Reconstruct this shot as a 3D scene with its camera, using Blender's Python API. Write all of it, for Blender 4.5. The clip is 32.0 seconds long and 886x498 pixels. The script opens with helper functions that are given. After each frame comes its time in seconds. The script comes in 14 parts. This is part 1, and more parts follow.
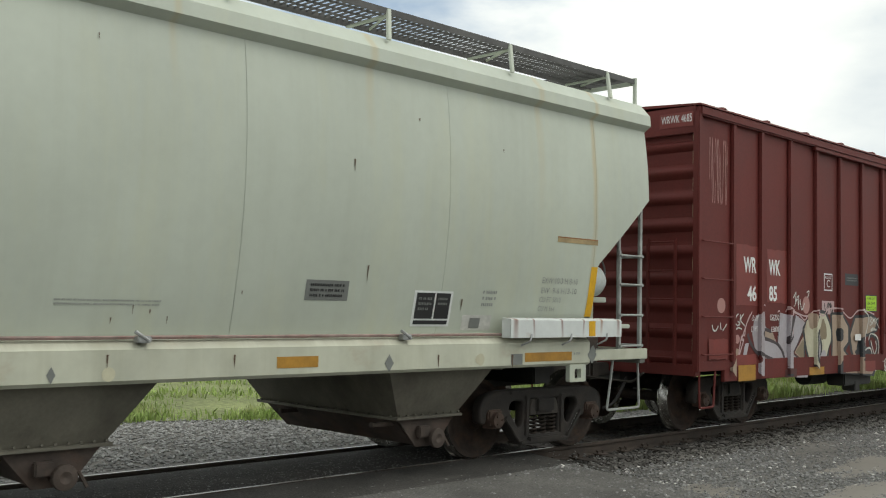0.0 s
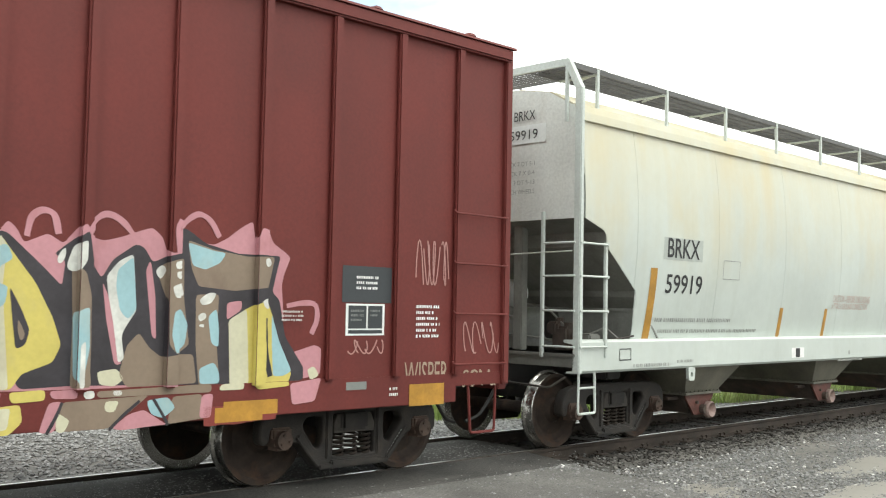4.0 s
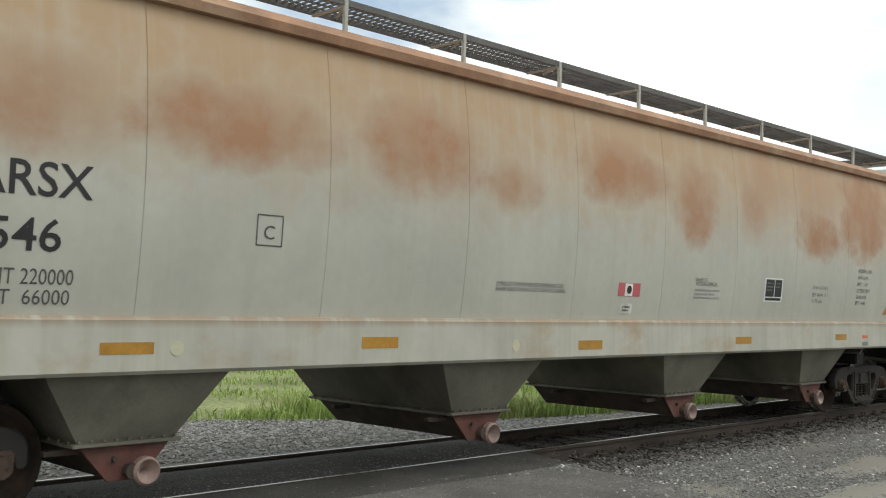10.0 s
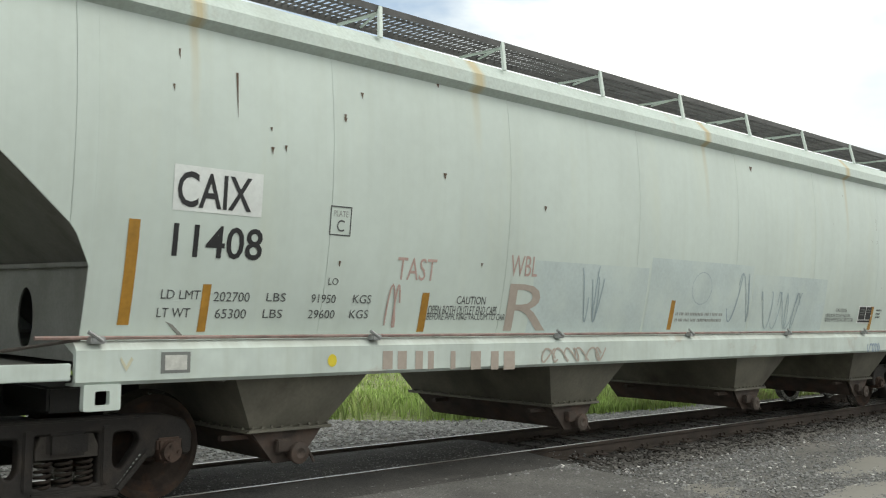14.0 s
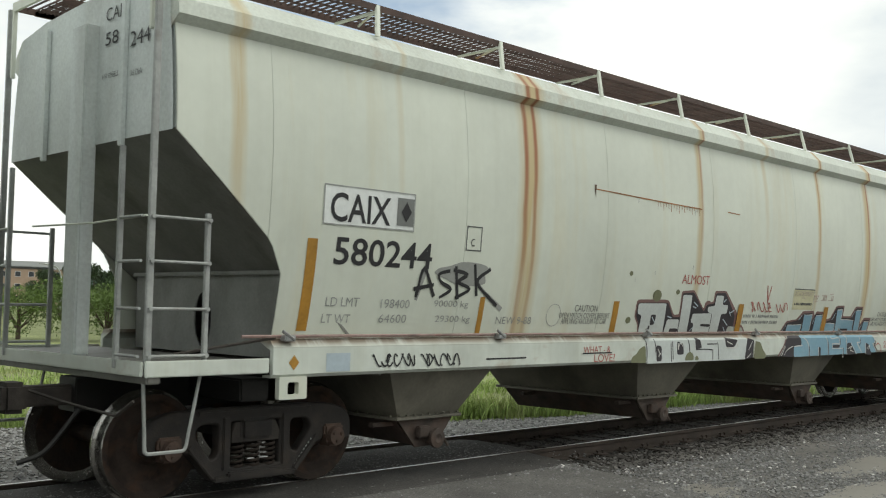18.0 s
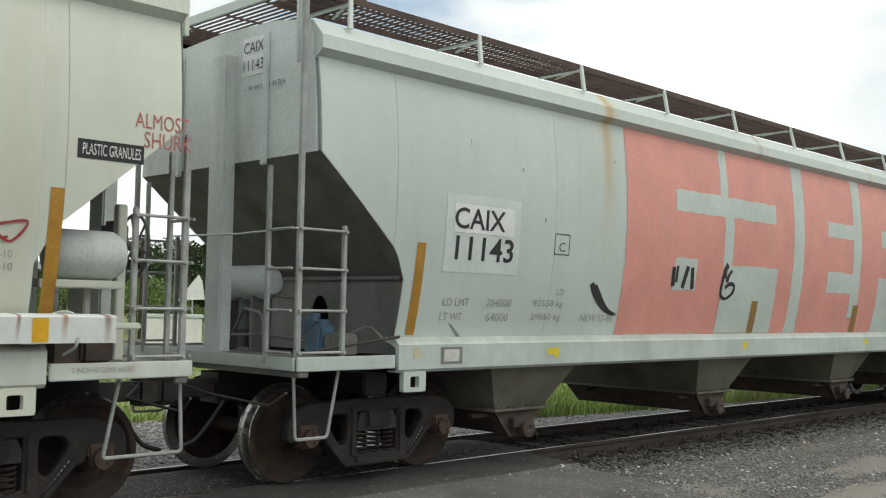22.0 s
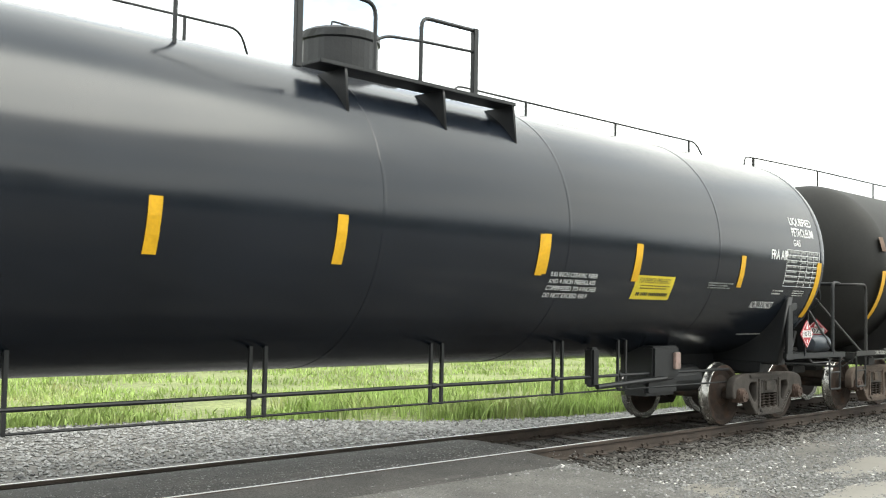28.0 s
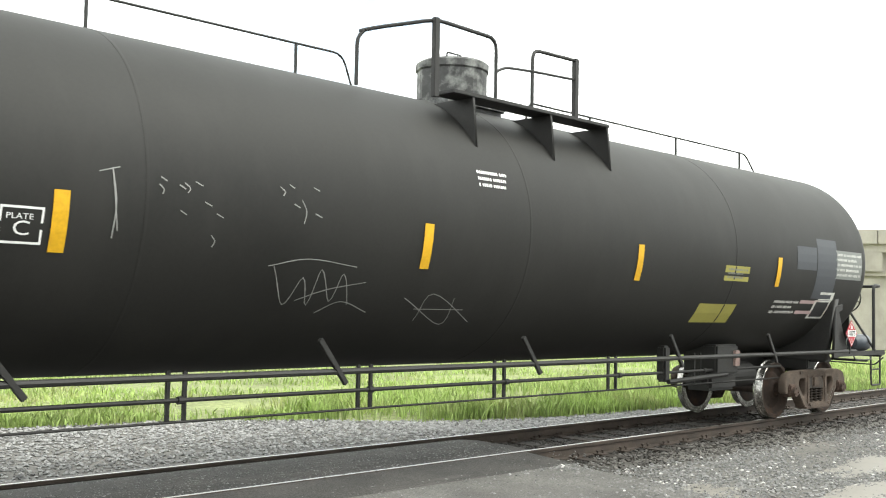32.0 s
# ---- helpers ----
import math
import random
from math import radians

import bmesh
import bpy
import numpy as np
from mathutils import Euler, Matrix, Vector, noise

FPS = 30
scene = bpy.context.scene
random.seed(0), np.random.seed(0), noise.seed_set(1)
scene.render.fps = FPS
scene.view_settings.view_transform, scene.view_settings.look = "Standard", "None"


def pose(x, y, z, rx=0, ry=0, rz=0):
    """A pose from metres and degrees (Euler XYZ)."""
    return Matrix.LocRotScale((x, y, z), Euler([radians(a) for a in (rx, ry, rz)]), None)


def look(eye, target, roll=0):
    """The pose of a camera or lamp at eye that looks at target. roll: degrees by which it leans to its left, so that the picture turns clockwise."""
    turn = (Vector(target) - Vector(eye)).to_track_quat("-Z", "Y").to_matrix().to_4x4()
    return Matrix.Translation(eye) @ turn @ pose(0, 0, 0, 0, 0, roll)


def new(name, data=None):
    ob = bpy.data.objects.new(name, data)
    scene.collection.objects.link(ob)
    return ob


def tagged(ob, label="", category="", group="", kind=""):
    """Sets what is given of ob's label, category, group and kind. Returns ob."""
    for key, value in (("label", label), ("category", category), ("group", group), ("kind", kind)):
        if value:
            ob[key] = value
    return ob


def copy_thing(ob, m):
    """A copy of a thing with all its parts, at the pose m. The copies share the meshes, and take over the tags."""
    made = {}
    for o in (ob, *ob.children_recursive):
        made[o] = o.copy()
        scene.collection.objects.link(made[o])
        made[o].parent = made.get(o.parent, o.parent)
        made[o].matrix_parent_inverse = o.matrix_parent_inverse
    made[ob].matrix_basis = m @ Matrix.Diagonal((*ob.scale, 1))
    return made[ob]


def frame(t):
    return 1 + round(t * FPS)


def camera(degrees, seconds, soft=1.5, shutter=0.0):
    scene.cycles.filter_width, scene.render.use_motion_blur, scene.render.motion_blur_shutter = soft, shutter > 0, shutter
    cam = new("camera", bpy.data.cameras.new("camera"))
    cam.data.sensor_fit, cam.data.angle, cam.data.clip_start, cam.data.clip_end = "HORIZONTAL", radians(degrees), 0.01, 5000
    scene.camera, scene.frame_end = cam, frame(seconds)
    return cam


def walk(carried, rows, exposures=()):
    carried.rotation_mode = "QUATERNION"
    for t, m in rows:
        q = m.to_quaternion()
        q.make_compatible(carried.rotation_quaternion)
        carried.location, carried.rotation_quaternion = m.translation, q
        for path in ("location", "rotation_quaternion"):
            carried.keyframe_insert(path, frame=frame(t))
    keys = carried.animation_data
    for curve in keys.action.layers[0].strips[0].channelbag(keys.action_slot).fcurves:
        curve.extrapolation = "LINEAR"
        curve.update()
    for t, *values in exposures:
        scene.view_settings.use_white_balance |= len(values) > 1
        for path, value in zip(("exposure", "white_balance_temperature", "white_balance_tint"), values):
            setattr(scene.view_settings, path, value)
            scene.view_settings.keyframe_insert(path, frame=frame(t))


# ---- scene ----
cam = camera(47.07, 32.0, soft=1.1, shutter=0.05)
EYE = (0.0, -8.9672, 1.7415)
YAW, PITCH = radians(44.360), radians(3.238)
AIM = (EYE[0] + math.sin(YAW) * math.cos(PITCH), EYE[1] + math.cos(YAW) * math.cos(PITCH), EYE[2] + math.sin(PITCH))
VIEW = look(EYE, AIM, 1.1124)
KELVIN, TINT = 6750, 3
STOPS = [(0.0, -0.03), (1.0, 0.48), (2.0, 0.80), (3.0, 1.22), (4.0, 1.02), (4.5, 0.85), (6.0, 0.1), (7.0, -0.05), (8.0, -0.18), (9.0, 0.07), (10.0, 0.18), (11.0, 0.05), (12.0, 0.1), (13.0, 0.2), (14.0, 0.2), (15.0, 0.05), (17.0, -0.17), (18.0, -0.02), (19.0, -0.22), (20.0, -0.2), (21.0, -0.12), (22.0, 0.08), (23.0, -0.06), (24.0, -0.12), (25.0, -0.1), (26.0, 0.32), (26.5, 0.82), (28.5, 1.25), (30.0, 1.36), (32.0, 1.34)]
EXPOSURES = [(t, e - 0.04, KELVIN, TINT) for t, e in STOPS]
walk(cam, [(0.0, VIEW), (32.0, VIEW)], EXPOSURES)

# ---- sky and sun ----
SUN_FROM = Vector((0.35, -0.55, 1.0)).normalized()
world = bpy.data.worlds.new("sky")
scene.world = world
world.use_nodes = True


def build_sky():
    nt = world.node_tree
    nt.nodes.clear()
    out = nt.nodes.new("ShaderNodeOutputWorld")
    mix = nt.nodes.new("ShaderNodeMixShader")
    clear_bg = nt.nodes.new("ShaderNodeBackground")
    cloud_bg = nt.nodes.new("ShaderNodeBackground")
    sky = nt.nodes.new("ShaderNodeTexSky")
    sky.sky_type, sky.sun_disc = "NISHITA", False
    sky.sun_elevation = math.asin(SUN_FROM.z)
    sky.sun_rotation = math.atan2(SUN_FROM.x, SUN_FROM.y)
    tc = nt.nodes.new("ShaderNodeTexCoord")
    mp = nt.nodes.new("ShaderNodeMapping")
    mp.inputs["Scale"].default_value = (1.0, 1.0, 2.4)
    n1 = nt.nodes.new("ShaderNodeTexNoise")
    n1.inputs["Scale"].default_value, n1.inputs["Detail"].default_value, n1.inputs["Roughness"].default_value = 2.3, 7, 0.55
    r1 = nt.nodes.new("ShaderNodeValToRGB")
    r1.color_ramp.elements[0].position, r1.color_ramp.elements[1].position = 0.22, 0.42
    n2 = nt.nodes.new("ShaderNodeTexNoise")
    n2.inputs["Scale"].default_value, n2.inputs["Detail"].default_value = 4.2, 6
    r2 = nt.nodes.new("ShaderNodeValToRGB")
    r2.color_ramp.elements[0].position, r2.color_ramp.elements[1].position = 0.36, 0.62
    r2.color_ramp.elements[0].color, r2.color_ramp.elements[1].color = (0.70, 0.74, 0.80, 1), (1.0, 1.0, 1.0, 1)
    nt.links.new(tc.outputs["Generated"], mp.inputs[0])
    nt.links.new(mp.outputs[0], n1.inputs["Vector"])
    nt.links.new(mp.outputs[0], n2.inputs["Vector"])
    nt.links.new(n1.outputs[0], r1.inputs[0])
    nt.links.new(n2.outputs[0], r2.inputs[0])
    nt.links.new(sky.outputs[0], clear_bg.inputs[0])
    nt.links.new(r2.outputs[0], cloud_bg.inputs[0])
    clear_bg.inputs[1].default_value = 0.15
    cloud_bg.inputs[1].default_value = 1.2
    nt.links.new(r1.outputs[0], mix.inputs[0])
    nt.links.new(clear_bg.outputs[0], mix.inputs[1])
    nt.links.new(cloud_bg.outputs[0], mix.inputs[2])
    nt.links.new(mix.outputs[0], out.inputs[0])


build_sky()
sun_data = bpy.data.lights.new("sun", "SUN")
sun_data.energy, sun_data.angle, sun_data.color = 1.1, radians(40), (1.0, 0.97, 0.93)
sun = new("sun", sun_data)
sun.matrix_world = look(SUN_FROM * 50, (0, 0, 0))

# ---- materials ----


def material(name, base, rough=0.6, metal=0.0, var=0.12, scale=1.4, grain=30.0, grain_amt=0.08, bump=0.15, bump_scale=None,
             stain=None, stain_amt=0.0, stain_scale=(1.2, 1.2, 0.25), stain_lo=0.5, coat=0.0, spread=0.0, spec=0.5, zfade=None, runs=(), blots=(), wash=None, drips=0.0, island=0.0):
    """Two scales of tone, optional stains drawn out along z, fine relief."""
    m = bpy.data.materials.new(name)
    m.use_nodes = True
    nt = m.node_tree
    nodes, links = nt.nodes, nt.links
    bsdf = nodes["Principled BSDF"]
    tc = nodes.new("ShaderNodeTexCoord")
    turned = nodes.new("ShaderNodeMapping")
    turned.inputs["Rotation"].default_value = (0.55, 0.75, 0.35)
    links.new(tc.outputs["Object"], turned.inputs[0])

    def noise_tex(sc, detail=4, vec=None, roughness=0.55):
        n = nodes.new("ShaderNodeTexNoise")
        n.inputs["Scale"].default_value, n.inputs["Detail"].default_value, n.inputs["Roughness"].default_value = sc, detail, roughness
        links.new(vec if vec else turned.outputs[0], n.inputs["Vector"])
        return n

    def ramp(src, a, b):
        r = nodes.new("ShaderNodeMapRange")
        r.inputs["From Min"].default_value, r.inputs["From Max"].default_value = a, b
        links.new(src, r.inputs["Value"])
        return r.outputs[0]

    def blend(fac, a, b, mode="MIX"):
        x = nodes.new("ShaderNodeMix")
        x.data_type, x.blend_type = "RGBA", mode
        for sock, v in ((x.inputs[0], fac), (x.inputs[6], a), (x.inputs[7], b)):
            if isinstance(v, bpy.types.NodeSocket):
                links.new(v, sock)
            elif isinstance(v, (int, float)):
                sock.default_value = v
            else:
                sock.default_value = (*v, 1)
        return x.outputs[2]

    big = noise_tex(scale)
    fine = noise_tex(grain, 3)
    dark = tuple(c * (1 - var * 1.6) for c in base)
    light = tuple(min(1, c * (1 + var)) for c in base)
    col = blend(ramp(big.outputs[0], 0.3, 0.7), dark, light)
    col = blend(ramp(fine.outputs[0], 0.35, 0.75), col, blend(1.0, col, tuple([1 - grain_amt * 2] * 3), "MULTIPLY"))
    if spread:
        info = nodes.new("ShaderNodeObjectInfo")
        col = blend(ramp(info.outputs["Random"], 0, 1), blend(1.0, col, tuple([1 - spread] * 3), "MULTIPLY"), col)
    if island:
        geo = nodes.new("ShaderNodeNewGeometry")
        pick = nodes.new("ShaderNodeValToRGB")
        for pos, v in ((0.0, 1 - island), (0.55, 1.0), (0.86, 1 + island), (1.0, 1 + 3 * island)):
            e = pick.color_ramp.elements.new(pos) if 0 < pos < 1 else pick.color_ramp.elements[int(pos)]
            e.color = (v, v, v, 1)
        links.new(geo.outputs["Random Per Island"], pick.inputs[0])
        col = blend(1.0, col, pick.outputs[0], "MULTIPLY")

    def calc(op, a, b=None):
        x = nodes.new("ShaderNodeMath")
        x.operation = op
        for sock, v in ((x.inputs[0], a), (x.inputs[1], b)):
            if isinstance(v, bpy.types.NodeSocket):
                links.new(v, sock)
            elif v is not None:
                sock.default_value = v
        return x.outputs[0]

    if drips or runs or blots or wash:
        sep0 = nodes.new("ShaderNodeSeparateXYZ")
        links.new(tc.outputs["Object"], sep0.inputs[0])
        px, pz = sep0.outputs[0], sep0.outputs[2]
        mpv = nodes.new("ShaderNodeMapping")
        mpv.inputs["Scale"].default_value = (5.0, 1.0, 0.28)
        mpv.inputs["Rotation"].default_value = (0.35, 0.2, 0.6)
        links.new(tc.outputs["Object"], mpv.inputs[0])
        fall = noise_tex(1.0, 5, mpv.outputs[0], 0.65)
        wob = calc("MULTIPLY", calc("SUBTRACT", noise_tex(1.1, 2).outputs[0], 0.5), 0.10)
        patchy = noise_tex(2.2, 6, None, 0.62)
    if drips:
        col = blend(calc("MULTIPLY", ramp(fall.outputs[0], 0.46, 0.72), drips), col, blend(1.0, col, (0.72, 0.70, 0.62), "MULTIPLY"))
    if wash:
        tone, z_a, z_b, amt = wash
        f = calc("MULTIPLY", ramp(calc("ADD", pz, calc("MULTIPLY", calc("SUBTRACT", patchy.outputs[0], 0.5), 1.6)), z_a, z_b), ramp(fall.outputs[0], -0.3, 0.5))
        col = blend(calc("MULTIPLY", f, amt), col, tone)
    for u, z, ru, rz, amt in blots:
        a = calc("DIVIDE", calc("SUBTRACT", px, u), ru)
        b = calc("DIVIDE", calc("SUBTRACT", pz, z), rz)
        d = calc("ADD", calc("ADD", calc("MULTIPLY", a, a), calc("MULTIPLY", b, b)), calc("MULTIPLY", calc("SUBTRACT", patchy.outputs[0], 0.5), 5.0))
        col = blend(calc("MULTIPLY", ramp(d, 1.9, -0.4), amt), col, blots_tone)
    for u, half, z_a, z_b, tone, amt in runs:
        d = calc("DIVIDE", calc("ABSOLUTE", calc("SUBTRACT", calc("ADD", px, wob), u)), half)
        f = calc("MULTIPLY", calc("MULTIPLY", ramp(d, 1.0, 0.25), ramp(pz, z_a, z_b)), ramp(fall.outputs[0], 0.2, 0.5))
        col = blend(calc("MULTIPLY", f, amt), col, tone)
    rough_in = None
    if stain:
        mp = nodes.new("ShaderNodeMapping")
        mp.inputs["Scale"].default_value = stain_scale
        mp.inputs["Rotation"].default_value = (0.4, 0.3, 0.6)
        links.new(tc.outputs["Object"], mp.inputs[0])
        st = noise_tex(1.0, 6, mp.outputs[0], 0.62)
        fac = ramp(st.outputs[0], stain_lo, stain_lo + 0.22)
        if zfade:
            sep = nodes.new("ShaderNodeSeparateXYZ")
            links.new(tc.outputs["Object"], sep.inputs[0])
            zf = ramp(sep.outputs[2], zfade[0], zfade[1])
            mul = nodes.new("ShaderNodeMath")
            mul.operation = "MULTIPLY"
            links.new(fac, mul.inputs[0]), links.new(zf, mul.inputs[1])
            fac = mul.outputs[0]
        mul = nodes.new("ShaderNodeMath")
        mul.operation = "MULTIPLY"
        mul.inputs[1].default_value = stain_amt
        links.new(fac, mul.inputs[0])
        col = blend(mul.outputs[0], col, stain)
    links.new(col, bsdf.inputs["Base Color"])
    rr = nodes.new("ShaderNodeMapRange")
    rr.inputs["To Min"].default_value, rr.inputs["To Max"].default_value = max(0.03, rough - 0.1), min(1, rough + 0.1)
    links.new(big.outputs[0], rr.inputs["Value"])
    links.new(rr.outputs[0], bsdf.inputs["Roughness"])
    bsdf.inputs["Metallic"].default_value = metal
    bsdf.inputs["Specular IOR Level"].default_value = spec
    bsdf.inputs["Coat Weight"].default_value = coat
    if bump:
        bp = nodes.new("ShaderNodeBump")
        bp.inputs["Strength"].default_value, bp.inputs["Distance"].default_value = bump, 0.02
        bn = noise_tex(bump_scale, 4) if bump_scale else fine
        links.new(bn.outputs[0], bp.inputs["Height"])
        links.new(bp.outputs[0], bsdf.inputs["Normal"])
    return m


RUST, RUST_PALE, RUST_DARK = (0.30, 0.115, 0.045), (0.50, 0.40, 0.21), (0.17, 0.05, 0.022)
F_RUNS = [(-8.97, 0.10, 1.6, 3.6, RUST_PALE, 0.9), (-5.14, 0.24, -1.0, 2.5, RUST_PALE, 0.95), (-5.22, 0.055, 0.5, 3.4, RUST, 1.0), (-5.06, 0.045, 0.9, 3.6, RUST, 1.0), (-1.57, 0.10, -1.0, 3.4, RUST_PALE, 0.9), (-1.53, 0.035, 1.8, 4.2, RUST, 0.9),
          (2.06, 0.09, 0.0, 3.4, RUST_PALE, 0.9), (2.07, 0.03, 2.0, 4.3, RUST, 0.8), (3.94, 0.17, -1.0, 2.6, RUST_PALE, 0.95), (3.99, 0.04, 1.2, 3.8, RUST, 1.0), (5.70, 0.10, -1.0, 2.6, RUST_PALE, 1.0), (5.66, 0.03, 0.9, 3.4, RUST_DARK, 1.0), (5.75, 0.025, 1.4, 3.6, RUST_DARK, 0.9),
          (7.44, 0.10, 0.8, 3.8, RUST_PALE, 0.8), (-7.1, 0.06, 2.2, 4.3, RUST_PALE, 0.6), (0.3, 0.08, 2.0, 4.3, RUST_PALE, 0.6)]
G_RUNS = [(-5.14, 0.09, 2.9, 4.4, RUST, 0.7), (-5.14, 0.18, 2.0, 4.4, RUST_PALE, 0.7), (-1.37, 0.10, 3.4, 4.4, RUST, 0.6), (2.6, 0.10, 3.2, 4.4, RUST_PALE, 0.7), (6.2, 0.09, 2.6, 4.4, RUST_PALE, 0.7), (8.6, 0.08, 2.4, 4.4, RUST, 0.5)]
A_RUNS = [(7.6, 0.08, 2.6, 4.4, RUST_PALE, 0.5), (5.1, 0.07, 3.2, 4.4, RUST_PALE, 0.5), (8.6, 0.06, 1.4, 2.6, RUST_PALE, 0.6), (3.0, 0.05, 3.4, 4.4, RUST_PALE, 0.5)]
E_RUNS = [(-7.6, 0.06, 3.0, 4.4, RUST_PALE, 0.6), (-4.2, 0.08, 3.3, 4.4, RUST_PALE, 0.5), (0.4, 0.06, 3.0, 4.4, RUST_PALE, 0.5), (4.9, 0.07, 2.8, 4.4, RUST_PALE, 0.6)]
C_RUNS = [(5.15, 0.16, 2.4, 3.6, (0.52, 0.40, 0.18), 0.75), (5.5, 0.10, 2.7, 3.8, (0.52, 0.40, 0.18), 0.7), (6.15, 0.22, 2.6, 3.7, (0.52, 0.40, 0.18), 0.6), (2.8, 0.30, 2.4, 4.0, (0.52, 0.42, 0.22), 0.5), (0.4, 0.4, 2.3, 4.0, (0.52, 0.42, 0.22), 0.45), (-4.5, 0.25, 2.3, 3.8, (0.52, 0.42, 0.22), 0.5)]
D_BLOTS = [(-3.4, 3.3, 0.75, 0.42, 0.9), (-7.35, 3.2, 0.68, 0.34, 0.75), (-5.6, 3.25, 0.92, 0.31, 0.9), (-2.06, 3.07, 0.43, 0.26, 0.8), (-0.17, 3.44, 0.67, 0.37, 0.95), (0.64, 3.39, 0.44, 0.22, 0.6), (1.71, 3.24, 0.51, 0.45, 0.85), (1.67, 2.8, 0.33, 0.2, 0.8), (3.64, 3.6, 0.67, 0.49, 0.5), (5.48, 2.94, 0.6, 0.29, 0.85), (5.33, 3.55, 0.75, 0.53, 0.5), (7.31, 3.53, 0.83, 0.77, 0.9), (8.87, 3.68, 0.67, 0.55, 0.7), (3.26, 3.2, 0.33, 0.37, 0.5), (5.23, 3.02, 0.53, 0.34, 0.85), (6.98, 3.12, 0.78, 0.39, 0.9), (7.0, 3.75, 0.72, 0.35, 0.5), (8.59, 3.81, 0.59, 0.39, 0.6)]
blots_tone = (0.33, 0.155, 0.068)

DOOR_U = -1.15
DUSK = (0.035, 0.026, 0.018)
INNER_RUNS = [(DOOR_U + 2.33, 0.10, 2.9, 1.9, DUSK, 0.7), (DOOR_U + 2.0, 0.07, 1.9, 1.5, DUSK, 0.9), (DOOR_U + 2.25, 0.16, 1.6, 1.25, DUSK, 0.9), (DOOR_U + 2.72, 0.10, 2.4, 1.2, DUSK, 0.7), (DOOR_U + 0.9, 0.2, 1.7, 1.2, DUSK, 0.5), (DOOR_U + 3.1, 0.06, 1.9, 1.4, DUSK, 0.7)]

M = {}
M["hopper_a"] = material("pale_green_grey_paint", (0.50, 0.54, 0.465), 0.45, var=0.05, scale=0.7, bump=0.06, bump_scale=2.2, stain=(0.55, 0.55, 0.36), stain_amt=0.3, stain_scale=(2.2, 2.2, 0.35), stain_lo=0.52, runs=A_RUNS, grain=9, grain_amt=0.02, drips=0.16)
M["hopper_e"] = material("pale_blue_grey_paint", (0.58, 0.65, 0.605), 0.45, var=0.05, scale=0.6, bump=0.06, bump_scale=2.2, stain=(0.59, 0.61, 0.47), stain_amt=0.25, stain_scale=(2.0, 2.0, 0.3), stain_lo=0.54, runs=E_RUNS, grain=9, grain_amt=0.02, drips=0.16)
M["hopper_f"] = material("cream_grey_paint", (0.635, 0.67, 0.585), 0.45, var=0.06, scale=0.6, bump=0.06, bump_scale=2.2, stain=(0.57, 0.48, 0.26), stain_amt=0.35, stain_scale=(1.6, 1.6, 0.12), stain_lo=0.54, runs=F_RUNS, grain=9, grain_amt=0.02, drips=0.16)
M["hopper_g"] = material("cool_grey_paint", (0.525, 0.585, 0.555), 0.45, var=0.05, scale=0.6, bump=0.06, bump_scale=2.2, stain=(0.55, 0.57, 0.43), stain_amt=0.25, stain_scale=(1.8, 1.8, 0.2), stain_lo=0.54, runs=G_RUNS, grain=9, grain_amt=0.02, drips=0.16)
M["hopper_c"] = material("white_paint_yellowed", (0.5, 0.54, 0.51), 0.5, var=0.05, scale=0.8, bump=0.06, bump_scale=2.0, stain=(0.53, 0.43, 0.23), stain_amt=0.55, stain_scale=(0.75, 0.75, 0.30), stain_lo=0.50, zfade=(1.9, 3.0), wash=((0.50, 0.42, 0.24), 2.3, 4.4, 0.60), runs=C_RUNS, grain=9, grain_amt=0.02, drips=0.16)
M["hopper_d"] = material("grey_paint_rust_bloom", (0.47, 0.47, 0.42), 0.5, var=0.06, scale=0.8, bump=0.06, bump_scale=2.0, grain=9, grain_amt=0.03, drips=0.2, wash=((0.40, 0.245, 0.12), 2.5, 3.9, 0.85), blots=D_BLOTS)
# the run colours the sill's top edge darker brown, strongest on sill_f
for key, tone, amt, lo in (("sill_a", (0.53, 0.54, 0.44), 0.5, 0.58), ("sill_e", (0.56, 0.625, 0.585), 0.65, 0.585), ("sill_f", (0.60, 0.64, 0.58), 0.8, 0.56), ("sill_g", (0.48, 0.54, 0.51), 0.45, 0.60)):
    M[key] = material("weathered_sill_paint", tone, 0.5, var=0.09, scale=1.5, bump=0.08, bump_scale=5.0, grain=9, grain_amt=0.03, stain=(0.30, 0.17, 0.09), stain_amt=amt, stain_scale=(1.5, 1.5, 2.6), stain_lo=lo, drips=0.35, runs=[(0, 60, 1.345, 1.40, (0.14, 0.095, 0.06), 0.9 if key == "sill_f" else 0.3)])
for key, tone, amt, lo in (("roof_e", (0.56, 0.63, 0.585), 0.4, 0.60), ("roof_f", (0.62, 0.66, 0.59), 0.7, 0.56)):
    M[key] = material("rust_spotted_roof_paint", tone, 0.5, var=0.07, scale=1.0, bump=0.06, bump_scale=3.0, stain=(0.36, 0.22, 0.11), stain_amt=amt, stain_scale=(1.8, 1.0, 1.2), stain_lo=lo, drips=0.25, runs=F_RUNS if key == "roof_f" else [(u, w * 1.6, a - 1.0, b - 0.4, tone, 0.8) for u, w, a, b, tone, _ in E_RUNS])
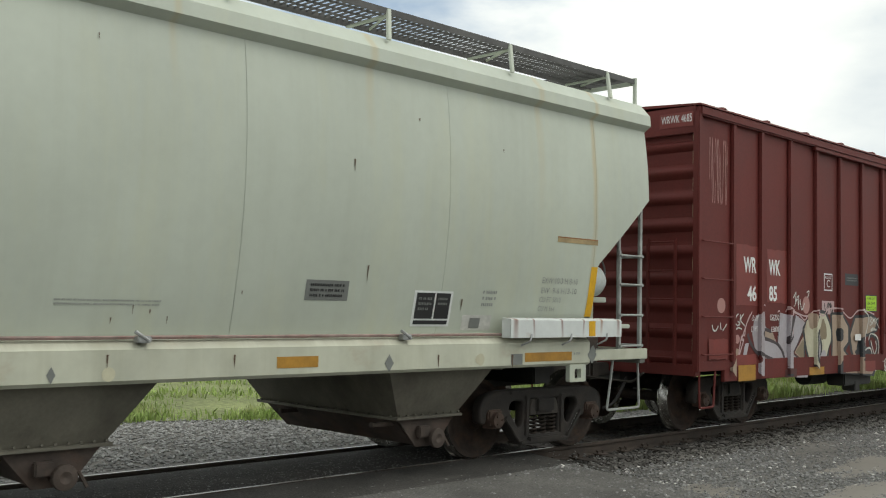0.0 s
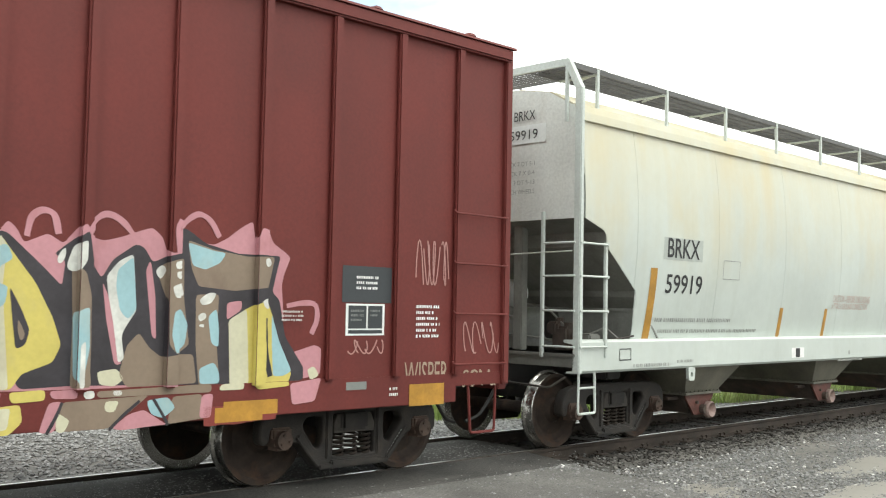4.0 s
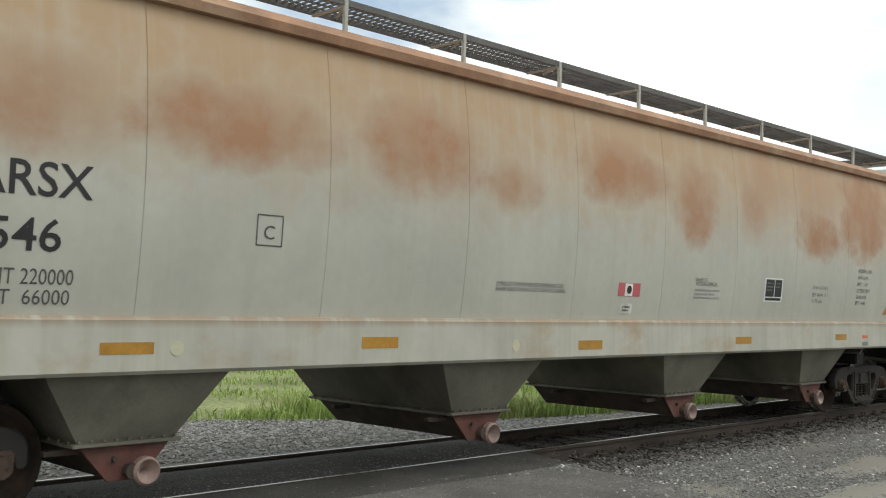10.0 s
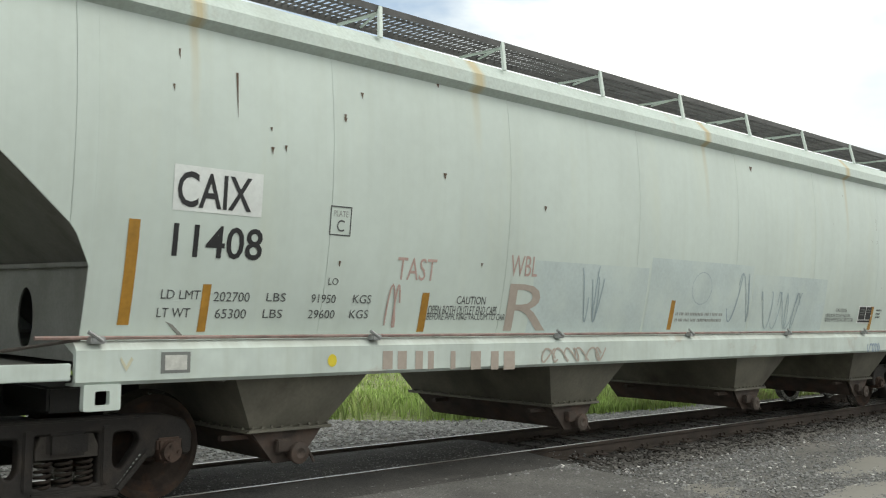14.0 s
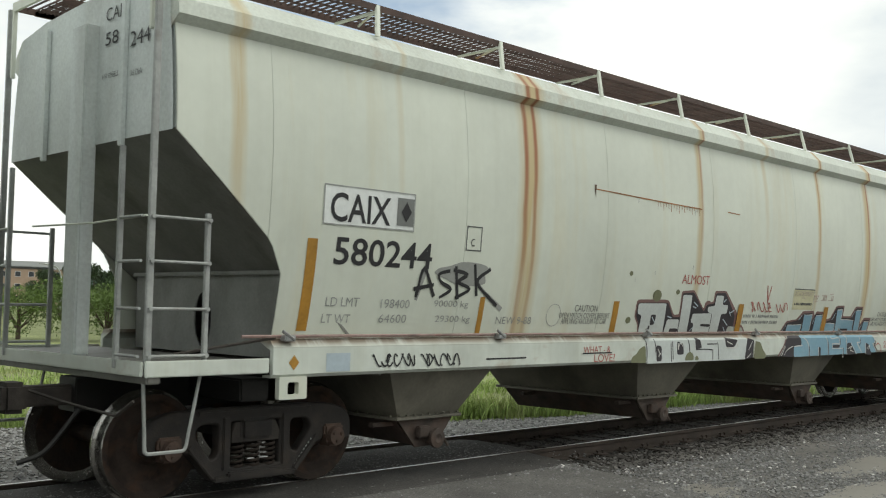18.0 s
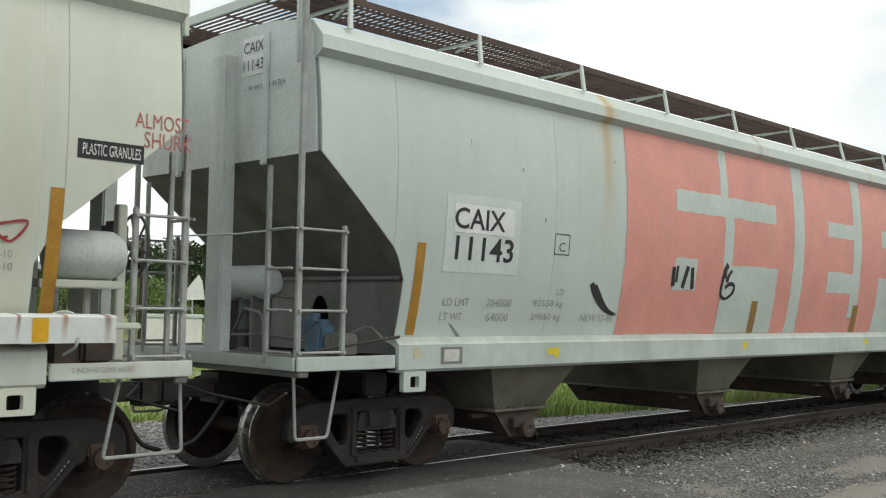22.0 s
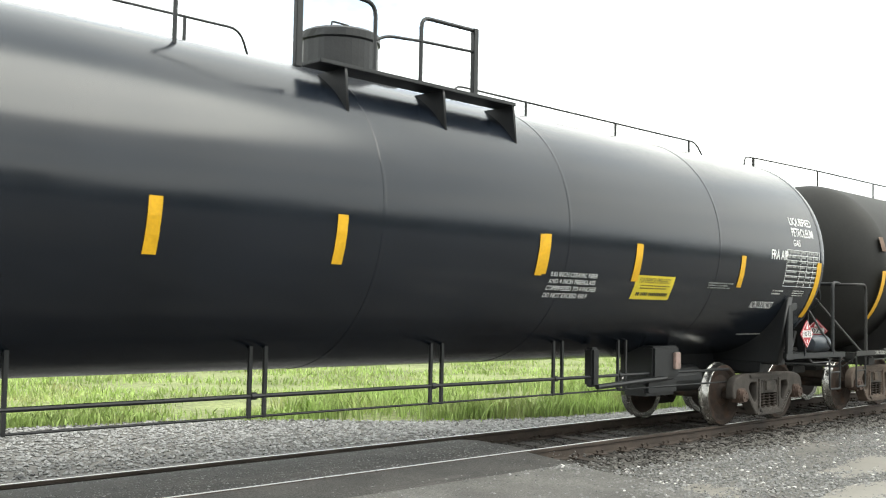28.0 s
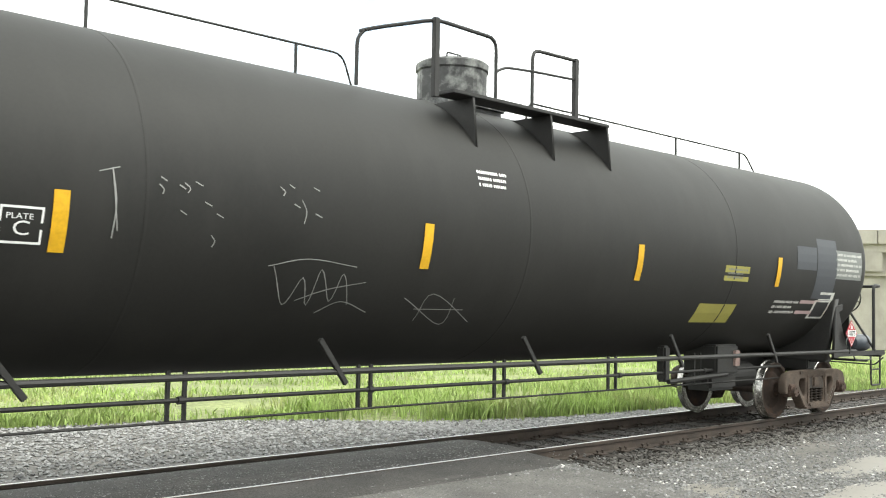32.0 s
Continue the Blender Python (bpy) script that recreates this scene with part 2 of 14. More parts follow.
M["sill_d"] = material("rust_streaked_sill_paint", (0.46, 0.455, 0.40), 0.55, var=0.08, scale=1.2, bump=0.06, bump_scale=4.0, grain=9, grain_amt=0.03, stain=(0.34, 0.215, 0.12), stain_amt=0.8, stain_scale=(0.9, 0.9, 1.5), stain_lo=0.53, drips=0.5, runs=[(0, 60, 1.52, 1.61, (0.24, 0.155, 0.09), 0.8)])
M["trim_d"] = material("grey_trim_paint", (0.43, 0.43, 0.39), 0.5, var=0.08, scale=1.2, stain=(0.36, 0.25, 0.15), stain_amt=0.5, stain_scale=(2.5, 2.5, 0.6), stain_lo=0.55)
M["end_c"] = material("white_end_paint", (0.72, 0.74, 0.71), 0.5, var=0.08, scale=1.0, stain=(0.42, 0.38, 0.30), stain_amt=0.4, stain_scale=(1.6, 1.6, 0.4), stain_lo=0.55, drips=0.3)
M["trim_c"] = material("white_trim_paint", (0.53, 0.57, 0.54), 0.5, var=0.06, scale=1.2, stain=(0.36, 0.30, 0.2), stain_amt=0.4, stain_scale=(2.5, 2.5, 0.6), stain_lo=0.58)
M["cover_white"] = material("chipped_white_sheet", (0.66, 0.69, 0.68), 0.5, var=0.06, scale=3.0, grain=9, grain_amt=0.03, stain=(0.30, 0.14, 0.07), stain_amt=0.9, stain_scale=(2.5, 3.0, 5.0), stain_lo=0.62, runs=[(7.1, 0.05, 1.30, 1.62, RUST_DARK, 1.0), (7.4, 0.02, 1.38, 1.62, RUST_DARK, 0.9), (7.9, 0.025, 1.30, 1.62, RUST_DARK, 0.8), (8.28, 0.02, 1.40, 1.62, RUST_DARK, 0.9), (8.62, 0.03, 1.42, 1.62, RUST, 0.9), (8.95, 0.04, 1.35, 1.62, RUST_DARK, 0.8)])
M["rust_roof"] = material("rusted_roof_paint", (0.36, 0.2, 0.12), 0.7, var=0.2, scale=3.0, stain=(0.45, 0.38, 0.28), stain_amt=0.6, stain_scale=(1, 1, 1))
# base darkened to hold the shade under the slopes; its stains are grime
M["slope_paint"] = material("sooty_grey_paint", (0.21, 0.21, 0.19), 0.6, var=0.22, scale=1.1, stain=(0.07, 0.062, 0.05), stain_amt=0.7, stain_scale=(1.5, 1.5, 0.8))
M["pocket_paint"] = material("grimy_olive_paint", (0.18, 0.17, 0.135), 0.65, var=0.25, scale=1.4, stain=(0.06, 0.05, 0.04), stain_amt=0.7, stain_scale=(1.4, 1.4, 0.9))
M["gate_steel"] = material("rusty_gate_steel", (0.075, 0.056, 0.046), 0.75, var=0.3, scale=5.0, stain=(0.15, 0.075, 0.045), stain_amt=0.4, stain_scale=(3, 3, 3))
M["gate_red"] = material("faded_red_gate_paint", (0.13, 0.048, 0.038), 0.7, var=0.25, scale=5.0, stain=(0.10, 0.07, 0.06), stain_amt=0.7, stain_scale=(3, 3, 3))
M["cap_grey"] = material("dull_grey_cap", (0.30, 0.215, 0.19), 0.6, var=0.25, scale=6.0, stain=(0.22, 0.09, 0.07), stain_amt=0.6, stain_scale=(7, 7, 7))
M["box_red"] = material("oxide_red_paint", (0.140, 0.0275, 0.0235), 0.6, spec=0.3, var=0.10, scale=0.9, bump=0.08, bump_scale=3.0, stain=(0.095, 0.021, 0.018), stain_amt=0.5, stain_scale=(2.0, 2.0, 0.3), stain_lo=0.5)
M["box_fresh"] = material("fresh_red_paint", (0.20, 0.033, 0.026), 0.5, var=0.12, scale=2.0, bump=0.03, stain=(0.14, 0.028, 0.023), stain_amt=0.5, stain_scale=(2.0, 2.0, 1.0))
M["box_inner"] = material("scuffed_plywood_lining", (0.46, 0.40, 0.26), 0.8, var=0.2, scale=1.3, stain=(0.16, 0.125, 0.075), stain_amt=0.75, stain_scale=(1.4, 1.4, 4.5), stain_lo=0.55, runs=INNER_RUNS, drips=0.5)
M["gouge"] = material("splintered_wood", (0.10, 0.075, 0.05), 0.9, var=0.4, scale=14.0)
M["jamb_wood"] = material("brown_timber", (0.17, 0.105, 0.065), 0.85, var=0.3, scale=4.0, stain=(0.05, 0.035, 0.025), stain_amt=0.8, stain_scale=(8, 8, 3), stain_lo=0.5)
M["worn_edge"] = material("chipped_cream_paint", (0.62, 0.56, 0.40), 0.7, var=0.15, scale=3.0, stain=(0.05, 0.035, 0.03), stain_amt=1.0, stain_scale=(8, 8, 5), stain_lo=0.54)
M["board_dark"] = material("dark_stained_board", (0.05, 0.043, 0.036), 0.85, var=0.3, scale=2.0)
M["board_edge"] = material("worn_brown_edge", (0.16, 0.10, 0.07), 0.8, var=0.3, scale=4.0)
M["box_floor"] = material("worn_plank_floor", (0.12, 0.10, 0.082), 0.85, var=0.25, scale=3.0)
M["tank_h"] = material("satin_black_paint", (0.0075, 0.0105, 0.0165), 0.20, var=0.12, scale=0.8, bump=0.015, bump_scale=1.0, grain=6, grain_amt=0.02, spec=0.5)
M["tank_i"] = material("weathered_black_paint", (0.0185, 0.018, 0.0165), 0.60, var=0.16, scale=0.7, bump=0.05, bump_scale=1.5, stain=(0.027, 0.026, 0.024), stain_amt=0.6, stain_scale=(1.2, 1.2, 0.6), spec=0.32, drips=0.16)
M["gloss_steel"] = material("black_painted_steel", (0.0095, 0.0105, 0.012), 0.5, var=0.25, scale=3.0, stain=(0.03, 0.028, 0.026), stain_amt=0.4, stain_scale=(3, 3, 2), stain_lo=0.55)
M["black_steel"] = material("grimy_black_steel", (0.022, 0.021, 0.020), 0.6, var=0.25, scale=3.0)
M["truck_steel"] = material("brown_dusty_cast_steel", (0.068, 0.058, 0.050), 0.8, var=0.3, scale=4.0, bump=0.3, bump_scale=60, stain=(0.035, 0.03, 0.026), stain_amt=0.7, stain_scale=(4, 4, 4), spread=0.35)
M["truck_dark"] = material("oily_dark_cast_steel", (0.034, 0.029, 0.026), 0.75, var=0.3, scale=4.0, bump=0.3, bump_scale=60, stain=(0.06, 0.045, 0.035), stain_amt=0.6, stain_scale=(4, 4, 4), spread=0.35)
M["truck_rust"] = material("rust_brown_cast_steel", (0.108, 0.080, 0.062), 0.85, var=0.3, scale=4.0, bump=0.3, bump_scale=60, stain=(0.05, 0.038, 0.03), stain_amt=0.6, stain_scale=(4, 4, 4))
M["spring_steel"] = material("grimy_spring_steel", (0.04, 0.032, 0.027), 0.85, spec=0.15, var=0.3, scale=8.0)
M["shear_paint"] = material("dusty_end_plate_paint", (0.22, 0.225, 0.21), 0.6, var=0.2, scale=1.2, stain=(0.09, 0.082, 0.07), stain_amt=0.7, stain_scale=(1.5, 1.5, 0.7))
M["wheel_steel"] = material("dark_wheel_plate", (0.045, 0.033, 0.027), 0.75, spec=0.25, var=0.3, scale=5.0, stain=(0.12, 0.06, 0.035), stain_amt=0.5, stain_scale=(5, 5, 5))
M["tread_steel"] = material("polished_tread", (0.40, 0.39, 0.37), 0.24, 0.95, var=0.15, scale=20.0, bump=0.02)
M["bearing_rust"] = material("rusty_bearing_cap", (0.095, 0.06, 0.045), 0.75, var=0.3, scale=8.0)
M["grating"] = material("galvanised_grating", (0.12, 0.117, 0.115), 0.6, 0.2, var=0.2, scale=3.0)
M["grating_rust"] = material("rusted_grating", (0.095, 0.06, 0.05), 0.7, 0.1, var=0.25, scale=3.0)
M["rail_steel"] = material("rusted_rail_web", (0.058, 0.043, 0.034), 0.8, var=0.25, scale=3.0)
M["rail_head"] = material("worn_bright_rail_head", (0.42, 0.40, 0.38), 0.30, 1.0, var=0.12, scale=8.0, bump=0.02)
M["tie_wood"] = material("creosoted_timber", (0.048, 0.038, 0.031), 0.9, var=0.3, scale=6.0, stain=(0.10, 0.085, 0.07), stain_amt=0.5, stain_scale=(3, 3, 3), spread=0.4)
M["ground"] = material("dusty_gravel_soil", (0.150, 0.142, 0.130), 0.95, var=0.2, scale=0.5, grain=18, grain_amt=0.25, bump=0.8, bump_scale=22, stain=(0.27, 0.25, 0.22), stain_amt=0.5, stain_scale=(0.35, 0.35, 0.35))
M["gravel"] = material("mixed_grey_gravel", (0.185, 0.183, 0.178), 0.9, var=0.2, scale=9, grain=40, grain_amt=0.2, bump=0.2, island=0.2)
M["pale_stone"] = material("pale_limestone_chips", (0.42, 0.41, 0.39), 0.9, var=0.2, scale=9, bump=0.2, island=0.2)
M["lot_stone"] = material("pale_crushed_stone", (0.225, 0.223, 0.218), 0.9, var=0.2, scale=6, bump=0.2, island=0.3)
M["ballast_mid"] = material("grimy_ballast", (0.078, 0.073, 0.067), 0.9, var=0.25, scale=5, bump=0.3, island=0.35)
M["ballast_dark"] = material("oily_dark_ballast", (0.038, 0.035, 0.032), 0.9, var=0.3, scale=5, grain=30, grain_amt=0.25, bump=0.6, bump_scale=18, island=0.5)
M["asphalt"] = material("worn_dusty_asphalt", (0.16, 0.153, 0.143), 0.9, var=0.25, scale=1.6, grain=45, grain_amt=0.3, bump=0.6, bump_scale=50, stain=(0.08, 0.075, 0.07), stain_amt=0.6, stain_scale=(0.5, 2.6, 1), stain_lo=0.48)
M["rail_fill"] = material("oily_dark_asphalt", (0.062, 0.058, 0.053), 0.85, var=0.3, scale=2.0, grain=40, grain_amt=0.3, bump=0.6, bump_scale=40, stain=(0.12, 0.11, 0.10), stain_amt=0.5, stain_scale=(0.5, 4, 1), stain_lo=0.55)
M["grass_soil"] = material("field_of_rough_grass", (0.25, 0.285, 0.11), 0.95, var=0.25, scale=0.35, grain=9, grain_amt=0.3, bump=1.0, bump_scale=12)
M["grass"] = material("grass_blades", (0.268, 0.358, 0.106), 0.7, var=0.25, scale=0.8, bump=0, island=0.22, stain=(0.45, 0.41, 0.22), stain_amt=0.75, stain_scale=(0.7, 0.7, 0.7))
M["leaf"] = material("tree_leaves", (0.055, 0.10, 0.03), 0.7, var=0.35, scale=0.7, bump=0, spread=0.3)
M["leaf_light"] = material("bright_bush_leaves", (0.13, 0.20, 0.045), 0.7, var=0.3, scale=0.7, bump=0)
M["bark"] = material("bark", (0.10, 0.075, 0.055), 0.9, var=0.3, scale=6, bump=0.5)
# the blue-green of distance haze is mixed into the hill colour
M["hill"] = material("far_wooded_hill", (0.07, 0.11, 0.12), 1.0, var=0.2, scale=0.02, bump=0)
M["concrete"] = material("weathered_concrete", (0.42, 0.39, 0.34), 0.85, var=0.12, scale=0.8, stain=(0.25, 0.23, 0.2), stain_amt=0.6, stain_scale=(1, 1, 0.3))
M["building"] = material("tan_rendered_wall", (0.42, 0.31, 0.22), 0.85, var=0.1, scale=0.5)
M["white"] = material("white_lettering_paint", (0.8, 0.8, 0.79), 0.55, var=0.06, scale=4.0, bump=0)
M["outline_black"] = material("thin_black_spray", (0.035, 0.03, 0.036), 0.6, var=0.25, scale=5.0, bump=0)
M["white_worn"] = material("chalky_white_paint", (0.62, 0.62, 0.58), 0.6, var=0.15, scale=6.0, bump=0)
M["black"] = material("black_lettering_paint", (0.022, 0.022, 0.024), 0.6, var=0.15, scale=6.0, bump=0)
M["faint"] = material("faded_grey_stencil", (0.34, 0.355, 0.335), 0.6, var=0.2, scale=9.0, bump=0)
M["yellow"] = material("yellow_reflective_tape", (0.72, 0.40, 0.012), 0.45, var=0.08, scale=5.0, bump=0)
M["amber"] = material("faded_amber_tape", (0.42, 0.215, 0.03), 0.5, var=0.15, scale=5.0, bump=0)
M["rust"] = material("rust_streak", (0.33, 0.15, 0.06), 0.8, var=0.3, scale=5.0, bump=0)
M["rust_pale"] = material("pale_rust_wash", (0.45, 0.34, 0.18), 0.8, var=0.2, scale=3.0, bump=0)
M["glass"] = material("dark_window_glass", (0.03, 0.035, 0.04), 0.1, var=0.1, bump=0)
M["end_grey"] = material("dull_grey_end_paint", (0.66, 0.71, 0.69), 0.55, var=0.10, scale=1.0, stain=(0.25, 0.25, 0.23), stain_amt=0.4, stain_scale=(1.6, 1.6, 0.3), stain_lo=0.52, drips=0.3)
M["ladder_grey"] = material("grimy_grey_ladder_paint", (0.36, 0.375, 0.36), 0.5, var=0.15, scale=5, stain=(0.16, 0.12, 0.09), stain_amt=0.6, stain_scale=(4, 4, 3), stain_lo=0.55)
M["placard_red"] = material("placard_red", (0.42, 0.03, 0.045), 0.5, var=0.06, scale=4.0, bump=0)
M["valve_blue"] = material("dusty_blue_valve_paint", (0.12, 0.20, 0.30), 0.6, var=0.2, scale=6, stain=(0.08, 0.075, 0.07), stain_amt=0.5, stain_scale=(5, 5, 5))
M["galv"] = material("galvanised_steel", (0.45, 0.46, 0.46), 0.4, 0.6, var=0.1, scale=6)

for key, col, extra in (("grey_patch", (0.19, 0.20, 0.19), {}), ("dark_patch", (0.035, 0.04, 0.045), {}), ("cream", (0.54, 0.52, 0.38), dict(stain=(0.34, 0.26, 0.18), stain_amt=0.55, stain_scale=(3.0, 3.0, 1.6), stain_lo=0.55)), ("rust_dark", (0.10, 0.06, 0.035), {}),
                        ("white_fresh", (0.76, 0.79, 0.77), {}), ("faint_red", (0.49, 0.35, 0.31), {}), ("grey_ink", (0.09, 0.095, 0.095), {}), ("faint_brown", (0.42, 0.36, 0.31), {}),
                        ("pale_blue_ink", (0.33, 0.41, 0.45), {}), ("blue_ink", (0.28, 0.36, 0.46), {}), ("sun_yellow", (0.70, 0.56, 0.04), {}), ("amber_dark", (0.28, 0.16, 0.035), {}),
                        ("red_spray", (0.33, 0.045, 0.045), {}), ("brown_halo", (0.20, 0.115, 0.105), {}), ("chalk", (0.27, 0.27, 0.26), {}), ("red_ink", (0.42, 0.13, 0.11), {}), ("red_dark", (0.30, 0.03, 0.03), {}), ("silver_paint", (0.56, 0.60, 0.58), {}), ("blue_paint", (0.20, 0.36, 0.46), dict(stain=(0.33, 0.46, 0.52), stain_amt=0.7, stain_scale=(1.6, 1.6, 2.5), stain_lo=0.5)),
                        ("olive_paint", (0.17, 0.18, 0.10), {}), ("pale_yellow", (0.55, 0.53, 0.40), dict(stain=(0.30, 0.20, 0.12), stain_amt=0.7, stain_scale=(2.5, 2.5, 0.8), stain_lo=0.52)), ("sign_cream", (0.58, 0.56, 0.37), {}), ("outline_brown", (0.065, 0.05, 0.055), {}), ("pale_blue_paint", (0.42, 0.50, 0.55), {}), ("spray_grey", (0.30, 0.31, 0.29), {}),
                        ("pale_patch", (0.60, 0.665, 0.635), {}), ("blue_wash", (0.53, 0.61, 0.60), dict(stain=(0.58, 0.65, 0.605), stain_amt=0.9, stain_scale=(1.0, 1.0, 0.8), stain_lo=0.48)), ("worn_patch", (0.40, 0.43, 0.40), {}), ("salmon", (0.70, 0.305, 0.26), dict(stain=(0.62, 0.36, 0.31), stain_amt=0.5, stain_scale=(1.2, 1.2, 0.5), stain_lo=0.55)), ("pale_wash", (0.66, 0.725, 0.72), {}), ("soil", (0.21, 0.195, 0.17), dict(stain=(0.14, 0.13, 0.115), stain_amt=0.6, stain_scale=(1.5, 1.5, 1.5))), ("bare_g", (0.525, 0.585, 0.55), {}),
                        ("lime", (0.42, 0.72, 0.03), {}), ("dusty_pink", (0.42, 0.22, 0.20), {}), ("pale_pink", (0.50, 0.36, 0.36), {}), ("lilac", (0.42, 0.39, 0.42), dict(stain=(0.27, 0.19, 0.18), stain_amt=0.6, stain_scale=(2.2, 2.2, 1.2))), ("tan", (0.38, 0.29, 0.22), dict(stain=(0.22, 0.13, 0.10), stain_amt=0.65, stain_scale=(2.2, 2.2, 1.2))),
                        ("tan_dirty", (0.24, 0.19, 0.12), {}), ("yellow_paint", (0.55, 0.46, 0.12), dict(stain=(0.42, 0.36, 0.18), stain_amt=0.55, stain_scale=(3.0, 3.0, 1.6), stain_lo=0.55)), ("sky_paint", (0.29, 0.46, 0.50), dict(stain=(0.40, 0.42, 0.36), stain_amt=0.55, stain_scale=(3.0, 3.0, 1.6), stain_lo=0.55)), ("brown_paint", (0.22, 0.165, 0.12), dict(stain=(0.12, 0.075, 0.055), stain_amt=0.55, stain_scale=(3.0, 3.0, 1.6), stain_lo=0.55)),
                        ("pink_paint", (0.47, 0.22, 0.25), dict(stain=(0.30, 0.10, 0.10), stain_amt=0.55, stain_scale=(3.0, 3.0, 1.6), stain_lo=0.55)), ("gate_pink", (0.52, 0.12, 0.13), {}), ("orange_tape", (0.62, 0.17, 0.06), {}), ("box_maroon", (0.09, 0.03, 0.028), {}),
                        ("dark_blue_patch", (0.05, 0.055, 0.065), {}), ("olive_yellow", (0.34, 0.31, 0.07), {})):
    M[key] = material(key, col, 0.55, var=0.06, scale=2.0, grain=24, grain_amt=0.05, bump=0, **extra)

# ---- helpers of this scene ----


def part(name, bm, mat_key, parent, label="", smooth=False):
    me = bpy.data.meshes.new(name)
    bm.normal_update()
    bm.to_mesh(me)
    bm.free()
    me.materials.append(M[mat_key])
    if smooth:
        me.polygons.foreach_set("use_smooth", [True] * len(me.polygons))
        me.set_sharp_from_angle(angle=0.6)
    ob = new(name, me)
    ob.parent = parent
    if label:
        tagged(ob, label)
    return ob


def again(ob, parent, m=None, name=None):
    """Another part on the same mesh."""
    o = new(name or ob.name.split(".")[0], ob.data)
    o.parent = parent
    if m is not None:
        o.matrix_basis = m
    if "label" in ob:
        o["label"] = ob["label"]
    return o


def thing(name, label, category, group="", kind="", m=None):
    ob = tagged(new(name), label, category, group, kind)
    if m is not None:
        ob.matrix_basis = m
    return ob


def bx(bm, x0, x1, y0, y1, z0, z1, bevel=0.0):
    v = [bm.verts.new((x, y, z)) for x in (x0, x1) for y in (y0, y1) for z in (z0, z1)]
    fs = [bm.faces.new([v[i] for i in q]) for q in ((0, 1, 3, 2), (4, 6, 7, 5), (0, 4, 5, 1), (2, 3, 7, 6), (0, 2, 6, 4), (1, 5, 7, 3))]
    if bevel:
        es = list({e for f in fs for e in f.edges})
        bmesh.ops.bevel(bm, geom=es, offset=bevel, segments=2, affect="EDGES", clamp_overlap=True)
    return bm


def box(x0, x1, y0, y1, z0, z1, bevel=0.0):
    return bx(bmesh.new(), min(x0, x1), max(x0, x1), min(y0, y1), max(y0, y1), min(z0, z1), max(z0, z1), bevel)


def rod(bm, a, b, r, n=8, r2=None):
    a, b = Vector(a), Vector(b)
    d = (b - a).normalized()
    s = d.orthogonal().normalized()
    t = d.cross(s)
    r2 = r if r2 is None else r2
    ra = [bm.verts.new(a + (s * math.cos(i * 2 * math.pi / n) + t * math.sin(i * 2 * math.pi / n)) * r) for i in range(n)]
    rb = [bm.verts.new(b + (s * math.cos(i * 2 * math.pi / n) + t * math.sin(i * 2 * math.pi / n)) * r2) for i in range(n)]
    for i in range(n):
        bm.faces.new((ra[i], ra[(i + 1) % n], rb[(i + 1) % n], rb[i]))
    bm.faces.new(ra[::-1])
    bm.faces.new(rb)
    return bm


def tube(points, r, n=8, bm=None):
    """A bent round bar through the points."""
    bm = bm or bmesh.new()
    pts = [Vector(p) for p in points]
    rings = []
    up = None
    for i, p in enumerate(pts):
        d = (pts[min(i + 1, len(pts) - 1)] - pts[max(i - 1, 0)]).normalized()
        s = d.orthogonal().normalized() if up is None else (up - d * up.dot(d)).normalized()
        up = s
        t = d.cross(s)
        rings.append([bm.verts.new(p + (s * math.cos(j * 2 * math.pi / n) + t * math.sin(j * 2 * math.pi / n)) * r) for j in range(n)])
    for a, b in zip(rings, rings[1:]):
        for j in range(n):
            bm.faces.new((a[j], a[(j + 1) % n], b[(j + 1) % n], b[j]))
    bm.faces.new(rings[0][::-1])
    bm.faces.new(rings[-1])
    return bm


def bend(points, rad=0.06, n=4):
    """The same line with rounded corners."""
    pts = [Vector(p) for p in points]
    out = [pts[0]]
    for a, b, c in zip(pts, pts[1:], pts[2:]):
        p, q = b + (a - b).normalized() * rad, b + (c - b).normalized() * rad
        for i in range(n + 1):
            t = i / n
            out.append(p * (1 - t) ** 2 + b * 2 * t * (1 - t) + q * t * t)
    out.append(pts[-1])
    return out


def lathe(profile, axis="Y", n=32, closed=False):
    """profile: (along, radius) pairs turned about an axis."""
    bm = bmesh.new()
    rings = []
    for a, r in profile:
        ring = []
        for i in range(n):
            w = 2 * math.pi * i / n
            c, s = math.cos(w) * r, math.sin(w) * r
            ring.append(bm.verts.new({"Y": (c, a, s), "X": (a, c, s), "Z": (c, s, a)}[axis]))
        rings.append(ring)
    for a, b in zip(rings, rings[1:]):
        for i in range(n):
            bm.faces.new((a[i], a[(i + 1) % n], b[(i + 1) % n], b[i]))
    if not closed:
        bm.faces.new(rings[0][::-1])
        bm.faces.new(rings[-1])
    bmesh.ops.recalc_face_normals(bm, faces=bm.faces)
    return bm


def cut_plate(loops, thick, bevel=0.0, res=4):
    """A plate in the x-z plane with holes: the first loop is the outline. thick is along y, centred."""
    cu = bpy.data.curves.new("plate", "CURVE")
    cu.dimensions, cu.fill_mode, cu.extrude, cu.bevel_depth, cu.bevel_resolution = "2D", "BOTH", thick / 2 - bevel, bevel, 1
    for loop in loops:
        sp = cu.splines.new("POLY")
        sp.points.add(len(loop) - 1)
        for p, (x, z) in zip(sp.points, loop):
            p.co = (x, z, 0, 1)
        sp.use_cyclic_u = True
    return curve_mesh(cu, Matrix.Rotation(radians(90), 4, "X"))


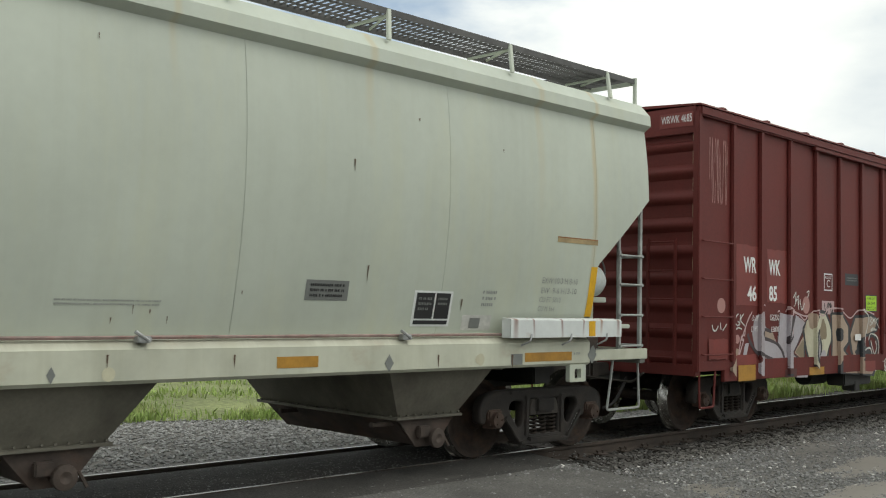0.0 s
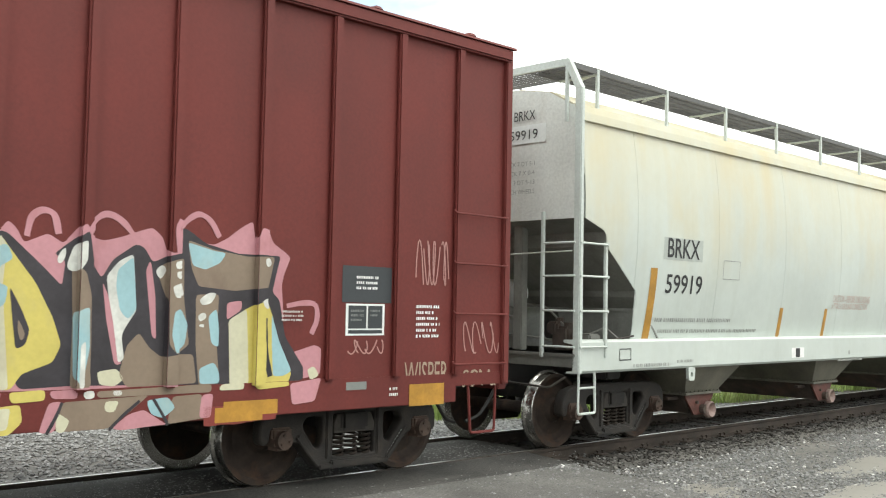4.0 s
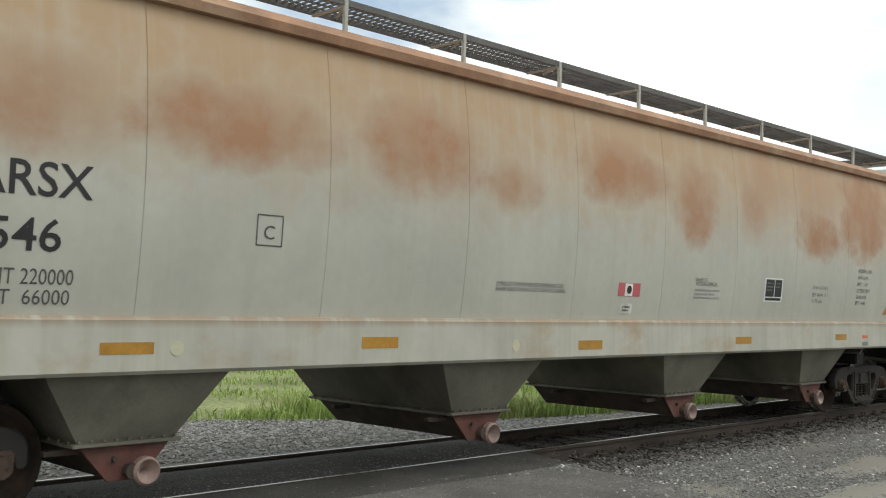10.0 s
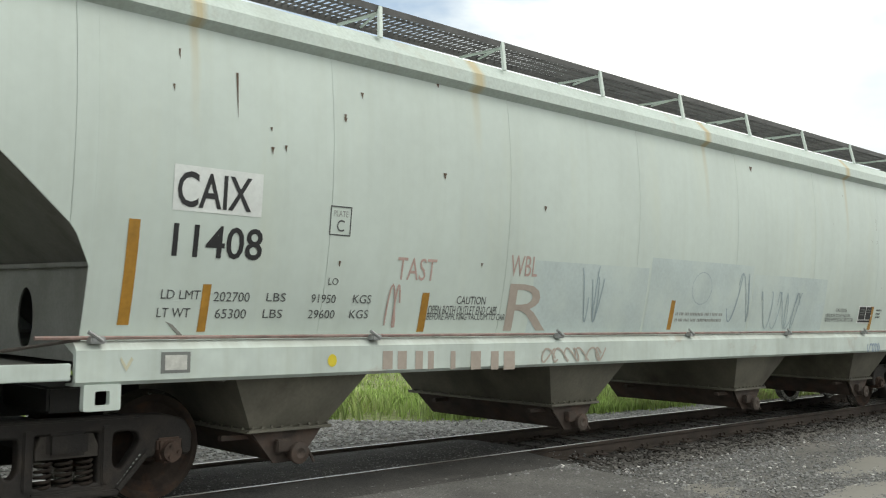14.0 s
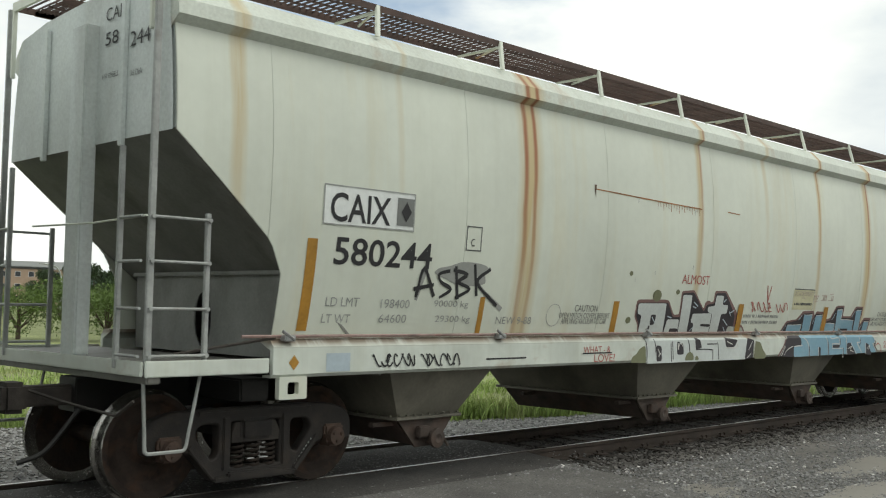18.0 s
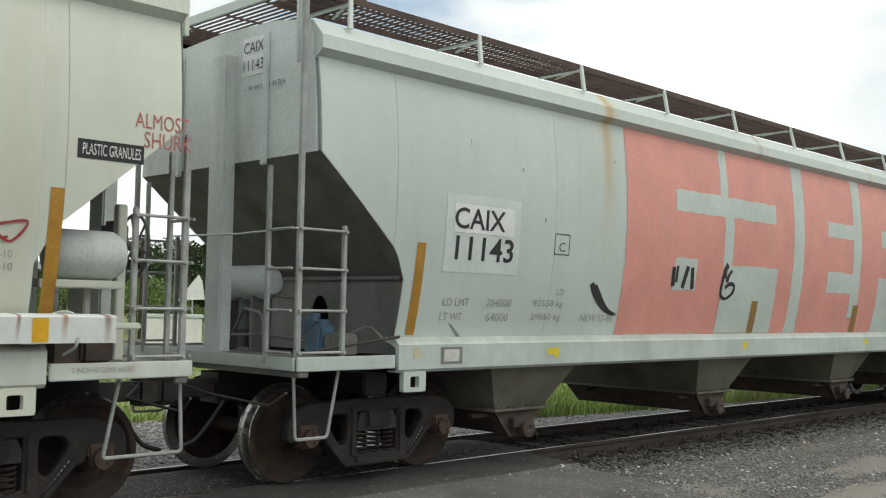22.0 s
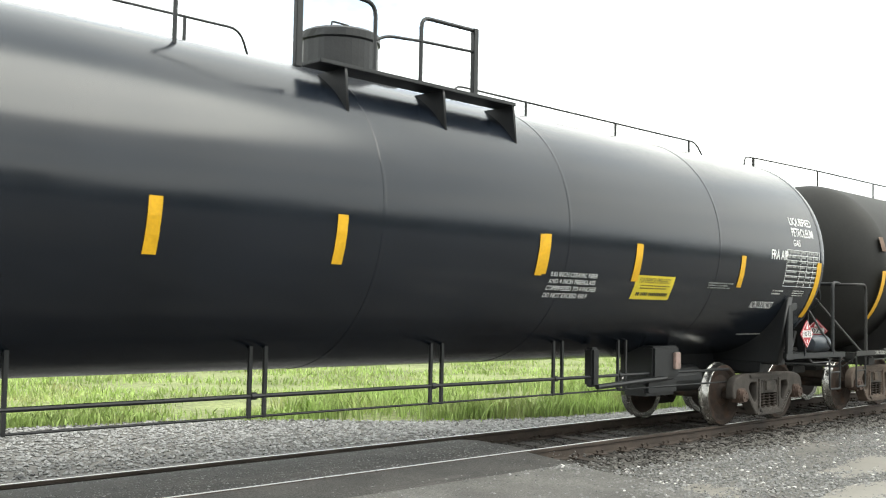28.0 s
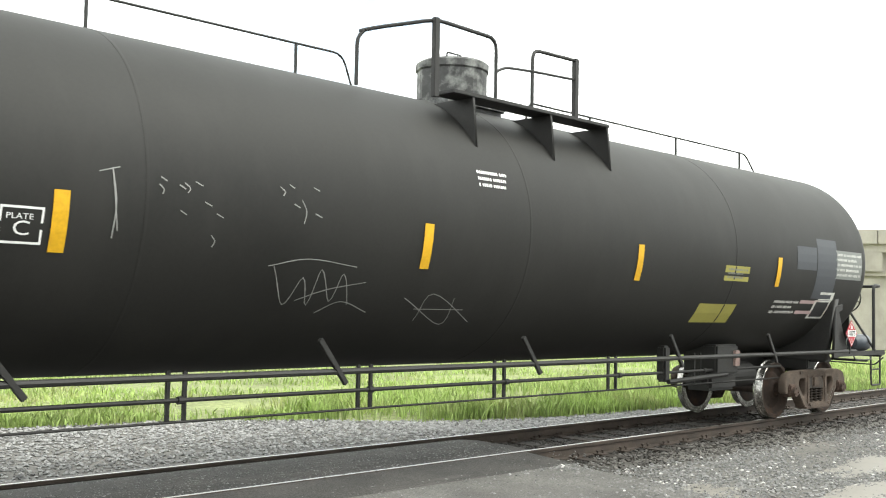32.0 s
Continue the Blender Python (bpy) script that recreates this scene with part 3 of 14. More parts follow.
def curve_mesh(cu, m):
    tmp = bpy.data.objects.new("tmp", cu)
    me = bpy.data.meshes.new_from_object(tmp)
    bpy.data.objects.remove(tmp)
    bpy.data.curves.remove(cu)
    bm = bmesh.new()
    bm.from_mesh(me)
    bpy.data.meshes.remove(me)
    bm.transform(m)
    return bm


def rounded(loop, rad, n=4):
    """A closed 2D loop with rounded corners."""
    out = []
    k = len(loop)
    for i in range(k):
        a, b, c = Vector(loop[i - 1]), Vector(loop[i]), Vector(loop[(i + 1) % k])
        ra = min(rad, (a - b).length * 0.45)
        rc = min(rad, (c - b).length * 0.45)
        p, q = b + (a - b).normalized() * ra, b + (c - b).normalized() * rc
        for j in range(n + 1):
            t = j / n
            v = p * (1 - t) ** 2 + b * 2 * t * (1 - t) + q * t * t
            out.append((v.x, v.y))
    return out


# ---- the line of the track ----
RADIUS = 1400.8


def on_track(s, y=0.0, z=0.0):
    a = s / RADIUS
    return Matrix.LocRotScale((RADIUS * math.sin(a) - y * math.sin(a), RADIUS - (RADIUS - y) * math.cos(a), z), Euler((0, 0, a)), None)


def track_point(s, y, z):
    a = s / RADIUS
    return ((RADIUS - y) * math.sin(a), RADIUS - (RADIUS - y) * math.cos(a), z)


def sweep(profile, s0, s1, step, closed=True):
    """A y-z profile drawn along the track."""
    n = max(1, round((s1 - s0) / step))
    bm = bmesh.new()
    rings = [[bm.verts.new(track_point(s0 + (s1 - s0) * i / n, y, z)) for y, z in profile] for i in range(n + 1)]
    k = len(profile)
    for a, b in zip(rings, rings[1:]):
        for j in range(k if closed else k - 1):
            bm.faces.new((a[j], b[j], b[(j + 1) % k], a[(j + 1) % k]))
    if closed:
        bm.faces.new(rings[0])
        bm.faces.new(rings[-1][::-1])
    bmesh.ops.recalc_face_normals(bm, faces=bm.faces)
    return bm


# ---- ground, track ----
GROUND_Z = -0.20


def build_ground():
    bm = bmesh.new()
    n = 60
    ring = [0, 6, 12, 20, 32, 50, 80, 130, 220, 400, 800, 1600, 3200]
    last = None
    centre = bm.verts.new((10, 0, GROUND_Z))
    for r in ring[1:]:
        cur = []
        for i in range(n):
            w = 2 * math.pi * i / n
            cur.append(bm.verts.new((10 + r * math.cos(w), r * math.sin(w), GROUND_Z - 0.0004 * r)))
        for i in range(n):
            if last is None:
                bm.faces.new((centre, cur[i], cur[(i + 1) % n]))
            else:
                bm.faces.new((last[i], cur[i], cur[(i + 1) % n], last[(i + 1) % n]))
        last = cur
    tagged(part("ground", bm, "ground", None), "dusty grey gravel ground beside the track", "ground", kind="structure")


def grass_edge(x):
    """The near limit of the grass, behind the track."""
    return float(np.interp(x, [-40, 2, 6, 8.5, 10.3, 11.4, 14.3, 17.3, 26, 40, 70], [9.5, 7.6, 6.6, 6.0, 5.0, 3.7, 2.75, 2.5, 2.35, 2.8, 5.0]))


def build_field():
    bm = bmesh.new()
    xs = list(np.linspace(-160, -10, 16)) + list(np.linspace(-5, 40, 46)) + list(np.linspace(50, 420, 30))
    rows = []
    for x in xs:
        y0 = grass_edge(x) if x < 40 else x * x / (2 * RADIUS) + 2.0
        jig = 0.25 * noise.noise((x * 0.9, 3, 0))
        rows.append([bm.verts.new((x, y0 + jig + d, GROUND_Z + 0.012 + 0.05 * min(1, d / 2) - 0.0004 * d)) for d in (0, 0.4, 1.2, 3, 8, 20, 45, 90, 200)])
    for a, b in zip(rows, rows[1:]):
        for j in range(len(a) - 1):
            bm.faces.new((a[j], b[j], b[j + 1], a[j + 1]))
    tagged(part("grass_field", bm, "grass_soil", None, smooth=True), "rough green grass field behind the track", "field", kind="structure")


def blades(name, count, place, height, label, seed):
    rng = np.random.default_rng(seed)
    pts = place(rng, count)
    bare = np.sin(pts[:, 0] * 0.9 + 1.5 * np.sin(pts[:, 1] * 0.6)) * np.sin(pts[:, 1] * 0.8 + 1.1 * np.sin(pts[:, 0] * 0.45)) + rng.normal(0, 0.3, len(pts))
    pts = pts[bare > -0.25]
    n = len(pts)
    h = height(rng, pts)
    ang = rng.uniform(0, 2 * np.pi, n)
    lean = rng.normal(0, 0.28, (n, 2)) * h[:, None]
    w = 0.006 + 0.010 * rng.random(n) + 0.0006 * np.maximum(0, pts[:, 1])
    dx, dy = np.cos(ang) * w, np.sin(ang) * w
    v = np.zeros((n, 5, 3))
    v[:, 0] = pts + np.c_[-dx, -dy, 0 * w]
    v[:, 1] = pts + np.c_[dx, dy, 0 * w]
    mid = pts + np.c_[lean * 0.35, h * 0.6]
    v[:, 2] = mid + np.c_[dx, dy, 0 * w] * 0.8
    v[:, 3] = mid + np.c_[-dx, -dy, 0 * w] * 0.8
    v[:, 4] = pts + np.c_[lean, h]
    i = np.arange(n)[:, None] * 5
    faces = [tuple(f) for f in np.concatenate([i + np.array([[0, 1, 2, 3]])]).tolist()] + [tuple(f) for f in (i + np.array([[3, 2, 4]])).tolist()]
    me = bpy.data.meshes.new(name)
    me.from_pydata(v.reshape(-1, 3).tolist(), [], faces)
    me.materials.append(M["grass"])
    return tagged(new(name, me), label, "grass", kind="stuff")


def build_grass():
    def near(rng, count):
        x = 2 + 40 * rng.random(count) ** 1.5
        d = 14 * rng.random(count) ** 2.2
        e = np.array([grass_edge(a) for a in x])
        e = np.where(x < 40, e, x * x / (2 * RADIUS) + 2)
        return np.c_[x, e + d + 0.12 * rng.normal(size=count), np.full(count, GROUND_Z + 0.01)]

    def tall(rng, p):
        band = np.exp(-((p[:, 1] - 4.5) / 2.5) ** 2) * (p[:, 0] > 10.5)
        return (0.06 + 0.12 * rng.random(len(p)) ** 1.5) * (1 + 1.5 * band) * (1 + 0.02 * p[:, 1])

    blades("grass", 90000, near, tall, "tall uneven green grass along the ballast", 4)


def stones(name, count, place, size, label, seed, mat_key="gravel"):
    """Loose angular stones."""
    rng = np.random.default_rng(seed)
    c = place(rng, count)
    n = len(c)
    base = np.array([[1, 0, 0], [-1, 0, 0], [0, 1, 0], [0, -1, 0], [0, 0, 1], [0, 0, -1], [0.6, 0.6, 0.5], [-0.6, -0.5, 0.55]], float)
    tri = [(6, 0, 2), (6, 2, 4), (6, 4, 0), (7, 1, 3), (7, 3, 4), (7, 4, 1), (2, 1, 4), (0, 3, 5), (0, 4, 3), (1, 2, 5), (3, 1, 5), (2, 0, 5)]
    s = size[0] + (size[1] - size[0]) * rng.random(n) ** 2
    v = base[None] * (0.7 + 0.5 * rng.random((n, 8, 1)))
    v = v * np.stack([1 + 0.5 * rng.random(n), 1 + 0.3 * rng.random(n), 0.6 + 0.3 * rng.random(n)], 1)[:, None, :]
    a = rng.uniform(0, 2 * np.pi, n)
    ca, sa = np.cos(a)[:, None], np.sin(a)[:, None]
    v = np.stack([v[..., 0] * ca - v[..., 1] * sa, v[..., 0] * sa + v[..., 1] * ca, v[..., 2]], -1) * s[:, None, None] + c[:, None, :]
    faces = (np.arange(n)[:, None, None] * 8 + np.array(tri)[None]).reshape(-1, 3)
    me = bpy.data.meshes.new(name)
    me.from_pydata(v.reshape(-1, 3).tolist(), [], faces.tolist())
    me.materials.append(M[mat_key])
    return tagged(new(name, me), label, "gravel", kind="stuff")


ROAD_END = 9.55


def build_track():
    rail_profile = [(-0.07, -0.17), (-0.07, -0.155), (-0.012, -0.14), (-0.010, -0.05), (-0.034, -0.038), (-0.036, -0.008), (-0.030, -0.002),
                    (0.030, -0.002), (0.036, -0.008), (0.034, -0.038), (0.010, -0.05), (0.012, -0.14), (0.07, -0.155), (0.07, -0.17)]
    track = thing("railway_track", "railway track with rusty rails on dark timber sleepers", "track", kind="structure")
    for side in (-1, 1):
        y = side * 0.7525
        rail = part("rail", sweep([(y + a, b) for a, b in rail_profile], -260, 330, 3.0), "rail_steel", track, "rusted steel rail", smooth=False)
        part("running_surface", sweep([(y - 0.020, -0.004), (y - 0.020, 0.0), (y + 0.020, 0.0), (y + 0.020, -0.004)], -260, 330, 3.0), "rail_head", rail, "bright worn rail top")
    bm = box(-0.11, 0.11, -1.3, 1.3, -0.33, -0.155, 0.012)
    first = None
    rng = random.Random(5)
    for i in range(150):
        s = ROAD_END + 0.35 + 0.52 * i
        m = on_track(s, 0, rng.uniform(-0.012, 0.006)) @ pose(0, 0, 0, 0, 0, rng.uniform(-1.2, 1.2))
        if first is None:
            first = part("sleeper", bm, "tie_wood", track)
            first.matrix_basis = m
        else:
            again(first, track, m)
    plate = None
    spike = None
    for i in range(40):
        s = ROAD_END + 0.35 + 0.52 * i
        for side in (-1, 1):
            m = on_track(s, side * 0.7525, -0.155)
            if plate is None:
                plate = part("tie_plate", box(-0.09, 0.09, -0.17, 0.17, 0, 0.014, 0.003), "rail_steel", track)
                plate.matrix_basis = m
            else:
                again(plate, track, m)
            for dx, dy in ((-0.055, -0.09), (0.055, 0.09), (0.05, -0.1)):
                ms = on_track(s, side * 0.7525, -0.155) @ pose(dx, dy, 0)
                if spike is None:
                    b = box(-0.009, 0.009, -0.009, 0.009, 0, 0.045)
                    bx(b, -0.016, 0.016, -0.016, 0.02, 0.04, 0.055)
                    spike = part("spike", b, "rail_steel", track)
                    spike.matrix_basis = ms
                else:
                    again(spike, track, ms)
    # packed fill of the crossing between and beside the rails
    cross = thing("level_crossing", "packed dusty asphalt of a level crossing, flush with the rails", "crossing", kind="structure")
    part("infill", sweep([(-0.63, -0.2), (-0.63, -0.03), (-0.3, -0.012), (0.3, -0.008), (0.63, -0.03), (0.63, -0.2)], -60, ROAD_END + 0.25, 3.0), "rail_fill", cross)
    part("near_apron", sweep([(-0.80, -0.25), (-0.80, -0.012), (-1.05, -0.03), (-2.2, -0.10), (-3.6, -0.17), (-5.0, -0.192), (-5.0, -0.26)], -60, ROAD_END - 0.1, 3.0), "asphalt", cross)
    part("oily_strip", sweep([(-0.80, -0.2), (-0.80, -0.006), (-1.05, -0.024), (-1.42, -0.048), (-1.55, -0.062), (-1.55, -0.2)], -60, ROAD_END - 0.05, 3.0), "rail_fill", cross, "darker asphalt strip along the rail")
    part("far_apron", sweep([(0.80, -0.25), (0.80, -0.03), (1.2, -0.08), (1.9, -0.185), (1.9, -0.25)], -60, ROAD_END + 0.1, 3.0), "asphalt", cross)
    # ballast bed of the open line
    part("ballast_bed", sweep([(-2.1, -0.26), (-1.6, -0.225), (-1.2, -0.205), (1.2, -0.205), (1.6, -0.215), (2.3, -0.26)], ROAD_END + 0.2, 330, 3.0, closed=False), "gravel", track, "dark grey crushed-stone ballast")

    def bed(rng, count):
        s = ROAD_END + 0.1 + 26 * rng.random(count) ** 1.4
        y = rng.uniform(-2.0, 2.1, count)
        a = s / RADIUS
        return np.c_[(RADIUS - y) * np.sin(a), RADIUS - (RADIUS - y) * np.cos(a), -0.19 + 0.03 * np.exp(-((np.abs(y) - 1.25) / 0.4) ** 2) - 0.03 * np.maximum(0, np.abs(y) - 1.4)]

    def front(rng, count):
        x = 7.8 + 18 * rng.random(count) ** 1.5
        y = -1.5 - 4.2 * rng.random(count)
        keep = x > 9.0 + 0.5 * np.sin(y * 2.1) + 0.3 * np.sin(y * 5.3) - 0.18 * (y + 1.5) + rng.normal(0, 0.35, count)
        keep &= np.sin(x * 1.3 + 1.7 * np.sin(y * 1.1)) * np.sin(y * 2.1 + 0.8 * np.sin(x * 0.7)) + rng.normal(0, 0.35, count) > -0.55
        z = np.where(x < ROAD_END, np.interp(-y, [0.8, 1.05, 2.2, 3.6, 5.0], [-0.012, -0.03, -0.10, -0.17, -0.192]), GROUND_Z + 0.004)
        return np.c_[x, y, z][keep]

    def back(rng, count):
        x = 1.5 + 18 * rng.random(count)
        e = np.array([grass_edge(a) for a in x])
        y = 1.55 + (e - 1.3) * rng.random(count)
        return np.c_[x, y, np.full(count, GROUND_Z + 0.006)]

    def apron(rng, count):
        x = 1.0 + 9.2 * rng.random(count)
        y = -0.9 - 4.0 * rng.random(count) ** 0.8
        keep = rng.random(count) < 0.25 + 0.75 * np.clip((-y - 2.2) / 2, 0, 1)
        z = np.interp(-y, [0.8, 1.05, 2.2, 3.6, 5.0], [-0.012, -0.03, -0.10, -0.17, -0.192])
        return np.c_[x, y, z][keep]

    def infill(rng, count):
        x = -1.0 + 10.6 * rng.random(count)
        y = rng.uniform(-0.6, 0.6, count) + x * x / (2 * RADIUS)
        return np.c_[x, y, np.interp(np.abs(y), [0, 0.3, 0.63], [-0.008, -0.012, -0.03])]

    # dusty bare patches in the gravel
    for cx, cy, rx, ry in ((13.4, -3.4, 1.5, 0.42), (11.3, -4.2, 1.3, 0.35), (16.6, -4.0, 1.8, 0.40), (9.6, -3.0, 0.9, 0.40)):
        bm = bmesh.new()
        mid = bm.verts.new((cx, cy, GROUND_Z + 0.030))
        rim = []
        for i in range(40):
            w = 2 * math.pi * i / 40
            k = 1 + 0.45 * noise.noise((cx + 1.6 * math.cos(w), cy + 1.6 * math.sin(w), 0.3)) + 0.18 * noise.noise((cx + 6 * math.cos(w), 6 * math.sin(w), 2.0))
            rim.append(bm.verts.new((cx + rx * k * math.cos(w), cy + ry * k * math.sin(w), GROUND_Z + 0.001)))
        for i in range(40):
            bm.faces.new((mid, rim[i], rim[(i + 1) % 40]))
        tagged(part("soil_patch", bm, "soil", None, smooth=True), "low mound of pale dusty soil in the gravel", "soil", kind="structure")
    stones("crossing_grit", 5000, infill, (0.004, 0.014), "grit lying between the rails of the crossing", 19)
    stones("loose_chippings", 14000, apron, (0.005, 0.018), "small loose chippings on the crossing", 14)
    def four_foot(rng, count):
        p = bed(rng, count)
        s = RADIUS * np.arctan2(p[:, 0], RADIUS - p[:, 1])
        y = rng.uniform(-1.35, 1.35, count)
        p[:, 0], p[:, 1], p[:, 2] = (RADIUS - y) * np.sin(s / RADIUS), RADIUS - (RADIUS - y) * np.cos(s / RADIUS), -0.175 + 0.02 * rng.random(count)
        return p

    part("four_foot_fill", sweep([(-0.70, -0.2), (-0.70, -0.168), (0.70, -0.168), (0.70, -0.2)], ROAD_END + 0.2, 330, 3.0), "ballast_dark", track, "dark oily fill between the rails")
    stones("track_ballast", 12000, four_foot, (0.010, 0.03), "dark oily stones between the rails", 17, "ballast_dark")
    stones("ballast", 20000, bed, (0.010, 0.032), "crushed stone ballast beside the sleepers", 11, "ballast_mid")
    stones("shoulder_gravel", 34000, front, (0.008, 0.027), "loose grey gravel beside the track", 12)
    stones("pale_chips", 1500, front, (0.010, 0.028), "scattered pale limestone chips", 21, "pale_stone")
    stones("lot_gravel", 22000, back, (0.014, 0.036), "pale crushed stone behind the track", 13, "lot_stone")


build_ground()
build_field()
build_grass()
build_track()
# ---- running gear ----
WHEEL_R = 0.47
LIB = {}


def side_frame_mesh():
    outer = [(-1.10, 0.62), (-1.03, 0.72), (-0.84, 0.77), (-0.5, 0.78), (0.5, 0.78), (0.84, 0.77), (1.03, 0.72), (1.10, 0.62), (1.10, 0.45), (1.03, 0.44), (1.02, 0.57),
             (0.77, 0.57), (0.76, 0.44), (0.67, 0.44), (0.43, 0.17), (-0.43, 0.17), (-0.67, 0.44), (-0.76, 0.44), (-0.77, 0.57), (-1.02, 0.57), (-1.03, 0.44), (-1.10, 0.45)]
    win = [(0.37, 0.68), (0.60, 0.68), (0.66, 0.57), (0.47, 0.32), (0.37, 0.38)]
    mid = [(-0.28, 0.69), (0.28, 0.69), (0.28, 0.25), (-0.28, 0.25)]
    loops = [rounded(outer, 0.05), rounded(win, 0.07)[::-1], rounded([(-a, b) for a, b in win][::-1], 0.07)[::-1], rounded(mid, 0.04)[::-1]]
    bm = cut_plate(loops, 0.13, 0.018)
    bx(bm, -0.30, 0.30, -0.10, 0.10, 0.16, 0.235, 0.015)
    bx(bm, -0.62, 0.62, -0.085, 0.085, 0.735, 0.785, 0.012)
    bx(bm, -0.44, 0.44, -0.095, 0.095, 0.15, 0.20, 0.012)
    for i in (-1, 1):
        arm = box(-0.40, 0.0, -0.085, 0.085, -0.03, 0.03, 0.01)
        arm.transform(Matrix.Translation((i * 0.43, 0, 0.19)) @ (Matrix.Rotation(radians(48), 4, "Y") if i < 0 else Matrix.Rotation(radians(132), 4, "Y")))
        me = bpy.data.meshes.new("arm")
        arm.to_mesh(me)
        arm.free()
        bm.from_mesh(me)
        bpy.data.meshes.remove(me)
    for s in (-1, 1):
        bx(bm, s * 0.32 - 0.035, s * 0.32 + 0.035, -0.085, 0.085, 0.25, 0.72, 0.01)
    return bm


def spring_mesh():
    pts = []
    for i in range(61):
        w = i / 60 * 5.5 * 2 * math.pi
        pts.append((0.058 * math.cos(w), 0.058 * math.sin(w), 0.24 + 0.24 * i / 60))
    return tube(pts, 0.014, 6)


def bogie(car, u, mat_key="truck_steel"):
    """One two-axle bogie under a car at u; returns its wheelsets."""
    b = part("bogie_bolster", box(-0.17, 0.17, -1.12, 1.12, 0.50, 0.70, 0.03), mat_key, car, "cast steel bogie bolster")
    b.matrix_basis = pose(u, 0, 0)
    if "frame" not in LIB:
        LIB["frame"] = {}
    if mat_key not in LIB["frame"]:
        LIB["frame"][mat_key] = part("side_frame", side_frame_mesh(), mat_key, b, "cast steel bogie side frame")
        f0 = LIB["frame"][mat_key]
        f0.matrix_basis = pose(0, -1.02, 0)
    else:
        again(LIB["frame"][mat_key], b, pose(0, -1.02, 0))
    again(LIB["frame"][mat_key], b, pose(0, 1.02, 0))
    wheels = []
    for ax in (-0.889, 0.889):
        for sgn in (-1, 1):
            if "box" not in LIB:
                bm = bx(box(-0.115, 0.115, -0.10, 0.10, 0.0, 0.115, 0.02), -0.09, 0.09, -0.13, 0.10, -0.10, 0.09, 0.04)
                LIB["box"] = part("axle_box", bm, "bearing_rust", b, "rusty roller bearing adapter")
                LIB["box"].matrix_basis = pose(ax, sgn * 1.02, WHEEL_R)
            else:
                again(LIB["box"], b, pose(ax, sgn * 1.02, WHEEL_R))
        if "wheelset" not in LIB:
            R = WHEEL_R
            prof = [(-0.66, 0.085), (-0.66, R - 0.075), (-0.655, R + 0.028), (-0.685, R + 0.028), (-0.70, R + 0.004), (-0.79, R - 0.004), (-0.80, R - 0.012), (-0.80, R - 0.060),
                    (-0.745, R - 0.085), (-0.73, 0.30), (-0.76, 0.16), (-0.81, 0.125), (-0.81, 0.085)]
            bm = bmesh.new()
            for sgn in (-1, 1):
                w = lathe([(sgn * -a, r) for a, r in prof], "Y", 40)
                me = bpy.data.meshes.new("w")
                w.to_mesh(me)
                w.free()
                bm.from_mesh(me)
                bpy.data.meshes.remove(me)
            rod(bm, (0, -1.08, 0), (0, 1.08, 0), 0.075, 16)
            for sgn in (-1, 1):
                rod(bm, (0, sgn * 1.06, 0), (0, sgn * 1.17, 0), 0.095, 18, 0.085)
                for k in range(3):
                    a = 2 * math.pi * k / 3
                    rod(bm, (0.05 * math.cos(a), sgn * 1.16, 0.05 * math.sin(a)), (0.05 * math.cos(a), sgn * 1.185, 0.05 * math.sin(a)), 0.016, 6)
            ob = part("wheelset", bm, "wheel_steel", b, "steel wheelset with polished treads")
            ob.data.materials.append(M["tread_steel"])
            ob.data.materials.append(M["bearing_rust"])
            for p in ob.data.polygons:
                c = p.center
                r = math.hypot(c.x, c.z)
                if r > R - 0.03 and abs(c.y) < 0.797:
                    p.material_index = 1
                if abs(c.y) > 1.05:
                    p.material_index = 2
                p.use_smooth = abs(p.normal.y) < 0.5 and r > 0.2
            LIB["wheelset"] = ob
            ob.matrix_basis = pose(ax, 0, WHEEL_R)
        else:
            ob = again(LIB["wheelset"], b, pose(ax, 0, WHEEL_R))
        wheels.append((ob, ax))
    for sgn in (-1, 1):
        for dx in (-0.17, 0.0, 0.17):
            if "spring" not in LIB:
                LIB["spring"] = part("coil_spring", spring_mesh(), "spring_steel", b, "steel coil spring", smooth=True)
                LIB["spring"].matrix_basis = pose(dx, sgn * 1.03, 0)
            else:
                again(LIB["spring"], b, pose(dx, sgn * 1.03, 0))
        if "wedge" not in LIB:
            end = cut_plate([[(-0.25, 0.49), (0.25, 0.49), (0.25, 0.57), (0.21, 0.66), (-0.21, 0.66), (-0.25, 0.57)], [(-0.17, 0.63), (-0.02, 0.63), (-0.02, 0.55), (-0.17, 0.55)], [(0.02, 0.63), (0.17, 0.63), (0.17, 0.55), (0.02, 0.55)]], 0.17, 0.008)
            LIB["wedge"] = part("bolster_end", end, "truck_steel", b, "cored bolster end")
            LIB["wedge"].matrix_basis = pose(0, sgn * 1.0, 0)
        else:
            again(LIB["wedge"], b, pose(0, sgn * 1.0, 0))
    bm = bmesh.new()
    for k in range(8):
        x, z = 0.43 + 0.026 * k, 0.235 + 0.031 * k
        bm.faces.new([bm.verts.new((x + a, -1.092, z + b)) for a, b in ((0, 0), (0.016, -0.010), (0.026, 0.006), (0.010, 0.018))])
    tagged(part("stencil", bm, "faint", b), kind="stuff")
    return wheels


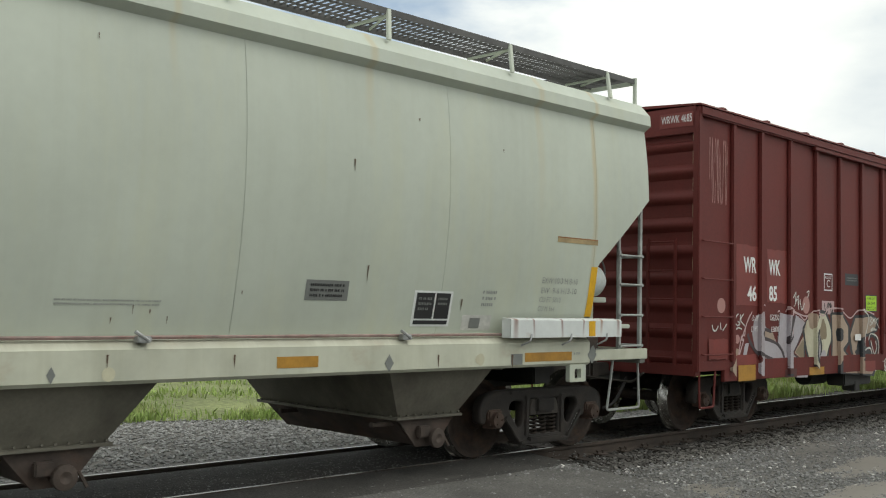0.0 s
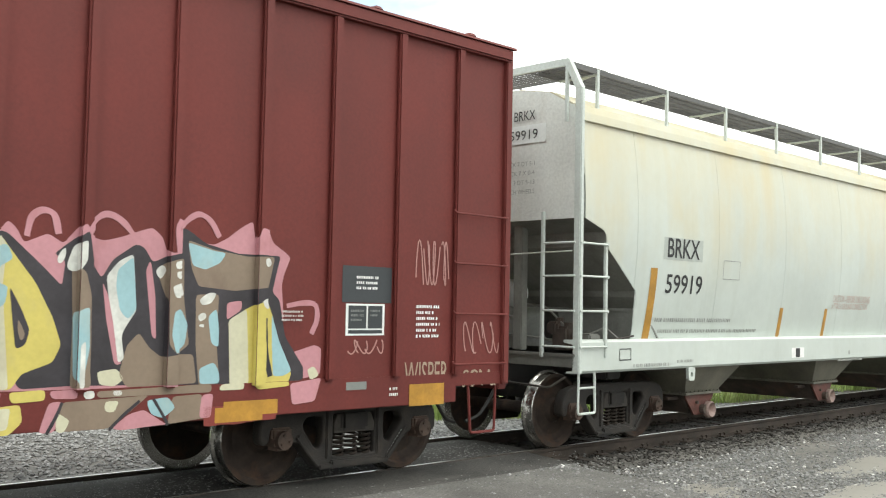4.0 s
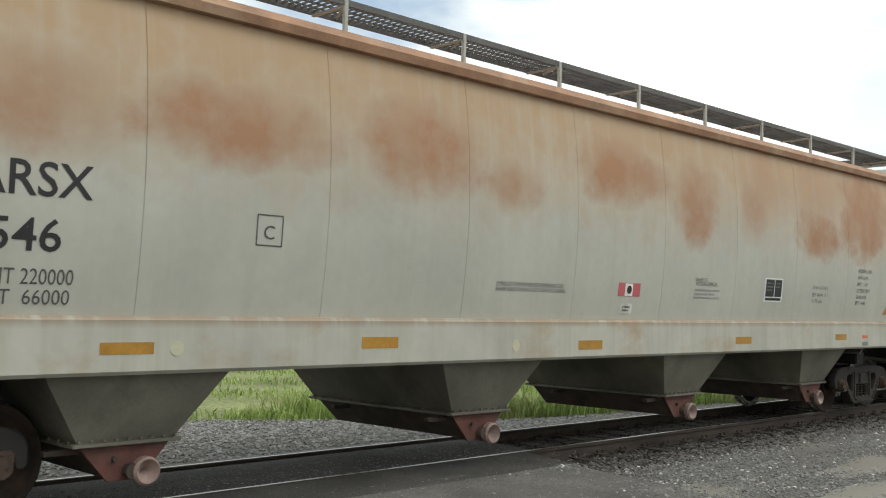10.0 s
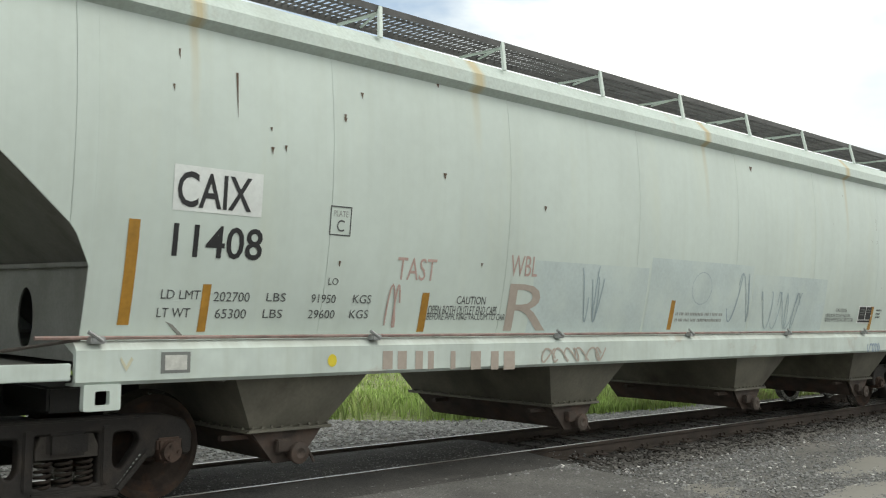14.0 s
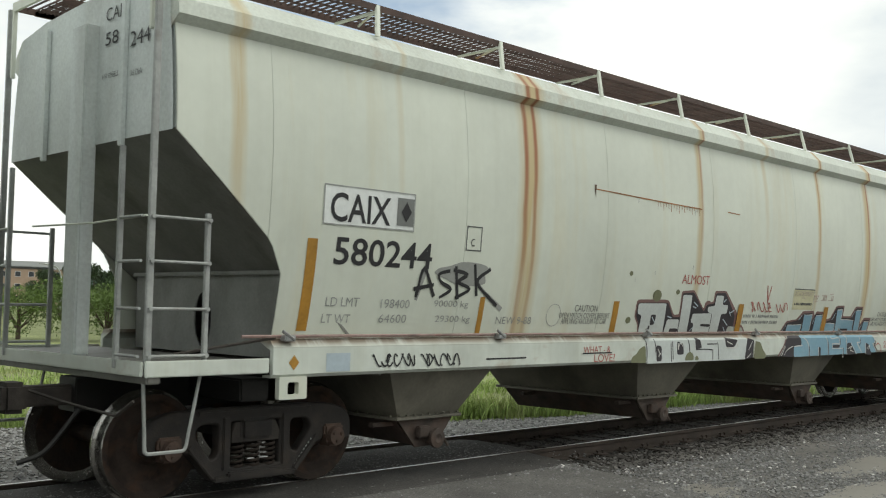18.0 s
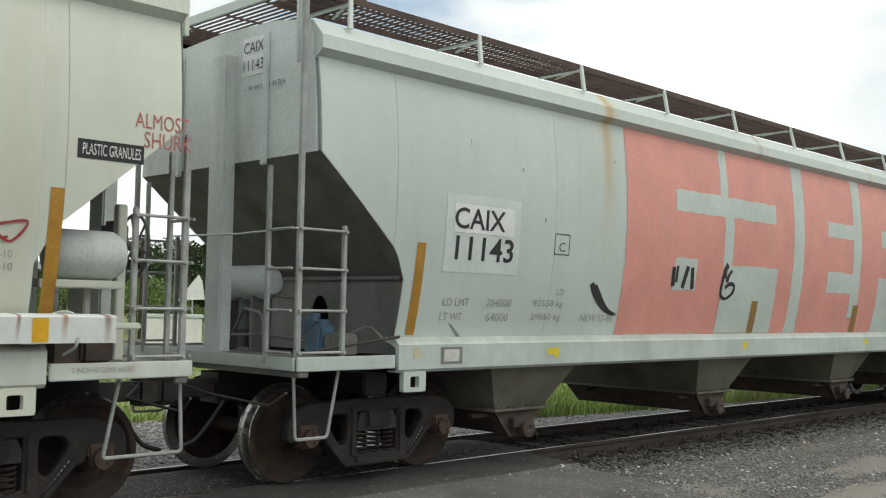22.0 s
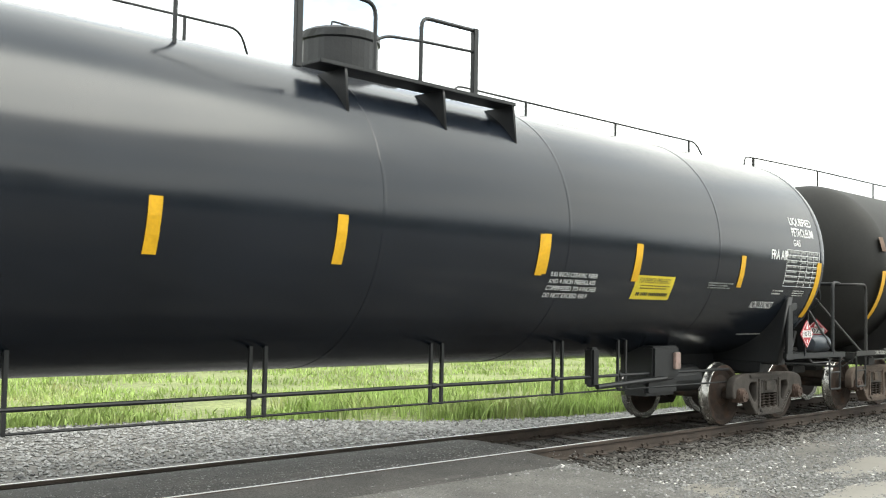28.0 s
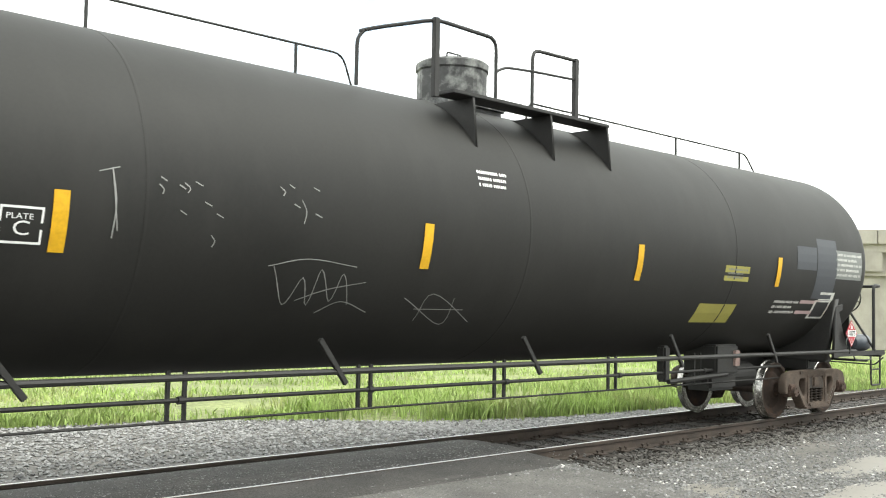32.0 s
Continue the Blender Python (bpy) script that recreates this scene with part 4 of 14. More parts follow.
def coupler(car, u, d):
    """The coupler and its hoses at the end u of a car; d is the outward way."""
    bm = box(u - d * 0.25, u + d * 0.32, -0.09, 0.09, 0.80, 0.98, 0.02)
    bx(bm, min(u + d * 0.30, u + d * 0.52), max(u + d * 0.30, u + d * 0.52), -0.14, 0.14, 0.75, 1.02, 0.04)
    part("coupler", bm, "truck_steel", car, "rusty knuckle coupler")
    pts = [(u - d * 0.05, -0.35, 0.78), (u + d * 0.1, -0.36, 0.6), (u + d * 0.25, -0.34, 0.42), (u + d * 0.45, -0.3, 0.36)]
    part("air_hose", tube(bend(pts, 0.08), 0.022, 8), "black_steel", car, "black rubber air hose", smooth=True)


CARS = []


def new_car(name, label, s0, L, truck_u, truck_mat="truck_steel"):
    car = thing(name, label, "freight car", "cars of the train")
    wheels = []
    for u in (-L / 2 + truck_u, L / 2 - truck_u):
        wheels += bogie(car, u, truck_mat)
    for d in (-1, 1):
        coupler(car, d * L / 2, d)
    CARS.append((car, s0 + L / 2, wheels))
    return car


# ---- hopper cars ----


class Side:
    """The bulging side of a hopper: half width at a height."""

    def __init__(self, y, z, a):
        self.y, self.z, self.a = y, z, a

    def __call__(self, z):
        return self.y - self.a * (z - self.z) ** 2


def sheet(u0, u1, zb, zt, surf, sgn, off=0.0, nz=12, nu=None, thick=0.01):
    """A bulging plate from u0 to u1 whose lower edge follows zb(u)."""
    bm = bmesh.new()
    nu = nu or max(1, round((u1 - u0) / (0.06 if callable(zb) and u1 - u0 < 2.0 else 0.6)))
    cols = []
    for i in range(nu + 1):
        u = u0 + (u1 - u0) * i / nu
        b = zb(u) if callable(zb) else zb
        col = []
        for j in range(nz + 1):
            z = b + (zt - b) * j / nz
            col.append((bm.verts.new((u, sgn * (surf(z) + off), z)), bm.verts.new((u, sgn * (surf(z) + off - thick), z))))
        cols.append(col)
    for a, b in zip(cols, cols[1:]):
        for j in range(nz):
            bm.faces.new((a[j][0], b[j][0], b[j + 1][0], a[j + 1][0]))
            bm.faces.new((a[j][1], a[j + 1][1], b[j + 1][1], b[j][1]))
        bm.faces.new((a[0][0], a[0][1], b[0][1], b[0][0]))
        bm.faces.new((a[-1][0], b[-1][0], b[-1][1], a[-1][1]))
    for c, flip in ((cols[0], 1), (cols[-1], 0)):
        for j in range(nz):
            f = (c[j][0], c[j][1], c[j + 1][1], c[j + 1][0])
            bm.faces.new(f[::-1] if flip else f)
    bmesh.ops.recalc_face_normals(bm, faces=bm.faces)
    return bm


def grating(u0, u1, y0, y1, z):
    """Close cross bars on three bearers between edge angles."""
    n = int((u1 - u0) / 0.078)
    verts, faces = [], []

    def slab(a, b, c, d, e, f):
        k = len(verts)
        verts.extend(((a, c, e), (b, c, e), (b, d, e), (a, d, e), (a, c, f), (b, c, f), (b, d, f), (a, d, f)))
        faces.extend(tuple(k + i for i in q) for q in ((3, 2, 1, 0), (4, 5, 6, 7), (0, 1, 5, 4), (1, 2, 6, 5), (2, 3, 7, 6), (3, 0, 4, 7)))

    for i in range(n):
        u = u0 + (u1 - u0) * (i + 0.5) / n
        slab(u - 0.005, u + 0.005, y0 + 0.004, y1 - 0.004, z - 0.022, z - 0.002)
    for y in np.linspace(y0, y1, 5)[1:-1]:
        slab(u0, u1, y - 0.004, y + 0.004, z - 0.034, z - 0.012)
    for y in (y0, y1):
        slab(u0, u1, y - 0.008, y + 0.008, z - 0.060, z + 0.004)
    me = bpy.data.meshes.new("bars")
    me.from_pydata(verts, [], faces)
    bm = bmesh.new()
    bm.from_mesh(me)
    bpy.data.meshes.remove(me)
    return bm


def ladder(car, u_post, u_in, sgn, z0, z_out, z_in, rungs, mat_key, y, bar=0.028):
    """A corner ladder: tall outer stile, shorter inner stile, rungs between."""
    lad = part("ladder_stile", box(u_post - bar, u_post + bar, sgn * y - 0.02, sgn * y + 0.02, z0, z_out, 0.006), mat_key, car, "steel corner ladder stile")
    part("ladder_stile", box(u_in - bar * 0.8, u_in + bar * 0.8, sgn * y - 0.02, sgn * y + 0.02, z0, z_in, 0.006), mat_key, car)
    for z in rungs:
        bm = rod(bmesh.new(), (u_post, sgn * (y + 0.03), z), (u_in, sgn * (y + 0.03), z), 0.013, 8)
        for uu in (u_post, u_in):
            rod(bm, (uu, sgn * (y - 0.01), z), (uu, sgn * (y + 0.045), z), 0.02, 6)
        part("rung", bm, mat_key, car, smooth=True)
    return lad


def stirrup(car, u0, u1, sgn, z0, z1, mat_key, y, narrow=0.12, mid=False):
    pts = [(u0, sgn * y, z1), (u0 + narrow * 0.3, sgn * y, z0), (u1 - narrow, sgn * y, z0), (u1, sgn * y, z1)]
    bm = tube(bend(pts, 0.04), 0.016, 6)
    if mid:
        rod(bm, (u0, sgn * y, (z0 + z1) / 2), (u1 - narrow * 0.5, sgn * y, (z0 + z1) / 2), 0.014, 6)
    part("sill_step", bm, mat_key, car, "steel sill step", smooth=True)


def frustum(bm, uc, a, b, za, c, d, zb):
    """A four-sided taper: half sizes a, b at za and c, d at zb."""
    top = [bm.verts.new((uc + i * a, j * b, za)) for i, j in ((-1, -1), (1, -1), (1, 1), (-1, 1))]
    low = [bm.verts.new((uc + i * c, j * d, zb)) for i, j in ((-1, -1), (1, -1), (1, 1), (-1, 1))]
    for i in range(4):
        bm.faces.new((top[i], low[i], low[(i + 1) % 4], top[(i + 1) % 4]))
    bm.faces.new(top)
    bm.faces.new(low[::-1])
    bmesh.ops.recalc_face_normals(bm, faces=bm.faces)
    return bm


def pocket(car, uc, z1, half, mat_key, gate_key, cap=False, low=0.42):
    """A discharge pocket across the car, with bolted flange, gate trough and its gear."""
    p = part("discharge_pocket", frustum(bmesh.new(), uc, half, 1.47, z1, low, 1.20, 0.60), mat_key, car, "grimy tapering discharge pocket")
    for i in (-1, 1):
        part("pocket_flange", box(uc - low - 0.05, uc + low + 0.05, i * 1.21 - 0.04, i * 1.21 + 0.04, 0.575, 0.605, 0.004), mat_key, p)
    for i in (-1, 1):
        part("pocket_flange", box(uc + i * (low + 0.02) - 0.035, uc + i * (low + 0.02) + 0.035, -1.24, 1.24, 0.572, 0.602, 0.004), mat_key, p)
    bolts = bmesh.new()
    for k in range(9):
        u = uc - low + 2 * low * k / 8
        rod(bolts, (u, -1.245, 0.622), (u, -1.225, 0.622), 0.013, 6)
    for k in range(14):
        y = -1.15 + 2.3 * k / 13
        rod(bolts, (uc - low - 0.062, y, 0.612), (uc - low - 0.04, y, 0.612), 0.013, 6)
    tagged(part("flange_bolts", bolts, mat_key, p), kind="stuff")
    part("outlet_gate", frustum(bmesh.new(), uc, low - 0.02, 1.14, 0.572, 0.13, 1.10, 0.30), "gate_steel", p, "rusty gate trough")
    e = cut_plate([[(uc - low + 0.03, 0.57), (uc - 0.15, 0.285), (uc + 0.15, 0.285), (uc + low - 0.03, 0.57)]], 0.03, 0.004)
    e.transform(Matrix.Translation((0, -1.17, 0)))
    part("gate_end_plate", e, gate_key, p, "worn gate end plate")
    part("gate_rack", box(uc - low - 0.20, uc - low + 0.1, -1.05, -0.98, 0.50, 0.545, 0.006), "gate_steel", p)
    part("gate_rack", box(uc - low - 0.16, uc - low + 0.1, 0.6, 0.67, 0.50, 0.545, 0.006), "gate_steel", p)
    pipe = bmesh.new()
    rod(pipe, (uc + 0.04, -1.26, 0.36), (uc + 0.04, 1.2, 0.36), 0.065, 14)
    rod(pipe, (uc - 0.10, -1.22, 0.46), (uc - 0.10, 1.2, 0.46), 0.022, 8)
    part("outlet_pipe", pipe, "gate_steel", p, smooth=False)
    if cap:
        c = lathe([(-1.20, 0.0), (-1.30, 0.10), (-1.28, 0.12), (-1.22, 0.12), (-1.20, 0.08)], "Y", 20)
        c.transform(Matrix.Translation((uc + 0.15, 0, 0.35)))
        part("outlet_cap", c, "cap_grey", p, "dull round outlet cap")
    else:
        w = lathe([(-1.30, 0.0), (-1.32, 0.05), (-1.31, 0.10), (-1.28, 0.105), (-1.27, 0.05)], "Y", 14)
        w.transform(Matrix.Translation((uc + 0.06, 0, 0.37)))
        bx(w, uc - 0.16, uc + 0.0, -1.26, -1.19, 0.38, 0.50, 0.012)
        rod(w, (uc + 0.20, -1.22, 0.40), (uc + 0.26, -1.26, 0.27), 0.016, 6)
        part("gate_gear", w, "gate_steel", p, "rusty gate pinion and lever")


def hopper(name, label, s0, L, S):
    """A covered hopper car; S holds the numbers of its kind."""
    car = new_car(name, label, s0, L, S["truck"], S.get("truck_mat", "truck_steel"))
    surf, z0, z1, zt = S["surf"], S["z0"], S["z1"], S["zt"]
    paint = S["paint"]
    trim = S.get("trim", paint)
    h = L / 2
    cut_u = [c[0] for c in S["cut"]]
    cut_z = [c[1] for c in S["cut"]]
    far_u = [c[0] for c in S.get("cut_r", S["cut"])]
    far_z = [c[1] for c in S.get("cut_r", S["cut"])]
    e0, e1 = cut_u[0], cut_u[-1]
    more = S.get("more", 0.0)

    def zb(u):
        d = h - abs(u) + (more if u > 0 else 0.0)
        if d > e1 - 1e-4:
            return z1 - 0.02
        return float(np.interp(d, far_u, far_z) if u > 0 else np.interp(d, cut_u, cut_z))

    inner = h - e1
    inner_r = inner + more
    n = S["panels"]
    first = S["first"]
    bounds = [-h + e0, -h + first] + [-h + first + (L - 2 * first) * i / n for i in range(1, n)] + [h - first, h - e0 + more]
    for sgn in (-1, 1):
        # backing shell, then the plates with their seams
        for a, b in ((-h + e0, -inner - 0.001), (-inner, inner_r), (inner_r + 0.001, h - e0 + more)):
            part("inner_shell", sheet(a, b, zb, zt, surf, sgn, -0.007, nz=12, thick=0.006), paint, car, smooth=True)
        for a, b in zip(bounds, bounds[1:]):
            segs = []
            if a < -inner < b:
                segs = [(a, -inner - 0.0005), (-inner, b)]
            elif a < inner_r < b:
                segs = [(a, inner_r), (inner_r + 0.0005, b)]
            else:
                segs = [(a, b)]
            bm = bmesh.new()
            for p, q in segs:
                g = 0.0022
                me = bpy.data.meshes.new("t")
                w = sheet(p + (g if p == a else 0), q - (g if q == b else 0), zb, zt, surf, sgn, 0.0, thick=0.003)
                w.to_mesh(me)
                w.free()
                bm.from_mesh(me)
                bpy.data.meshes.remove(me)
            part("side_panel", bm, paint, car, smooth=True)
        # side sill
        y = surf(z1)
        so = S["sill_out"]
        u_s = h - S["sill_end"]
        prof = [(y - 0.03, z1), (so - S.get("cham", 0.03), z1), (so, z1 - S.get("cham", 0.03)), (so, z0 + 0.03), (so - 0.03, z0), (so - 0.16, z0), (so - 0.16, z0 + 0.02), (so - 0.05, z0 + 0.03), (so - 0.05, z1 - 0.03 - S.get("cham", 0.03)), (y - 0.03, z1 - 0.03)]
        bm = bmesh.new()
        ra = [bm.verts.new((-u_s, sgn * a, b)) for a, b in prof]
        rb = [bm.verts.new((u_s, sgn * a, b)) for a, b in prof]
        for i in range(len(prof)):
            j = (i + 1) % len(prof)
            bm.faces.new((ra[i], rb[i], rb[j], ra[j]))
        bm.faces.new(ra), bm.faces.new(rb[::-1])
        bmesh.ops.recalc_face_normals(bm, faces=bm.faces)
        part("side_sill", bm, S.get("sill_paint", paint), car, "painted steel side sill")
    # roof
    half = S["roof"]
    prof = [(-a, b) for a, b in half] + [(a, b) for a, b in half[::-1] if a > 0]
    bm = bmesh.new()
    ur = h - e0 + 0.02
    ra = [bm.verts.new((-ur, a, b)) for a, b in prof]
    rb = [bm.verts.new((ur + more, a, b)) for a, b in prof]
    for i in range(len(prof) - 1):
        bm.faces.new((ra[i], ra[i + 1], rb[i + 1], rb[i]))
    bm.faces.new(ra[::-1]), bm.faces.new(rb)
    bm.faces.new((ra[0], rb[0], rb[-1], ra[-1]))
    bmesh.ops.recalc_face_normals(bm, faces=bm.faces)
    part("roof", bm, S.get("roof_paint", paint), car, "painted steel roof with eaves")
    bm = box(-h + 1.0, h - 1.0, -0.32, 0.32, half[-1][1] - 0.02, half[-1][1] + 0.10, 0.02)
    part("hatch_cover", bm, paint, car, "long roof hatch cover")
    ztop = cut_z[0]
    # ends: upright wall, slope sheet, transverse plate, platform, posts
    for d in (-1, 1):
        ue = d * (h - e0 + 0.015) + (more if d > 0 else 0.0)
        bm = bmesh.new()
        zs = list(np.linspace(ztop, zt - 0.02, 8))
        crown = [(min(a, surf(zt - 0.02)) - 0.03, b - 0.004) for a, b in half if b > zt + 0.02]
        loop = [(-surf(z) + 0.02, z) for z in zs] + [(-a, b) for a, b in crown] + [(a, b) for a, b in crown[::-1] if a > 0.01] + [(surf(z) - 0.02, z) for z in zs[::-1]]
        for du in (d * 0.012, -d * 0.02):
            bm.faces.new([bm.verts.new((ue + du, a, b)) for a, b in loop])
        bmesh.ops.recalc_face_normals(bm, faces=bm.faces)
        wall = part("end_wall", bm, S.get("end_paint", paint), car, "upright end wall")
        for yy in S["end_posts"]:
            part("end_stiffener", box(ue + d * 0.012, ue + d * 0.055, yy - 0.035, yy + 0.035, ztop - 0.06, zt + 0.30, 0.008), S.get("end_paint", paint), wall)
        line = list(S["cut"] if d < 0 else S.get("cut_r", S["cut"]))[:-1]
        line[0] = (e0 - 0.015, ztop)
        line.append((line[-1][0] + (line[-1][1] - 1.05) * S["slope"], 1.05))
        bm = bmesh.new()
        low, top = [], []
        for q, z in line:
            u, w = d * (h - q) + (more if d > 0 else 0.0), surf(max(z, 1.3)) - 0.012
            low.append((bm.verts.new((u, -w, z + 0.004)), bm.verts.new((u, w, z + 0.004))))
            top.append((bm.verts.new((u - d * 0.02, -w, z + 0.02)), bm.verts.new((u - d * 0.02, w, z + 0.02))))
        for r in (low, top):
            for a, b in zip(r, r[1:]):
                bm.faces.new((a[0], a[1], b[1], b[0]))
        for k in (0, 1):
            for i in range(len(line) - 1):
                bm.faces.new((low[i][k], low[i + 1][k], top[i + 1][k], top[i][k]))
        bm.faces.new((*low[0], *top[0][::-1])), bm.faces.new((*low[-1], *top[-1][::-1]))
        bmesh.ops.recalc_face_normals(bm, faces=bm.faces)
        part("slope_sheet", bm, "slope_paint", car, "grimy sloping end sheet, shade put into its paint")
        up = d * (h - e1 - 0.18)
        hole = [(0.16 * math.cos(w), 1.57 + 0.27 * math.sin(w)) for w in np.linspace(0, 2 * math.pi, 25)[:-1]]
        yb = surf(1.3) - 0.04
        zp = float(np.interp(e1 + 0.18, [q for q, _ in line], [z for _, z in line])) + 0.03
        bm = cut_plate([[(-yb, S["deck"]), (yb, S["deck"]), (yb, zp), (-yb, zp)], hole[::-1]], 0.016)
        bm.transform(Matrix.Translation((up, 0, 0)) @ Matrix.Rotation(radians(90), 4, "Z"))
        part("shear_plate", bm, "shear_paint", car, "dark end plate with an oval opening")
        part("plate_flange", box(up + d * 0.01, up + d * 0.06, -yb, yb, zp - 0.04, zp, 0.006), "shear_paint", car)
        # platform and end sill, in the paint darkened for shade
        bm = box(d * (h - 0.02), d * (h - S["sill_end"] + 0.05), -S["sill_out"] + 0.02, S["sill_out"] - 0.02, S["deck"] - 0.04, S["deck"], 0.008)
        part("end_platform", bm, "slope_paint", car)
        if S.get("tall"):
            for sgn in (-1, 1):
                edge = box(d * (h + 0.005), d * (h - S["sill_end"] + 0.03), sgn * (S["sill_out"] - 0.045), sgn * (S["sill_out"] - 0.012), S["deck"] - 0.105, S["deck"] + 0.025, 0.008)
                part("platform_edge", edge, S.get("sill_paint", paint), car, "painted channel edge of the end platform")
            part("platform_edge", box(d * (h + 0.0), d * (h + 0.03), -S["sill_out"] + 0.05, S["sill_out"] - 0.05, S["deck"] - 0.10, S["deck"] + 0.02, 0.008), S.get("sill_paint", paint), car)
        elif S.get("wrap"):
            for sgn in (-1, 1):
                part("end_panel", box(d * (h - 0.03), d * (h + 0.0), sgn * 0.85, sgn * (S["sill_out"] - 0.03), z0 + 0.03, z1 - 0.01, 0.008), trim, car, "painted panel closing the sill end")
        if S["post"]:
            for sgn in (-1, 1):
                w = S["post"]
                part("corner_post", box(d * (h - 0.02), d * (h - 0.02 - w), sgn * (S["sill_out"] - 0.02) - 0.05, sgn * (S["sill_out"] - 0.02) + 0.05, z0, S["post_top"], 0.012), trim, car, "tall channel corner post")
                if w < 0.1:
                    head = box(d * (h - 0.02), d * (h - 0.02 - w), -0.045, 0.045, 0, 1, 0.0)
                    for v in head.verts:
                        v.co.y += sgn * (S["sill_out"] - 0.02 + (S["board_y"][1] - S["sill_out"] + 0.02) * v.co.z)
                        v.co.z = S["post_top"] - 0.01 + (S["board_z"] + 0.02 - S["post_top"]) * v.co.z
                    part("post_head", head, trim, car)
        for yy in (-0.11,) if S.get("tall") else () if S.get("wrap") else (-0.45, 0.45):
            if S.get("tall"):
                part("end_brace", box(d * (h - 0.03), d * (h - 0.17), yy - 0.14, yy + 0.14, S["deck"] + 0.004, zt + 0.16, 0.015), S.get("end_paint", "end_grey"), car, "upright grey end post")
            else:
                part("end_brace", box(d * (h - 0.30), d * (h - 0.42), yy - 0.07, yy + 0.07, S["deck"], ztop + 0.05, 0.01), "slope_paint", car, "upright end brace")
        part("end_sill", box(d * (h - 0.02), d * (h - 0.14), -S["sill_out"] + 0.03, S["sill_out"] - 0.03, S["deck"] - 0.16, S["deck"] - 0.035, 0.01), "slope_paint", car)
        # corner ladders on both sides
        for sgn in (-1, 1):
            yl = S["sill_out"] - S.get("lad_inset", 0.0)
            steel = S.get("lad_paint", trim)
            lw = S.get("lad_r", S["lad_w"]) if d > 0 else S["lad_w"]
            ladder(car, d * (h - 0.05), d * (h - 0.05 - lw), sgn, S["deck"] - 0.05, S["board_z"] - 0.02 if S.get("tall") and d < 0 else S["lad_out"], S["lad_in"], S["rungs"], steel, yl)
            part("end_ladder_stile", box(d * (h + 0.0), d * (h + 0.045), sgn * 1.12 - 0.02, sgn * 1.12 + 0.02, S["deck"] - 0.05, S["lad_out"] - 0.1, 0.006), steel, car)
            for z in S["rungs"]:
                part("rung", rod(bmesh.new(), (d * (h + 0.03), sgn * 1.12, z), (d * (h + 0.03), sgn * yl, z), 0.013, 8), steel, car, smooth=True)
            sw = S.get("step_w", 0)
            if sw:
                stirrup(car, d * (h - 0.10), d * (h - 0.10 - sw), sgn, 0.52, S["deck"] - 0.1, trim, yl - 0.03, narrow=d * 0.02, mid=True)
            else:
                stirrup(car, d * (h - 0.04), d * (h - 0.04 - S["lad_w"]), sgn, 0.52, S["deck"] - 0.1, steel, yl - 0.03, narrow=d * -0.12 * -1 if d > 0 else 0.12, mid=S.get("stirrup_mid", False))
        # brake gear at one end
    # centre sill, pockets
    for d in (-1, 1):
        part("stub_sill", box(min(d * (h - 0.1), d * (h - 2.5)), max(d * (h - 0.1), d * (h - 2.5)), -0.17, 0.17, 0.74, 1.05, 0.01), "black_steel", car, "grimy stub sill")
        part("body_bolster", box(d * (h - S["truck"]) - 0.16, d * (h - S["truck"]) + 0.16, -1.05, 1.05, 0.84, 1.05, 0.02), "black_steel", car)
    # added plate, out of sight, stops light leaking between the pockets
    part("belly_plate", box(-h + 1.5, h - 1.5, -1.5, 1.5, z0 + 0.07, z0 + 0.09), "pocket_paint", car, "flat plate added to close the body above the pockets")
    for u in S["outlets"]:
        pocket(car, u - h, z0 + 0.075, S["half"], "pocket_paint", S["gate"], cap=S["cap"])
    # running boards on brackets
    g = S["grating"]
    zr = S["board_z"]
    yb0, yb1 = S["board_y"]
    for sgn in (-1, 1):
        y0, y1 = sorted((sgn * yb0, sgn * yb1))
        tagged(part("running_board", grating(-h + 0.25, h - 0.25, y0, y1, zr), g, car, "steel grating running board"), kind="stuff")
        k = S["brackets"]
        for i in range(k):
            u = -h + 0.65 + (L - 1.3) * i / (k - 1)
            out = S.get("bracket_out", 0.0)
            bm = box(u - 0.024, u + 0.024, sgn * yb1 - 0.018, sgn * yb1 + 0.018, S["bracket_z"] - 0.02, zr, 0.004)
            for v in bm.verts:
                v.co.y += sgn * out * (zr - v.co.z) / (zr - S["bracket_z"])
                v.co.x -= 0.10 * (zr - v.co.z) / (zr - S["bracket_z"]) * (out > 0)
            rod(bm, (u, sgn * yb1, zr - 0.05), (u + 0.3, sgn * yb0, zr - 0.03), 0.014, 6)
            bx(bm, u - 0.02, u + 0.02, min(sgn * yb0, sgn * yb1), max(sgn * yb0, sgn * yb1), zr - 0.075, zr - 0.055)
            part("board_bracket", bm, trim, car)
    for d in (-1, 1):
        tagged(part("end_running_board", grating(min(d * (h - 0.85), d * (h - 0.05)), max(d * (h - 0.85), d * (h - 0.05)), -yb1, yb1, zr + 0.006), g, car, "steel grating end platform on the roof"), kind="stuff")
        for sgn in (-1, 1):
            part("board_end_post", box(d * (h - 0.07), d * (h - 0.03), sgn * yb1 - 0.02, sgn * yb1 + 0.02, zt - 0.1, zr, 0.004), trim, car)
        part("board_frame", box(d * (h - 0.03), d * (h - 0.06), -yb1 - 0.02, yb1 + 0.02, zr - 0.06, zr + 0.03), trim, car)
    return car, surf
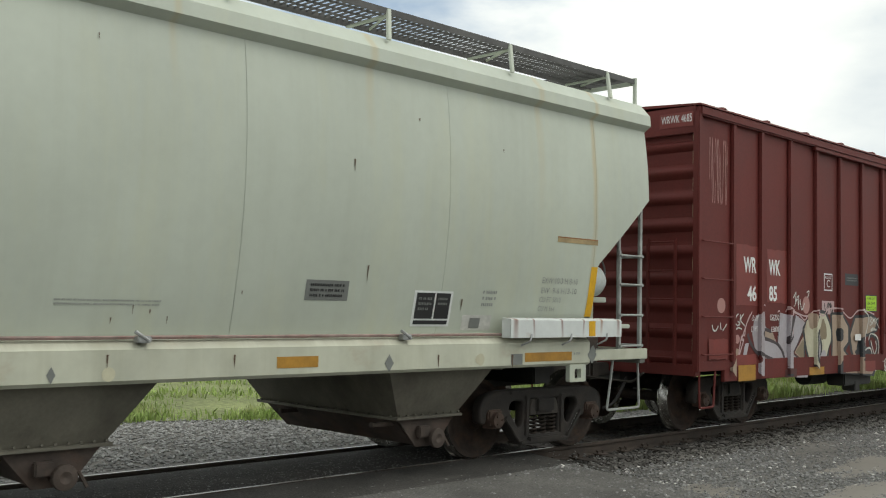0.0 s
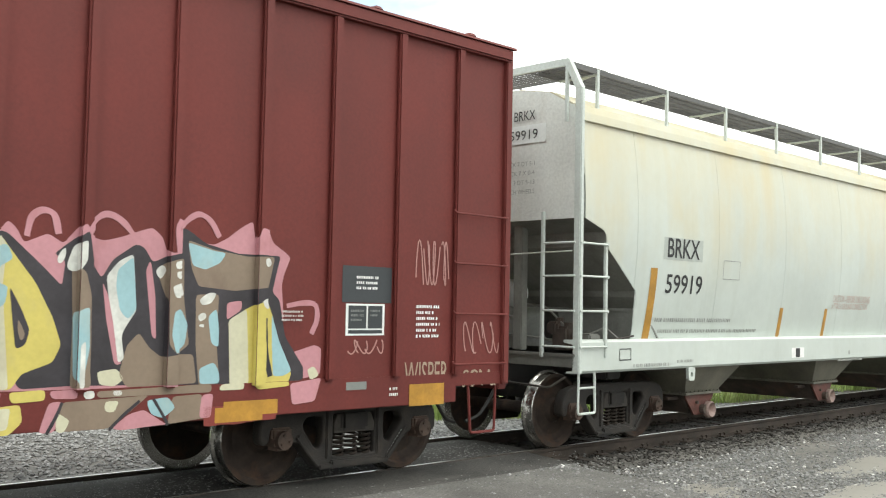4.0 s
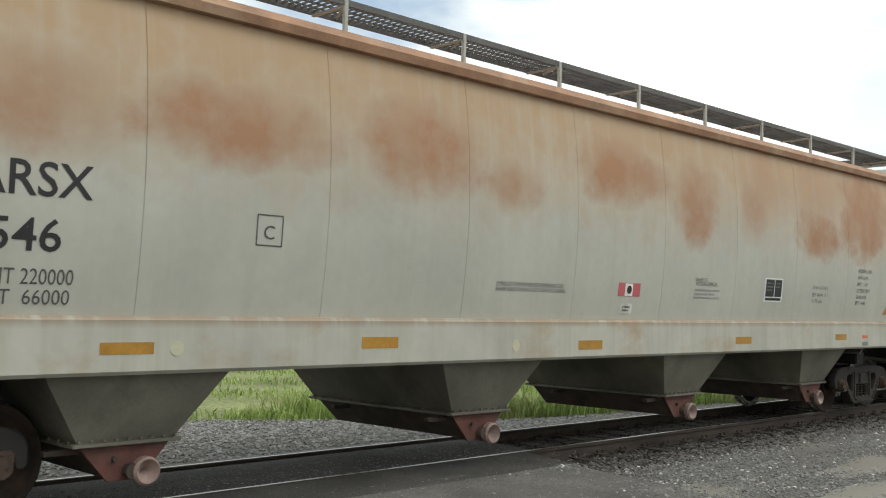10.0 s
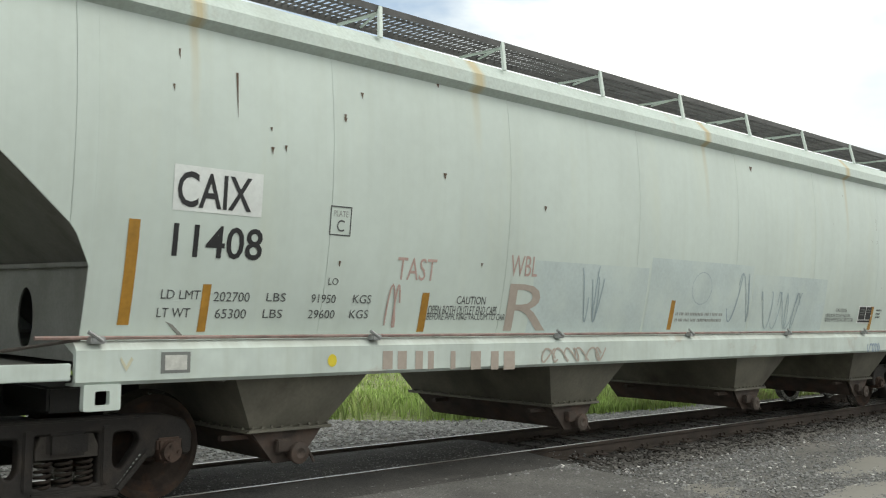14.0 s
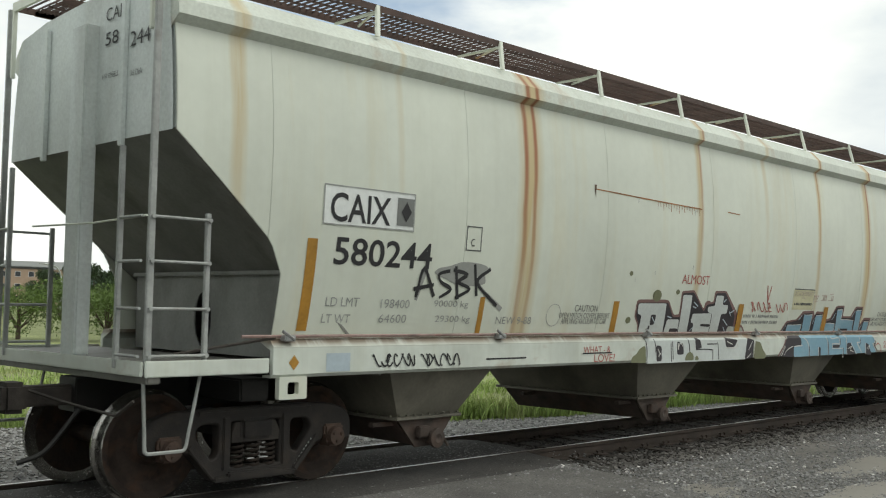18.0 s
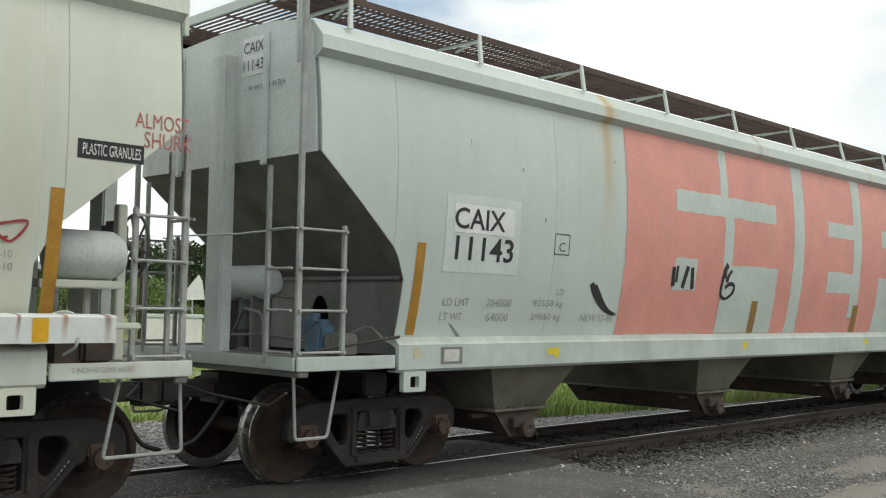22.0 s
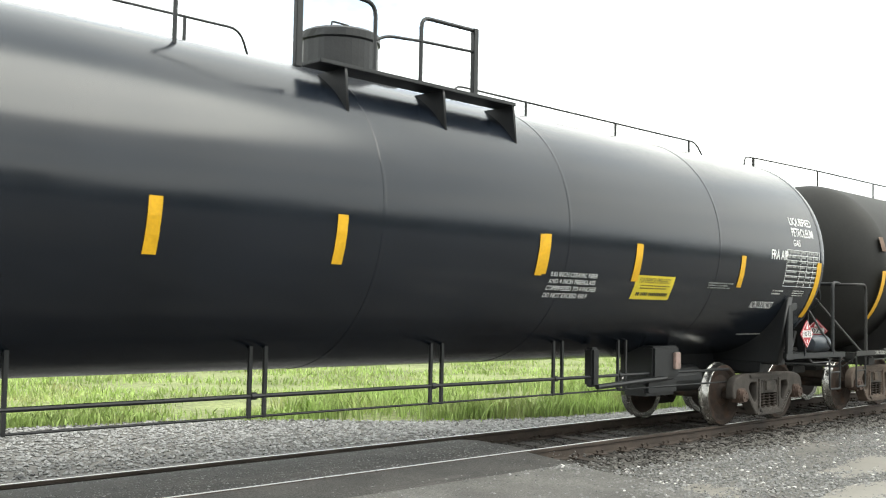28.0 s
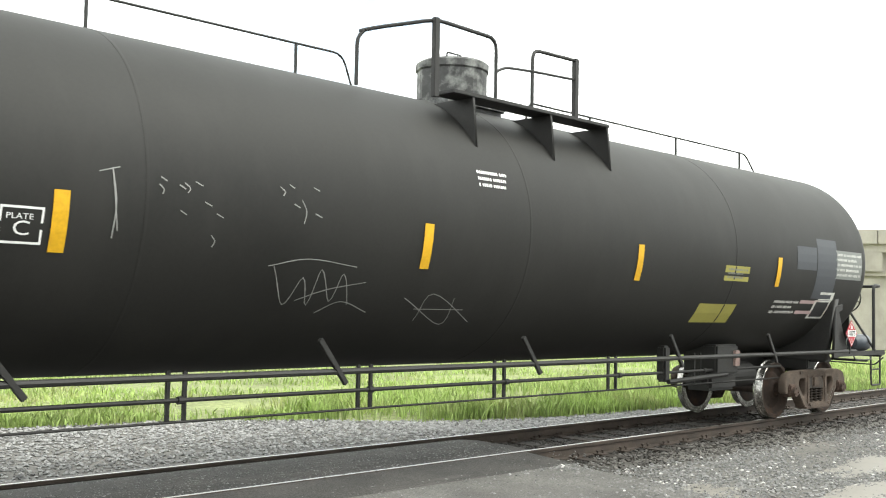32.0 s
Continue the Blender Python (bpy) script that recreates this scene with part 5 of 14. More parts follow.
# ---- the kinds of hopper ----
KIND_N = dict(cham=0.07, truck=1.40, surf=Side(1.62, 3.0, 0.081), z0=1.09, z1=1.43, zt=4.06, cut=[(0.18, 3.13), (1.16, 2.28), (1.30, 2.0)], panels=7, first=1.12, sill_out=1.60, sill_end=1.20, lad_inset=0.10, lad_paint="ladder_grey", end_paint="end_grey", lad_r=0.44,
              roof=[(1.51, 4.00), (1.625, 4.08), (1.61, 4.21), (1.46, 4.37), (0.9, 4.46), (0.0, 4.50)], end_posts=(-0.78, 0.78), slope=1.2, deck=1.24,
              post=0, post_top=3.1, lad_w=0.52, lad_out=3.12, lad_in=2.48, rungs=(1.30, 1.68, 2.06, 2.42), outlets=(3.46, 7.72, 12.02, 16.02), half=0.80, bracket_out=0.13, gate="gate_steel", cap=False,
              grating="grating", board_z=4.70, board_y=(0.75, 1.40), brackets=11, bracket_z=4.36)
KIND_C = dict(step_w=0.30, truck=1.55, surf=Side(1.61, 2.9, 0.075), z0=0.99, z1=1.38, zt=4.07, cut=[(0.16, 2.82), (0.58, 2.68), (0.60, 2.51), (1.30, 1.98), (1.34, 1.90), (1.35, 1.45)], panels=8, first=1.25, sill_out=1.61, sill_end=0.03,
              roof=[(1.50, 3.98), (1.56, 3.99), (1.545, 4.09), (1.505, 4.095), (1.48, 4.19), (1.43, 4.20), (1.10, 4.38), (0.6, 4.47), (0.0, 4.50)], end_posts=(), slope=1.15, deck=1.22,
              post=0.075, post_top=4.36, lad_w=0.52, lad_out=3.0, lad_in=2.55, lad_r=0.37, rungs=(1.30, 1.72, 2.13, 2.52), cut_r=[(0.16, 2.86), (0.5, 2.62), (1.15, 1.98), (1.25, 1.78), (1.30, 1.50)], outlets=(3.45, 7.4, 11.2, 15.1), half=0.80, gate="gate_red", cap=True,
              grating="grating", board_z=4.70, board_y=(0.80, 1.40), brackets=12, bracket_z=4.20, stirrup_mid=True)
KIND_D = dict(step_w=0.34, truck=1.66, surf=Side(1.60, 2.9, 0.07), z0=1.16, z1=1.62, zt=4.18, cut=[(0.16, 2.96), (0.60, 2.65), (0.64, 2.42), (0.88, 2.40), (0.92, 2.36), (1.24, 1.82), (1.26, 1.66)], cut_r=[(0.16, 2.99), (0.25, 3.01), (0.79, 2.55), (1.02, 2.39), (1.22, 2.16), (1.26, 2.10)], wrap=True, panels=9, first=1.55, sill_out=1.58, sill_end=0.03,
              roof=[(1.47, 4.15), (1.56, 4.16), (1.58, 4.24), (1.50, 4.33), (1.0, 4.42), (0.0, 4.48)], end_posts=(), slope=1.15, deck=1.28, post=0.15, post_top=4.35,
              lad_w=0.55, lad_out=3.0, lad_in=2.62, rungs=(1.30, 1.72, 2.16, 2.62), outlets=(3.53, 7.72, 11.83, 15.80), half=0.86, gate="gate_red", cap=True, roof_paint="rust_roof",
              grating="grating", board_z=4.74, board_y=(0.70, 1.22), brackets=12, bracket_z=4.36, stirrup_mid=True)


def kind(base, **more):
    return {**base, **more}


hop_a, surf_n = hopper("covered_hopper", "pale green-grey covered hopper car with a curved side", -8.60, 19.46, kind(KIND_N, truck_mat="truck_dark", tall=True, paint="hopper_a", sill_paint="sill_a", more=0.15))


# ---- box car ----


LEAN_A, LEAN_S = 2.92, 0.53


def inside_mark(car, u, z, a, b, y, rng):
    """A ragged dark chip or split on the lining."""
    bm = bmesh.new()
    n = 14
    loop = []
    for i in range(n):
        w = 2 * math.pi * i / n
        k = rng.uniform(0.55, 1.15)
        loop.append(bm.verts.new((u + a * k * math.cos(w), y, z + b * k * math.sin(w))))
    bm.faces.new(loop)
    part("gouge", bm, "gouge", car)


def box_car():
    s0, L = 12.15, 15.70
    car = new_car("box_car", "oxide-red box car with ribbed sides and an open doorway", s0, L, 1.75, "truck_dark")
    h, W, zb, zt = L / 2, 1.50, 1.06, 4.50
    d0, d1 = 18.85 - s0 - h, 21.91 - s0 - h
    rib_l = [13.06, 13.89, 14.82, 15.74, 16.63, 17.52, 18.42]
    rib_r = [22.3, 23.0, 23.75, 24.6, 25.38, 26.2, 27.02]
    for sgn in (-1, 1):
        for a, b in ((-h, d0), (d1, h)):
            edges = [a] + [r + 0.05 - s0 - h for r in (rib_l if a < 0 and b < 1 else rib_r)] + [b]
            for p, q in zip(edges, edges[1:]):
                part("side_panel", box(p + 0.003, q - 0.003, sgn * (W - 0.03), sgn * W, 0.98, zt - 0.06), "box_red", car)
            for r in edges[1:-1]:
                part("side_rib", box(r - 0.05, r + 0.05, sgn * W, sgn * (W + 0.055), 1.04, zt - 0.05, 0.015), "box_red", car, "pressed steel side rib")
        for u in (-h + 0.03, h - 0.03):
            part("corner_post", box(u - 0.05, u + 0.05, sgn * (W - 0.05), sgn * (W + 0.05), 0.92, zt, 0.012), "box_red", car)
        for u in (d0, d1):
            part("door_post", box(u - 0.06, u + 0.06, sgn * (W - 0.06), sgn * (W + 0.06), 1.02, zt - 0.02, 0.015), "box_red", car, "door post with worn edge")
        part("top_plate", box(-h, h, sgn * (W - 0.05), sgn * (W + 0.075), zt - 0.06, zt + 0.08, 0.02), "box_red", car, "side plate under the roof")
        # deep sill: high at the ends, a fishbelly between the bogies
        part("side_sill", box(-h + 0.75, h - 0.75, sgn * (W - 0.05), sgn * (W + 0.01), 0.76, 1.0, 0.008), "box_red", car, "steel side sill")
        part("side_sill", box(-h, h, sgn * (W - 0.05), sgn * (W + 0.012), 0.92, 1.06, 0.008), "box_red", car)
        part("door_track", box(d0 - 0.1 if sgn < 0 else d0 - 3.2, d1 + 0.1, sgn * (W + 0.01), sgn * (W + 0.07), 1.03, 1.08, 0.008), "box_red", car, "lower door rail")
        part("door_rail_top", box(d0 - 3.2, d1 + 0.1, sgn * (W + 0.02), sgn * (W + 0.09), zt - 0.12, zt - 0.07, 0.008), "box_red", car)
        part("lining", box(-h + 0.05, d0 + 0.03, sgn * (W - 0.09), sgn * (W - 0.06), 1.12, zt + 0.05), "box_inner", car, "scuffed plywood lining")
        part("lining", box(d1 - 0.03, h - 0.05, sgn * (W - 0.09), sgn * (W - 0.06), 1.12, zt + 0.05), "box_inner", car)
    # far doorway is shut by its sliding door
    part("sliding_door", box(d0 - 0.1, d1 + 0.1, W + 0.02, W + 0.07, 1.06, zt - 0.08, 0.01), "box_red", car, "closed red sliding door")
    part("door_lining", box(d0 - 0.02, d1 + 0.02, W - 0.05, W - 0.02, 1.12, zt + 0.05), "box_inner", car)
    rng = random.Random(31)
    z = 1.12
    while z < zt - 0.05:
        top = min(zt + 0.04, z + rng.uniform(0.24, 0.42))
        skew = rng.uniform(0.0, 0.012)
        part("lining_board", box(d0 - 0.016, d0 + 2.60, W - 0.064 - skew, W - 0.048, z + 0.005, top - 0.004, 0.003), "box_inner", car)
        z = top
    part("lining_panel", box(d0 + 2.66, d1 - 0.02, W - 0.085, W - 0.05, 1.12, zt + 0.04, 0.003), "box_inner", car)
    # splits along the boards, scorched spots and chipped ply
    for n, u, z, w, t in ((18, 0.1, 0, 0.20, 0.009), (16, 0.6, 0, 0.26, 0.007)):
        for k in range(n):
            uu, zz = u + rng.uniform(-0.6, 0.75), rng.choice((1.38, 1.62, 1.68, 2.05, 2.30, 2.62, 2.95, 3.2, 3.75)) + rng.uniform(-0.02, 0.02)
            inside_mark(car, uu, zz, w * rng.uniform(0.3, 1.0), t * rng.uniform(0.5, 1.3), W - 0.079, rng)
    for u, z, a, b in ((1.22, 3.05, 0.13, 0.10), (1.33, 3.02, 0.09, 0.14), (1.37, 3.25, 0.03, 0.16), (1.16, 1.78, 0.03, 0.13), (1.20, 1.70, 0.02, 0.08), (1.18, 1.40, 0.07, 0.14), (1.21, 1.30, 0.09, 0.07),
                       (0.46, 1.38, 0.10, 0.05), (0.62, 1.33, 0.08, 0.03), (0.34, 1.30, 0.05, 0.10), (0.55, 3.76, 0.30, 0.010)):
        inside_mark(car, u, z, a, b, W - 0.081, rng)
    for k in range(26):
        inside_mark(car, 1.67 + rng.uniform(-0.03, 0.03), 1.2 + 2.9 * (k / 26) ** 1.3, 0.008 + 0.012 * rng.random(), rng.uniform(0.01, 0.035), W - 0.089, rng)
    for u, z, a, b in ((1.77, 2.79, 0.035, 0.045), (3.40, 2.68, 0.03, 0.03), (3.46, 2.60, 0.025, 0.06), (3.55, 2.55, 0.03, 0.05), (3.52, 2.42, 0.05, 0.02), (3.36, 2.50, 0.02, 0.05), (1.80, 1.42, 0.03, 0.12), (1.86, 1.28, 0.06, 0.10),
                       (2.2, 2.31, 0.12, 0.012), (2.45, 2.1, 0.10, 0.010), (2.05, 1.95, 0.09, 0.012), (2.6, 2.44, 0.05, 0.03), (2.3, 1.7, 0.08, 0.01)):
        inside_mark(car, u, z, a, b, W - (0.089 if u < d1 - 0.03 else 0.094), rng)
    # lugs, latch and hinge of the open doorway
    for i in range(6):
        u = d0 + 0.3 + (d1 - d0 - 0.5) * i / 5
        part("track_lug", box(u - 0.04, u + 0.04, -W - 0.055, -W - 0.005, 0.955, 1.03, 0.008), "box_red", car)
    part("latch_bracket", bx(box(d0 - 0.16, d0 + 0.04, -W - 0.13, -W - 0.05, 1.66, 1.80, 0.015), d0 - 0.06, d0 + 0.03, -W - 0.15, -W - 0.05, 1.60, 1.86, 0.015), "box_red", car, "rusty red door latch")
    part("latch_lever", rod(bmesh.new(), (d0 - 0.03, -W - 0.11, 1.68), (d0 - 0.42, -W - 0.10, 1.42), 0.022, 8), "box_red", car)
    part("hinge_lug", box(d0 - 0.02, d0 + 0.05, -W - 0.12, -W - 0.05, 2.92, 3.18, 0.015), "box_red", car)
    # a dark triangular plate at the lining with a sloping edge, and scraps along the floor
    bm = cut_plate([[(d0 + LEAN_A, 1.13), (d0 + LEAN_A + 3.6, 1.13), (d0 + LEAN_A + 3.6, 1.13 + 3.6 * LEAN_S)]], 0.05)
    bm.transform(Matrix.Translation((0, W - 0.16, 0)))
    part("leaning_board", bm, "board_dark", car, "dark triangular plate in front of the lining")
    part("board_edge", box(0, 3.6 * math.hypot(1, LEAN_S), -0.05, 0.0, -0.03, 0.03, 0.005), "board_edge", car, "worn brown sloping edge").matrix_basis = Matrix.Translation((d0 + LEAN_A, W - 0.18, 1.14)) @ pose(0, 0, 0, 0, -math.degrees(math.atan(LEAN_S)), 0)
    bm = bmesh.new()
    lo = [[bm.verts.new((u, y, z)) for y, z in ((-W + 0.02, zt + 0.05), (0, zt + 0.12), (W - 0.02, zt + 0.05))] for u in (-h + 0.1, h - 0.1)]
    for k in (0, 1):
        bm.faces.new((lo[0][k], lo[0][k + 1], lo[1][k + 1], lo[1][k]))
    bmesh.ops.solidify(bm, geom=bm.faces, thickness=0.02)
    part("ceiling_lining", bm, "board_dark", car, "dark underside of the roof")
    # frame of the far door, chipped along its inner edge
    bm = bmesh.new()
    n = 44
    ring = []
    for i in range(n + 1):
        z = 1.12 + (zt - 0.02 - 1.12) * i / n
        a, b = d0 + 2.585 + 0.012 * noise.noise((z * 5, 1, 0)), d0 + 2.655 + 0.022 * noise.noise((z * 6, 7, 0))
        ring.append([bm.verts.new(p) for p in ((a, W - 0.05, z), (a + 0.01, W - 0.115, z), (b - 0.01, W - 0.115, z), (b, W - 0.05, z))])
    for p, q in zip(ring, ring[1:]):
        for k in range(3):
            bm.faces.new((p[k], p[k + 1], q[k + 1], q[k]))
    bmesh.ops.recalc_face_normals(bm, faces=bm.faces)
    part("door_jamb", bm, "jamb_wood", car, "splintered brown timber post")
    part("door_header", box(d0, d0 + 2.64, W - 0.115, W - 0.05, zt - 0.09, zt + 0.0, 0.012), "jamb_wood", car)
    part("timber_scrap", box(d0 + 1.75, d0 + 2.5, W - 0.22, W - 0.12, 1.12, 1.20, 0.01), "box_inner", car)
    part("timber_stub", box(d0 + 3.04, d0 + 3.14, W - 0.30, W - 0.2, 1.12, 1.34, 0.02), "board_dark", car)
    part("worn_door_edge", box(d1 - 0.068, d1 - 0.06, -W - 0.05, -W + 0.05, 1.05, zt - 0.05), "worn_edge", car, "scraped bare door edge with black chips")
    planks = 26
    for i in range(planks):
        a = -h + 0.06 + (L - 0.12) * i / planks
        part("floor_plank", box(a + 0.004, a + (L - 0.12) / planks - 0.004, -W + 0.02, W - 0.1, 1.06, 1.12), "box_floor", car)
    roof = bmesh.new()
    prof = [(-W - 0.09, zt + 0.075), (-W - 0.08, zt + 0.10), (0, zt + 0.20), (W + 0.08, zt + 0.10), (W + 0.09, zt + 0.075), (0, zt + 0.15)]
    ra = [roof.verts.new((-h - 0.03, a, b)) for a, b in prof]
    rb = [roof.verts.new((h + 0.03, a, b)) for a, b in prof]
    for i in range(6):
        roof.faces.new((ra[i], rb[i], rb[(i + 1) % 6], ra[(i + 1) % 6]))
    roof.faces.new(ra[:3] + ra[5:]), roof.faces.new([ra[2], ra[3], ra[4], ra[5]])
    roof.faces.new(rb[:3] + rb[5:]), roof.faces.new([rb[2], rb[3], rb[4], rb[5]])
    bmesh.ops.recalc_face_normals(roof, faces=roof.faces)
    part("roof", roof, "box_red", car, "red steel roof")
    for i in range(12):
        u = -h + 0.65 + i * (L - 1.3) / 11
        bm = bmesh.new()
        for sgn in (-1, 1):
            v = [bm.verts.new(p) for p in ((u - 0.05, 0, zt + 0.205), (u + 0.05, 0, zt + 0.205), (u + 0.05, sgn * (W + 0.07), zt + 0.11), (u - 0.05, sgn * (W + 0.07), zt + 0.11),
                                           (u - 0.03, 0, zt + 0.235), (u + 0.03, 0, zt + 0.235), (u + 0.03, sgn * (W + 0.05), zt + 0.14), (u - 0.03, sgn * (W + 0.05), zt + 0.14))]
            for q in ((0, 1, 5, 4), (1, 2, 6, 5), (2, 3, 7, 6), (3, 0, 4, 7), (4, 5, 6, 7)):
                bm.faces.new([v[k] for k in q])
        bmesh.ops.recalc_face_normals(bm, faces=bm.faces)
        part("roof_rib", bm, "box_red", car)
    # corrugated ends
    for d in (-1, 1):
        bm = bmesh.new()
        ny, nz = 2, 120
        rows = []
        for j in range(nz + 1):
            z = 0.98 + (zt + 0.02 - 0.98) * j / nz
            ph = (z - 1.0) / 0.37
            w = max(0.0, math.sin(ph * 2 * math.pi)) ** 0.8 if 1.0 < z < 4.1 else 0.0
            rows.append([bm.verts.new((d * (h - 0.06 + 0.07 * w), y, z)) for y in (-W + 0.03, W - 0.03)])
        for a, b in zip(rows, rows[1:]):
            bm.faces.new((a[0], a[1], b[1], b[0]))
        bm.faces.new([bm.verts.new((d * (h - 0.09), y, z)) for y, z in ((-W + 0.03, 0.98), (W - 0.03, 0.98), (W - 0.03, zt), (-W + 0.03, zt))])
        bmesh.ops.recalc_face_normals(bm, faces=bm.faces)
        part("corrugated_end", bm, "box_red", car, "corrugated red steel end", smooth=True)
        part("end_lintel", box(d * (h - 0.08), d * (h + 0.02), -W, W, zt - 0.30, zt + 0.08, 0.01), "box_red", car)
        part("end_sill", box(d * (h - 0.1), d * (h + 0.03), -W, W, 0.86, 1.02, 0.01), "box_red", car)
        for sgn in (-1, 1):
            # end ladder and side grab irons
            for yy in (0.28, 0.72):
                y = sgn * (W - yy)
                part("ladder_stile", box(d * (h + 0.06), d * (h + 0.1), y - 0.02, y + 0.02, 1.0, 2.75, 0.005), "box_red", car)
            for k in range(5):
                z = 1.10 + 0.40 * k
                part("rung", rod(bmesh.new(), (d * (h + 0.085), sgn * (W - 0.28), z), (d * (h + 0.085), sgn * (W - 0.72), z), 0.012, 8), "box_red", car)
                if k < 4:
                    zz = 1.15 + 0.52 * k
                    ua, ub = d * (h - 0.06), d * (h - 0.86)
                    pts = [(ua, sgn * W, zz + 0.03), (ua, sgn * (W + 0.085), zz), (ub, sgn * (W + 0.085), zz), (ub, sgn * (W + 0.055), zz + 0.03)]
                    part("grab_iron", tube(bend(pts, 0.03), 0.011, 6), "box_red", car, smooth=True)
            stirrup(car, d * (h - 0.12), d * (h - 0.55), sgn, 0.42, 0.95, "box_red", W - 0.02, narrow=0.05 * (1 if d < 0 else -1))
    part("centre_sill", box(-h + 0.1, h - 0.1, -0.2, 0.2, 0.72, 1.0), "black_steel", car)
    part("floor_frame", box(-h + 0.1, h - 0.1, -W + 0.1, W - 0.1, 1.0, 1.05), "black_steel", car)
    for u in (-h + 1.75, h - 1.75):
        part("body_bolster", box(u - 0.2, u + 0.2, -1.35, 1.35, 0.80, 1.0), "black_steel", car)
    part("brake_cylinder", rod(bmesh.new(), (d0 - 1.9, -0.75, 0.66), (d0 - 1.2, -0.75, 0.66), 0.16, 16), "black_steel", car, "underfloor brake cylinder")
    bm = box(d0 - 1.75, d0 - 0.65, -1.42, -1.1, 0.52, 0.86, 0.02)
    bx(bm, d0 - 1.35, d0 - 1.15, -1.43, -1.2, 0.42, 0.6, 0.01)
    part("brake_valve", bm, "black_steel", car, "grimy underfloor brake valve")
    pts = [(d0 + 0.1, -1.45, 0.78), (d0 + 0.12, -1.46, 0.6), (d0 + 0.22, -1.46, 0.54), (d0 + 0.32, -1.46, 0.62), (d0 + 0.36, -1.45, 0.78)]
    part("lever_handle", tube(bend(pts, 0.03), 0.012, 6), "black_steel", car)
    return car


box_red_car = box_car()
hop_c, surf_c = hopper("covered_hopper", "white covered hopper car with yellow weathering", 28.93, 18.42, kind(KIND_C, truck_mat="truck_dark", trim="trim_c", end_paint="end_c", paint="hopper_c"))
hop_d, surf_d = hopper("covered_hopper", "grey covered hopper car with broad rust bloom", 48.58, 19.75, kind(KIND_D, sill_paint="sill_d", truck_mat="truck_dark", trim="trim_d", end_paint="trim_d", paint="hopper_d"))
hop_e, _ = hopper("covered_hopper", "pale blue-grey covered hopper car with small tags", 69.05, 19.46, kind(KIND_N, truck_mat="truck_dark", tall=True, paint="hopper_e", sill_paint="sill_e", more=0.16, roof_paint="roof_e"))
hop_f, _ = hopper("covered_hopper", "cream covered hopper car with rust streaks and graffiti", 89.78, 19.48, kind(KIND_N, truck_mat="truck_dark", tall=True, paint="hopper_f", grating="grating_rust", sill_paint="sill_f", roof_paint="roof_f"))
hop_g, _ = hopper("covered_hopper", "grey covered hopper car with a large salmon painted block", 110.30, 19.46, kind(KIND_N, truck_mat="truck_dark", tall=True, paint="hopper_g", grating="grating_rust", sill_paint="sill_g", more=0.09))

# ---- tank cars ----
TANK_Z, TANK_R = 2.66, 1.61
WORN_Z, WORN_R = 2.62, 1.57


def tank_surf(z):
    return math.sqrt(max(0.01, TANK_R ** 2 - (z - TANK_Z) ** 2))


def worn_surf(z):
    return math.sqrt(max(0.01, WORN_R ** 2 - (z - WORN_Z) ** 2))


def hand_wheel(car, u, y, z, d, mat_key, r=0.27):
    """A spoked hand brake wheel facing outward along the car."""
    bm = bmesh.new()
    n = 24
    ring = [(0, r * math.cos(2 * math.pi * i / n), r * math.sin(2 * math.pi * i / n)) for i in range(n + 1)]
    tube(ring, 0.014, 6, bm)
    for i in range(6):
        a = 2 * math.pi * i / 6 + 0.3
        rod(bm, (0.02 * d, 0.03 * math.cos(a), 0.03 * math.sin(a)), (0, r * math.cos(a), r * math.sin(a)), 0.011, 6)
    rod(bm, (-0.12 * d, 0, 0), (0.03 * d, 0, 0), 0.04, 10)
    bm.transform(Matrix.Translation((u, y, z)))
    part("hand_brake_wheel", bm, mat_key, car, "spoked hand brake wheel", smooth=True)
    part("brake_housing", box(u - d * 0.10, u - d * 0.26, y - 0.13, y + 0.13, z - 0.24, z + 0.20, 0.04), mat_key, car, "hand brake gear housing")


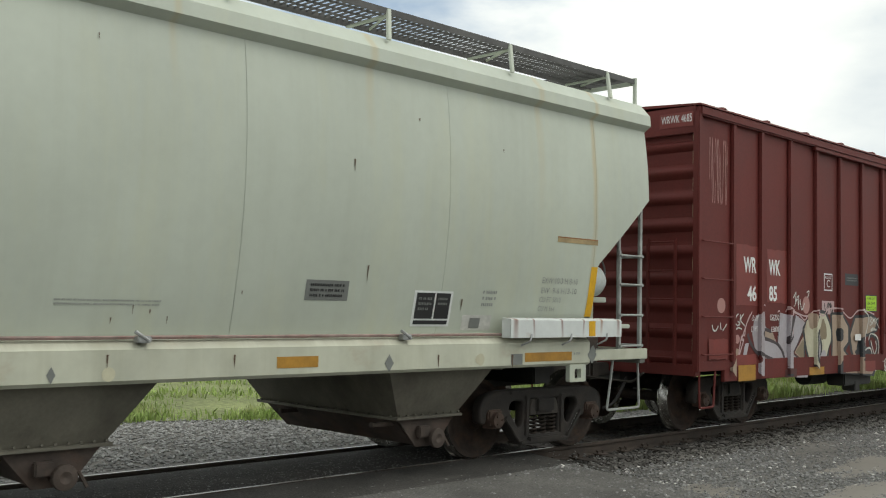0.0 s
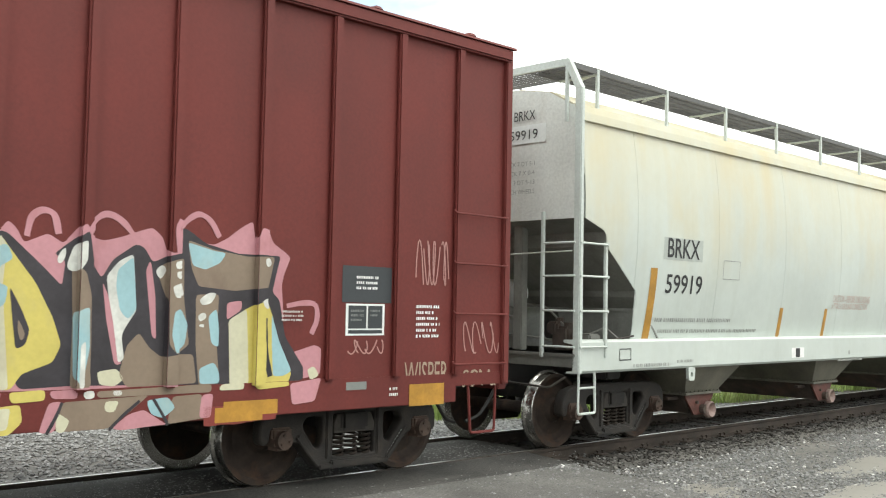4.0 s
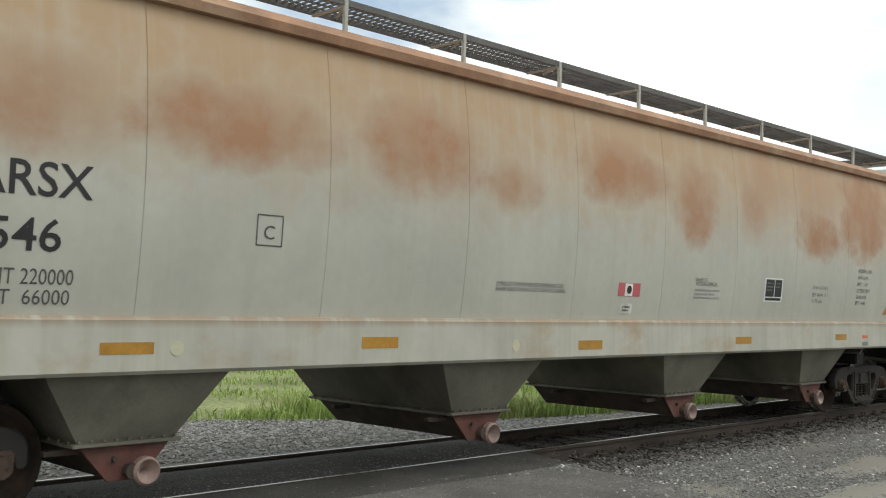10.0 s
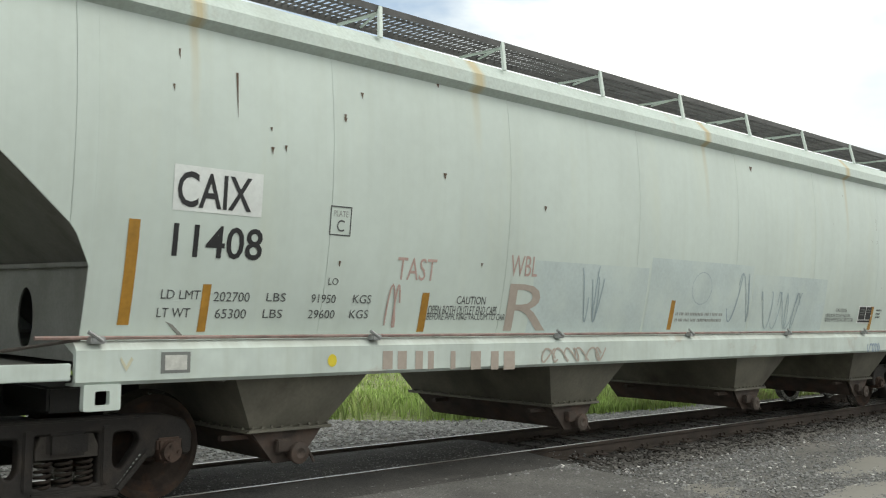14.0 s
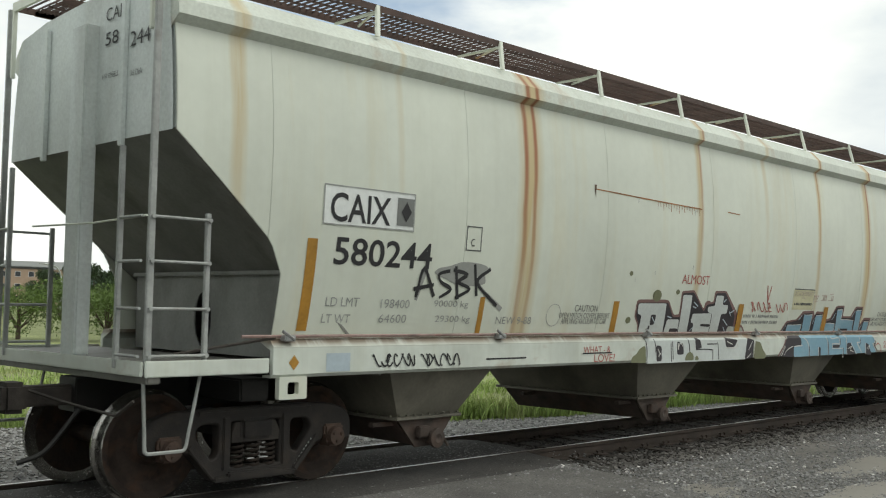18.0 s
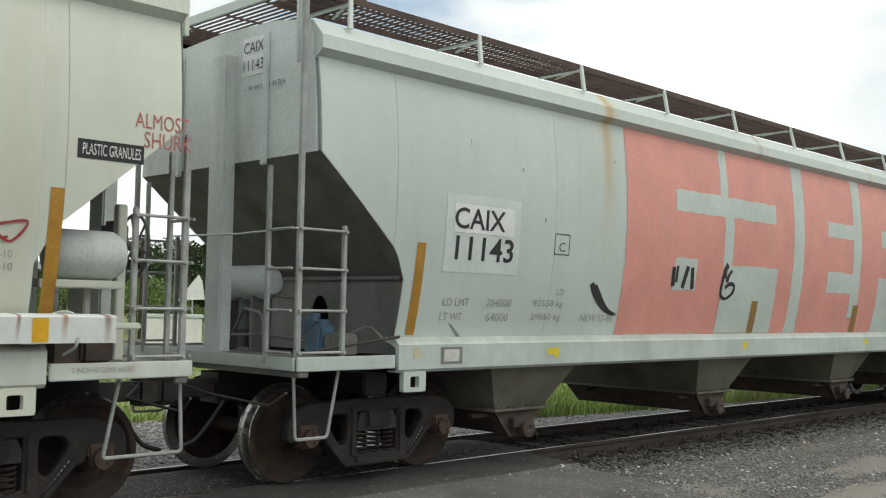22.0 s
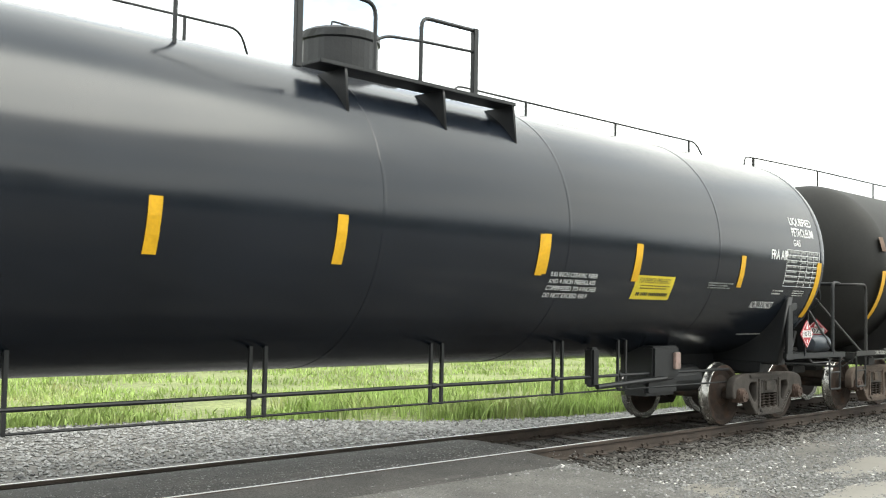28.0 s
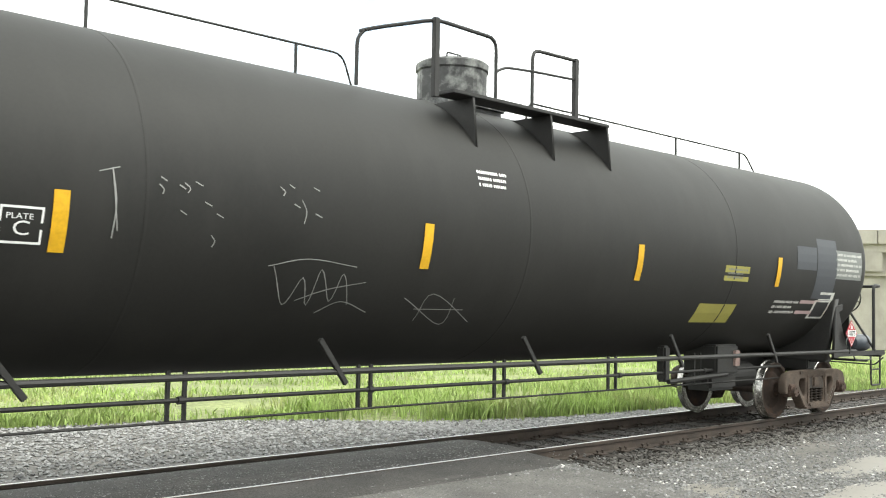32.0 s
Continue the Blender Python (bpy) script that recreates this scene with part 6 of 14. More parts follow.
def placard_diamond(car, u, y, z, s=0.20, endways=False):
    """A hazard placard: red plate, white border line, number band and flame; faces the side or the left-hand end."""
    def at(a, b, lift):
        return (u - lift, y - a, z + b) if endways else (u + a, y - lift, z + b)

    def flat(shape, lift, key, name, parent, label=""):
        bm = bmesh.new()
        bm.faces.new([bm.verts.new(at(a * s, b * s, lift)) for a, b in shape])
        return part(name, bm, key, parent, label)

    bm = bmesh.new()
    front = [bm.verts.new(at(a * s, b * s, 0.006)) for a, b in ((0, -1), (1, 0), (0, 1), (-1, 0))]
    back = [bm.verts.new(at(a * s, b * s, -0.006)) for a, b in ((0, -1), (1, 0), (0, 1), (-1, 0))]
    bm.faces.new(front)
    bm.faces.new(back[::-1])
    for i in range(4):
        bm.faces.new((front[i], front[(i + 1) % 4], back[(i + 1) % 4], back[i]))
    bmesh.ops.recalc_face_normals(bm, faces=bm.faces)
    p = part("hazard_placard", bm, "placard_red", car, "red diamond hazard placard")
    ring = bmesh.new()
    rim = [[ring.verts.new(at(a * s * k, b * s * k, 0.009)) for a, b in ((0, -1), (1, 0), (0, 1), (-1, 0))] for k in (0.93, 0.88)]
    for i in range(4):
        ring.faces.new((rim[0][i], rim[0][(i + 1) % 4], rim[1][(i + 1) % 4], rim[1][i]))
    part("placard_border", ring, "white", p)
    flat(((-0.72, -0.25), (0.72, -0.25), (0.72, 0.25), (-0.72, 0.25)), 0.010, "white", "placard_band", p)
    g = glyphs("1075", 0.02, 0)
    xs = [v.co.x for v in g.verts]
    zs = [v.co.z for v in g.verts]
    for v in g.verts:
        v.co = at(s * (-0.58 + (v.co.x - min(xs)) / (max(xs) - min(xs)) * 1.16), s * (-0.19 + (v.co.z - min(zs)) / (max(zs) - min(zs)) * 0.38), 0.013)
    part("placard_number", g, "black", p)
    flat(((-0.16, 0.34), (0.16, 0.34), (0.13, 0.52), (0.05, 0.60), (0.0, 0.78), (-0.08, 0.62), (-0.13, 0.5)), 0.010, "white", "placard_flame", p)
    flat(((-0.05, -0.66), (0.05, -0.66), (0.05, -0.42), (-0.05, -0.42)), 0.010, "white", "placard_class", p)


def glyphs(s, bold, line):
    cu = bpy.data.curves.new("glyphs", "FONT")
    cu.body, cu.size, cu.resolution_u = s, 1.0, 3
    if line:
        cu.fill_mode, cu.bevel_depth, cu.bevel_resolution = "NONE", line, 0
    else:
        cu.offset = bold
    return curve_mesh(cu, Matrix.Rotation(radians(90), 4, "X"))


def tank_car(label, s0, L, paint, truck_mat, fittings, side_rail, ps, hangers, head, head_r, steel, R, Z):
    car = new_car("tank_car", label, s0, L, 1.87, truck_mat)
    h = L / 2
    gap, deep, power = head
    end = h - gap
    prof = []
    for i in range(15):
        w = math.pi / 2 * i / 14
        prof.append((-end + deep * (1 - math.cos(w)), max(0.002, R * math.sin(w) ** power)))
    gap_r, deep_r, power_r = head_r
    for i in range(14, -1, -1):
        w = math.pi / 2 * i / 14
        prof.append((h - gap_r - deep_r * (1 - math.cos(w)), max(0.002, R * math.sin(w) ** power_r)))
    body = prof
    bm = lathe(body, "X", 84)
    bm.transform(Matrix.Translation((0, 0, Z)))
    part("tank_shell", bm, paint, car, "long cylindrical tank shell", smooth=True)
    # jacket seams: narrow lapped bands round the shell
    bands = [(-end + deep + 0.02, 0.03, 0.005), (h - gap_r - deep_r - 0.02, 0.03, 0.005)] + [(u, 0.02, 0.004) for u in (-5.4, -0.62, 2.25, 5.6)]
    for u, w, t in bands if not side_rail else [(u, 0.016, 0.003) for u in (-4.55, 0.15, 4.7)]:
        ring = lathe([(u - w, R - 0.01), (u - w, R + t * 0.6), (u - w * 0.5, R + t), (u + w * 0.5, R + t), (u + w, R + t * 0.6), (u + w, R - 0.01)], "X", 84)
        ring.transform(Matrix.Translation((0, 0, Z)))
        part("jacket_seam", ring, paint, car, smooth=True)
    for d in (-1, 1):
        ut = d * (h - 1.87)
        bm = cut_plate([[(-1.30, 0.98), (1.30, 0.98), (1.47, 1.95), (1.36, 1.88), (1.05, 1.50), (0.55, 1.20), (0, 1.07), (-0.55, 1.20), (-1.05, 1.50), (-1.36, 1.88), (-1.47, 1.95)]], 0.16, 0.02)
        bm.transform(Matrix.Translation((ut - d * 0.10, 0, 0)) @ Matrix.Rotation(radians(90), 4, "Z"))
        part("saddle", bm, steel, car, "black tank saddle")
        for sgn in (-1, 1):
            bm = cut_plate([[(0.16, 1.02), (0.34, 1.02), (0.26, 1.86), (0.02, 1.90), (0.02, 1.82), (0.16, 1.78)]], 0.05, 0.006)
            bm.transform(Matrix.Translation((ut + d * 0.15, sgn * 1.46, 0)) @ Matrix.Diagonal((-d, 1, 1, 1)))
            bmesh.ops.recalc_face_normals(bm, faces=bm.faces)
            part("saddle_post", bm, steel, car, "bent saddle post")
            if side_rail:
                web = cut_plate([[(-0.34, 1.06), (0.20, 1.06), (0.20, 1.84), (0.08, 1.84), (-0.12, 1.40)]], 0.03, 0.004)
                web.transform(Matrix.Translation((ut + d * 0.15, sgn * 1.425, 0)) @ Matrix.Diagonal((-d, 1, 1, 1)))
                bmesh.ops.recalc_face_normals(web, faces=web.faces)
                part("saddle_web", web, steel, car, "broad saddle web plate")
                continue
            part("saddle_strut", rod(bmesh.new(), (ut - d * 0.08, sgn * 1.44, 1.05), (ut + d * 0.27, sgn * 1.38, 1.45), 0.035, 6), steel, car)
        part("stub_sill", box(ut - d * 1.6, d * h, -0.2, 0.2, 0.74, 1.10, 0.01), steel, car)
        part("end_platform", box(d * (h - 0.42), d * (h - 0.02), -1.42, 1.42, 1.05, 1.075, 0.006), steel, car, "thin black end platform")
        part("end_sill", box(d * (h - 0.10), d * h, -1.45, 1.45, 0.99, 1.085, 0.01), steel, car)
        part("platform_edge", box(d * (h - 2.1), d * h, -1.49, -1.455, 1.03, 1.115, 0.006), steel, car, "narrow black edge channel")
        part("platform_edge", box(d * (h - 2.1), d * h, 1.455, 1.49, 1.03, 1.115, 0.006), steel, car)
        part("body_bolster", bx(box(ut - 0.16, ut + 0.16, -1.0, 1.0, 0.80, 0.98, 0.02), ut - 0.12, ut + 0.12, -1.3, 1.3, 0.93, 1.03, 0.02), steel, car)
        for sgn in (-1, 1):
            y = sgn * 1.47
            pts = [(d * (h - 0.44), y, 1.08), (d * (h - 0.44), y, 2.27), (d * (h - 0.02), y + sgn * -0.05, 2.26), (d * (h + 0.02), sgn * 0.4, 2.25)]
            part("end_railing", tube(bend(pts, 0.12), 0.027, 10), steel, car, "round black end railing", smooth=True)
            part("railing_brace", tube([(d * (h - 0.30), sgn * 1.44, 1.10), (d * (h + 0.01), sgn * 0.55, 2.24)], 0.022, 8), steel, car, smooth=True)
            stirrup(car, d * (h - 0.1), d * (h - 0.5), sgn, 0.50, 1.05, steel, 1.44, narrow=0.02 * (-d), mid=True)
            pts = [(d * (h - 0.65), y, 1.04), (d * (h - 0.65), sgn * 1.52, 0.96), (d * (h - 1.30), sgn * 1.52, 0.96), (d * (h - 1.30), y, 1.04)]
            part("grab_iron", tube(bend(pts, 0.04), 0.011, 6), steel, car)
        # draft gear pocket, cross pipe and hoses below the platform
        part("draft_pocket", bx(box(d * (h - 0.55), d * (h - 0.05), -0.32, 0.32, 0.66, 0.80, 0.02), d * (h - 1.0), d * (h - 0.7), -0.45, 0.45, 0.70, 0.96, 0.02), steel, car)
        part("cross_pipe", rod(bmesh.new(), (d * (h - 0.30), -1.3, 0.92), (d * (h - 0.30), 1.3, 0.92), 0.022, 8), steel, car)
        part("uncoupling_lever", tube(bend([(d * (h + 0.03), -1.45, 0.98), (d * (h + 0.07), -1.28, 0.84), (d * (h + 0.07), -0.35, 0.86), (d * (h + 0.28), -0.12, 0.94)], 0.05), 0.013, 6), steel, car)
        placard_diamond(car, h - 1.48 if d > 0 else -h + 0.26, -1.52 if d > 0 else -0.66, 1.42 if d > 0 else 1.44, 0.22 if d > 0 else 0.21, d < 0)
        part("placard_post", box(h - 1.50 if d > 0 else -h + 0.27, h - 1.46 if d > 0 else -h + 0.29, -1.505 if d > 0 else -0.68, -1.48 if d > 0 else -0.64, 1.07, 1.45, 0.004), steel, car)
    # ladder, step and rail beyond the crown
    ub = -h + (1.03 if side_rail else 1.13)
    knots = ([1.10, 3.23, 3.65, 3.92], [-1.10, -0.47, -0.35, -0.31])
    for yy in (0.79, 1.18):
        part("ladder_stile", tube([(ub + float(np.interp(z, *knots)), yy, z) for z in knots[0]], 0.016, 6), steel, car)
    for k in range(8):
        z = 1.4 + 0.32 * k
        u = ub + float(np.interp(z, *knots))
        part("rung", rod(bmesh.new(), (u, 0.79, z), (u, 1.18, z), 0.011, 6), steel, car)
    part("roof_step", bx(box(ub - 0.34, ub - 0.06, 0.76, 1.18, 4.03, 4.06, 0.005), ub - 0.34, ub - 0.31, 0.76, 1.18, 3.91, 4.06, 0.005), steel, car, "black roof step")
    for yy in (0.80, 1.12):
        part("step_bracket", box(ub - 0.30, ub + 0.12, yy - 0.03, yy + 0.03, 3.93, 4.03, 0.01), steel, car)
    part("step_grab", tube(bend([(ub - 0.22, 0.92, 4.06), (ub - 0.20, 0.92, 4.19), (ub + 0.08, 0.92, 4.19), (ub + 0.16, 0.92, 4.02)], 0.04), 0.010, 6), steel, car)
    pts = [(ub - 0.33, 1.0, 4.05), (ub - 0.33, 0.99, 4.79), (ub, 0.97, 4.80), (-6.68, 0.74, 4.78), (-4.12, 0.58, 4.75), (-0.95, 0.5, 4.74), (-0.69, 0.5, 4.10)]
    part("roof_line_rail", tube(bend(pts, 0.14), 0.014, 8), steel, car, "thin roof hand rail", smooth=True)
    part("step_post", box(ub - 0.022, ub + 0.022, 0.95, 0.99, 3.88, 4.79, 0.004), steel, car)
    pts = [(1.95, 0.1, 4.2), (2.0, 0.1, 4.56), (h - 2.15, 0.1, 4.56), (h - 1.8, 0.1, 4.24)]
    part("roof_line_rail", tube(bend(pts, 0.14), 0.014, 8), steel, car, smooth=True)
    for u, yy, z_base, z_top in ((-6.68, 0.74, 3.95, 4.77), (-4.12, 0.58, 4.0, 4.74), (-1.62, 0.52, 4.0, 4.73), (3.4, 0.1, 4.14, 4.55), (h - 4.4, 0.1, 4.14, 4.55), (h - 2.35, 0.1, 4.14, 4.55)):
        part("rail_post", box(u - 0.016, u + 0.016, yy - 0.014, yy + 0.014, z_base, z_top, 0.003), steel, car)
    # side rail below the shell
    y = 1.47
    for sgn in (-1, 1):
        if side_rail:
            part("side_rail", rod(bmesh.new(), (-h + 1.2, sgn * y, 1.115), (h - 1.2, sgn * y, 1.115), 0.030, 8), steel, car, "long round side rail")
            for u in (-5.28, -2.25, 0.60, 3.57, 6.21):
                part("rail_strut", box(-0.026, 0.026, -0.02, 0.02, 0, 0.55, 0.004), steel, car).matrix_basis = Matrix.Translation((u - 0.14, sgn * 1.47, 1.0)) @ pose(0, 0, 0, sgn * -4, -40, 0)
    # manway housing with its platform and rails
    before = set(car.children)
    bm = lathe([(4.1, 0.44), (4.66, 0.44), (4.68, 0.46), (4.76, 0.46), (4.79, 0.42), (4.81, 0.0)], "Z", 36)
    for v in bm.verts:
        v.co.x *= 1 + 0.025 * math.sin(9 * math.atan2(v.co.y, v.co.x)) * (v.co.z < 4.7)
    bx(bm, -0.5, 0.5, -0.5, 0.5, 4.12, 4.30, 0.06)
    bm.transform(Matrix.Translation((0.50, 0, 0)))
    part("manway_housing", bm, fittings, car, "round valve housing on top", smooth=False)
    part("lid_handle", tube(bend([(0.3, -0.1, 4.79), (0.3, -0.1, 4.89), (0.55, -0.1, 4.89), (0.55, -0.1, 4.79)], 0.03), 0.012, 6), steel, car)
    y = -1.20
    part("service_platform", box(-0.72, 2.12, -0.93, -1.25, 4.065, 4.105, 0.006), steel, car, "narrow black service platform")
    for u in (-0.40, 0.95, 2.08):
        bm = cut_plate([[(0.62, 4.06), (1.24, 4.06), (1.25, 4.0), (1.30, 3.50), (1.26, 3.50), (0.95, 3.86), (0.66, 4.02)]], 0.03)
        bm.transform(Matrix.Translation((u, 0, 0)) @ Matrix.Rotation(radians(-90), 4, "Z"))
        part("platform_bracket", bm, steel, car)
    for u, zp in ((-0.96, 3.98), (1.46, 4.10)):
        part("railing_post", box(u - 0.038, u + 0.038, y - 0.03, y + 0.03, zp, 4.84, 0.006), steel, car)
    a = -1.68 if side_rail else -2.0
    pts = [(a, -0.75, 4.05), (a, -0.75, 4.62), (a + 0.15, -0.8, 4.68), (-0.96, y, 4.82), (0.0, y, 4.80), (0.0, y, 4.10)]
    part("platform_railing", tube(bend(pts, 0.14), 0.022, 8), steel, car, "bent tube railing", smooth=True)
    a = 0.64
    pts = [(a, y, 4.10), (a, y, 4.80), (1.46, y, 4.82)]
    part("platform_railing", tube(bend(pts, 0.12), 0.022, 8), steel, car, smooth=True)
    pts = [(0.0, y, 4.42), (0.15, y, 4.50), (0.64, y, 4.54), (1.46, y, 4.58)]
    part("platform_mid_rail", tube(bend(pts, 0.1), 0.016, 8), steel, car, smooth=True)
    for ob in car.children:
        if ob not in before:
            ob.matrix_basis = pose(ps, 0, 0)
    # brake rods and pipes slung under the tank
    part("brake_rod", rod(bmesh.new(), (-h + 2.8, -0.9, 0.87), (h - 2.8, -0.9, 0.87), 0.021, 8), steel, car, "long brake rod")
    part("train_pipe", rod(bmesh.new(), (-h + 2.8, -0.9, 0.68), (h - 2.8, -0.9, 0.68), 0.012, 8), steel, car, "thin train pipe")
    for u in hangers:
        for dx in (-0.085, 0.085):
            yh = 0.75 if side_rail else 0.90
            part("pipe_hanger", box(u + dx - 0.018, u + dx + 0.018, -yh - 0.016, -yh + 0.016, 0.665, 1.12 if side_rail else 1.35), steel, car)
        part("pipe_clamp", rod(bmesh.new(), (u - 0.07, -0.90, 0.87), (u - 0.01, -0.90, 0.87), 0.036, 8), steel, car)
    # air reservoir and brake gear by the far bogie
    part("air_reservoir", rod(bmesh.new(), (h - 4.6, -0.55, 0.74), (h - 3.3, -0.55, 0.74), 0.2, 18), steel, car, "underslung air reservoir")
    part("brake_hanger", box(h - 4.46, h - 4.32, -1.02, -0.96, 0.92, 1.16, 0.01), "cap_grey", car, "pale brake hanger strap")
    part("brake_block", bx(box(h - 4.95, h - 4.30, -0.98, -0.4, 0.80, 1.25, 0.03), h - 5.0, h - 4.2, -0.9, -0.45, 0.55, 0.82, 0.05), steel, car, "grimy brake valve block")
    part("brake_lever", rod(bmesh.new(), (h - 6.2, -0.95, 0.74), (h - 4.6, -0.95, 0.80), 0.035, 8), steel, car)
    part("brake_bracket", box(h - 6.30, h - 6.14, -0.95, -0.8, 0.74, 1.25, 0.03), steel, car)
    part("end_reservoir", lathe([(h - 0.62, 0.02), (h - 0.60, 0.10), (h - 0.52, 0.15), (h - 0.12, 0.15), (h - 0.04, 0.10), (h - 0.02, 0.02)], "X", 18), "dark_blue_steel", car, "small grey-blue air tank", smooth=True).matrix_basis = pose(0, -1.15, 1.24)
    hand_wheel(car, h + 0.08, -0.75, 2.05, 1, steel)
    part("brake_stand", box(h - 0.04, h + 0.0, -0.85, -0.65, 1.1, 2.1, 0.01), steel, car)
    return car


M["dark_blue_steel"] = material("blue_black_steel", (0.06, 0.07, 0.085), 0.35, var=0.1)
M["mottled_housing"] = material("flaking_grey_housing", (0.05, 0.05, 0.05), 0.6, var=0.3, scale=6, stain=(0.35, 0.36, 0.34), stain_amt=0.8, stain_scale=(4, 4, 4))
tank_h = tank_car("glossy black tank car with white lettering", 130.66, 19.75, "tank_h", "truck_steel", "gloss_steel", False, -0.45, (-7.8, -5.80, -3.98, -1.55, 0.80, 2.92, 4.28), (0.54, 0.78, 0.80), (0.40, 0.74, 0.72), "gloss_steel", TANK_R, TANK_Z)
tank_i = tank_car("weathered black tank car with scratched tags", 150.84, 20.20, "tank_i", "truck_rust", "mottled_housing", True, -0.08, (-8.02, -5.95, -3.76, -1.55, 0.56, 2.83, 4.98), (0.54, 0.68, 0.80), (0.42, 0.68, 0.75), "black_steel", WORN_R, WORN_Z)

# ---- brake gear and fittings of the hoppers ----


def hopper_fittings(car, L, S, lugs, cover_box, pads):
    h = L / 2
    paint = S["paint"]
    so, z1 = S["sill_out"], S["z1"]
    if lugs:
        n = 7
        for i in range(n):
            u = -h + 1.35 + (L - 2.7) * i / (n - 1)
            bm = box(u - 0.05, u + 0.07, -so + 0.06, -so - 0.03, z1 - 0.02, z1 + 0.035, 0.01)
            rod(bm, (u - 0.07, -so - 0.02, z1 + 0.07), (u + 0.04, -so - 0.03, z1 + 0.0), 0.016, 6)
            part("sill_lug", bm, "galv", car, "small steel lug on the sill")
        part("conduit", rod(bmesh.new(), (-h + 0.9, -so + 0.05, z1 + 0.022), (h - 1.2, -so + 0.05, z1 + 0.022), 0.016, 6), "cap_grey", car, "thin grimy conduit along the sill")
    if cover_box:
        # a bent sheet: upright face, sloping top flange, turned end
        y0 = -so - 0.10
        bm = bmesh.new()
        prof = [(-so + 0.03, z1 + 0.205), (y0 + 0.02, z1 + 0.195), (y0, z1 + 0.18), (y0, z1 - 0.01), (y0 + 0.006, z1 - 0.01), (y0 + 0.006, z1 + 0.178), (y0 + 0.022, z1 + 0.189), (-so + 0.03, z1 + 0.199)]
        ra = [bm.verts.new((7.02, a, b)) for a, b in prof]
        rb = [bm.verts.new((9.02, a, b)) for a, b in prof]
        for i in range(8):
            bm.faces.new((ra[i], rb[i], rb[(i + 1) % 8], ra[(i + 1) % 8]))
        bm.faces.new(ra), bm.faces.new(rb[::-1])
        bmesh.ops.recalc_face_normals(bm, faces=bm.faces)
        cover = part("cover_box", bm, "cover_white", car, "bent white cover plate above the sill, rusty at its edges")
        part("cover_end", box(7.02, 7.03, y0, -so + 0.03, z1 - 0.01, z1 + 0.19), "cover_white", cover)
        part("cover_tape", box(8.38, 8.50, y0 - 0.002, y0 - 0.004, z1 + 0.0, z1 + 0.175), "yellow", cover)
        for u in (7.35, 8.05, 8.72):
            part("cover_hook", tube(bend([(u, y0 - 0.01, z1 + 0.03), (u - 0.02, y0 - 0.02, z1 - 0.04), (u - 0.07, -so - 0.02, z1 - 0.10)], 0.03), 0.012, 6), "galv", cover)
        part("step_pad", box(8.98, 9.24, -so - 0.07, -so + 0.02, z1 + 0.09, z1 + 0.14, 0.01), paint, car)
    for d in (-1, 1):
        if pads:
            u = d * (h - 1.42)
            loop = [(u - 0.15, 0.90), (u + 0.15, 0.90), (u + 0.15, 1.10), (u - 0.15, 1.10)]
            hole = [(u - 0.06, 0.94), (u - 0.06, 1.05), (u + 0.06, 1.05), (u + 0.06, 0.94)]
            bm = cut_plate([rounded(loop, 0.02), rounded(hole, 0.02)], 0.06)
            bm.transform(Matrix.Translation((0, -so + 0.03, 0)))
            part("jacking_pad", bm, paint, car, "pale jacking pad under the sill")
        elif pads is not None:
            u = d * (h - 2.55)
            loop = rounded([(u - 0.07, 0.82), (u + 0.07, 0.82), (u + 0.09, 1.0), (u - 0.09, 1.0)], 0.04)
            hole = [(u + 0.03 * math.cos(w), 0.90 + 0.035 * math.sin(w)) for w in np.linspace(0, -2 * math.pi, 13)[:-1]]
            bm = cut_plate([loop, hole], 0.04)
            bm.transform(Matrix.Translation((0, -so + 0.03, 0)))
            part("tow_eye", bm, paint, car, "painted towing eye under the sill")
    z = S["deck"]
    if S.get("gear") == "left":
        # pipes, a control valve and a cross reservoir on the left deck
        valve = part("control_valve", bx(bx(box(-h + 0.80, -h + 1.02, -0.86, -0.60, z, z + 0.30, 0.03), -h + 0.86, -h + 1.0, -0.98, -0.84, z + 0.06, z + 0.22, 0.03), -h + 0.78, -h + 0.9, -0.70, -0.52, z + 0.2, z + 0.36, 0.03), S.get("valve", "gate_steel"), car, "air brake control valve")
        for y, k in ((-0.80, 0.30), (-0.66, 0.36)):
            part("valve_cap", rod(bmesh.new(), (-h + 0.90, y, z + k - 0.04), (-h + 0.90, y, z + k + 0.05), 0.055, 10), S.get("valve", "gate_steel"), valve)
        for pts in ([(-h + 0.9, -0.75, z + 0.3), (-h + 0.8, -0.5, z + 0.55), (-h + 0.7, 0.1, z + 0.6), (-h + 0.6, 0.6, z + 0.5)], [(-h + 0.85, -0.6, z + 0.12), (-h + 0.6, -0.2, z + 0.18), (-h + 0.4, 0.3, z + 0.16)],
                    [(-h + 0.95, -0.95, z + 0.15), (-h + 1.2, -1.15, z + 0.3), (-h + 1.25, -1.38, z + 0.12)], [(-h + 0.5, -0.35, z), (-h + 0.5, -0.3, z + 0.4), (-h + 0.62, 0.2, z + 0.45), (-h + 0.62, 0.5, z)]):
            part("brake_pipe", tube(bend(pts, 0.07), 0.016, 6), "slope_paint", car, smooth=True)
        tank = lathe([(-0.55, 0.02), (-0.53, 0.12), (-0.44, 0.18), (0.44, 0.18), (0.53, 0.12), (0.55, 0.02)], "Y", 20)
        part("air_reservoir", tank, "end_grey" if S.get("wrap") is None else "slope_paint", car, "air reservoir across the end", smooth=True).matrix_basis = pose(-h + 0.72, 0.35, z + 0.72)
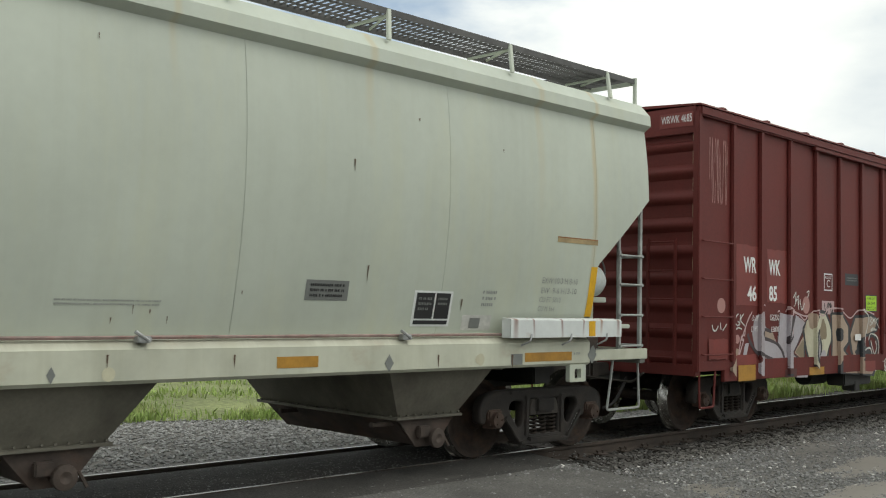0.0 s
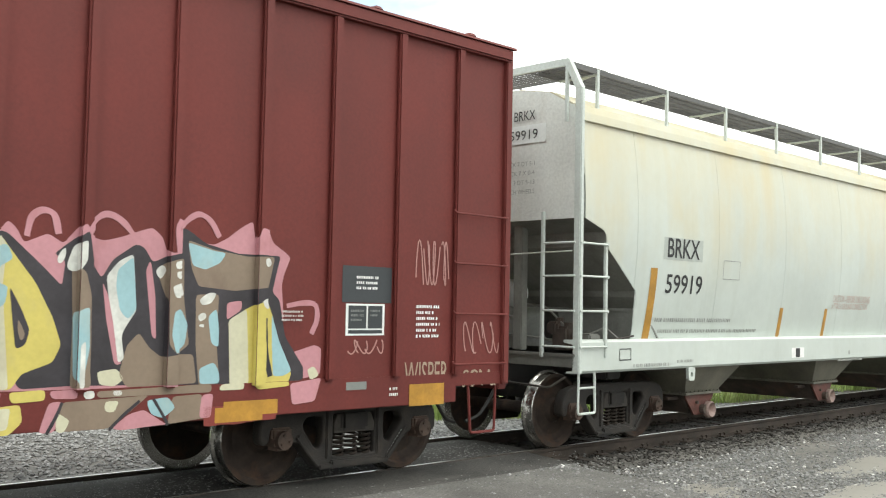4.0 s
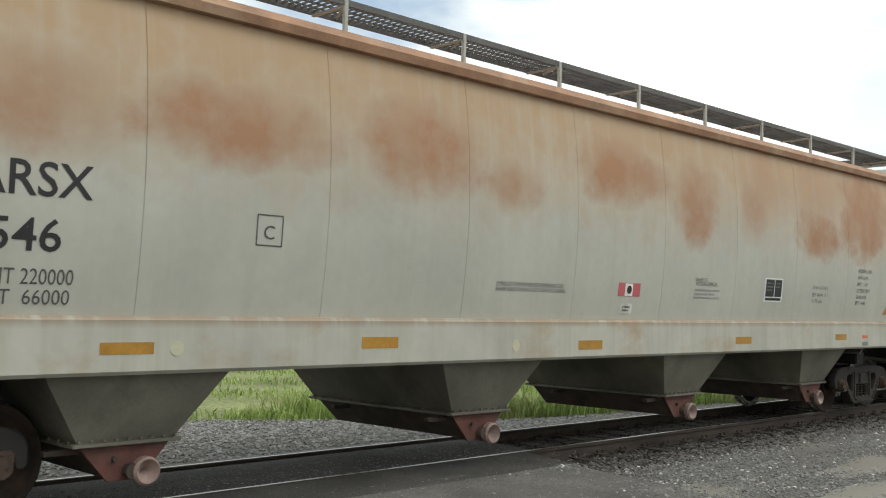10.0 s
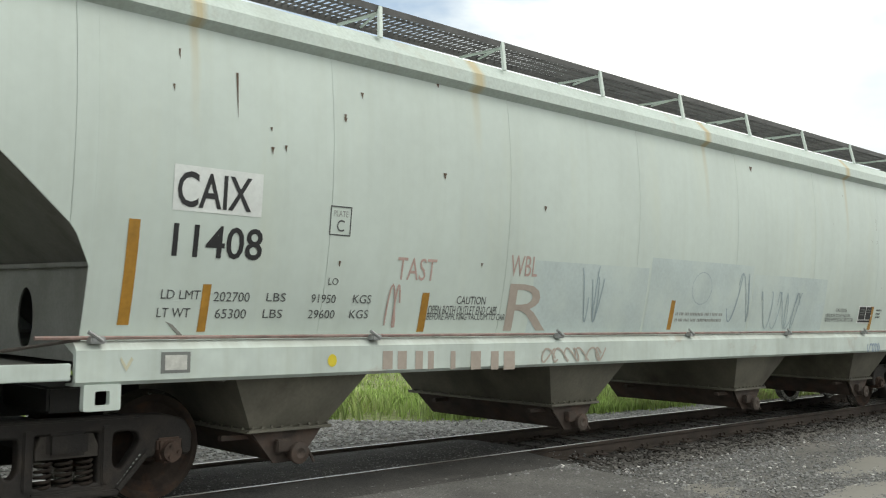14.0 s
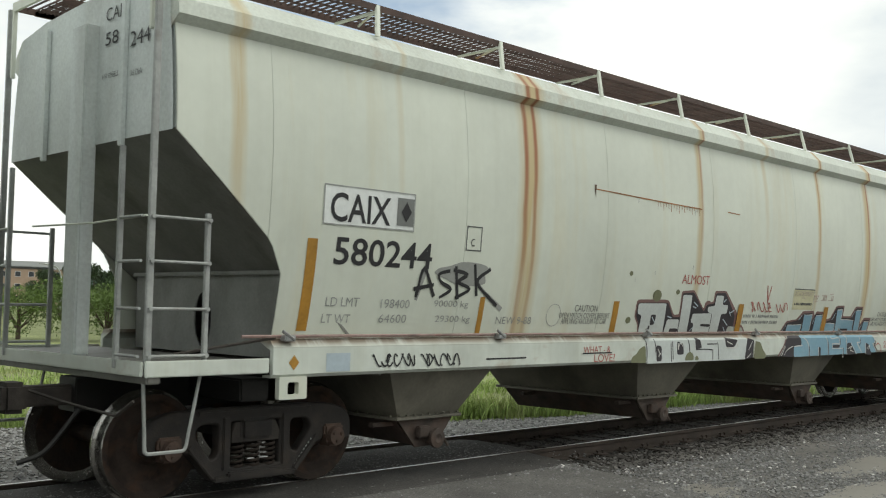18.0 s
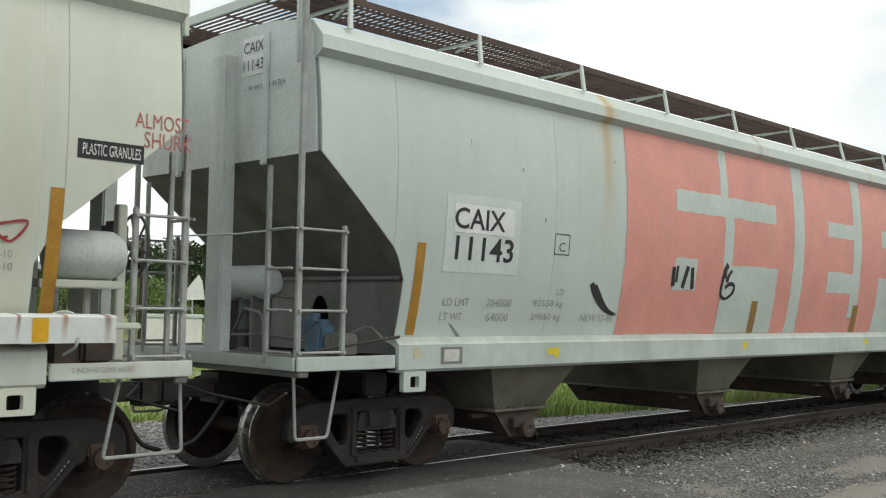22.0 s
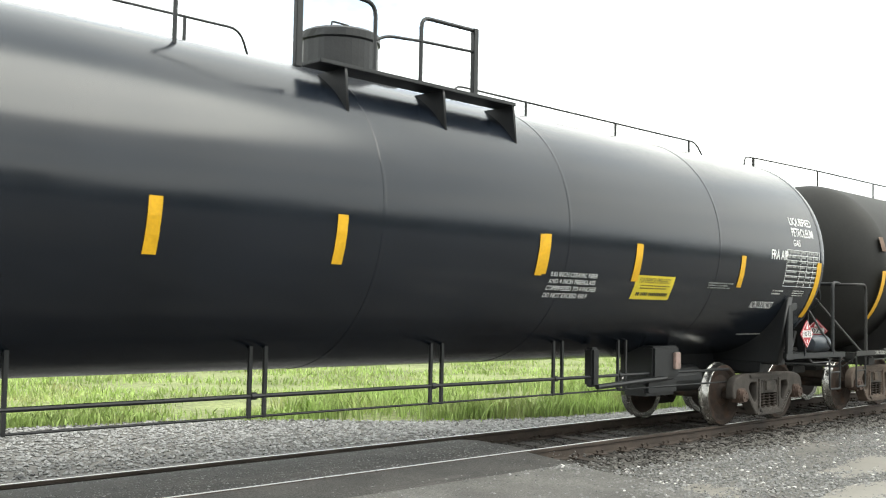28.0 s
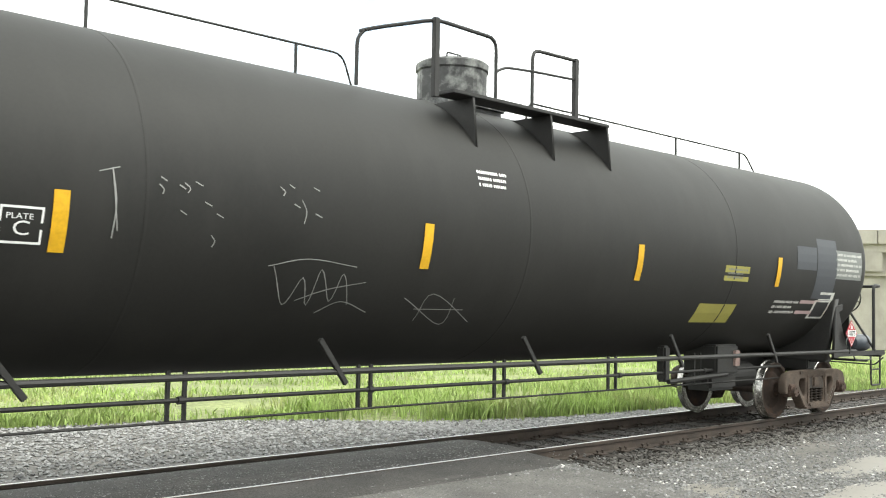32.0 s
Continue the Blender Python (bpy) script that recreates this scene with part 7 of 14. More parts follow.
        part("reservoir_leg", box(-h + 0.60, -h + 0.84, 0.0, 0.06, z, z + 0.58, 0.008), "slope_paint", car)
        part("reservoir_leg", box(-h + 0.60, -h + 0.84, 0.62, 0.68, z, z + 0.58, 0.008), "slope_paint", car)
        bm = box(-h + 0.75, -h + 0.98, -1.25, -1.0, S["deck"], S["deck"] + 0.22, 0.02)
        part("valve_box", bm, "slope_paint", car)
    else:
        # the right deck carries the brake gear
        part("air_reservoir", lathe([(-0.33, 0.02), (-0.30, 0.15), (-0.22, 0.2), (0.22, 0.2), (0.30, 0.15), (0.33, 0.02)], "X", 20), S.get("res", "end_grey"), car, "grey air reservoir", smooth=True).matrix_basis = pose(*((h - 0.92, -0.85, 1.76) if S.get("wrap") else (h - 0.72, -1.10, 2.10)))
        part("reservoir_bracket", box(h - 1.15, h - 0.45, -1.28, -0.92, 1.30 if S.get("wrap") else 1.83, 1.36 if S.get("wrap") else 1.895, 0.01), paint, car)
        part("reservoir_leg", box(h - 0.66, h - 0.60, -1.0, -0.7, 1.25, 1.84, 0.01), paint, car)
        hand_wheel(car, h - (0.30 if S.get("wrap") else 0.10), -0.76 if S.get("wrap") else -0.72, 2.22, 1, "grating")
        part("brake_mast", box(h - 0.36, h - 0.28, -0.95, -0.85, S["deck"], 2.55, 0.008), paint, car, "punched steel brake mast")
        part("brake_valve", bx(box(h - 0.75, h - 0.48, -1.2, -0.9, S["deck"] - 0.01, S["deck"] + 0.28, 0.03), h - 0.95, h - 0.7, -1.15, -0.95, S["deck"], S["deck"] + 0.16), "gate_steel", car, "grimy brake valve block")
        pts = [(h - 0.6, -1.2, S["deck"] + 0.2), (h - 0.9, -1.25, S["deck"] + 0.42), (h - 1.3, -1.2, S["deck"] + 0.3), (h - 1.5, -1.1, S["deck"] + 0.05)]
        part("brake_pipe", tube(bend(pts, 0.08), 0.014, 6), paint, car, smooth=True)
    part("release_rod", rod(bmesh.new(), (-h + 0.4, -1.3, S["deck"] + 0.06), (-h + 1.25, -1.55, S["deck"] + 0.20), 0.014, 6), "truck_steel", car)
    part("safety_cable", tube([(-h - 0.02, -1.55, 2.42), (-h - 0.01, -0.6, 2.40), (-h - 0.02, 0.6, 2.42)], 0.009, 6), paint, car, "end hand hold")
    # uncoupling levers
    for d in (-1, 1):
        pts = [(d * (h + 0.05), -1.5, 0.95), (d * (h + 0.09), -1.3, 0.82), (d * (h + 0.09), -0.3, 0.86), (d * (h + 0.3), -0.12, 0.95)]
        part("uncoupling_lever", tube(bend(pts, 0.05), 0.014, 6), "truck_steel", car)


hopper_fittings(hop_a, 19.46, kind(KIND_N, truck_mat="truck_dark", tall=True, paint="hopper_a"), True, True, True)
hopper_fittings(hop_c, 18.42, kind(KIND_C, gear="left", truck_mat="truck_dark", trim="trim_c", end_paint="end_c", paint="hopper_c"), False, False, False)
hopper_fittings(hop_d, 19.75, kind(KIND_D, truck_mat="truck_dark", trim="trim_d", end_paint="trim_d", paint="hopper_d"), False, False, None)
hopper_fittings(hop_e, 19.46, kind(KIND_N, truck_mat="truck_dark", tall=True, paint="hopper_e"), True, True, True)
hopper_fittings(hop_f, 19.48, kind(KIND_N, truck_mat="truck_dark", tall=True, paint="hopper_f"), True, True, True)
hopper_fittings(hop_g, 19.46, kind(KIND_N, truck_mat="truck_dark", tall=True, paint="hopper_g", valve="valve_blue", gear="left"), False, False, True)


# ---- lettering, tape and paint on the cars ----
def S_N(z):
    return KIND_N["surf"](z)


def S_C(z):
    return KIND_C["surf"](z)


def S_D(z):
    return KIND_D["surf"](z)


def S_SN(z):
    return 1.60 - max(0.0, z - KIND_N["z1"] + 0.07)


def S_SC(z):
    return 1.61


def S_SD(z):
    return 1.58


def S_BOX(z):
    return 1.50


def S_SB(z):
    return 1.5125


S_TANK = tank_surf
S_WORN = worn_surf


def S_EDGE(z):
    return 1.491


def S_DECK(z):
    return 1.589


BOX_RIBS = [r + 0.05 - 12.15 - 7.85 for r in (13.06, 13.89, 14.82, 15.74, 16.63, 17.52, 18.42, 22.3, 23.0, 23.75, 24.6, 25.38, 26.2, 27.02)]


def lay(bm, surf, lift):
    """Press a flat x-z shape onto the near side of a car."""
    for v in bm.verts:
        v.co.y = -(surf(v.co.z) + lift)


def clip_x(bm, a, b):
    for x, n in ((a, (-1, 0, 0)), (b, (1, 0, 0))):
        bmesh.ops.bisect_plane(bm, geom=list(bm.verts) + list(bm.edges) + list(bm.faces), plane_co=(x, 0, 0), plane_no=n, clear_outer=True)


def text_on(car, s, u0, u1, z0, z1, mat_key, surf, bold=0.0, lift=0.004, shear=0.0, line=0.0, ribs=0):
    h = z1 - z0
    bm = glyphs(s, bold, line / max(h, 0.05) if line else 0)
    xs = [v.co.x for v in bm.verts]
    zs = [v.co.z for v in bm.verts]
    x0, x1, a, b = min(xs), max(xs), min(zs), max(zs)
    for v in bm.verts:
        w = (v.co.z - a) / (b - a)
        v.co.x = u0 + (v.co.x - x0) / (x1 - x0) * (u1 - u0 - shear * h) + shear * h * w
        v.co.z = z0 + w * h
    if h > 0.5 and surf is not S_BOX:
        for k in range(1, 6):
            bmesh.ops.bisect_plane(bm, geom=list(bm.verts) + list(bm.edges) + list(bm.faces), plane_co=(0, 0, z0 + h * k / 6), plane_no=(0, 0, 1))
    name = "graffiti_letter" if bold >= 0.05 or line else "lettering"
    if ribs:
        for r in BOX_RIBS:
            if r + 0.05 > u0 and r - 0.05 < u1:
                c = bm.copy()
                clip_x(c, r - 0.05, r + 0.05)
                if c.verts:
                    lay(c, surf, lift + 0.055)
                    part(name, c, mat_key, car)
                else:
                    c.free()
    lay(bm, surf, lift)
    if h < 0.17:
        tagged(part(name, bm, mat_key, car), kind="stuff")
        return
    # one part for each letter
    todo = set(bm.verts)
    while todo:
        seed = todo.pop()
        isle, front = {seed}, [seed]
        while front:
            for e in front.pop().link_edges:
                for v in e.verts:
                    if v in todo:
                        todo.discard(v)
                        isle.add(v)
                        front.append(v)
        one = bmesh.new()
        at = {v: one.verts.new(v.co) for v in isle}
        for f in {f for v in isle for f in v.link_faces}:
            one.faces.new([at[v] for v in f.verts])
        part("letter" if name == "lettering" else name, one, mat_key, car)
    bm.free()


def flat_grid(u0, u1, z0, z1, nu, nz):
    bm = bmesh.new()
    g = [[bm.verts.new((u0 + (u1 - u0) * i / nu, 0, z0 + (z1 - z0) * j / nz)) for j in range(nz + 1)] for i in range(nu + 1)]
    for i in range(nu):
        for j in range(nz):
            bm.faces.new((g[i][j], g[i + 1][j], g[i + 1][j + 1], g[i][j + 1]))
    return bm


def patch_on(car, u0, u1, z0, z1, mat_key, surf, lift=0.003, name="painted_patch"):
    if mat_key in ("bare_g", "salmon", "box_fresh"):
        bm = flat_grid(u0, u1, z0, z1, max(2, int((u1 - u0) / 0.06)), max(2, int((z1 - z0) / 0.06)))
        for v in bm.verts:
            q = v.co.copy()
            v.co.x += 0.022 * noise.noise((q.x * 3, q.z * 7, 3.1))
            v.co.z += 0.022 * noise.noise((q.x * 7, q.z * 3, 8.4))
    else:
        bm = flat_grid(u0, u1, z0, z1, 1, max(1, int((z1 - z0) / 0.12)))
    lay(bm, surf, lift)
    if mat_key in ("amber", "yellow", "amber_dark", "orange_tape"):
        name = "reflective_tape"
    part(name, bm, mat_key, car)


def bars_on(car, u0, u1, z0, z1, mat_key, surf, rows=2, lift=0.004):
    """Small stencilled lines too worn to read."""
    rng = random.Random(int(abs(u0) * 1000) + rows)
    bm = bmesh.new()
    pitch = (z1 - z0) / rows
    for r in range(rows):
        zb, zt = z1 - pitch * (r + 0.74), z1 - pitch * (r + 0.26)
        u = u0
        end = u1 - (u1 - u0) * rng.choice((0, 0, 0.1, 0.2)) * (r > 0)
        while u < end - 0.01:
            w = min(rng.uniform(0.45, 0.8) * (zt - zb), end - u)
            v = [bm.verts.new(p) for p in ((u, 0, zb), (u + w, 0, zb), (u + w, 0, zt), (u, 0, zt))]
            bm.faces.new(v)
            u += w + (0.3 if rng.random() < 0.82 else 0.9) * (zt - zb)
    lay(bm, surf, lift)
    tagged(part("stencil", bm, mat_key, car), kind="stuff")


def frame_on(car, u0, u1, z0, z1, mat_key, surf, w=0.015, lift=0.004):
    bm = bmesh.new()
    for a, b, c, d in ((u0, u1, z0, z0 + w), (u0, u1, z1 - w, z1), (u0, u0 + w, z0 + w, z1 - w), (u1 - w, u1, z0 + w, z1 - w)):
        bm.faces.new([bm.verts.new(p) for p in ((a, 0, c), (b, 0, c), (b, 0, d), (a, 0, d))])
    lay(bm, surf, lift)
    part("stencil_frame", bm, mat_key, car)


def oval_on(car, u0, u1, z0, z1, mat_key, surf, lift=0.004, ring=0.0):
    n = 28
    bm = bmesh.new()
    cu, cz, ru, rz = (u0 + u1) / 2, (z0 + z1) / 2, (u1 - u0) / 2, (z1 - z0) / 2
    rim = [bm.verts.new((cu + ru * math.cos(2 * math.pi * i / n), 0, cz + rz * math.sin(2 * math.pi * i / n))) for i in range(n)]
    if ring:
        inner = [bm.verts.new((cu + (ru - ring) * math.cos(2 * math.pi * i / n), 0, cz + (rz - ring) * math.sin(2 * math.pi * i / n))) for i in range(n)]
        for i in range(n):
            bm.faces.new((rim[i], rim[(i + 1) % n], inner[(i + 1) % n], inner[i]))
    else:
        mid = [bm.verts.new((cu + ru * 0.5 * math.cos(2 * math.pi * i / n), 0, cz + rz * 0.5 * math.sin(2 * math.pi * i / n))) for i in range(n)]
        for i in range(n):
            bm.faces.new((rim[i], rim[(i + 1) % n], mid[(i + 1) % n], mid[i]))
        bm.faces.new(mid)
    lay(bm, surf, lift)
    part("painted_spot", bm, mat_key, car)


def diamond_on(car, u0, u1, z0, z1, mat_key, surf, lift=0.004):
    bm = bmesh.new()
    uc, zc = (u0 + u1) / 2, (z0 + z1) / 2
    bm.faces.new([bm.verts.new(p) for p in ((uc, 0, z0), (u1, 0, zc), (uc, 0, z1), (u0, 0, zc))])
    lay(bm, surf, lift)
    part("diamond_mark", bm, mat_key, car)


def streak_on(car, u0, u1, z0, z1, mat_key, surf, lift=0.0045):
    """Runs of rust: ragged fingers that thin out downwards."""
    rng = random.Random(int(abs(u0) * 997 + z1 * 31))
    bm = bmesh.new()
    n = max(1, int((u1 - u0) / 0.09))
    for i in range(n):
        c = u0 + (u1 - u0) * (i + 0.5) / n
        w = (u1 - u0) / n * rng.uniform(0.35, 0.55)
        zb = z0 + (z1 - z0) * rng.uniform(0, 0.5) * (n > 1)
        k = max(2, int((z1 - zb) / 0.15))
        prev = None
        for j in range(k + 1):
            t = j / k
            z = z1 + (zb - z1) * t
            ww = max(0.0008, w * (1 - t) ** 0.7 * rng.uniform(0.8, 1.15))
            cc = c + 0.3 * w * math.sin(7 * t + i)
            cur = (bm.verts.new((cc - ww, 0, z)), bm.verts.new((cc + ww, 0, z)))
            if prev:
                bm.faces.new((prev[0], prev[1], cur[1], cur[0]))
            prev = cur
    lay(bm, surf, lift)
    part("rust_streak" if mat_key != "white_worn" else "scratch", bm, mat_key, car)


def scribble_on(car, u0, u1, z0, z1, mat_key, surf, seed=1, strokes=4, width=0.01, lift=0.006):
    """A quick looping tag, drawn with a few strokes."""
    rng = random.Random(seed)
    bm = bmesh.new()
    for s in range(strokes):
        a = u0 + (u1 - u0) * s / strokes
        b = u0 + (u1 - u0) * min(1, (s + 1.35) / strokes)
        p, q, r = rng.uniform(0, 6), rng.uniform(2, 5), rng.uniform(0.2, 0.8)
        pts = []
        for i in range(19):
            t = i / 18
            x = a + (b - a) * (0.5 + 0.5 * math.sin(q * t + p))
            z = z0 + (z1 - z0) * (0.5 + 0.5 * math.sin(q * 1.7 * t + p * 1.3 + r * 4))
            pts.append(Vector((x, 0, z)))
        prev = None
        for i, pt in enumerate(pts):
            d = (pts[min(i + 1, 18)] - pts[max(i - 1, 0)])
            d = Vector((-d.z, 0, d.x)).normalized() * width
            cur = (bm.verts.new(pt - d), bm.verts.new(pt + d))
            if prev:
                bm.faces.new((prev[0], prev[1], cur[1], cur[0]))
            prev = cur
    lay(bm, surf, lift)
    for i, v in enumerate(bm.verts):
        v.co.y -= 0.0004 * (i // 38)
    tagged(part("graffiti_tag", bm, mat_key, car), kind="stuff")


def slant_on(car, u0, u1, z0, z1, mat_key, surf, w=0.17, lift=0.004):
    """A tape laid along the slope: falls to the right for w > 0."""
    n = 8
    bm = bmesh.new()
    prev = None
    a = abs(w)
    for i in range(n + 1):
        t = i / n
        c = (u0 + a / 2) + (u1 - u0 - a) * (1 - t if w > 0 else t)
        z = z0 + (z1 - z0) * t
        cur = (bm.verts.new((c - a / 2, 0, z)), bm.verts.new((c + a / 2, 0, z)))
        if prev:
            bm.faces.new((prev[0], prev[1], cur[1], cur[0]))
        prev = cur
    lay(bm, surf, lift)
    part("reflective_tape", bm, mat_key, car)


def tick_on(car, u0, u1, z0, z1, mat_key, surf, lift=0.006):
    """A brush stroke sweeping down to the right."""
    bm = bmesh.new()
    prev = None
    for i in range(15):
        t = i / 14
        x = u0 + (u1 - u0) * t
        z = z1 - (z1 - z0) * (1 - (1 - t) ** 2.2)
        w = 0.045 * (1 - t) ** 0.7 * (0.6 + 0.4 * min(1, t * 6)) + 0.006
        cur = (bm.verts.new((x - w, 0, z - w * 0.4)), bm.verts.new((x + w, 0, z + w * 0.6)))
        if prev:
            bm.faces.new((prev[0], prev[1], cur[1], cur[0]))
        prev = cur
    lay(bm, surf, lift)
    part("graffiti_tag", bm, mat_key, car)


def placard_on(car, u0, u1, z0, z1, mat_key, surf):
    """A dark data panel with a pale rim and two columns."""
    w, h = u1 - u0, z1 - z0
    patch_on(car, u0, u1, z0, z1, "white_fresh", surf, 0.003, name="data_panel")
    zm = z0 + h * 0.22
    patch_on(car, u0 + 0.06 * w, u0 + 0.52 * w, zm, z1 - 0.06 * h, mat_key, surf, 0.006, name="data_panel")
    patch_on(car, u0 + 0.56 * w, u1 - 0.06 * w, zm, z1 - 0.06 * h, mat_key, surf, 0.006, name="data_panel")
    patch_on(car, u0 + 0.06 * w, u1 - 0.06 * w, z0 + 0.06 * h, z0 + 0.17 * h, mat_key, surf, 0.006, name="data_panel")
    bars_on(car, u0 + 0.12 * w, u0 + 0.46 * w, zm + 0.2 * h, z1 - 0.15 * h, "grey_patch", surf, 3, 0.009)
    bars_on(car, u0 + 0.62 * w, u1 - 0.12 * w, zm + 0.35 * h, z1 - 0.15 * h, "grey_patch", surf, 2, 0.009)


def table_on(car, u0, u1, z0, z1, mat_key, surf):
    """A white ruled test table."""
    rows, cols = 7, (0, 0.42, 0.62, 0.82, 1)
    bm = bmesh.new()
    for i in range(rows + 1):
        z = z0 + (z1 - z0) * i / rows
        for j in range(4):
            a, b = u0 + (u1 - u0) * cols[j], u0 + (u1 - u0) * cols[j + 1]
            bm.faces.new([bm.verts.new(p) for p in ((a, 0, z - 0.004), (b, 0, z - 0.004), (b, 0, z + 0.004), (a, 0, z + 0.004))])
    for c in cols:
        u = u0 + (u1 - u0) * c
        for i in range(rows):
            a, b = z0 + (z1 - z0) * i / rows, z0 + (z1 - z0) * (i + 1) / rows
            bm.faces.new([bm.verts.new(p) for p in ((u - 0.005, 0, a), (u + 0.005, 0, a), (u + 0.005, 0, b), (u - 0.005, 0, b))])
    lay(bm, surf, 0.005)
    tagged(part("test_table", bm, mat_key, car), "white ruled test table painted on the tank", kind="stuff")
    for j in range(4):
        a, b = u0 + (u1 - u0) * (cols[j] + 0.02), u0 + (u1 - u0) * (cols[j + 1] - 0.02)
        bars_on(car, a + 0.01, b - 0.02, z0 + 0.035, z1 + 0.01, "faint", surf, rows)


# salmon block: bays between the seams, with bare strokes over it
for a, b in ((-4.76, -2.3), (-2.3, 0.1), (0.1, 2.5), (2.5, 4.50)):
    patch_on(hop_g, a, b, 1.44, 4.03, "salmon", S_N, 0.0032, name="painted_block")
# pale green hopper
bars_on(hop_a, 2.121, 3.005, 1.695, 1.756, "faint", S_N, 2)
patch_on(hop_a, 4.425, 4.923, 1.777, 1.964, "grey_patch", S_N)
bars_on(hop_a, 4.476, 4.869, 1.798, 1.944, "black", S_N, 3, lift=0.007)
placard_on(hop_a, 5.776, 6.319, 1.536, 1.899, "black", S_N)
patch_on(hop_a, 6.506, 6.953, 1.500, 1.657, "white_worn", S_N)
patch_on(hop_a, 6.619, 6.776, 1.518, 1.627, "grey_patch", S_N, lift=0.007)
bars_on(hop_a, 6.764, 6.977, 1.738, 1.938, "faint", S_N, 3)
patch_on(hop_a, 7.904, 8.659, 2.556, 2.569, "rust", S_N, lift=0.005)
patch_on(hop_a, 7.908, 8.663, 2.504, 2.556, "rust_pale", S_N, lift=0.003)
streak_on(hop_a, 5.122, 5.141, 1.958, 2.119, "rust_dark", S_N)
streak_on(hop_a, 4.876, 4.893, 2.988, 3.105, "rust_dark", S_N)
streak_on(hop_a, 2.351, 2.363, 3.743, 3.798, "rust_dark", S_N)
streak_on(hop_a, 5.715, 5.735, 3.580, 3.615, "rust_dark", S_N)
streak_on(hop_a, 6.951, 6.975, 3.416, 3.453, "rust_dark", S_N)
streak_on(hop_a, 3.072, 3.085, 1.554, 1.619, "rust_dark", S_N)
streak_on(hop_a, 2.761, 2.773, 1.635, 1.707, "rust_dark", S_N)
streak_on(hop_a, 2.911, 2.924, 1.627, 1.673, "rust_dark", S_N)
streak_on(hop_a, 2.584, 2.597, 1.554, 1.607, "rust_dark", S_N)
streak_on(hop_a, 6.450, 6.472, 1.703, 1.821, "rust_dark", S_N)
streak_on(hop_a, 3.750, 3.765, 1.804, 1.843, "rust_dark", S_N)
patch_on(hop_a, 4.077, 4.529, 1.175, 1.275, "amber", S_SN)
diamond_on(hop_a, 5.324, 5.440, 1.101, 1.275, "grey_patch", S_SN)
diamond_on(hop_a, 2.039, 2.107, 1.114, 1.246, "grey_patch", S_SN)
diamond_on(hop_a, 8.482, 8.658, 1.101, 1.314, "grey_patch", S_SN)
oval_on(hop_a, 2.467, 2.577, 1.117, 1.229, "cream", S_SN)
oval_on(hop_a, 6.580, 6.693, 1.144, 1.245, "cream", S_SN)
streak_on(hop_a, 2.500, 2.518, 1.221, 1.324, "rust_dark", S_SN)
streak_on(hop_a, 3.634, 3.656, 1.189, 1.303, "rust_dark", S_SN)
streak_on(hop_a, 6.027, 6.059, 1.120, 1.256, "rust_dark", S_SN)
streak_on(hop_a, 7.141, 7.178, 1.088, 1.235, "rust_dark", S_SN)
text_on(hop_a, 'EXW 10-3 H 8-10', 7.709, 8.348, 2.027, 2.094, "faint", S_N)
text_on(hop_a, 'EW  9-6 H13-10', 7.713, 8.348, 1.912, 1.979, "faint", S_N)
text_on(hop_a, 'CU FT 5810', 7.701, 8.082, 1.813, 1.874, "faint", S_N)
text_on(hop_a, 'CU M 164', 7.700, 7.993, 1.712, 1.769, "faint", S_N)
patch_on(hop_a, 8.577, 8.699, 1.653, 2.245, "yellow", S_N)
patch_on(hop_a, 7.366, 8.190, 1.151, 1.252, "amber", S_SN)
diamond_on(hop_a, 8.527, 8.648, 1.183, 1.322, "grey_patch", S_SN)
bars_on(hop_a, 8.228, 8.338, 1.201, 1.259, "faint", S_SN, 1)
patch_on(hop_a, 7.138, 7.327, 1.124, 1.243, "grey_patch", S_SN)
oval_on(hop_a, 6.602, 6.716, 1.132, 1.258, "cream", S_SN)
# red box car
patch_on(box_red_car, -6.760, -6.071, 1.850, 2.725, "box_fresh", S_BOX)
patch_on(box_red_car, -5.829, -5.190, 1.899, 2.705, "box_fresh", S_BOX)
text_on(box_red_car, 'WR', -6.554, -6.171, 2.323, 2.556, "white", S_BOX, bold=0.03, lift=0.008)
text_on(box_red_car, 'WK', -5.787, -5.416, 2.309, 2.549, "white", S_BOX, bold=0.03, lift=0.008)
text_on(box_red_car, '46', -6.444, -6.165, 1.907, 2.140, "white", S_BOX, bold=0.03, lift=0.008)
text_on(box_red_car, '85', -5.776, -5.525, 1.918, 2.152, "white", S_BOX, bold=0.03, lift=0.008)
patch_on(box_red_car, -7.535, -7.019, 1.076, 1.362, "box_fresh", S_BOX, lift=0.018)
patch_on(box_red_car, -6.727, -6.222, 0.752, 0.980, "amber", S_SB, lift=0.012)
patch_on(box_red_car, -6.779, -6.192, 0.980, 1.129, "box_fresh", S_SB, lift=0.006)
oval_on(box_red_car, -7.291, -7.066, 1.725, 1.939, "dusty_pink", S_BOX)
scribble_on(box_red_car, -7.520, -7.020, 3.259, 4.185, "dusty_pink", S_BOX, 3, 7, 0.004)
frame_on(box_red_car, -3.880, -3.568, 2.124, 2.408, "white", S_BOX, 0.02)
text_on(box_red_car, 'PLATE', -3.842, -3.611, 2.317, 2.362, "white", S_BOX)
text_on(box_red_car, 'C', -3.780, -3.659, 2.182, 2.304, "white", S_BOX)
patch_on(box_red_car, -3.061, -2.522, 2.238, 2.436, "dark_patch", S_BOX)
bars_on(box_red_car, -3.007, -2.579, 2.300, 2.382, "grey_patch", S_BOX, 2, lift=0.007)
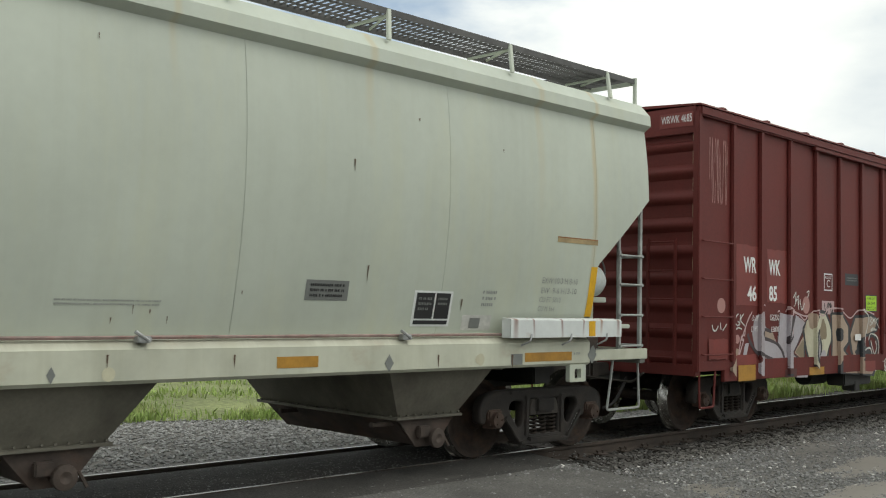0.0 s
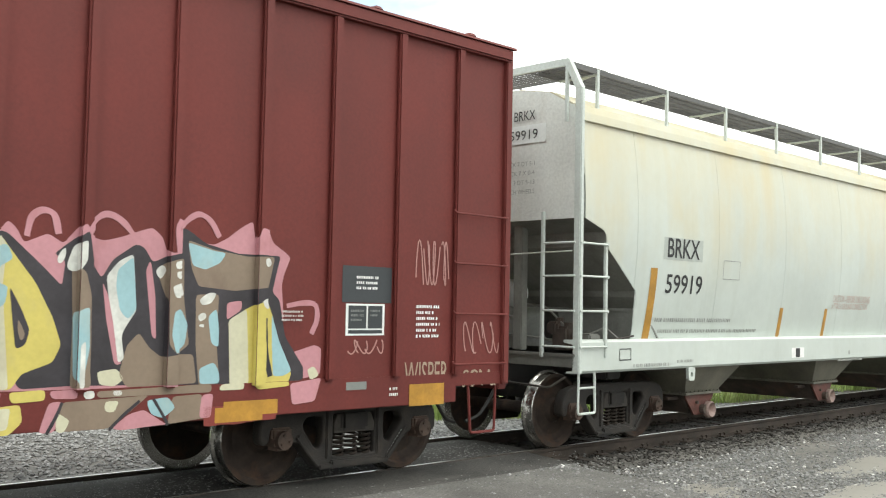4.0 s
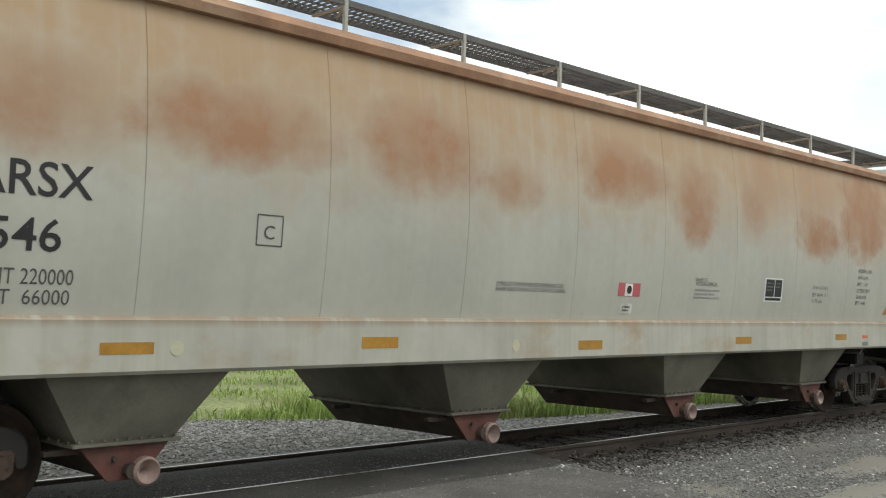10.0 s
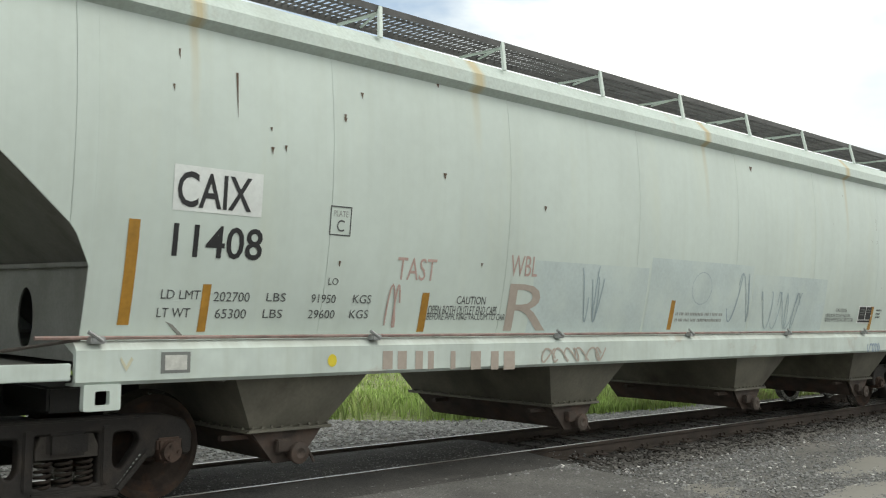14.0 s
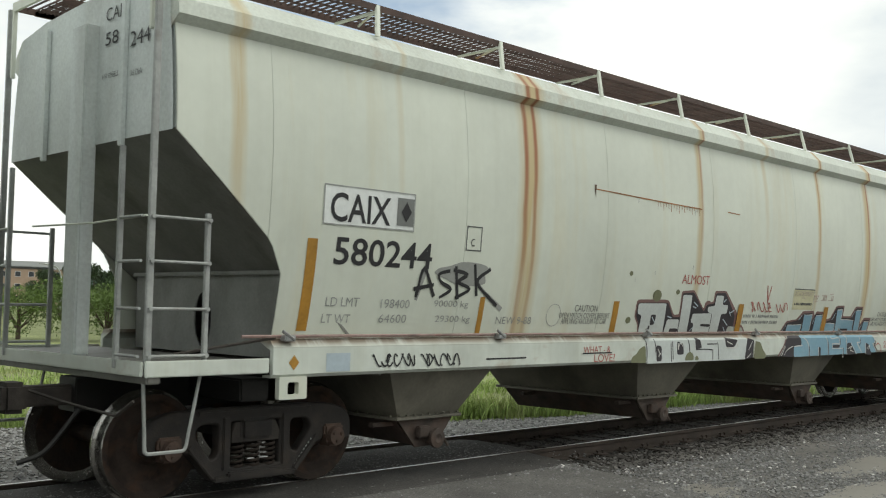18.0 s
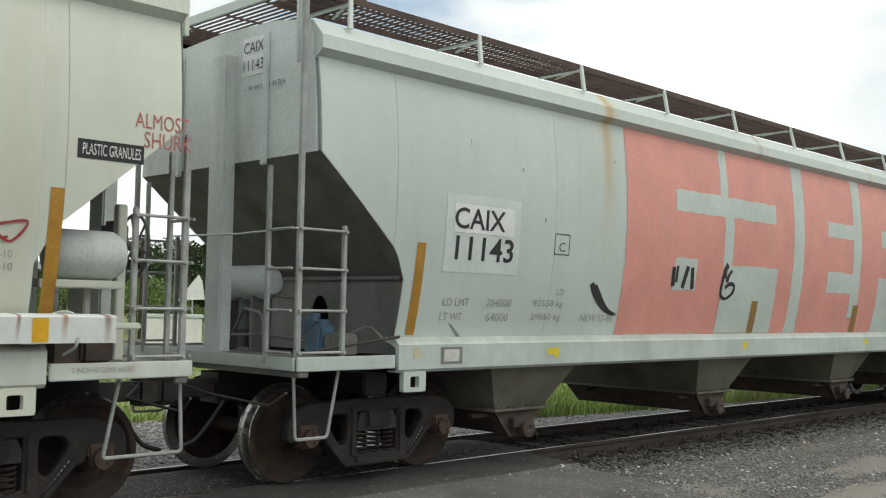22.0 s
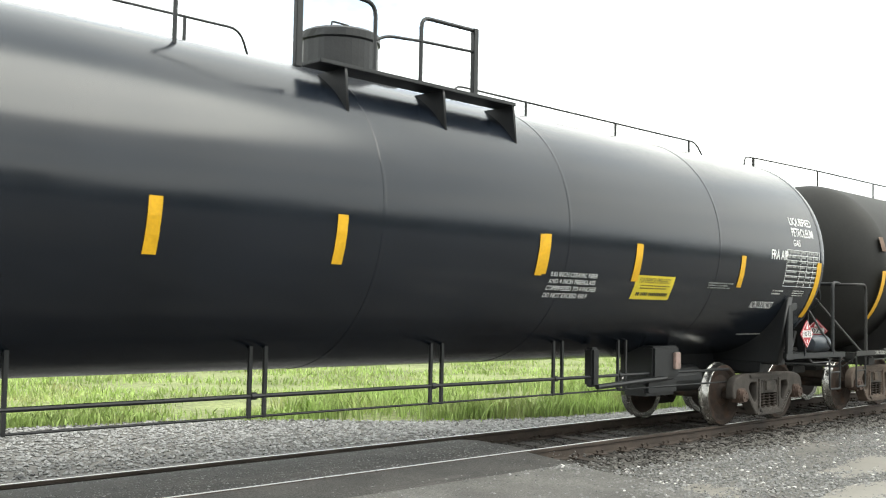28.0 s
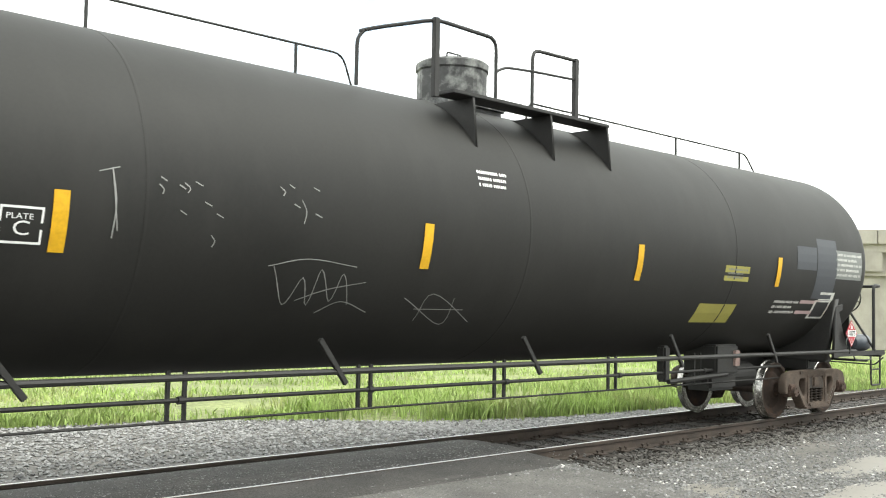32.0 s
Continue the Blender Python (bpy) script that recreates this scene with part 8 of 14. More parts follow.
patch_on(box_red_car, -2.225, -1.735, 1.796, 2.091, "dark_patch", S_BOX)
patch_on(box_red_car, -2.205, -1.755, 1.814, 2.074, "lime", S_BOX, lift=0.006)
text_on(box_red_car, 'HOME SHOP', -2.149, -1.804, 2.000, 2.057, "black", S_BOX, lift=0.007)
text_on(box_red_car, 'FOR REPAIR', -2.148, -1.815, 1.915, 1.972, "black", S_BOX, lift=0.007)
text_on(box_red_car, 'DO NOT LOAD', -2.170, -1.789, 1.829, 1.886, "black", S_BOX, lift=0.007)
text_on(box_red_car, 'LD LMT', -6.355, -6.140, 1.625, 1.701, "white", S_BOX, lift=0.034)
text_on(box_red_car, '156200', -5.788, -5.515, 1.628, 1.719, "white", S_BOX, lift=0.034)
text_on(box_red_car, 'LT WT', -6.371, -6.178, 1.462, 1.538, "white", S_BOX, lift=0.034)
text_on(box_red_car, '63800', -5.760, -5.526, 1.458, 1.538, "white", S_BOX, lift=0.034)
oval_on(box_red_car, -4.660, -4.406, 1.739, 2.015, "dusty_pink", S_BOX)
patch_on(box_red_car, -3.959, -3.498, 1.737, 1.956, "pale_pink", S_BOX)
scribble_on(box_red_car, -3.880, -3.528, 1.750, 1.924, "black", S_BOX, 6, 3, 0.01)
patch_on(box_red_car, -2.733, -2.470, 1.298, 1.408, "white", S_BOX, lift=0.032)
oval_on(box_red_car, -6.790, -6.656, 1.291, 1.422, "dusty_pink", S_BOX)
patch_on(box_red_car, -4.443, -3.905, 0.762, 0.886, "amber", S_SB, lift=0.004)
patch_on(box_red_car, -0.987, -0.468, 0.760, 0.888, "amber", S_SB, lift=0.004)
patch_on(box_red_car, 1.104, 1.587, 0.761, 0.902, "amber", S_SB, lift=0.004)
patch_on(box_red_car, -2.377, -1.833, 0.753, 0.928, "box_fresh", S_SB, lift=0.004)
patch_on(box_red_car, -5.264, -4.886, 0.753, 0.882, "box_maroon", S_SB, lift=0.004)
text_on(box_red_car, '013', -1.452, -1.149, 0.791, 0.908, "white_worn", S_SB, lift=0.008)
patch_on(box_red_car, 4.311, 4.862, 0.777, 0.902, "amber", S_SB, lift=0.004)
patch_on(box_red_car, 5.568, 6.184, 1.764, 2.111, "dark_patch", S_BOX)
bars_on(box_red_car, 5.739, 6.008, 1.878, 2.030, "white", S_BOX, 3, lift=0.007)
placard_on(box_red_car, 5.619, 6.099, 1.452, 1.753, "dark_patch", S_BOX)
bars_on(box_red_car, 6.520, 6.845, 1.412, 1.766, "white", S_BOX, 6, lift=0.006)
bars_on(box_red_car, 4.871, 5.119, 1.578, 1.689, "white_worn", S_BOX, 3, lift=0.032)
scribble_on(box_red_car, 6.503, 6.968, 1.957, 2.406, "dusty_pink", S_BOX, 14, 6, 0.007)
scribble_on(box_red_car, 5.607, 6.085, 1.280, 1.409, "dusty_pink", S_BOX, 15, 4, 0.007)
scribble_on(box_red_car, 7.198, 7.742, 1.256, 1.586, "dusty_pink", S_BOX, 16, 4, 0.007)
text_on(box_red_car, 'WISPER', 6.374, 6.974, 0.947, 1.185, "tan", S_BOX, lift=0.006)
scribble_on(box_red_car, 7.192, 7.717, 0.915, 1.077, "tan", S_BOX, 17, 4, 0.01)
patch_on(box_red_car, 4.229, 4.705, 0.729, 0.854, "amber", S_SB, lift=0.005)
patch_on(box_red_car, 4.121, 4.848, 0.719, 0.873, "box_fresh", S_SB, lift=0.003)
patch_on(box_red_car, 6.435, 6.915, 0.750, 0.965, "amber", S_SB, lift=0.005)
patch_on(box_red_car, 5.633, 5.882, 0.942, 1.016, "grey_patch", S_SB)
bars_on(box_red_car, 6.172, 6.291, 0.850, 0.960, "white_worn", S_SB, 2, lift=0.004)
# white hopper with yellow weathering
patch_on(hop_c, -7.358, -6.397, 2.409, 2.700, "worn_patch", S_C)
text_on(hop_c, 'BRKX', -7.268, -6.484, 2.439, 2.693, "black", S_C, lift=0.007, bold=0.01)
text_on(hop_c, '59919', -7.252, -6.356, 1.968, 2.223, "black", S_C, bold=0.01)
patch_on(hop_c, -7.623, -7.470, 1.376, 2.288, "amber", S_C)
patch_on(hop_c, -4.012, -3.903, 1.371, 1.822, "amber", S_C)
bars_on(hop_c, -7.396, -5.464, 1.568, 1.676, "faint", S_C, 1)
bars_on(hop_c, -7.286, -4.666, 1.427, 1.522, "faint", S_C, 1)
frame_on(hop_c, -5.827, -5.358, 2.196, 2.466, "faint", S_C, 0.012)
frame_on(hop_c, -8.344, -8.096, 1.126, 1.271, "black", S_SC, 0.012)
bars_on(hop_c, -8.045, -7.250, 1.014, 1.099, "faint", S_SC, 1)
bars_on(hop_c, -7.051, -6.638, 1.050, 1.124, "faint", S_SC, 1)
patch_on(hop_c, -2.458, -2.356, 1.364, 1.826, "amber", S_C)
patch_on(hop_c, 0.278, 0.372, 1.365, 1.826, "amber", S_C)
patch_on(hop_c, 2.758, 2.865, 1.376, 1.822, "amber", S_C)
patch_on(hop_c, 4.631, 4.737, 1.388, 1.832, "amber", S_C)
patch_on(hop_c, 7.733, 7.949, 1.389, 2.291, "amber", S_C)
text_on(hop_c, 'CAUTION - BEFORE UNLOADING', -2.203, -0.724, 1.939, 2.057, "faint_red", S_C)
text_on(hop_c, 'ATTACH GROUND CONNECTION', -2.209, -0.805, 1.824, 1.922, "faint_red", S_C)
text_on(hop_c, 'HAMMERING ON SIDE OF CAR', 1.171, 2.535, 1.963, 2.063, "grey_ink", S_C)
text_on(hop_c, 'WILL CONTAMINATE PRODUCT', 1.169, 2.522, 1.825, 1.919, "grey_ink", S_C)
placard_on(hop_c, 6.741, 7.360, 1.479, 1.803, "black", S_C)
patch_on(hop_c, 5.990, 6.250, 1.505, 1.585, "grey_patch", S_C)
patch_on(hop_c, -3.809, -3.387, 1.060, 1.214, "white", S_SC)
patch_on(hop_c, -3.677, -3.534, 1.068, 1.206, "black", S_SC, lift=0.006)
patch_on(hop_c, 3.802, 4.231, 1.077, 1.231, "white", S_SC)
patch_on(hop_c, 3.935, 4.094, 1.091, 1.217, "black", S_SC, lift=0.006)
bars_on(hop_c, -2.174, -1.191, 0.955, 1.022, "faint", S_SC, 1)
bars_on(hop_c, 0.023, 0.365, 1.086, 1.169, "faint", S_SC, 2)
oval_on(hop_c, -1.763, -1.683, 1.070, 1.147, "faint", S_SC)
text_on(hop_c, 'EXW 10-3 H 9-0', 4.679, 5.443, 1.906, 1.981, "faint", S_C)
text_on(hop_c, 'EW 9-6 H 14-4', 4.692, 5.453, 1.797, 1.868, "faint", S_C)
text_on(hop_c, 'CU FT 5800', 4.688, 5.107, 1.714, 1.780, "faint", S_C)
frame_on(hop_c, 5.940, 6.187, 1.490, 1.568, "grey_ink", S_C, 0.01)
patch_on(hop_c, 7.705, 7.925, 1.117, 1.197, "grey_patch", S_SC)
bars_on(hop_c, 6.729, 7.227, 1.071, 1.206, "faint", S_SC, 3)
frame_on(hop_c, 5.760, 5.857, 1.105, 1.184, "faint", S_SC, 0.008)
bars_on(hop_c, 8.026, 8.653, 1.031, 1.084, "faint", S_SC, 1)
# grey hopper with rust bloom
text_on(hop_d, 'ARSX', -7.812, -6.900, 2.490, 2.751, "black", S_D, bold=0.008)
text_on(hop_d, '4546', -7.871, -7.122, 2.087, 2.333, "black", S_D, bold=0.008)
text_on(hop_d, 'LD LMT 220000', -7.900, -7.003, 1.845, 1.963, "grey_ink", S_D)
text_on(hop_d, 'LT WT  66000', -7.898, -7.019, 1.697, 1.809, "grey_ink", S_D)
slant_on(hop_d, -8.847, -8.265, 1.736, 2.412, "amber", S_D, 0.17)
frame_on(hop_d, -5.406, -5.128, 2.236, 2.512, "grey_ink", S_D, 0.012)
text_on(hop_d, 'C', -5.327, -5.216, 2.296, 2.417, "grey_ink", S_D)
text_on(hop_d, '2 INCH HF COMP SHOES', -9.200, -8.583, 1.476, 1.519, "grey_ink", S_SD)
text_on(hop_d, 'PULL HERE', -8.940, -8.623, 1.363, 1.411, "grey_ink", S_SD)
text_on(hop_d, 'LIFT HERE', -8.937, -8.642, 1.262, 1.315, "grey_ink", S_SD)
text_on(hop_d, 'JACK HERE', -8.585, -8.296, 1.277, 1.326, "grey_ink", S_SD)
patch_on(hop_d, -8.825, -8.797, 1.204, 1.278, "black", S_SD)
patch_on(hop_d, -8.444, -8.414, 1.195, 1.271, "black", S_SD)
patch_on(hop_d, -8.246, -7.983, 1.316, 1.461, "grey_patch", S_SD)
patch_on(hop_d, -8.208, -8.022, 1.344, 1.433, "gate_red", S_SD, lift=0.006)
patch_on(hop_d, -7.951, -7.758, 1.283, 1.477, "white_worn", S_SD)
bars_on(hop_d, -7.927, -7.783, 1.312, 1.449, "black", S_SD, 3, lift=0.006)
streak_on(hop_d, -8.204, -7.995, 1.192, 1.315, "rust", S_SD)
patch_on(hop_d, -6.797, -6.341, 1.323, 1.416, "amber", S_SD)
patch_on(hop_d, -4.189, -3.725, 1.331, 1.439, "amber", S_SD)
oval_on(hop_d, -6.202, -6.072, 1.304, 1.425, "cream", S_SD)
text_on(hop_d, 'CONSULT OWNER BEFORE REPAIRING CAR', -2.281, -1.122, 1.980, 2.028, "grey_ink", S_D)
text_on(hop_d, 'SHARP OBJECTS MUST NOT CONTACT LINING', -2.284, -1.082, 1.913, 1.967, "grey_ink", S_D)
patch_on(hop_d, -0.035, 0.432, 1.914, 2.080, "gate_pink", S_D)
patch_on(hop_d, 0.106, 0.270, 1.919, 2.074, "white", S_D)
oval_on(hop_d, 0.139, 0.244, 1.945, 2.048, "black", S_D, lift=0.007)
patch_on(hop_d, 0.036, 0.298, 1.699, 1.824, "white_worn", S_D)
bars_on(hop_d, 0.082, 0.252, 1.720, 1.798, "black", S_D, 2, lift=0.007)
text_on(hop_d, 'LEASED TO', 1.722, 2.014, 2.154, 2.201, "grey_ink", S_D)
text_on(hop_d, 'AVISTEON CHEMICAL', 1.730, 2.282, 2.094, 2.147, "grey_ink", S_D)
bars_on(hop_d, 1.709, 2.374, 1.906, 2.060, "faint", S_D, 3)
placard_on(hop_d, 3.649, 4.210, 1.906, 2.264, "black", S_D)
patch_on(hop_d, -0.872, -0.405, 1.269, 1.375, "amber", S_SD)
patch_on(hop_d, 2.759, 3.212, 1.290, 1.390, "amber", S_SD)
patch_on(hop_d, 6.002, 6.420, 1.315, 1.412, "amber", S_SD)
oval_on(hop_d, -2.041, -1.922, 1.267, 1.401, "cream", S_SD)
text_on(hop_d, 'EXW 10-7 H 8-5', 5.229, 5.761, 2.133, 2.186, "grey_ink", S_D)
text_on(hop_d, 'EW  8-8 H 15-1', 5.224, 5.768, 2.015, 2.074, "grey_ink", S_D)
text_on(hop_d, 'CU FT 6221', 5.213, 5.588, 1.919, 1.972, "grey_ink", S_D)
slant_on(hop_d, 8.081, 8.782, 1.744, 2.395, "amber", S_D, -0.17)
text_on(hop_d, 'INTERIOR LINING', 6.892, 7.454, 2.455, 2.519, "grey_ink", S_D)
text_on(hop_d, 'SIGMA #5476', 6.892, 7.309, 2.339, 2.402, "grey_ink", S_D)
text_on(hop_d, 'BMT  11-99', 6.883, 7.291, 2.227, 2.291, "grey_ink", S_D)
text_on(hop_d, 'EXTERIOR PAINT', 6.880, 7.421, 2.115, 2.184, "grey_ink", S_D)
text_on(hop_d, 'SIGMA #5478', 6.873, 7.284, 2.006, 2.069, "grey_ink", S_D)
text_on(hop_d, 'BMT  11-99', 6.865, 7.258, 1.911, 1.971, "grey_ink", S_D)
patch_on(hop_d, 8.130, 8.349, 1.195, 1.288, "rust_pale", S_SD)
patch_on(hop_d, 7.049, 7.279, 1.336, 1.387, "orange_tape", S_SD)
patch_on(hop_d, 7.049, 7.279, 1.209, 1.276, "grey_patch", S_SD)
text_on(hop_d, '2 INCH HF COMP SHOES', 8.461, 9.054, 1.452, 1.501, "grey_ink", S_SD)
text_on(hop_d, 'PULL HERE', 8.520, 8.795, 1.361, 1.405, "grey_ink", S_SD)
text_on(hop_d, 'LIFT HERE', 8.524, 8.781, 1.260, 1.303, "grey_ink", S_SD)
patch_on(hop_d, 8.921, 8.987, 1.234, 1.431, "rust_pale", S_SD)
# pale blue-grey hopper
patch_on(hop_e, -7.776, -6.917, 2.478, 2.850, "white_fresh", S_N)
text_on(hop_e, 'CAIX', -7.741, -7.028, 2.510, 2.803, "black", S_N, lift=0.007, bold=0.012)
text_on(hop_e, '11408', -7.746, -6.879, 2.105, 2.377, "black", S_N, bold=0.012)
frame_on(hop_e, -6.165, -5.913, 2.376, 2.649, "grey_ink", S_N, 0.012)
text_on(hop_e, 'PLATE', -6.125, -5.954, 2.552, 2.606, "faint", S_N)
text_on(hop_e, 'C', -6.080, -5.992, 2.415, 2.522, "grey_ink", S_N)
text_on(hop_e, 'LD LMT', -7.795, -7.434, 1.762, 1.835, "grey_ink", S_N)
text_on(hop_e, '202700', -7.305, -6.946, 1.749, 1.830, "grey_ink", S_N)
text_on(hop_e, 'LBS', -6.771, -6.564, 1.758, 1.832, "grey_ink", S_N)
text_on(hop_e, '91950', -6.280, -5.997, 1.753, 1.831, "grey_ink", S_N)
text_on(hop_e, 'KGS', -5.786, -5.562, 1.756, 1.837, "grey_ink", S_N)
text_on(hop_e, 'LO', -6.111, -5.993, 1.922, 1.986, "grey_ink", S_N)
text_on(hop_e, 'LT WT', -7.810, -7.510, 1.610, 1.687, "grey_ink", S_N)
text_on(hop_e, '65300', -7.269, -6.959, 1.604, 1.686, "grey_ink", S_N)
text_on(hop_e, 'LBS', -6.785, -6.578, 1.611, 1.687, "grey_ink", S_N)
text_on(hop_e, '29600', -6.290, -5.983, 1.610, 1.689, "grey_ink", S_N)
text_on(hop_e, 'KGS', -5.803, -5.573, 1.613, 1.694, "grey_ink", S_N)
patch_on(hop_e, -8.141, -8.042, 1.548, 2.380, "amber", S_N)
patch_on(hop_e, -7.419, -7.339, 1.491, 1.889, "amber", S_N)
patch_on(hop_e, -4.892, -4.794, 1.482, 1.877, "amber", S_N)
patch_on(hop_e, -0.340, -0.241, 1.493, 1.881, "amber", S_N)
text_on(hop_e, 'CAUTION', -4.388, -3.947, 1.770, 1.854, "grey_ink", S_N)
text_on(hop_e, 'OPEN BOTH OUTLET END CAPS', -4.783, -3.745, 1.661, 1.751, "grey_ink", S_N)
text_on(hop_e, 'BEFORE APPLYING VACUUM TO CAR', -4.784, -3.596, 1.605, 1.672, "grey_ink", S_N)
for a, b, top in ((-3.2, -0.95, 2.28), (-0.90, 1.75, 2.42), (1.8, 4.2, 2.30)):
    patch_on(hop_e, a, b, 1.46, top, "blue_wash", S_N, 0.0022)
text_on(hop_e, 'TAST', -5.280, -4.746, 1.996, 2.218, "faint_red", S_N)
text_on(hop_e, 'WBL', -3.616, -3.161, 2.093, 2.318, "faint_red", S_N)
scribble_on(hop_e, -5.351, -5.152, 1.526, 1.945, "faint_red", S_N, 21, 2, 0.01)
text_on(hop_e, 'R', -3.586, -2.866, 1.488, 2.006, "faint_brown", S_N)
scribble_on(hop_e, -2.383, -1.848, 1.589, 2.265, "pale_blue_ink", S_N, 22, 3, 0.008)
oval_on(hop_e, 0.117, 0.626, 1.836, 2.279, "pale_blue_ink", S_N, ring=0.008)
scribble_on(hop_e, 1.069, 1.895, 1.600, 2.305, "pale_blue_ink", S_N, 23, 3, 0.008)
scribble_on(hop_e, 2.068, 3.391, 1.503, 2.062, "pale_blue_ink", S_N, 24, 5, 0.008)
bars_on(hop_e, -0.193, 1.017, 1.582, 1.746, "faint", S_N, 2)
oval_on(hop_e, -6.149, -6.045, 1.172, 1.288, "sun_yellow", S_SN)
patch_on(hop_e, -7.829, -7.565, 1.168, 1.337, "grey_patch", S_SN)
patch_on(hop_e, -7.794, -7.596, 1.193, 1.312, "white_worn", S_SN, lift=0.006)
patch_on(hop_e, -5.483, -5.354, 1.132, 1.305, "faint_brown", S_SN)
patch_on(hop_e, -5.289, -5.169, 1.126, 1.302, "faint_brown", S_SN)
patch_on(hop_e, -5.054, -4.951, 1.119, 1.298, "faint_brown", S_SN)
patch_on(hop_e, -4.882, -4.798, 1.114, 1.295, "faint_brown", S_SN)
patch_on(hop_e, -4.560, -4.487, 1.104, 1.289, "faint_brown", S_SN)
patch_on(hop_e, -4.261, -4.107, 1.093, 1.283, "faint_brown", S_SN)
patch_on(hop_e, -3.949, -3.828, 1.084, 1.278, "faint_brown", S_SN)
patch_on(hop_e, -3.747, -3.564, 1.077, 1.274, "faint_brown", S_SN)
scribble_on(hop_e, -3.107, -1.903, 1.142, 1.291, "faint_brown", S_SN, 25, 6, 0.012)
diamond_on(hop_e, -8.179, -8.069, 1.191, 1.377, "cream", S_SN)
streak_on(hop_e, -7.207, -7.177, 3.302, 3.695, "rust_dark", S_N)
streak_on(hop_e, -7.753, -7.726, 3.713, 3.803, "rust_dark", S_N)
streak_on(hop_e, -7.808, -7.782, 3.438, 3.499, "rust_dark", S_N)
streak_on(hop_e, -6.030, -5.994, 3.441, 3.512, "rust_dark", S_N)
streak_on(hop_e, -6.030, -5.994, 3.430, 3.481, "rust_dark", S_N)
streak_on(hop_e, -6.861, -6.830, 3.234, 3.271, "rust_dark", S_N)
streak_on(hop_e, -6.706, -6.674, 3.077, 3.133, "rust_dark", S_N)
streak_on(hop_e, -4.728, -4.684, 3.031, 3.097, "rust_dark", S_N)
streak_on(hop_e, -3.122, -3.068, 2.832, 2.893, "rust_dark", S_N)
streak_on(hop_e, -5.814, -5.777, 3.691, 3.754, "rust_dark", S_N)
streak_on(hop_e, -4.780, -4.736, 3.976, 4.022, "rust_dark", S_N)
streak_on(hop_e, 1.624, 1.720, 3.794, 3.878, "rust_dark", S_N)
streak_on(hop_e, -6.022, -5.987, 2.086, 2.145, "rust_dark", S_N)
streak_on(hop_e, -4.102, -4.055, 2.164, 2.209, "rust_dark", S_N)
streak_on(hop_e, -6.847, -6.816, 3.035, 3.100, "rust_dark", S_N)
text_on(hop_e, 'CAUTION', 4.665, 5.076, 1.776, 1.839, "grey_ink", S_N)
text_on(hop_e, 'OPEN BOTH OUTLET END CAPS', 4.311, 5.259, 1.693, 1.747, "grey_ink", S_N)
text_on(hop_e, 'BEFORE APPLYING VACUUM TO CAR', 4.307, 5.409, 1.617, 1.680, "grey_ink", S_N)
placard_on(hop_e, 5.559, 6.122, 1.590, 1.893, "black", S_N)
patch_on(hop_e, 6.062, 6.182, 1.475, 1.886, "amber", S_N)
bars_on(hop_e, 6.297, 6.542, 1.670, 1.854, "grey_ink", S_N, 3)
text_on(hop_e, 'EXW 10-3 H 8-10', 7.609, 8.358, 1.909, 1.983, "faint", S_N)
text_on(hop_e, 'EW  9-6 H 13-10', 7.598, 8.353, 1.817, 1.880, "faint", S_N)
text_on(hop_e, 'CU FT 5810', 7.590, 7.973, 1.706, 1.768, "faint", S_N)
patch_on(hop_e, 8.592, 8.730, 1.645, 2.217, "amber", S_N)
oval_on(hop_e, 6.571, 6.687, 1.166, 1.274, "sun_yellow", S_SN)
scribble_on(hop_e, 5.687, 6.223, 1.103, 1.239, "blue_ink", S_SN, 27, 5, 0.012)
patch_on(hop_e, 7.303, 7.580, 1.165, 1.258, "grey_patch", S_SN)
oval_on(hop_e, 8.250, 8.391, 1.171, 1.298, "faint", S_SN, ring=0.008)
streak_on(hop_e, 6.056, 6.068, 3.202, 3.429, "rust_dark", S_N)
streak_on(hop_e, 6.068, 6.080, 2.869, 3.043, "rust_dark", S_N)
streak_on(hop_e, 5.853, 5.864, 3.003, 3.042, "rust_dark", S_N)
streak_on(hop_e, 4.763, 4.772, 3.683, 3.739, "rust_dark", S_N)
streak_on(hop_e, 4.953, 4.963, 3.402, 3.439, "rust_dark", S_N)
streak_on(hop_e, 7.898, 7.914, 3.791, 3.826, "rust_dark", S_N)
streak_on(hop_e, 6.357, 6.369, 2.198, 2.238, "rust_dark", S_N)
streak_on(hop_e, 9.205, 9.224, 3.620, 3.672, "rust_dark", S_N)
streak_on(hop_e, 6.838, 6.851, 2.427, 2.459, "rust_dark", S_N)
streak_on(hop_e, 4.313, 4.322, 3.210, 3.245, "rust_dark", S_N)
# cream hopper with rust streaks
patch_on(hop_f, -8.044, -6.903, 2.472, 2.842, "white_fresh", S_N)
frame_on(hop_f, -8.044, -6.903, 2.472, 2.842, "faint", S_N, 0.012, lift=0.007)
text_on(hop_f, 'CAIX', -7.962, -7.224, 2.505, 2.776, "black", S_N, lift=0.007, bold=0.012)
patch_on(hop_f, -7.138, -6.918, 2.519, 2.789, "grey_patch", S_N, lift=0.007)
diamond_on(hop_f, -7.088, -6.952, 2.555, 2.755, "black", S_N, lift=0.01)
text_on(hop_f, '580244', -7.877, -6.615, 2.109, 2.368, "black", S_N, bold=0.012)
text_on(hop_f, 'LD LMT', -7.903, -7.501, 1.724, 1.809, "faint", S_N)
text_on(hop_f, '198400', -7.223, -6.843, 1.715, 1.803, "faint", S_N)
text_on(hop_f, '90000 kg', -6.504, -6.000, 1.718, 1.805, "faint", S_N)
text_on(hop_f, 'LT WT', -7.921, -7.584, 1.570, 1.650, "faint", S_N)
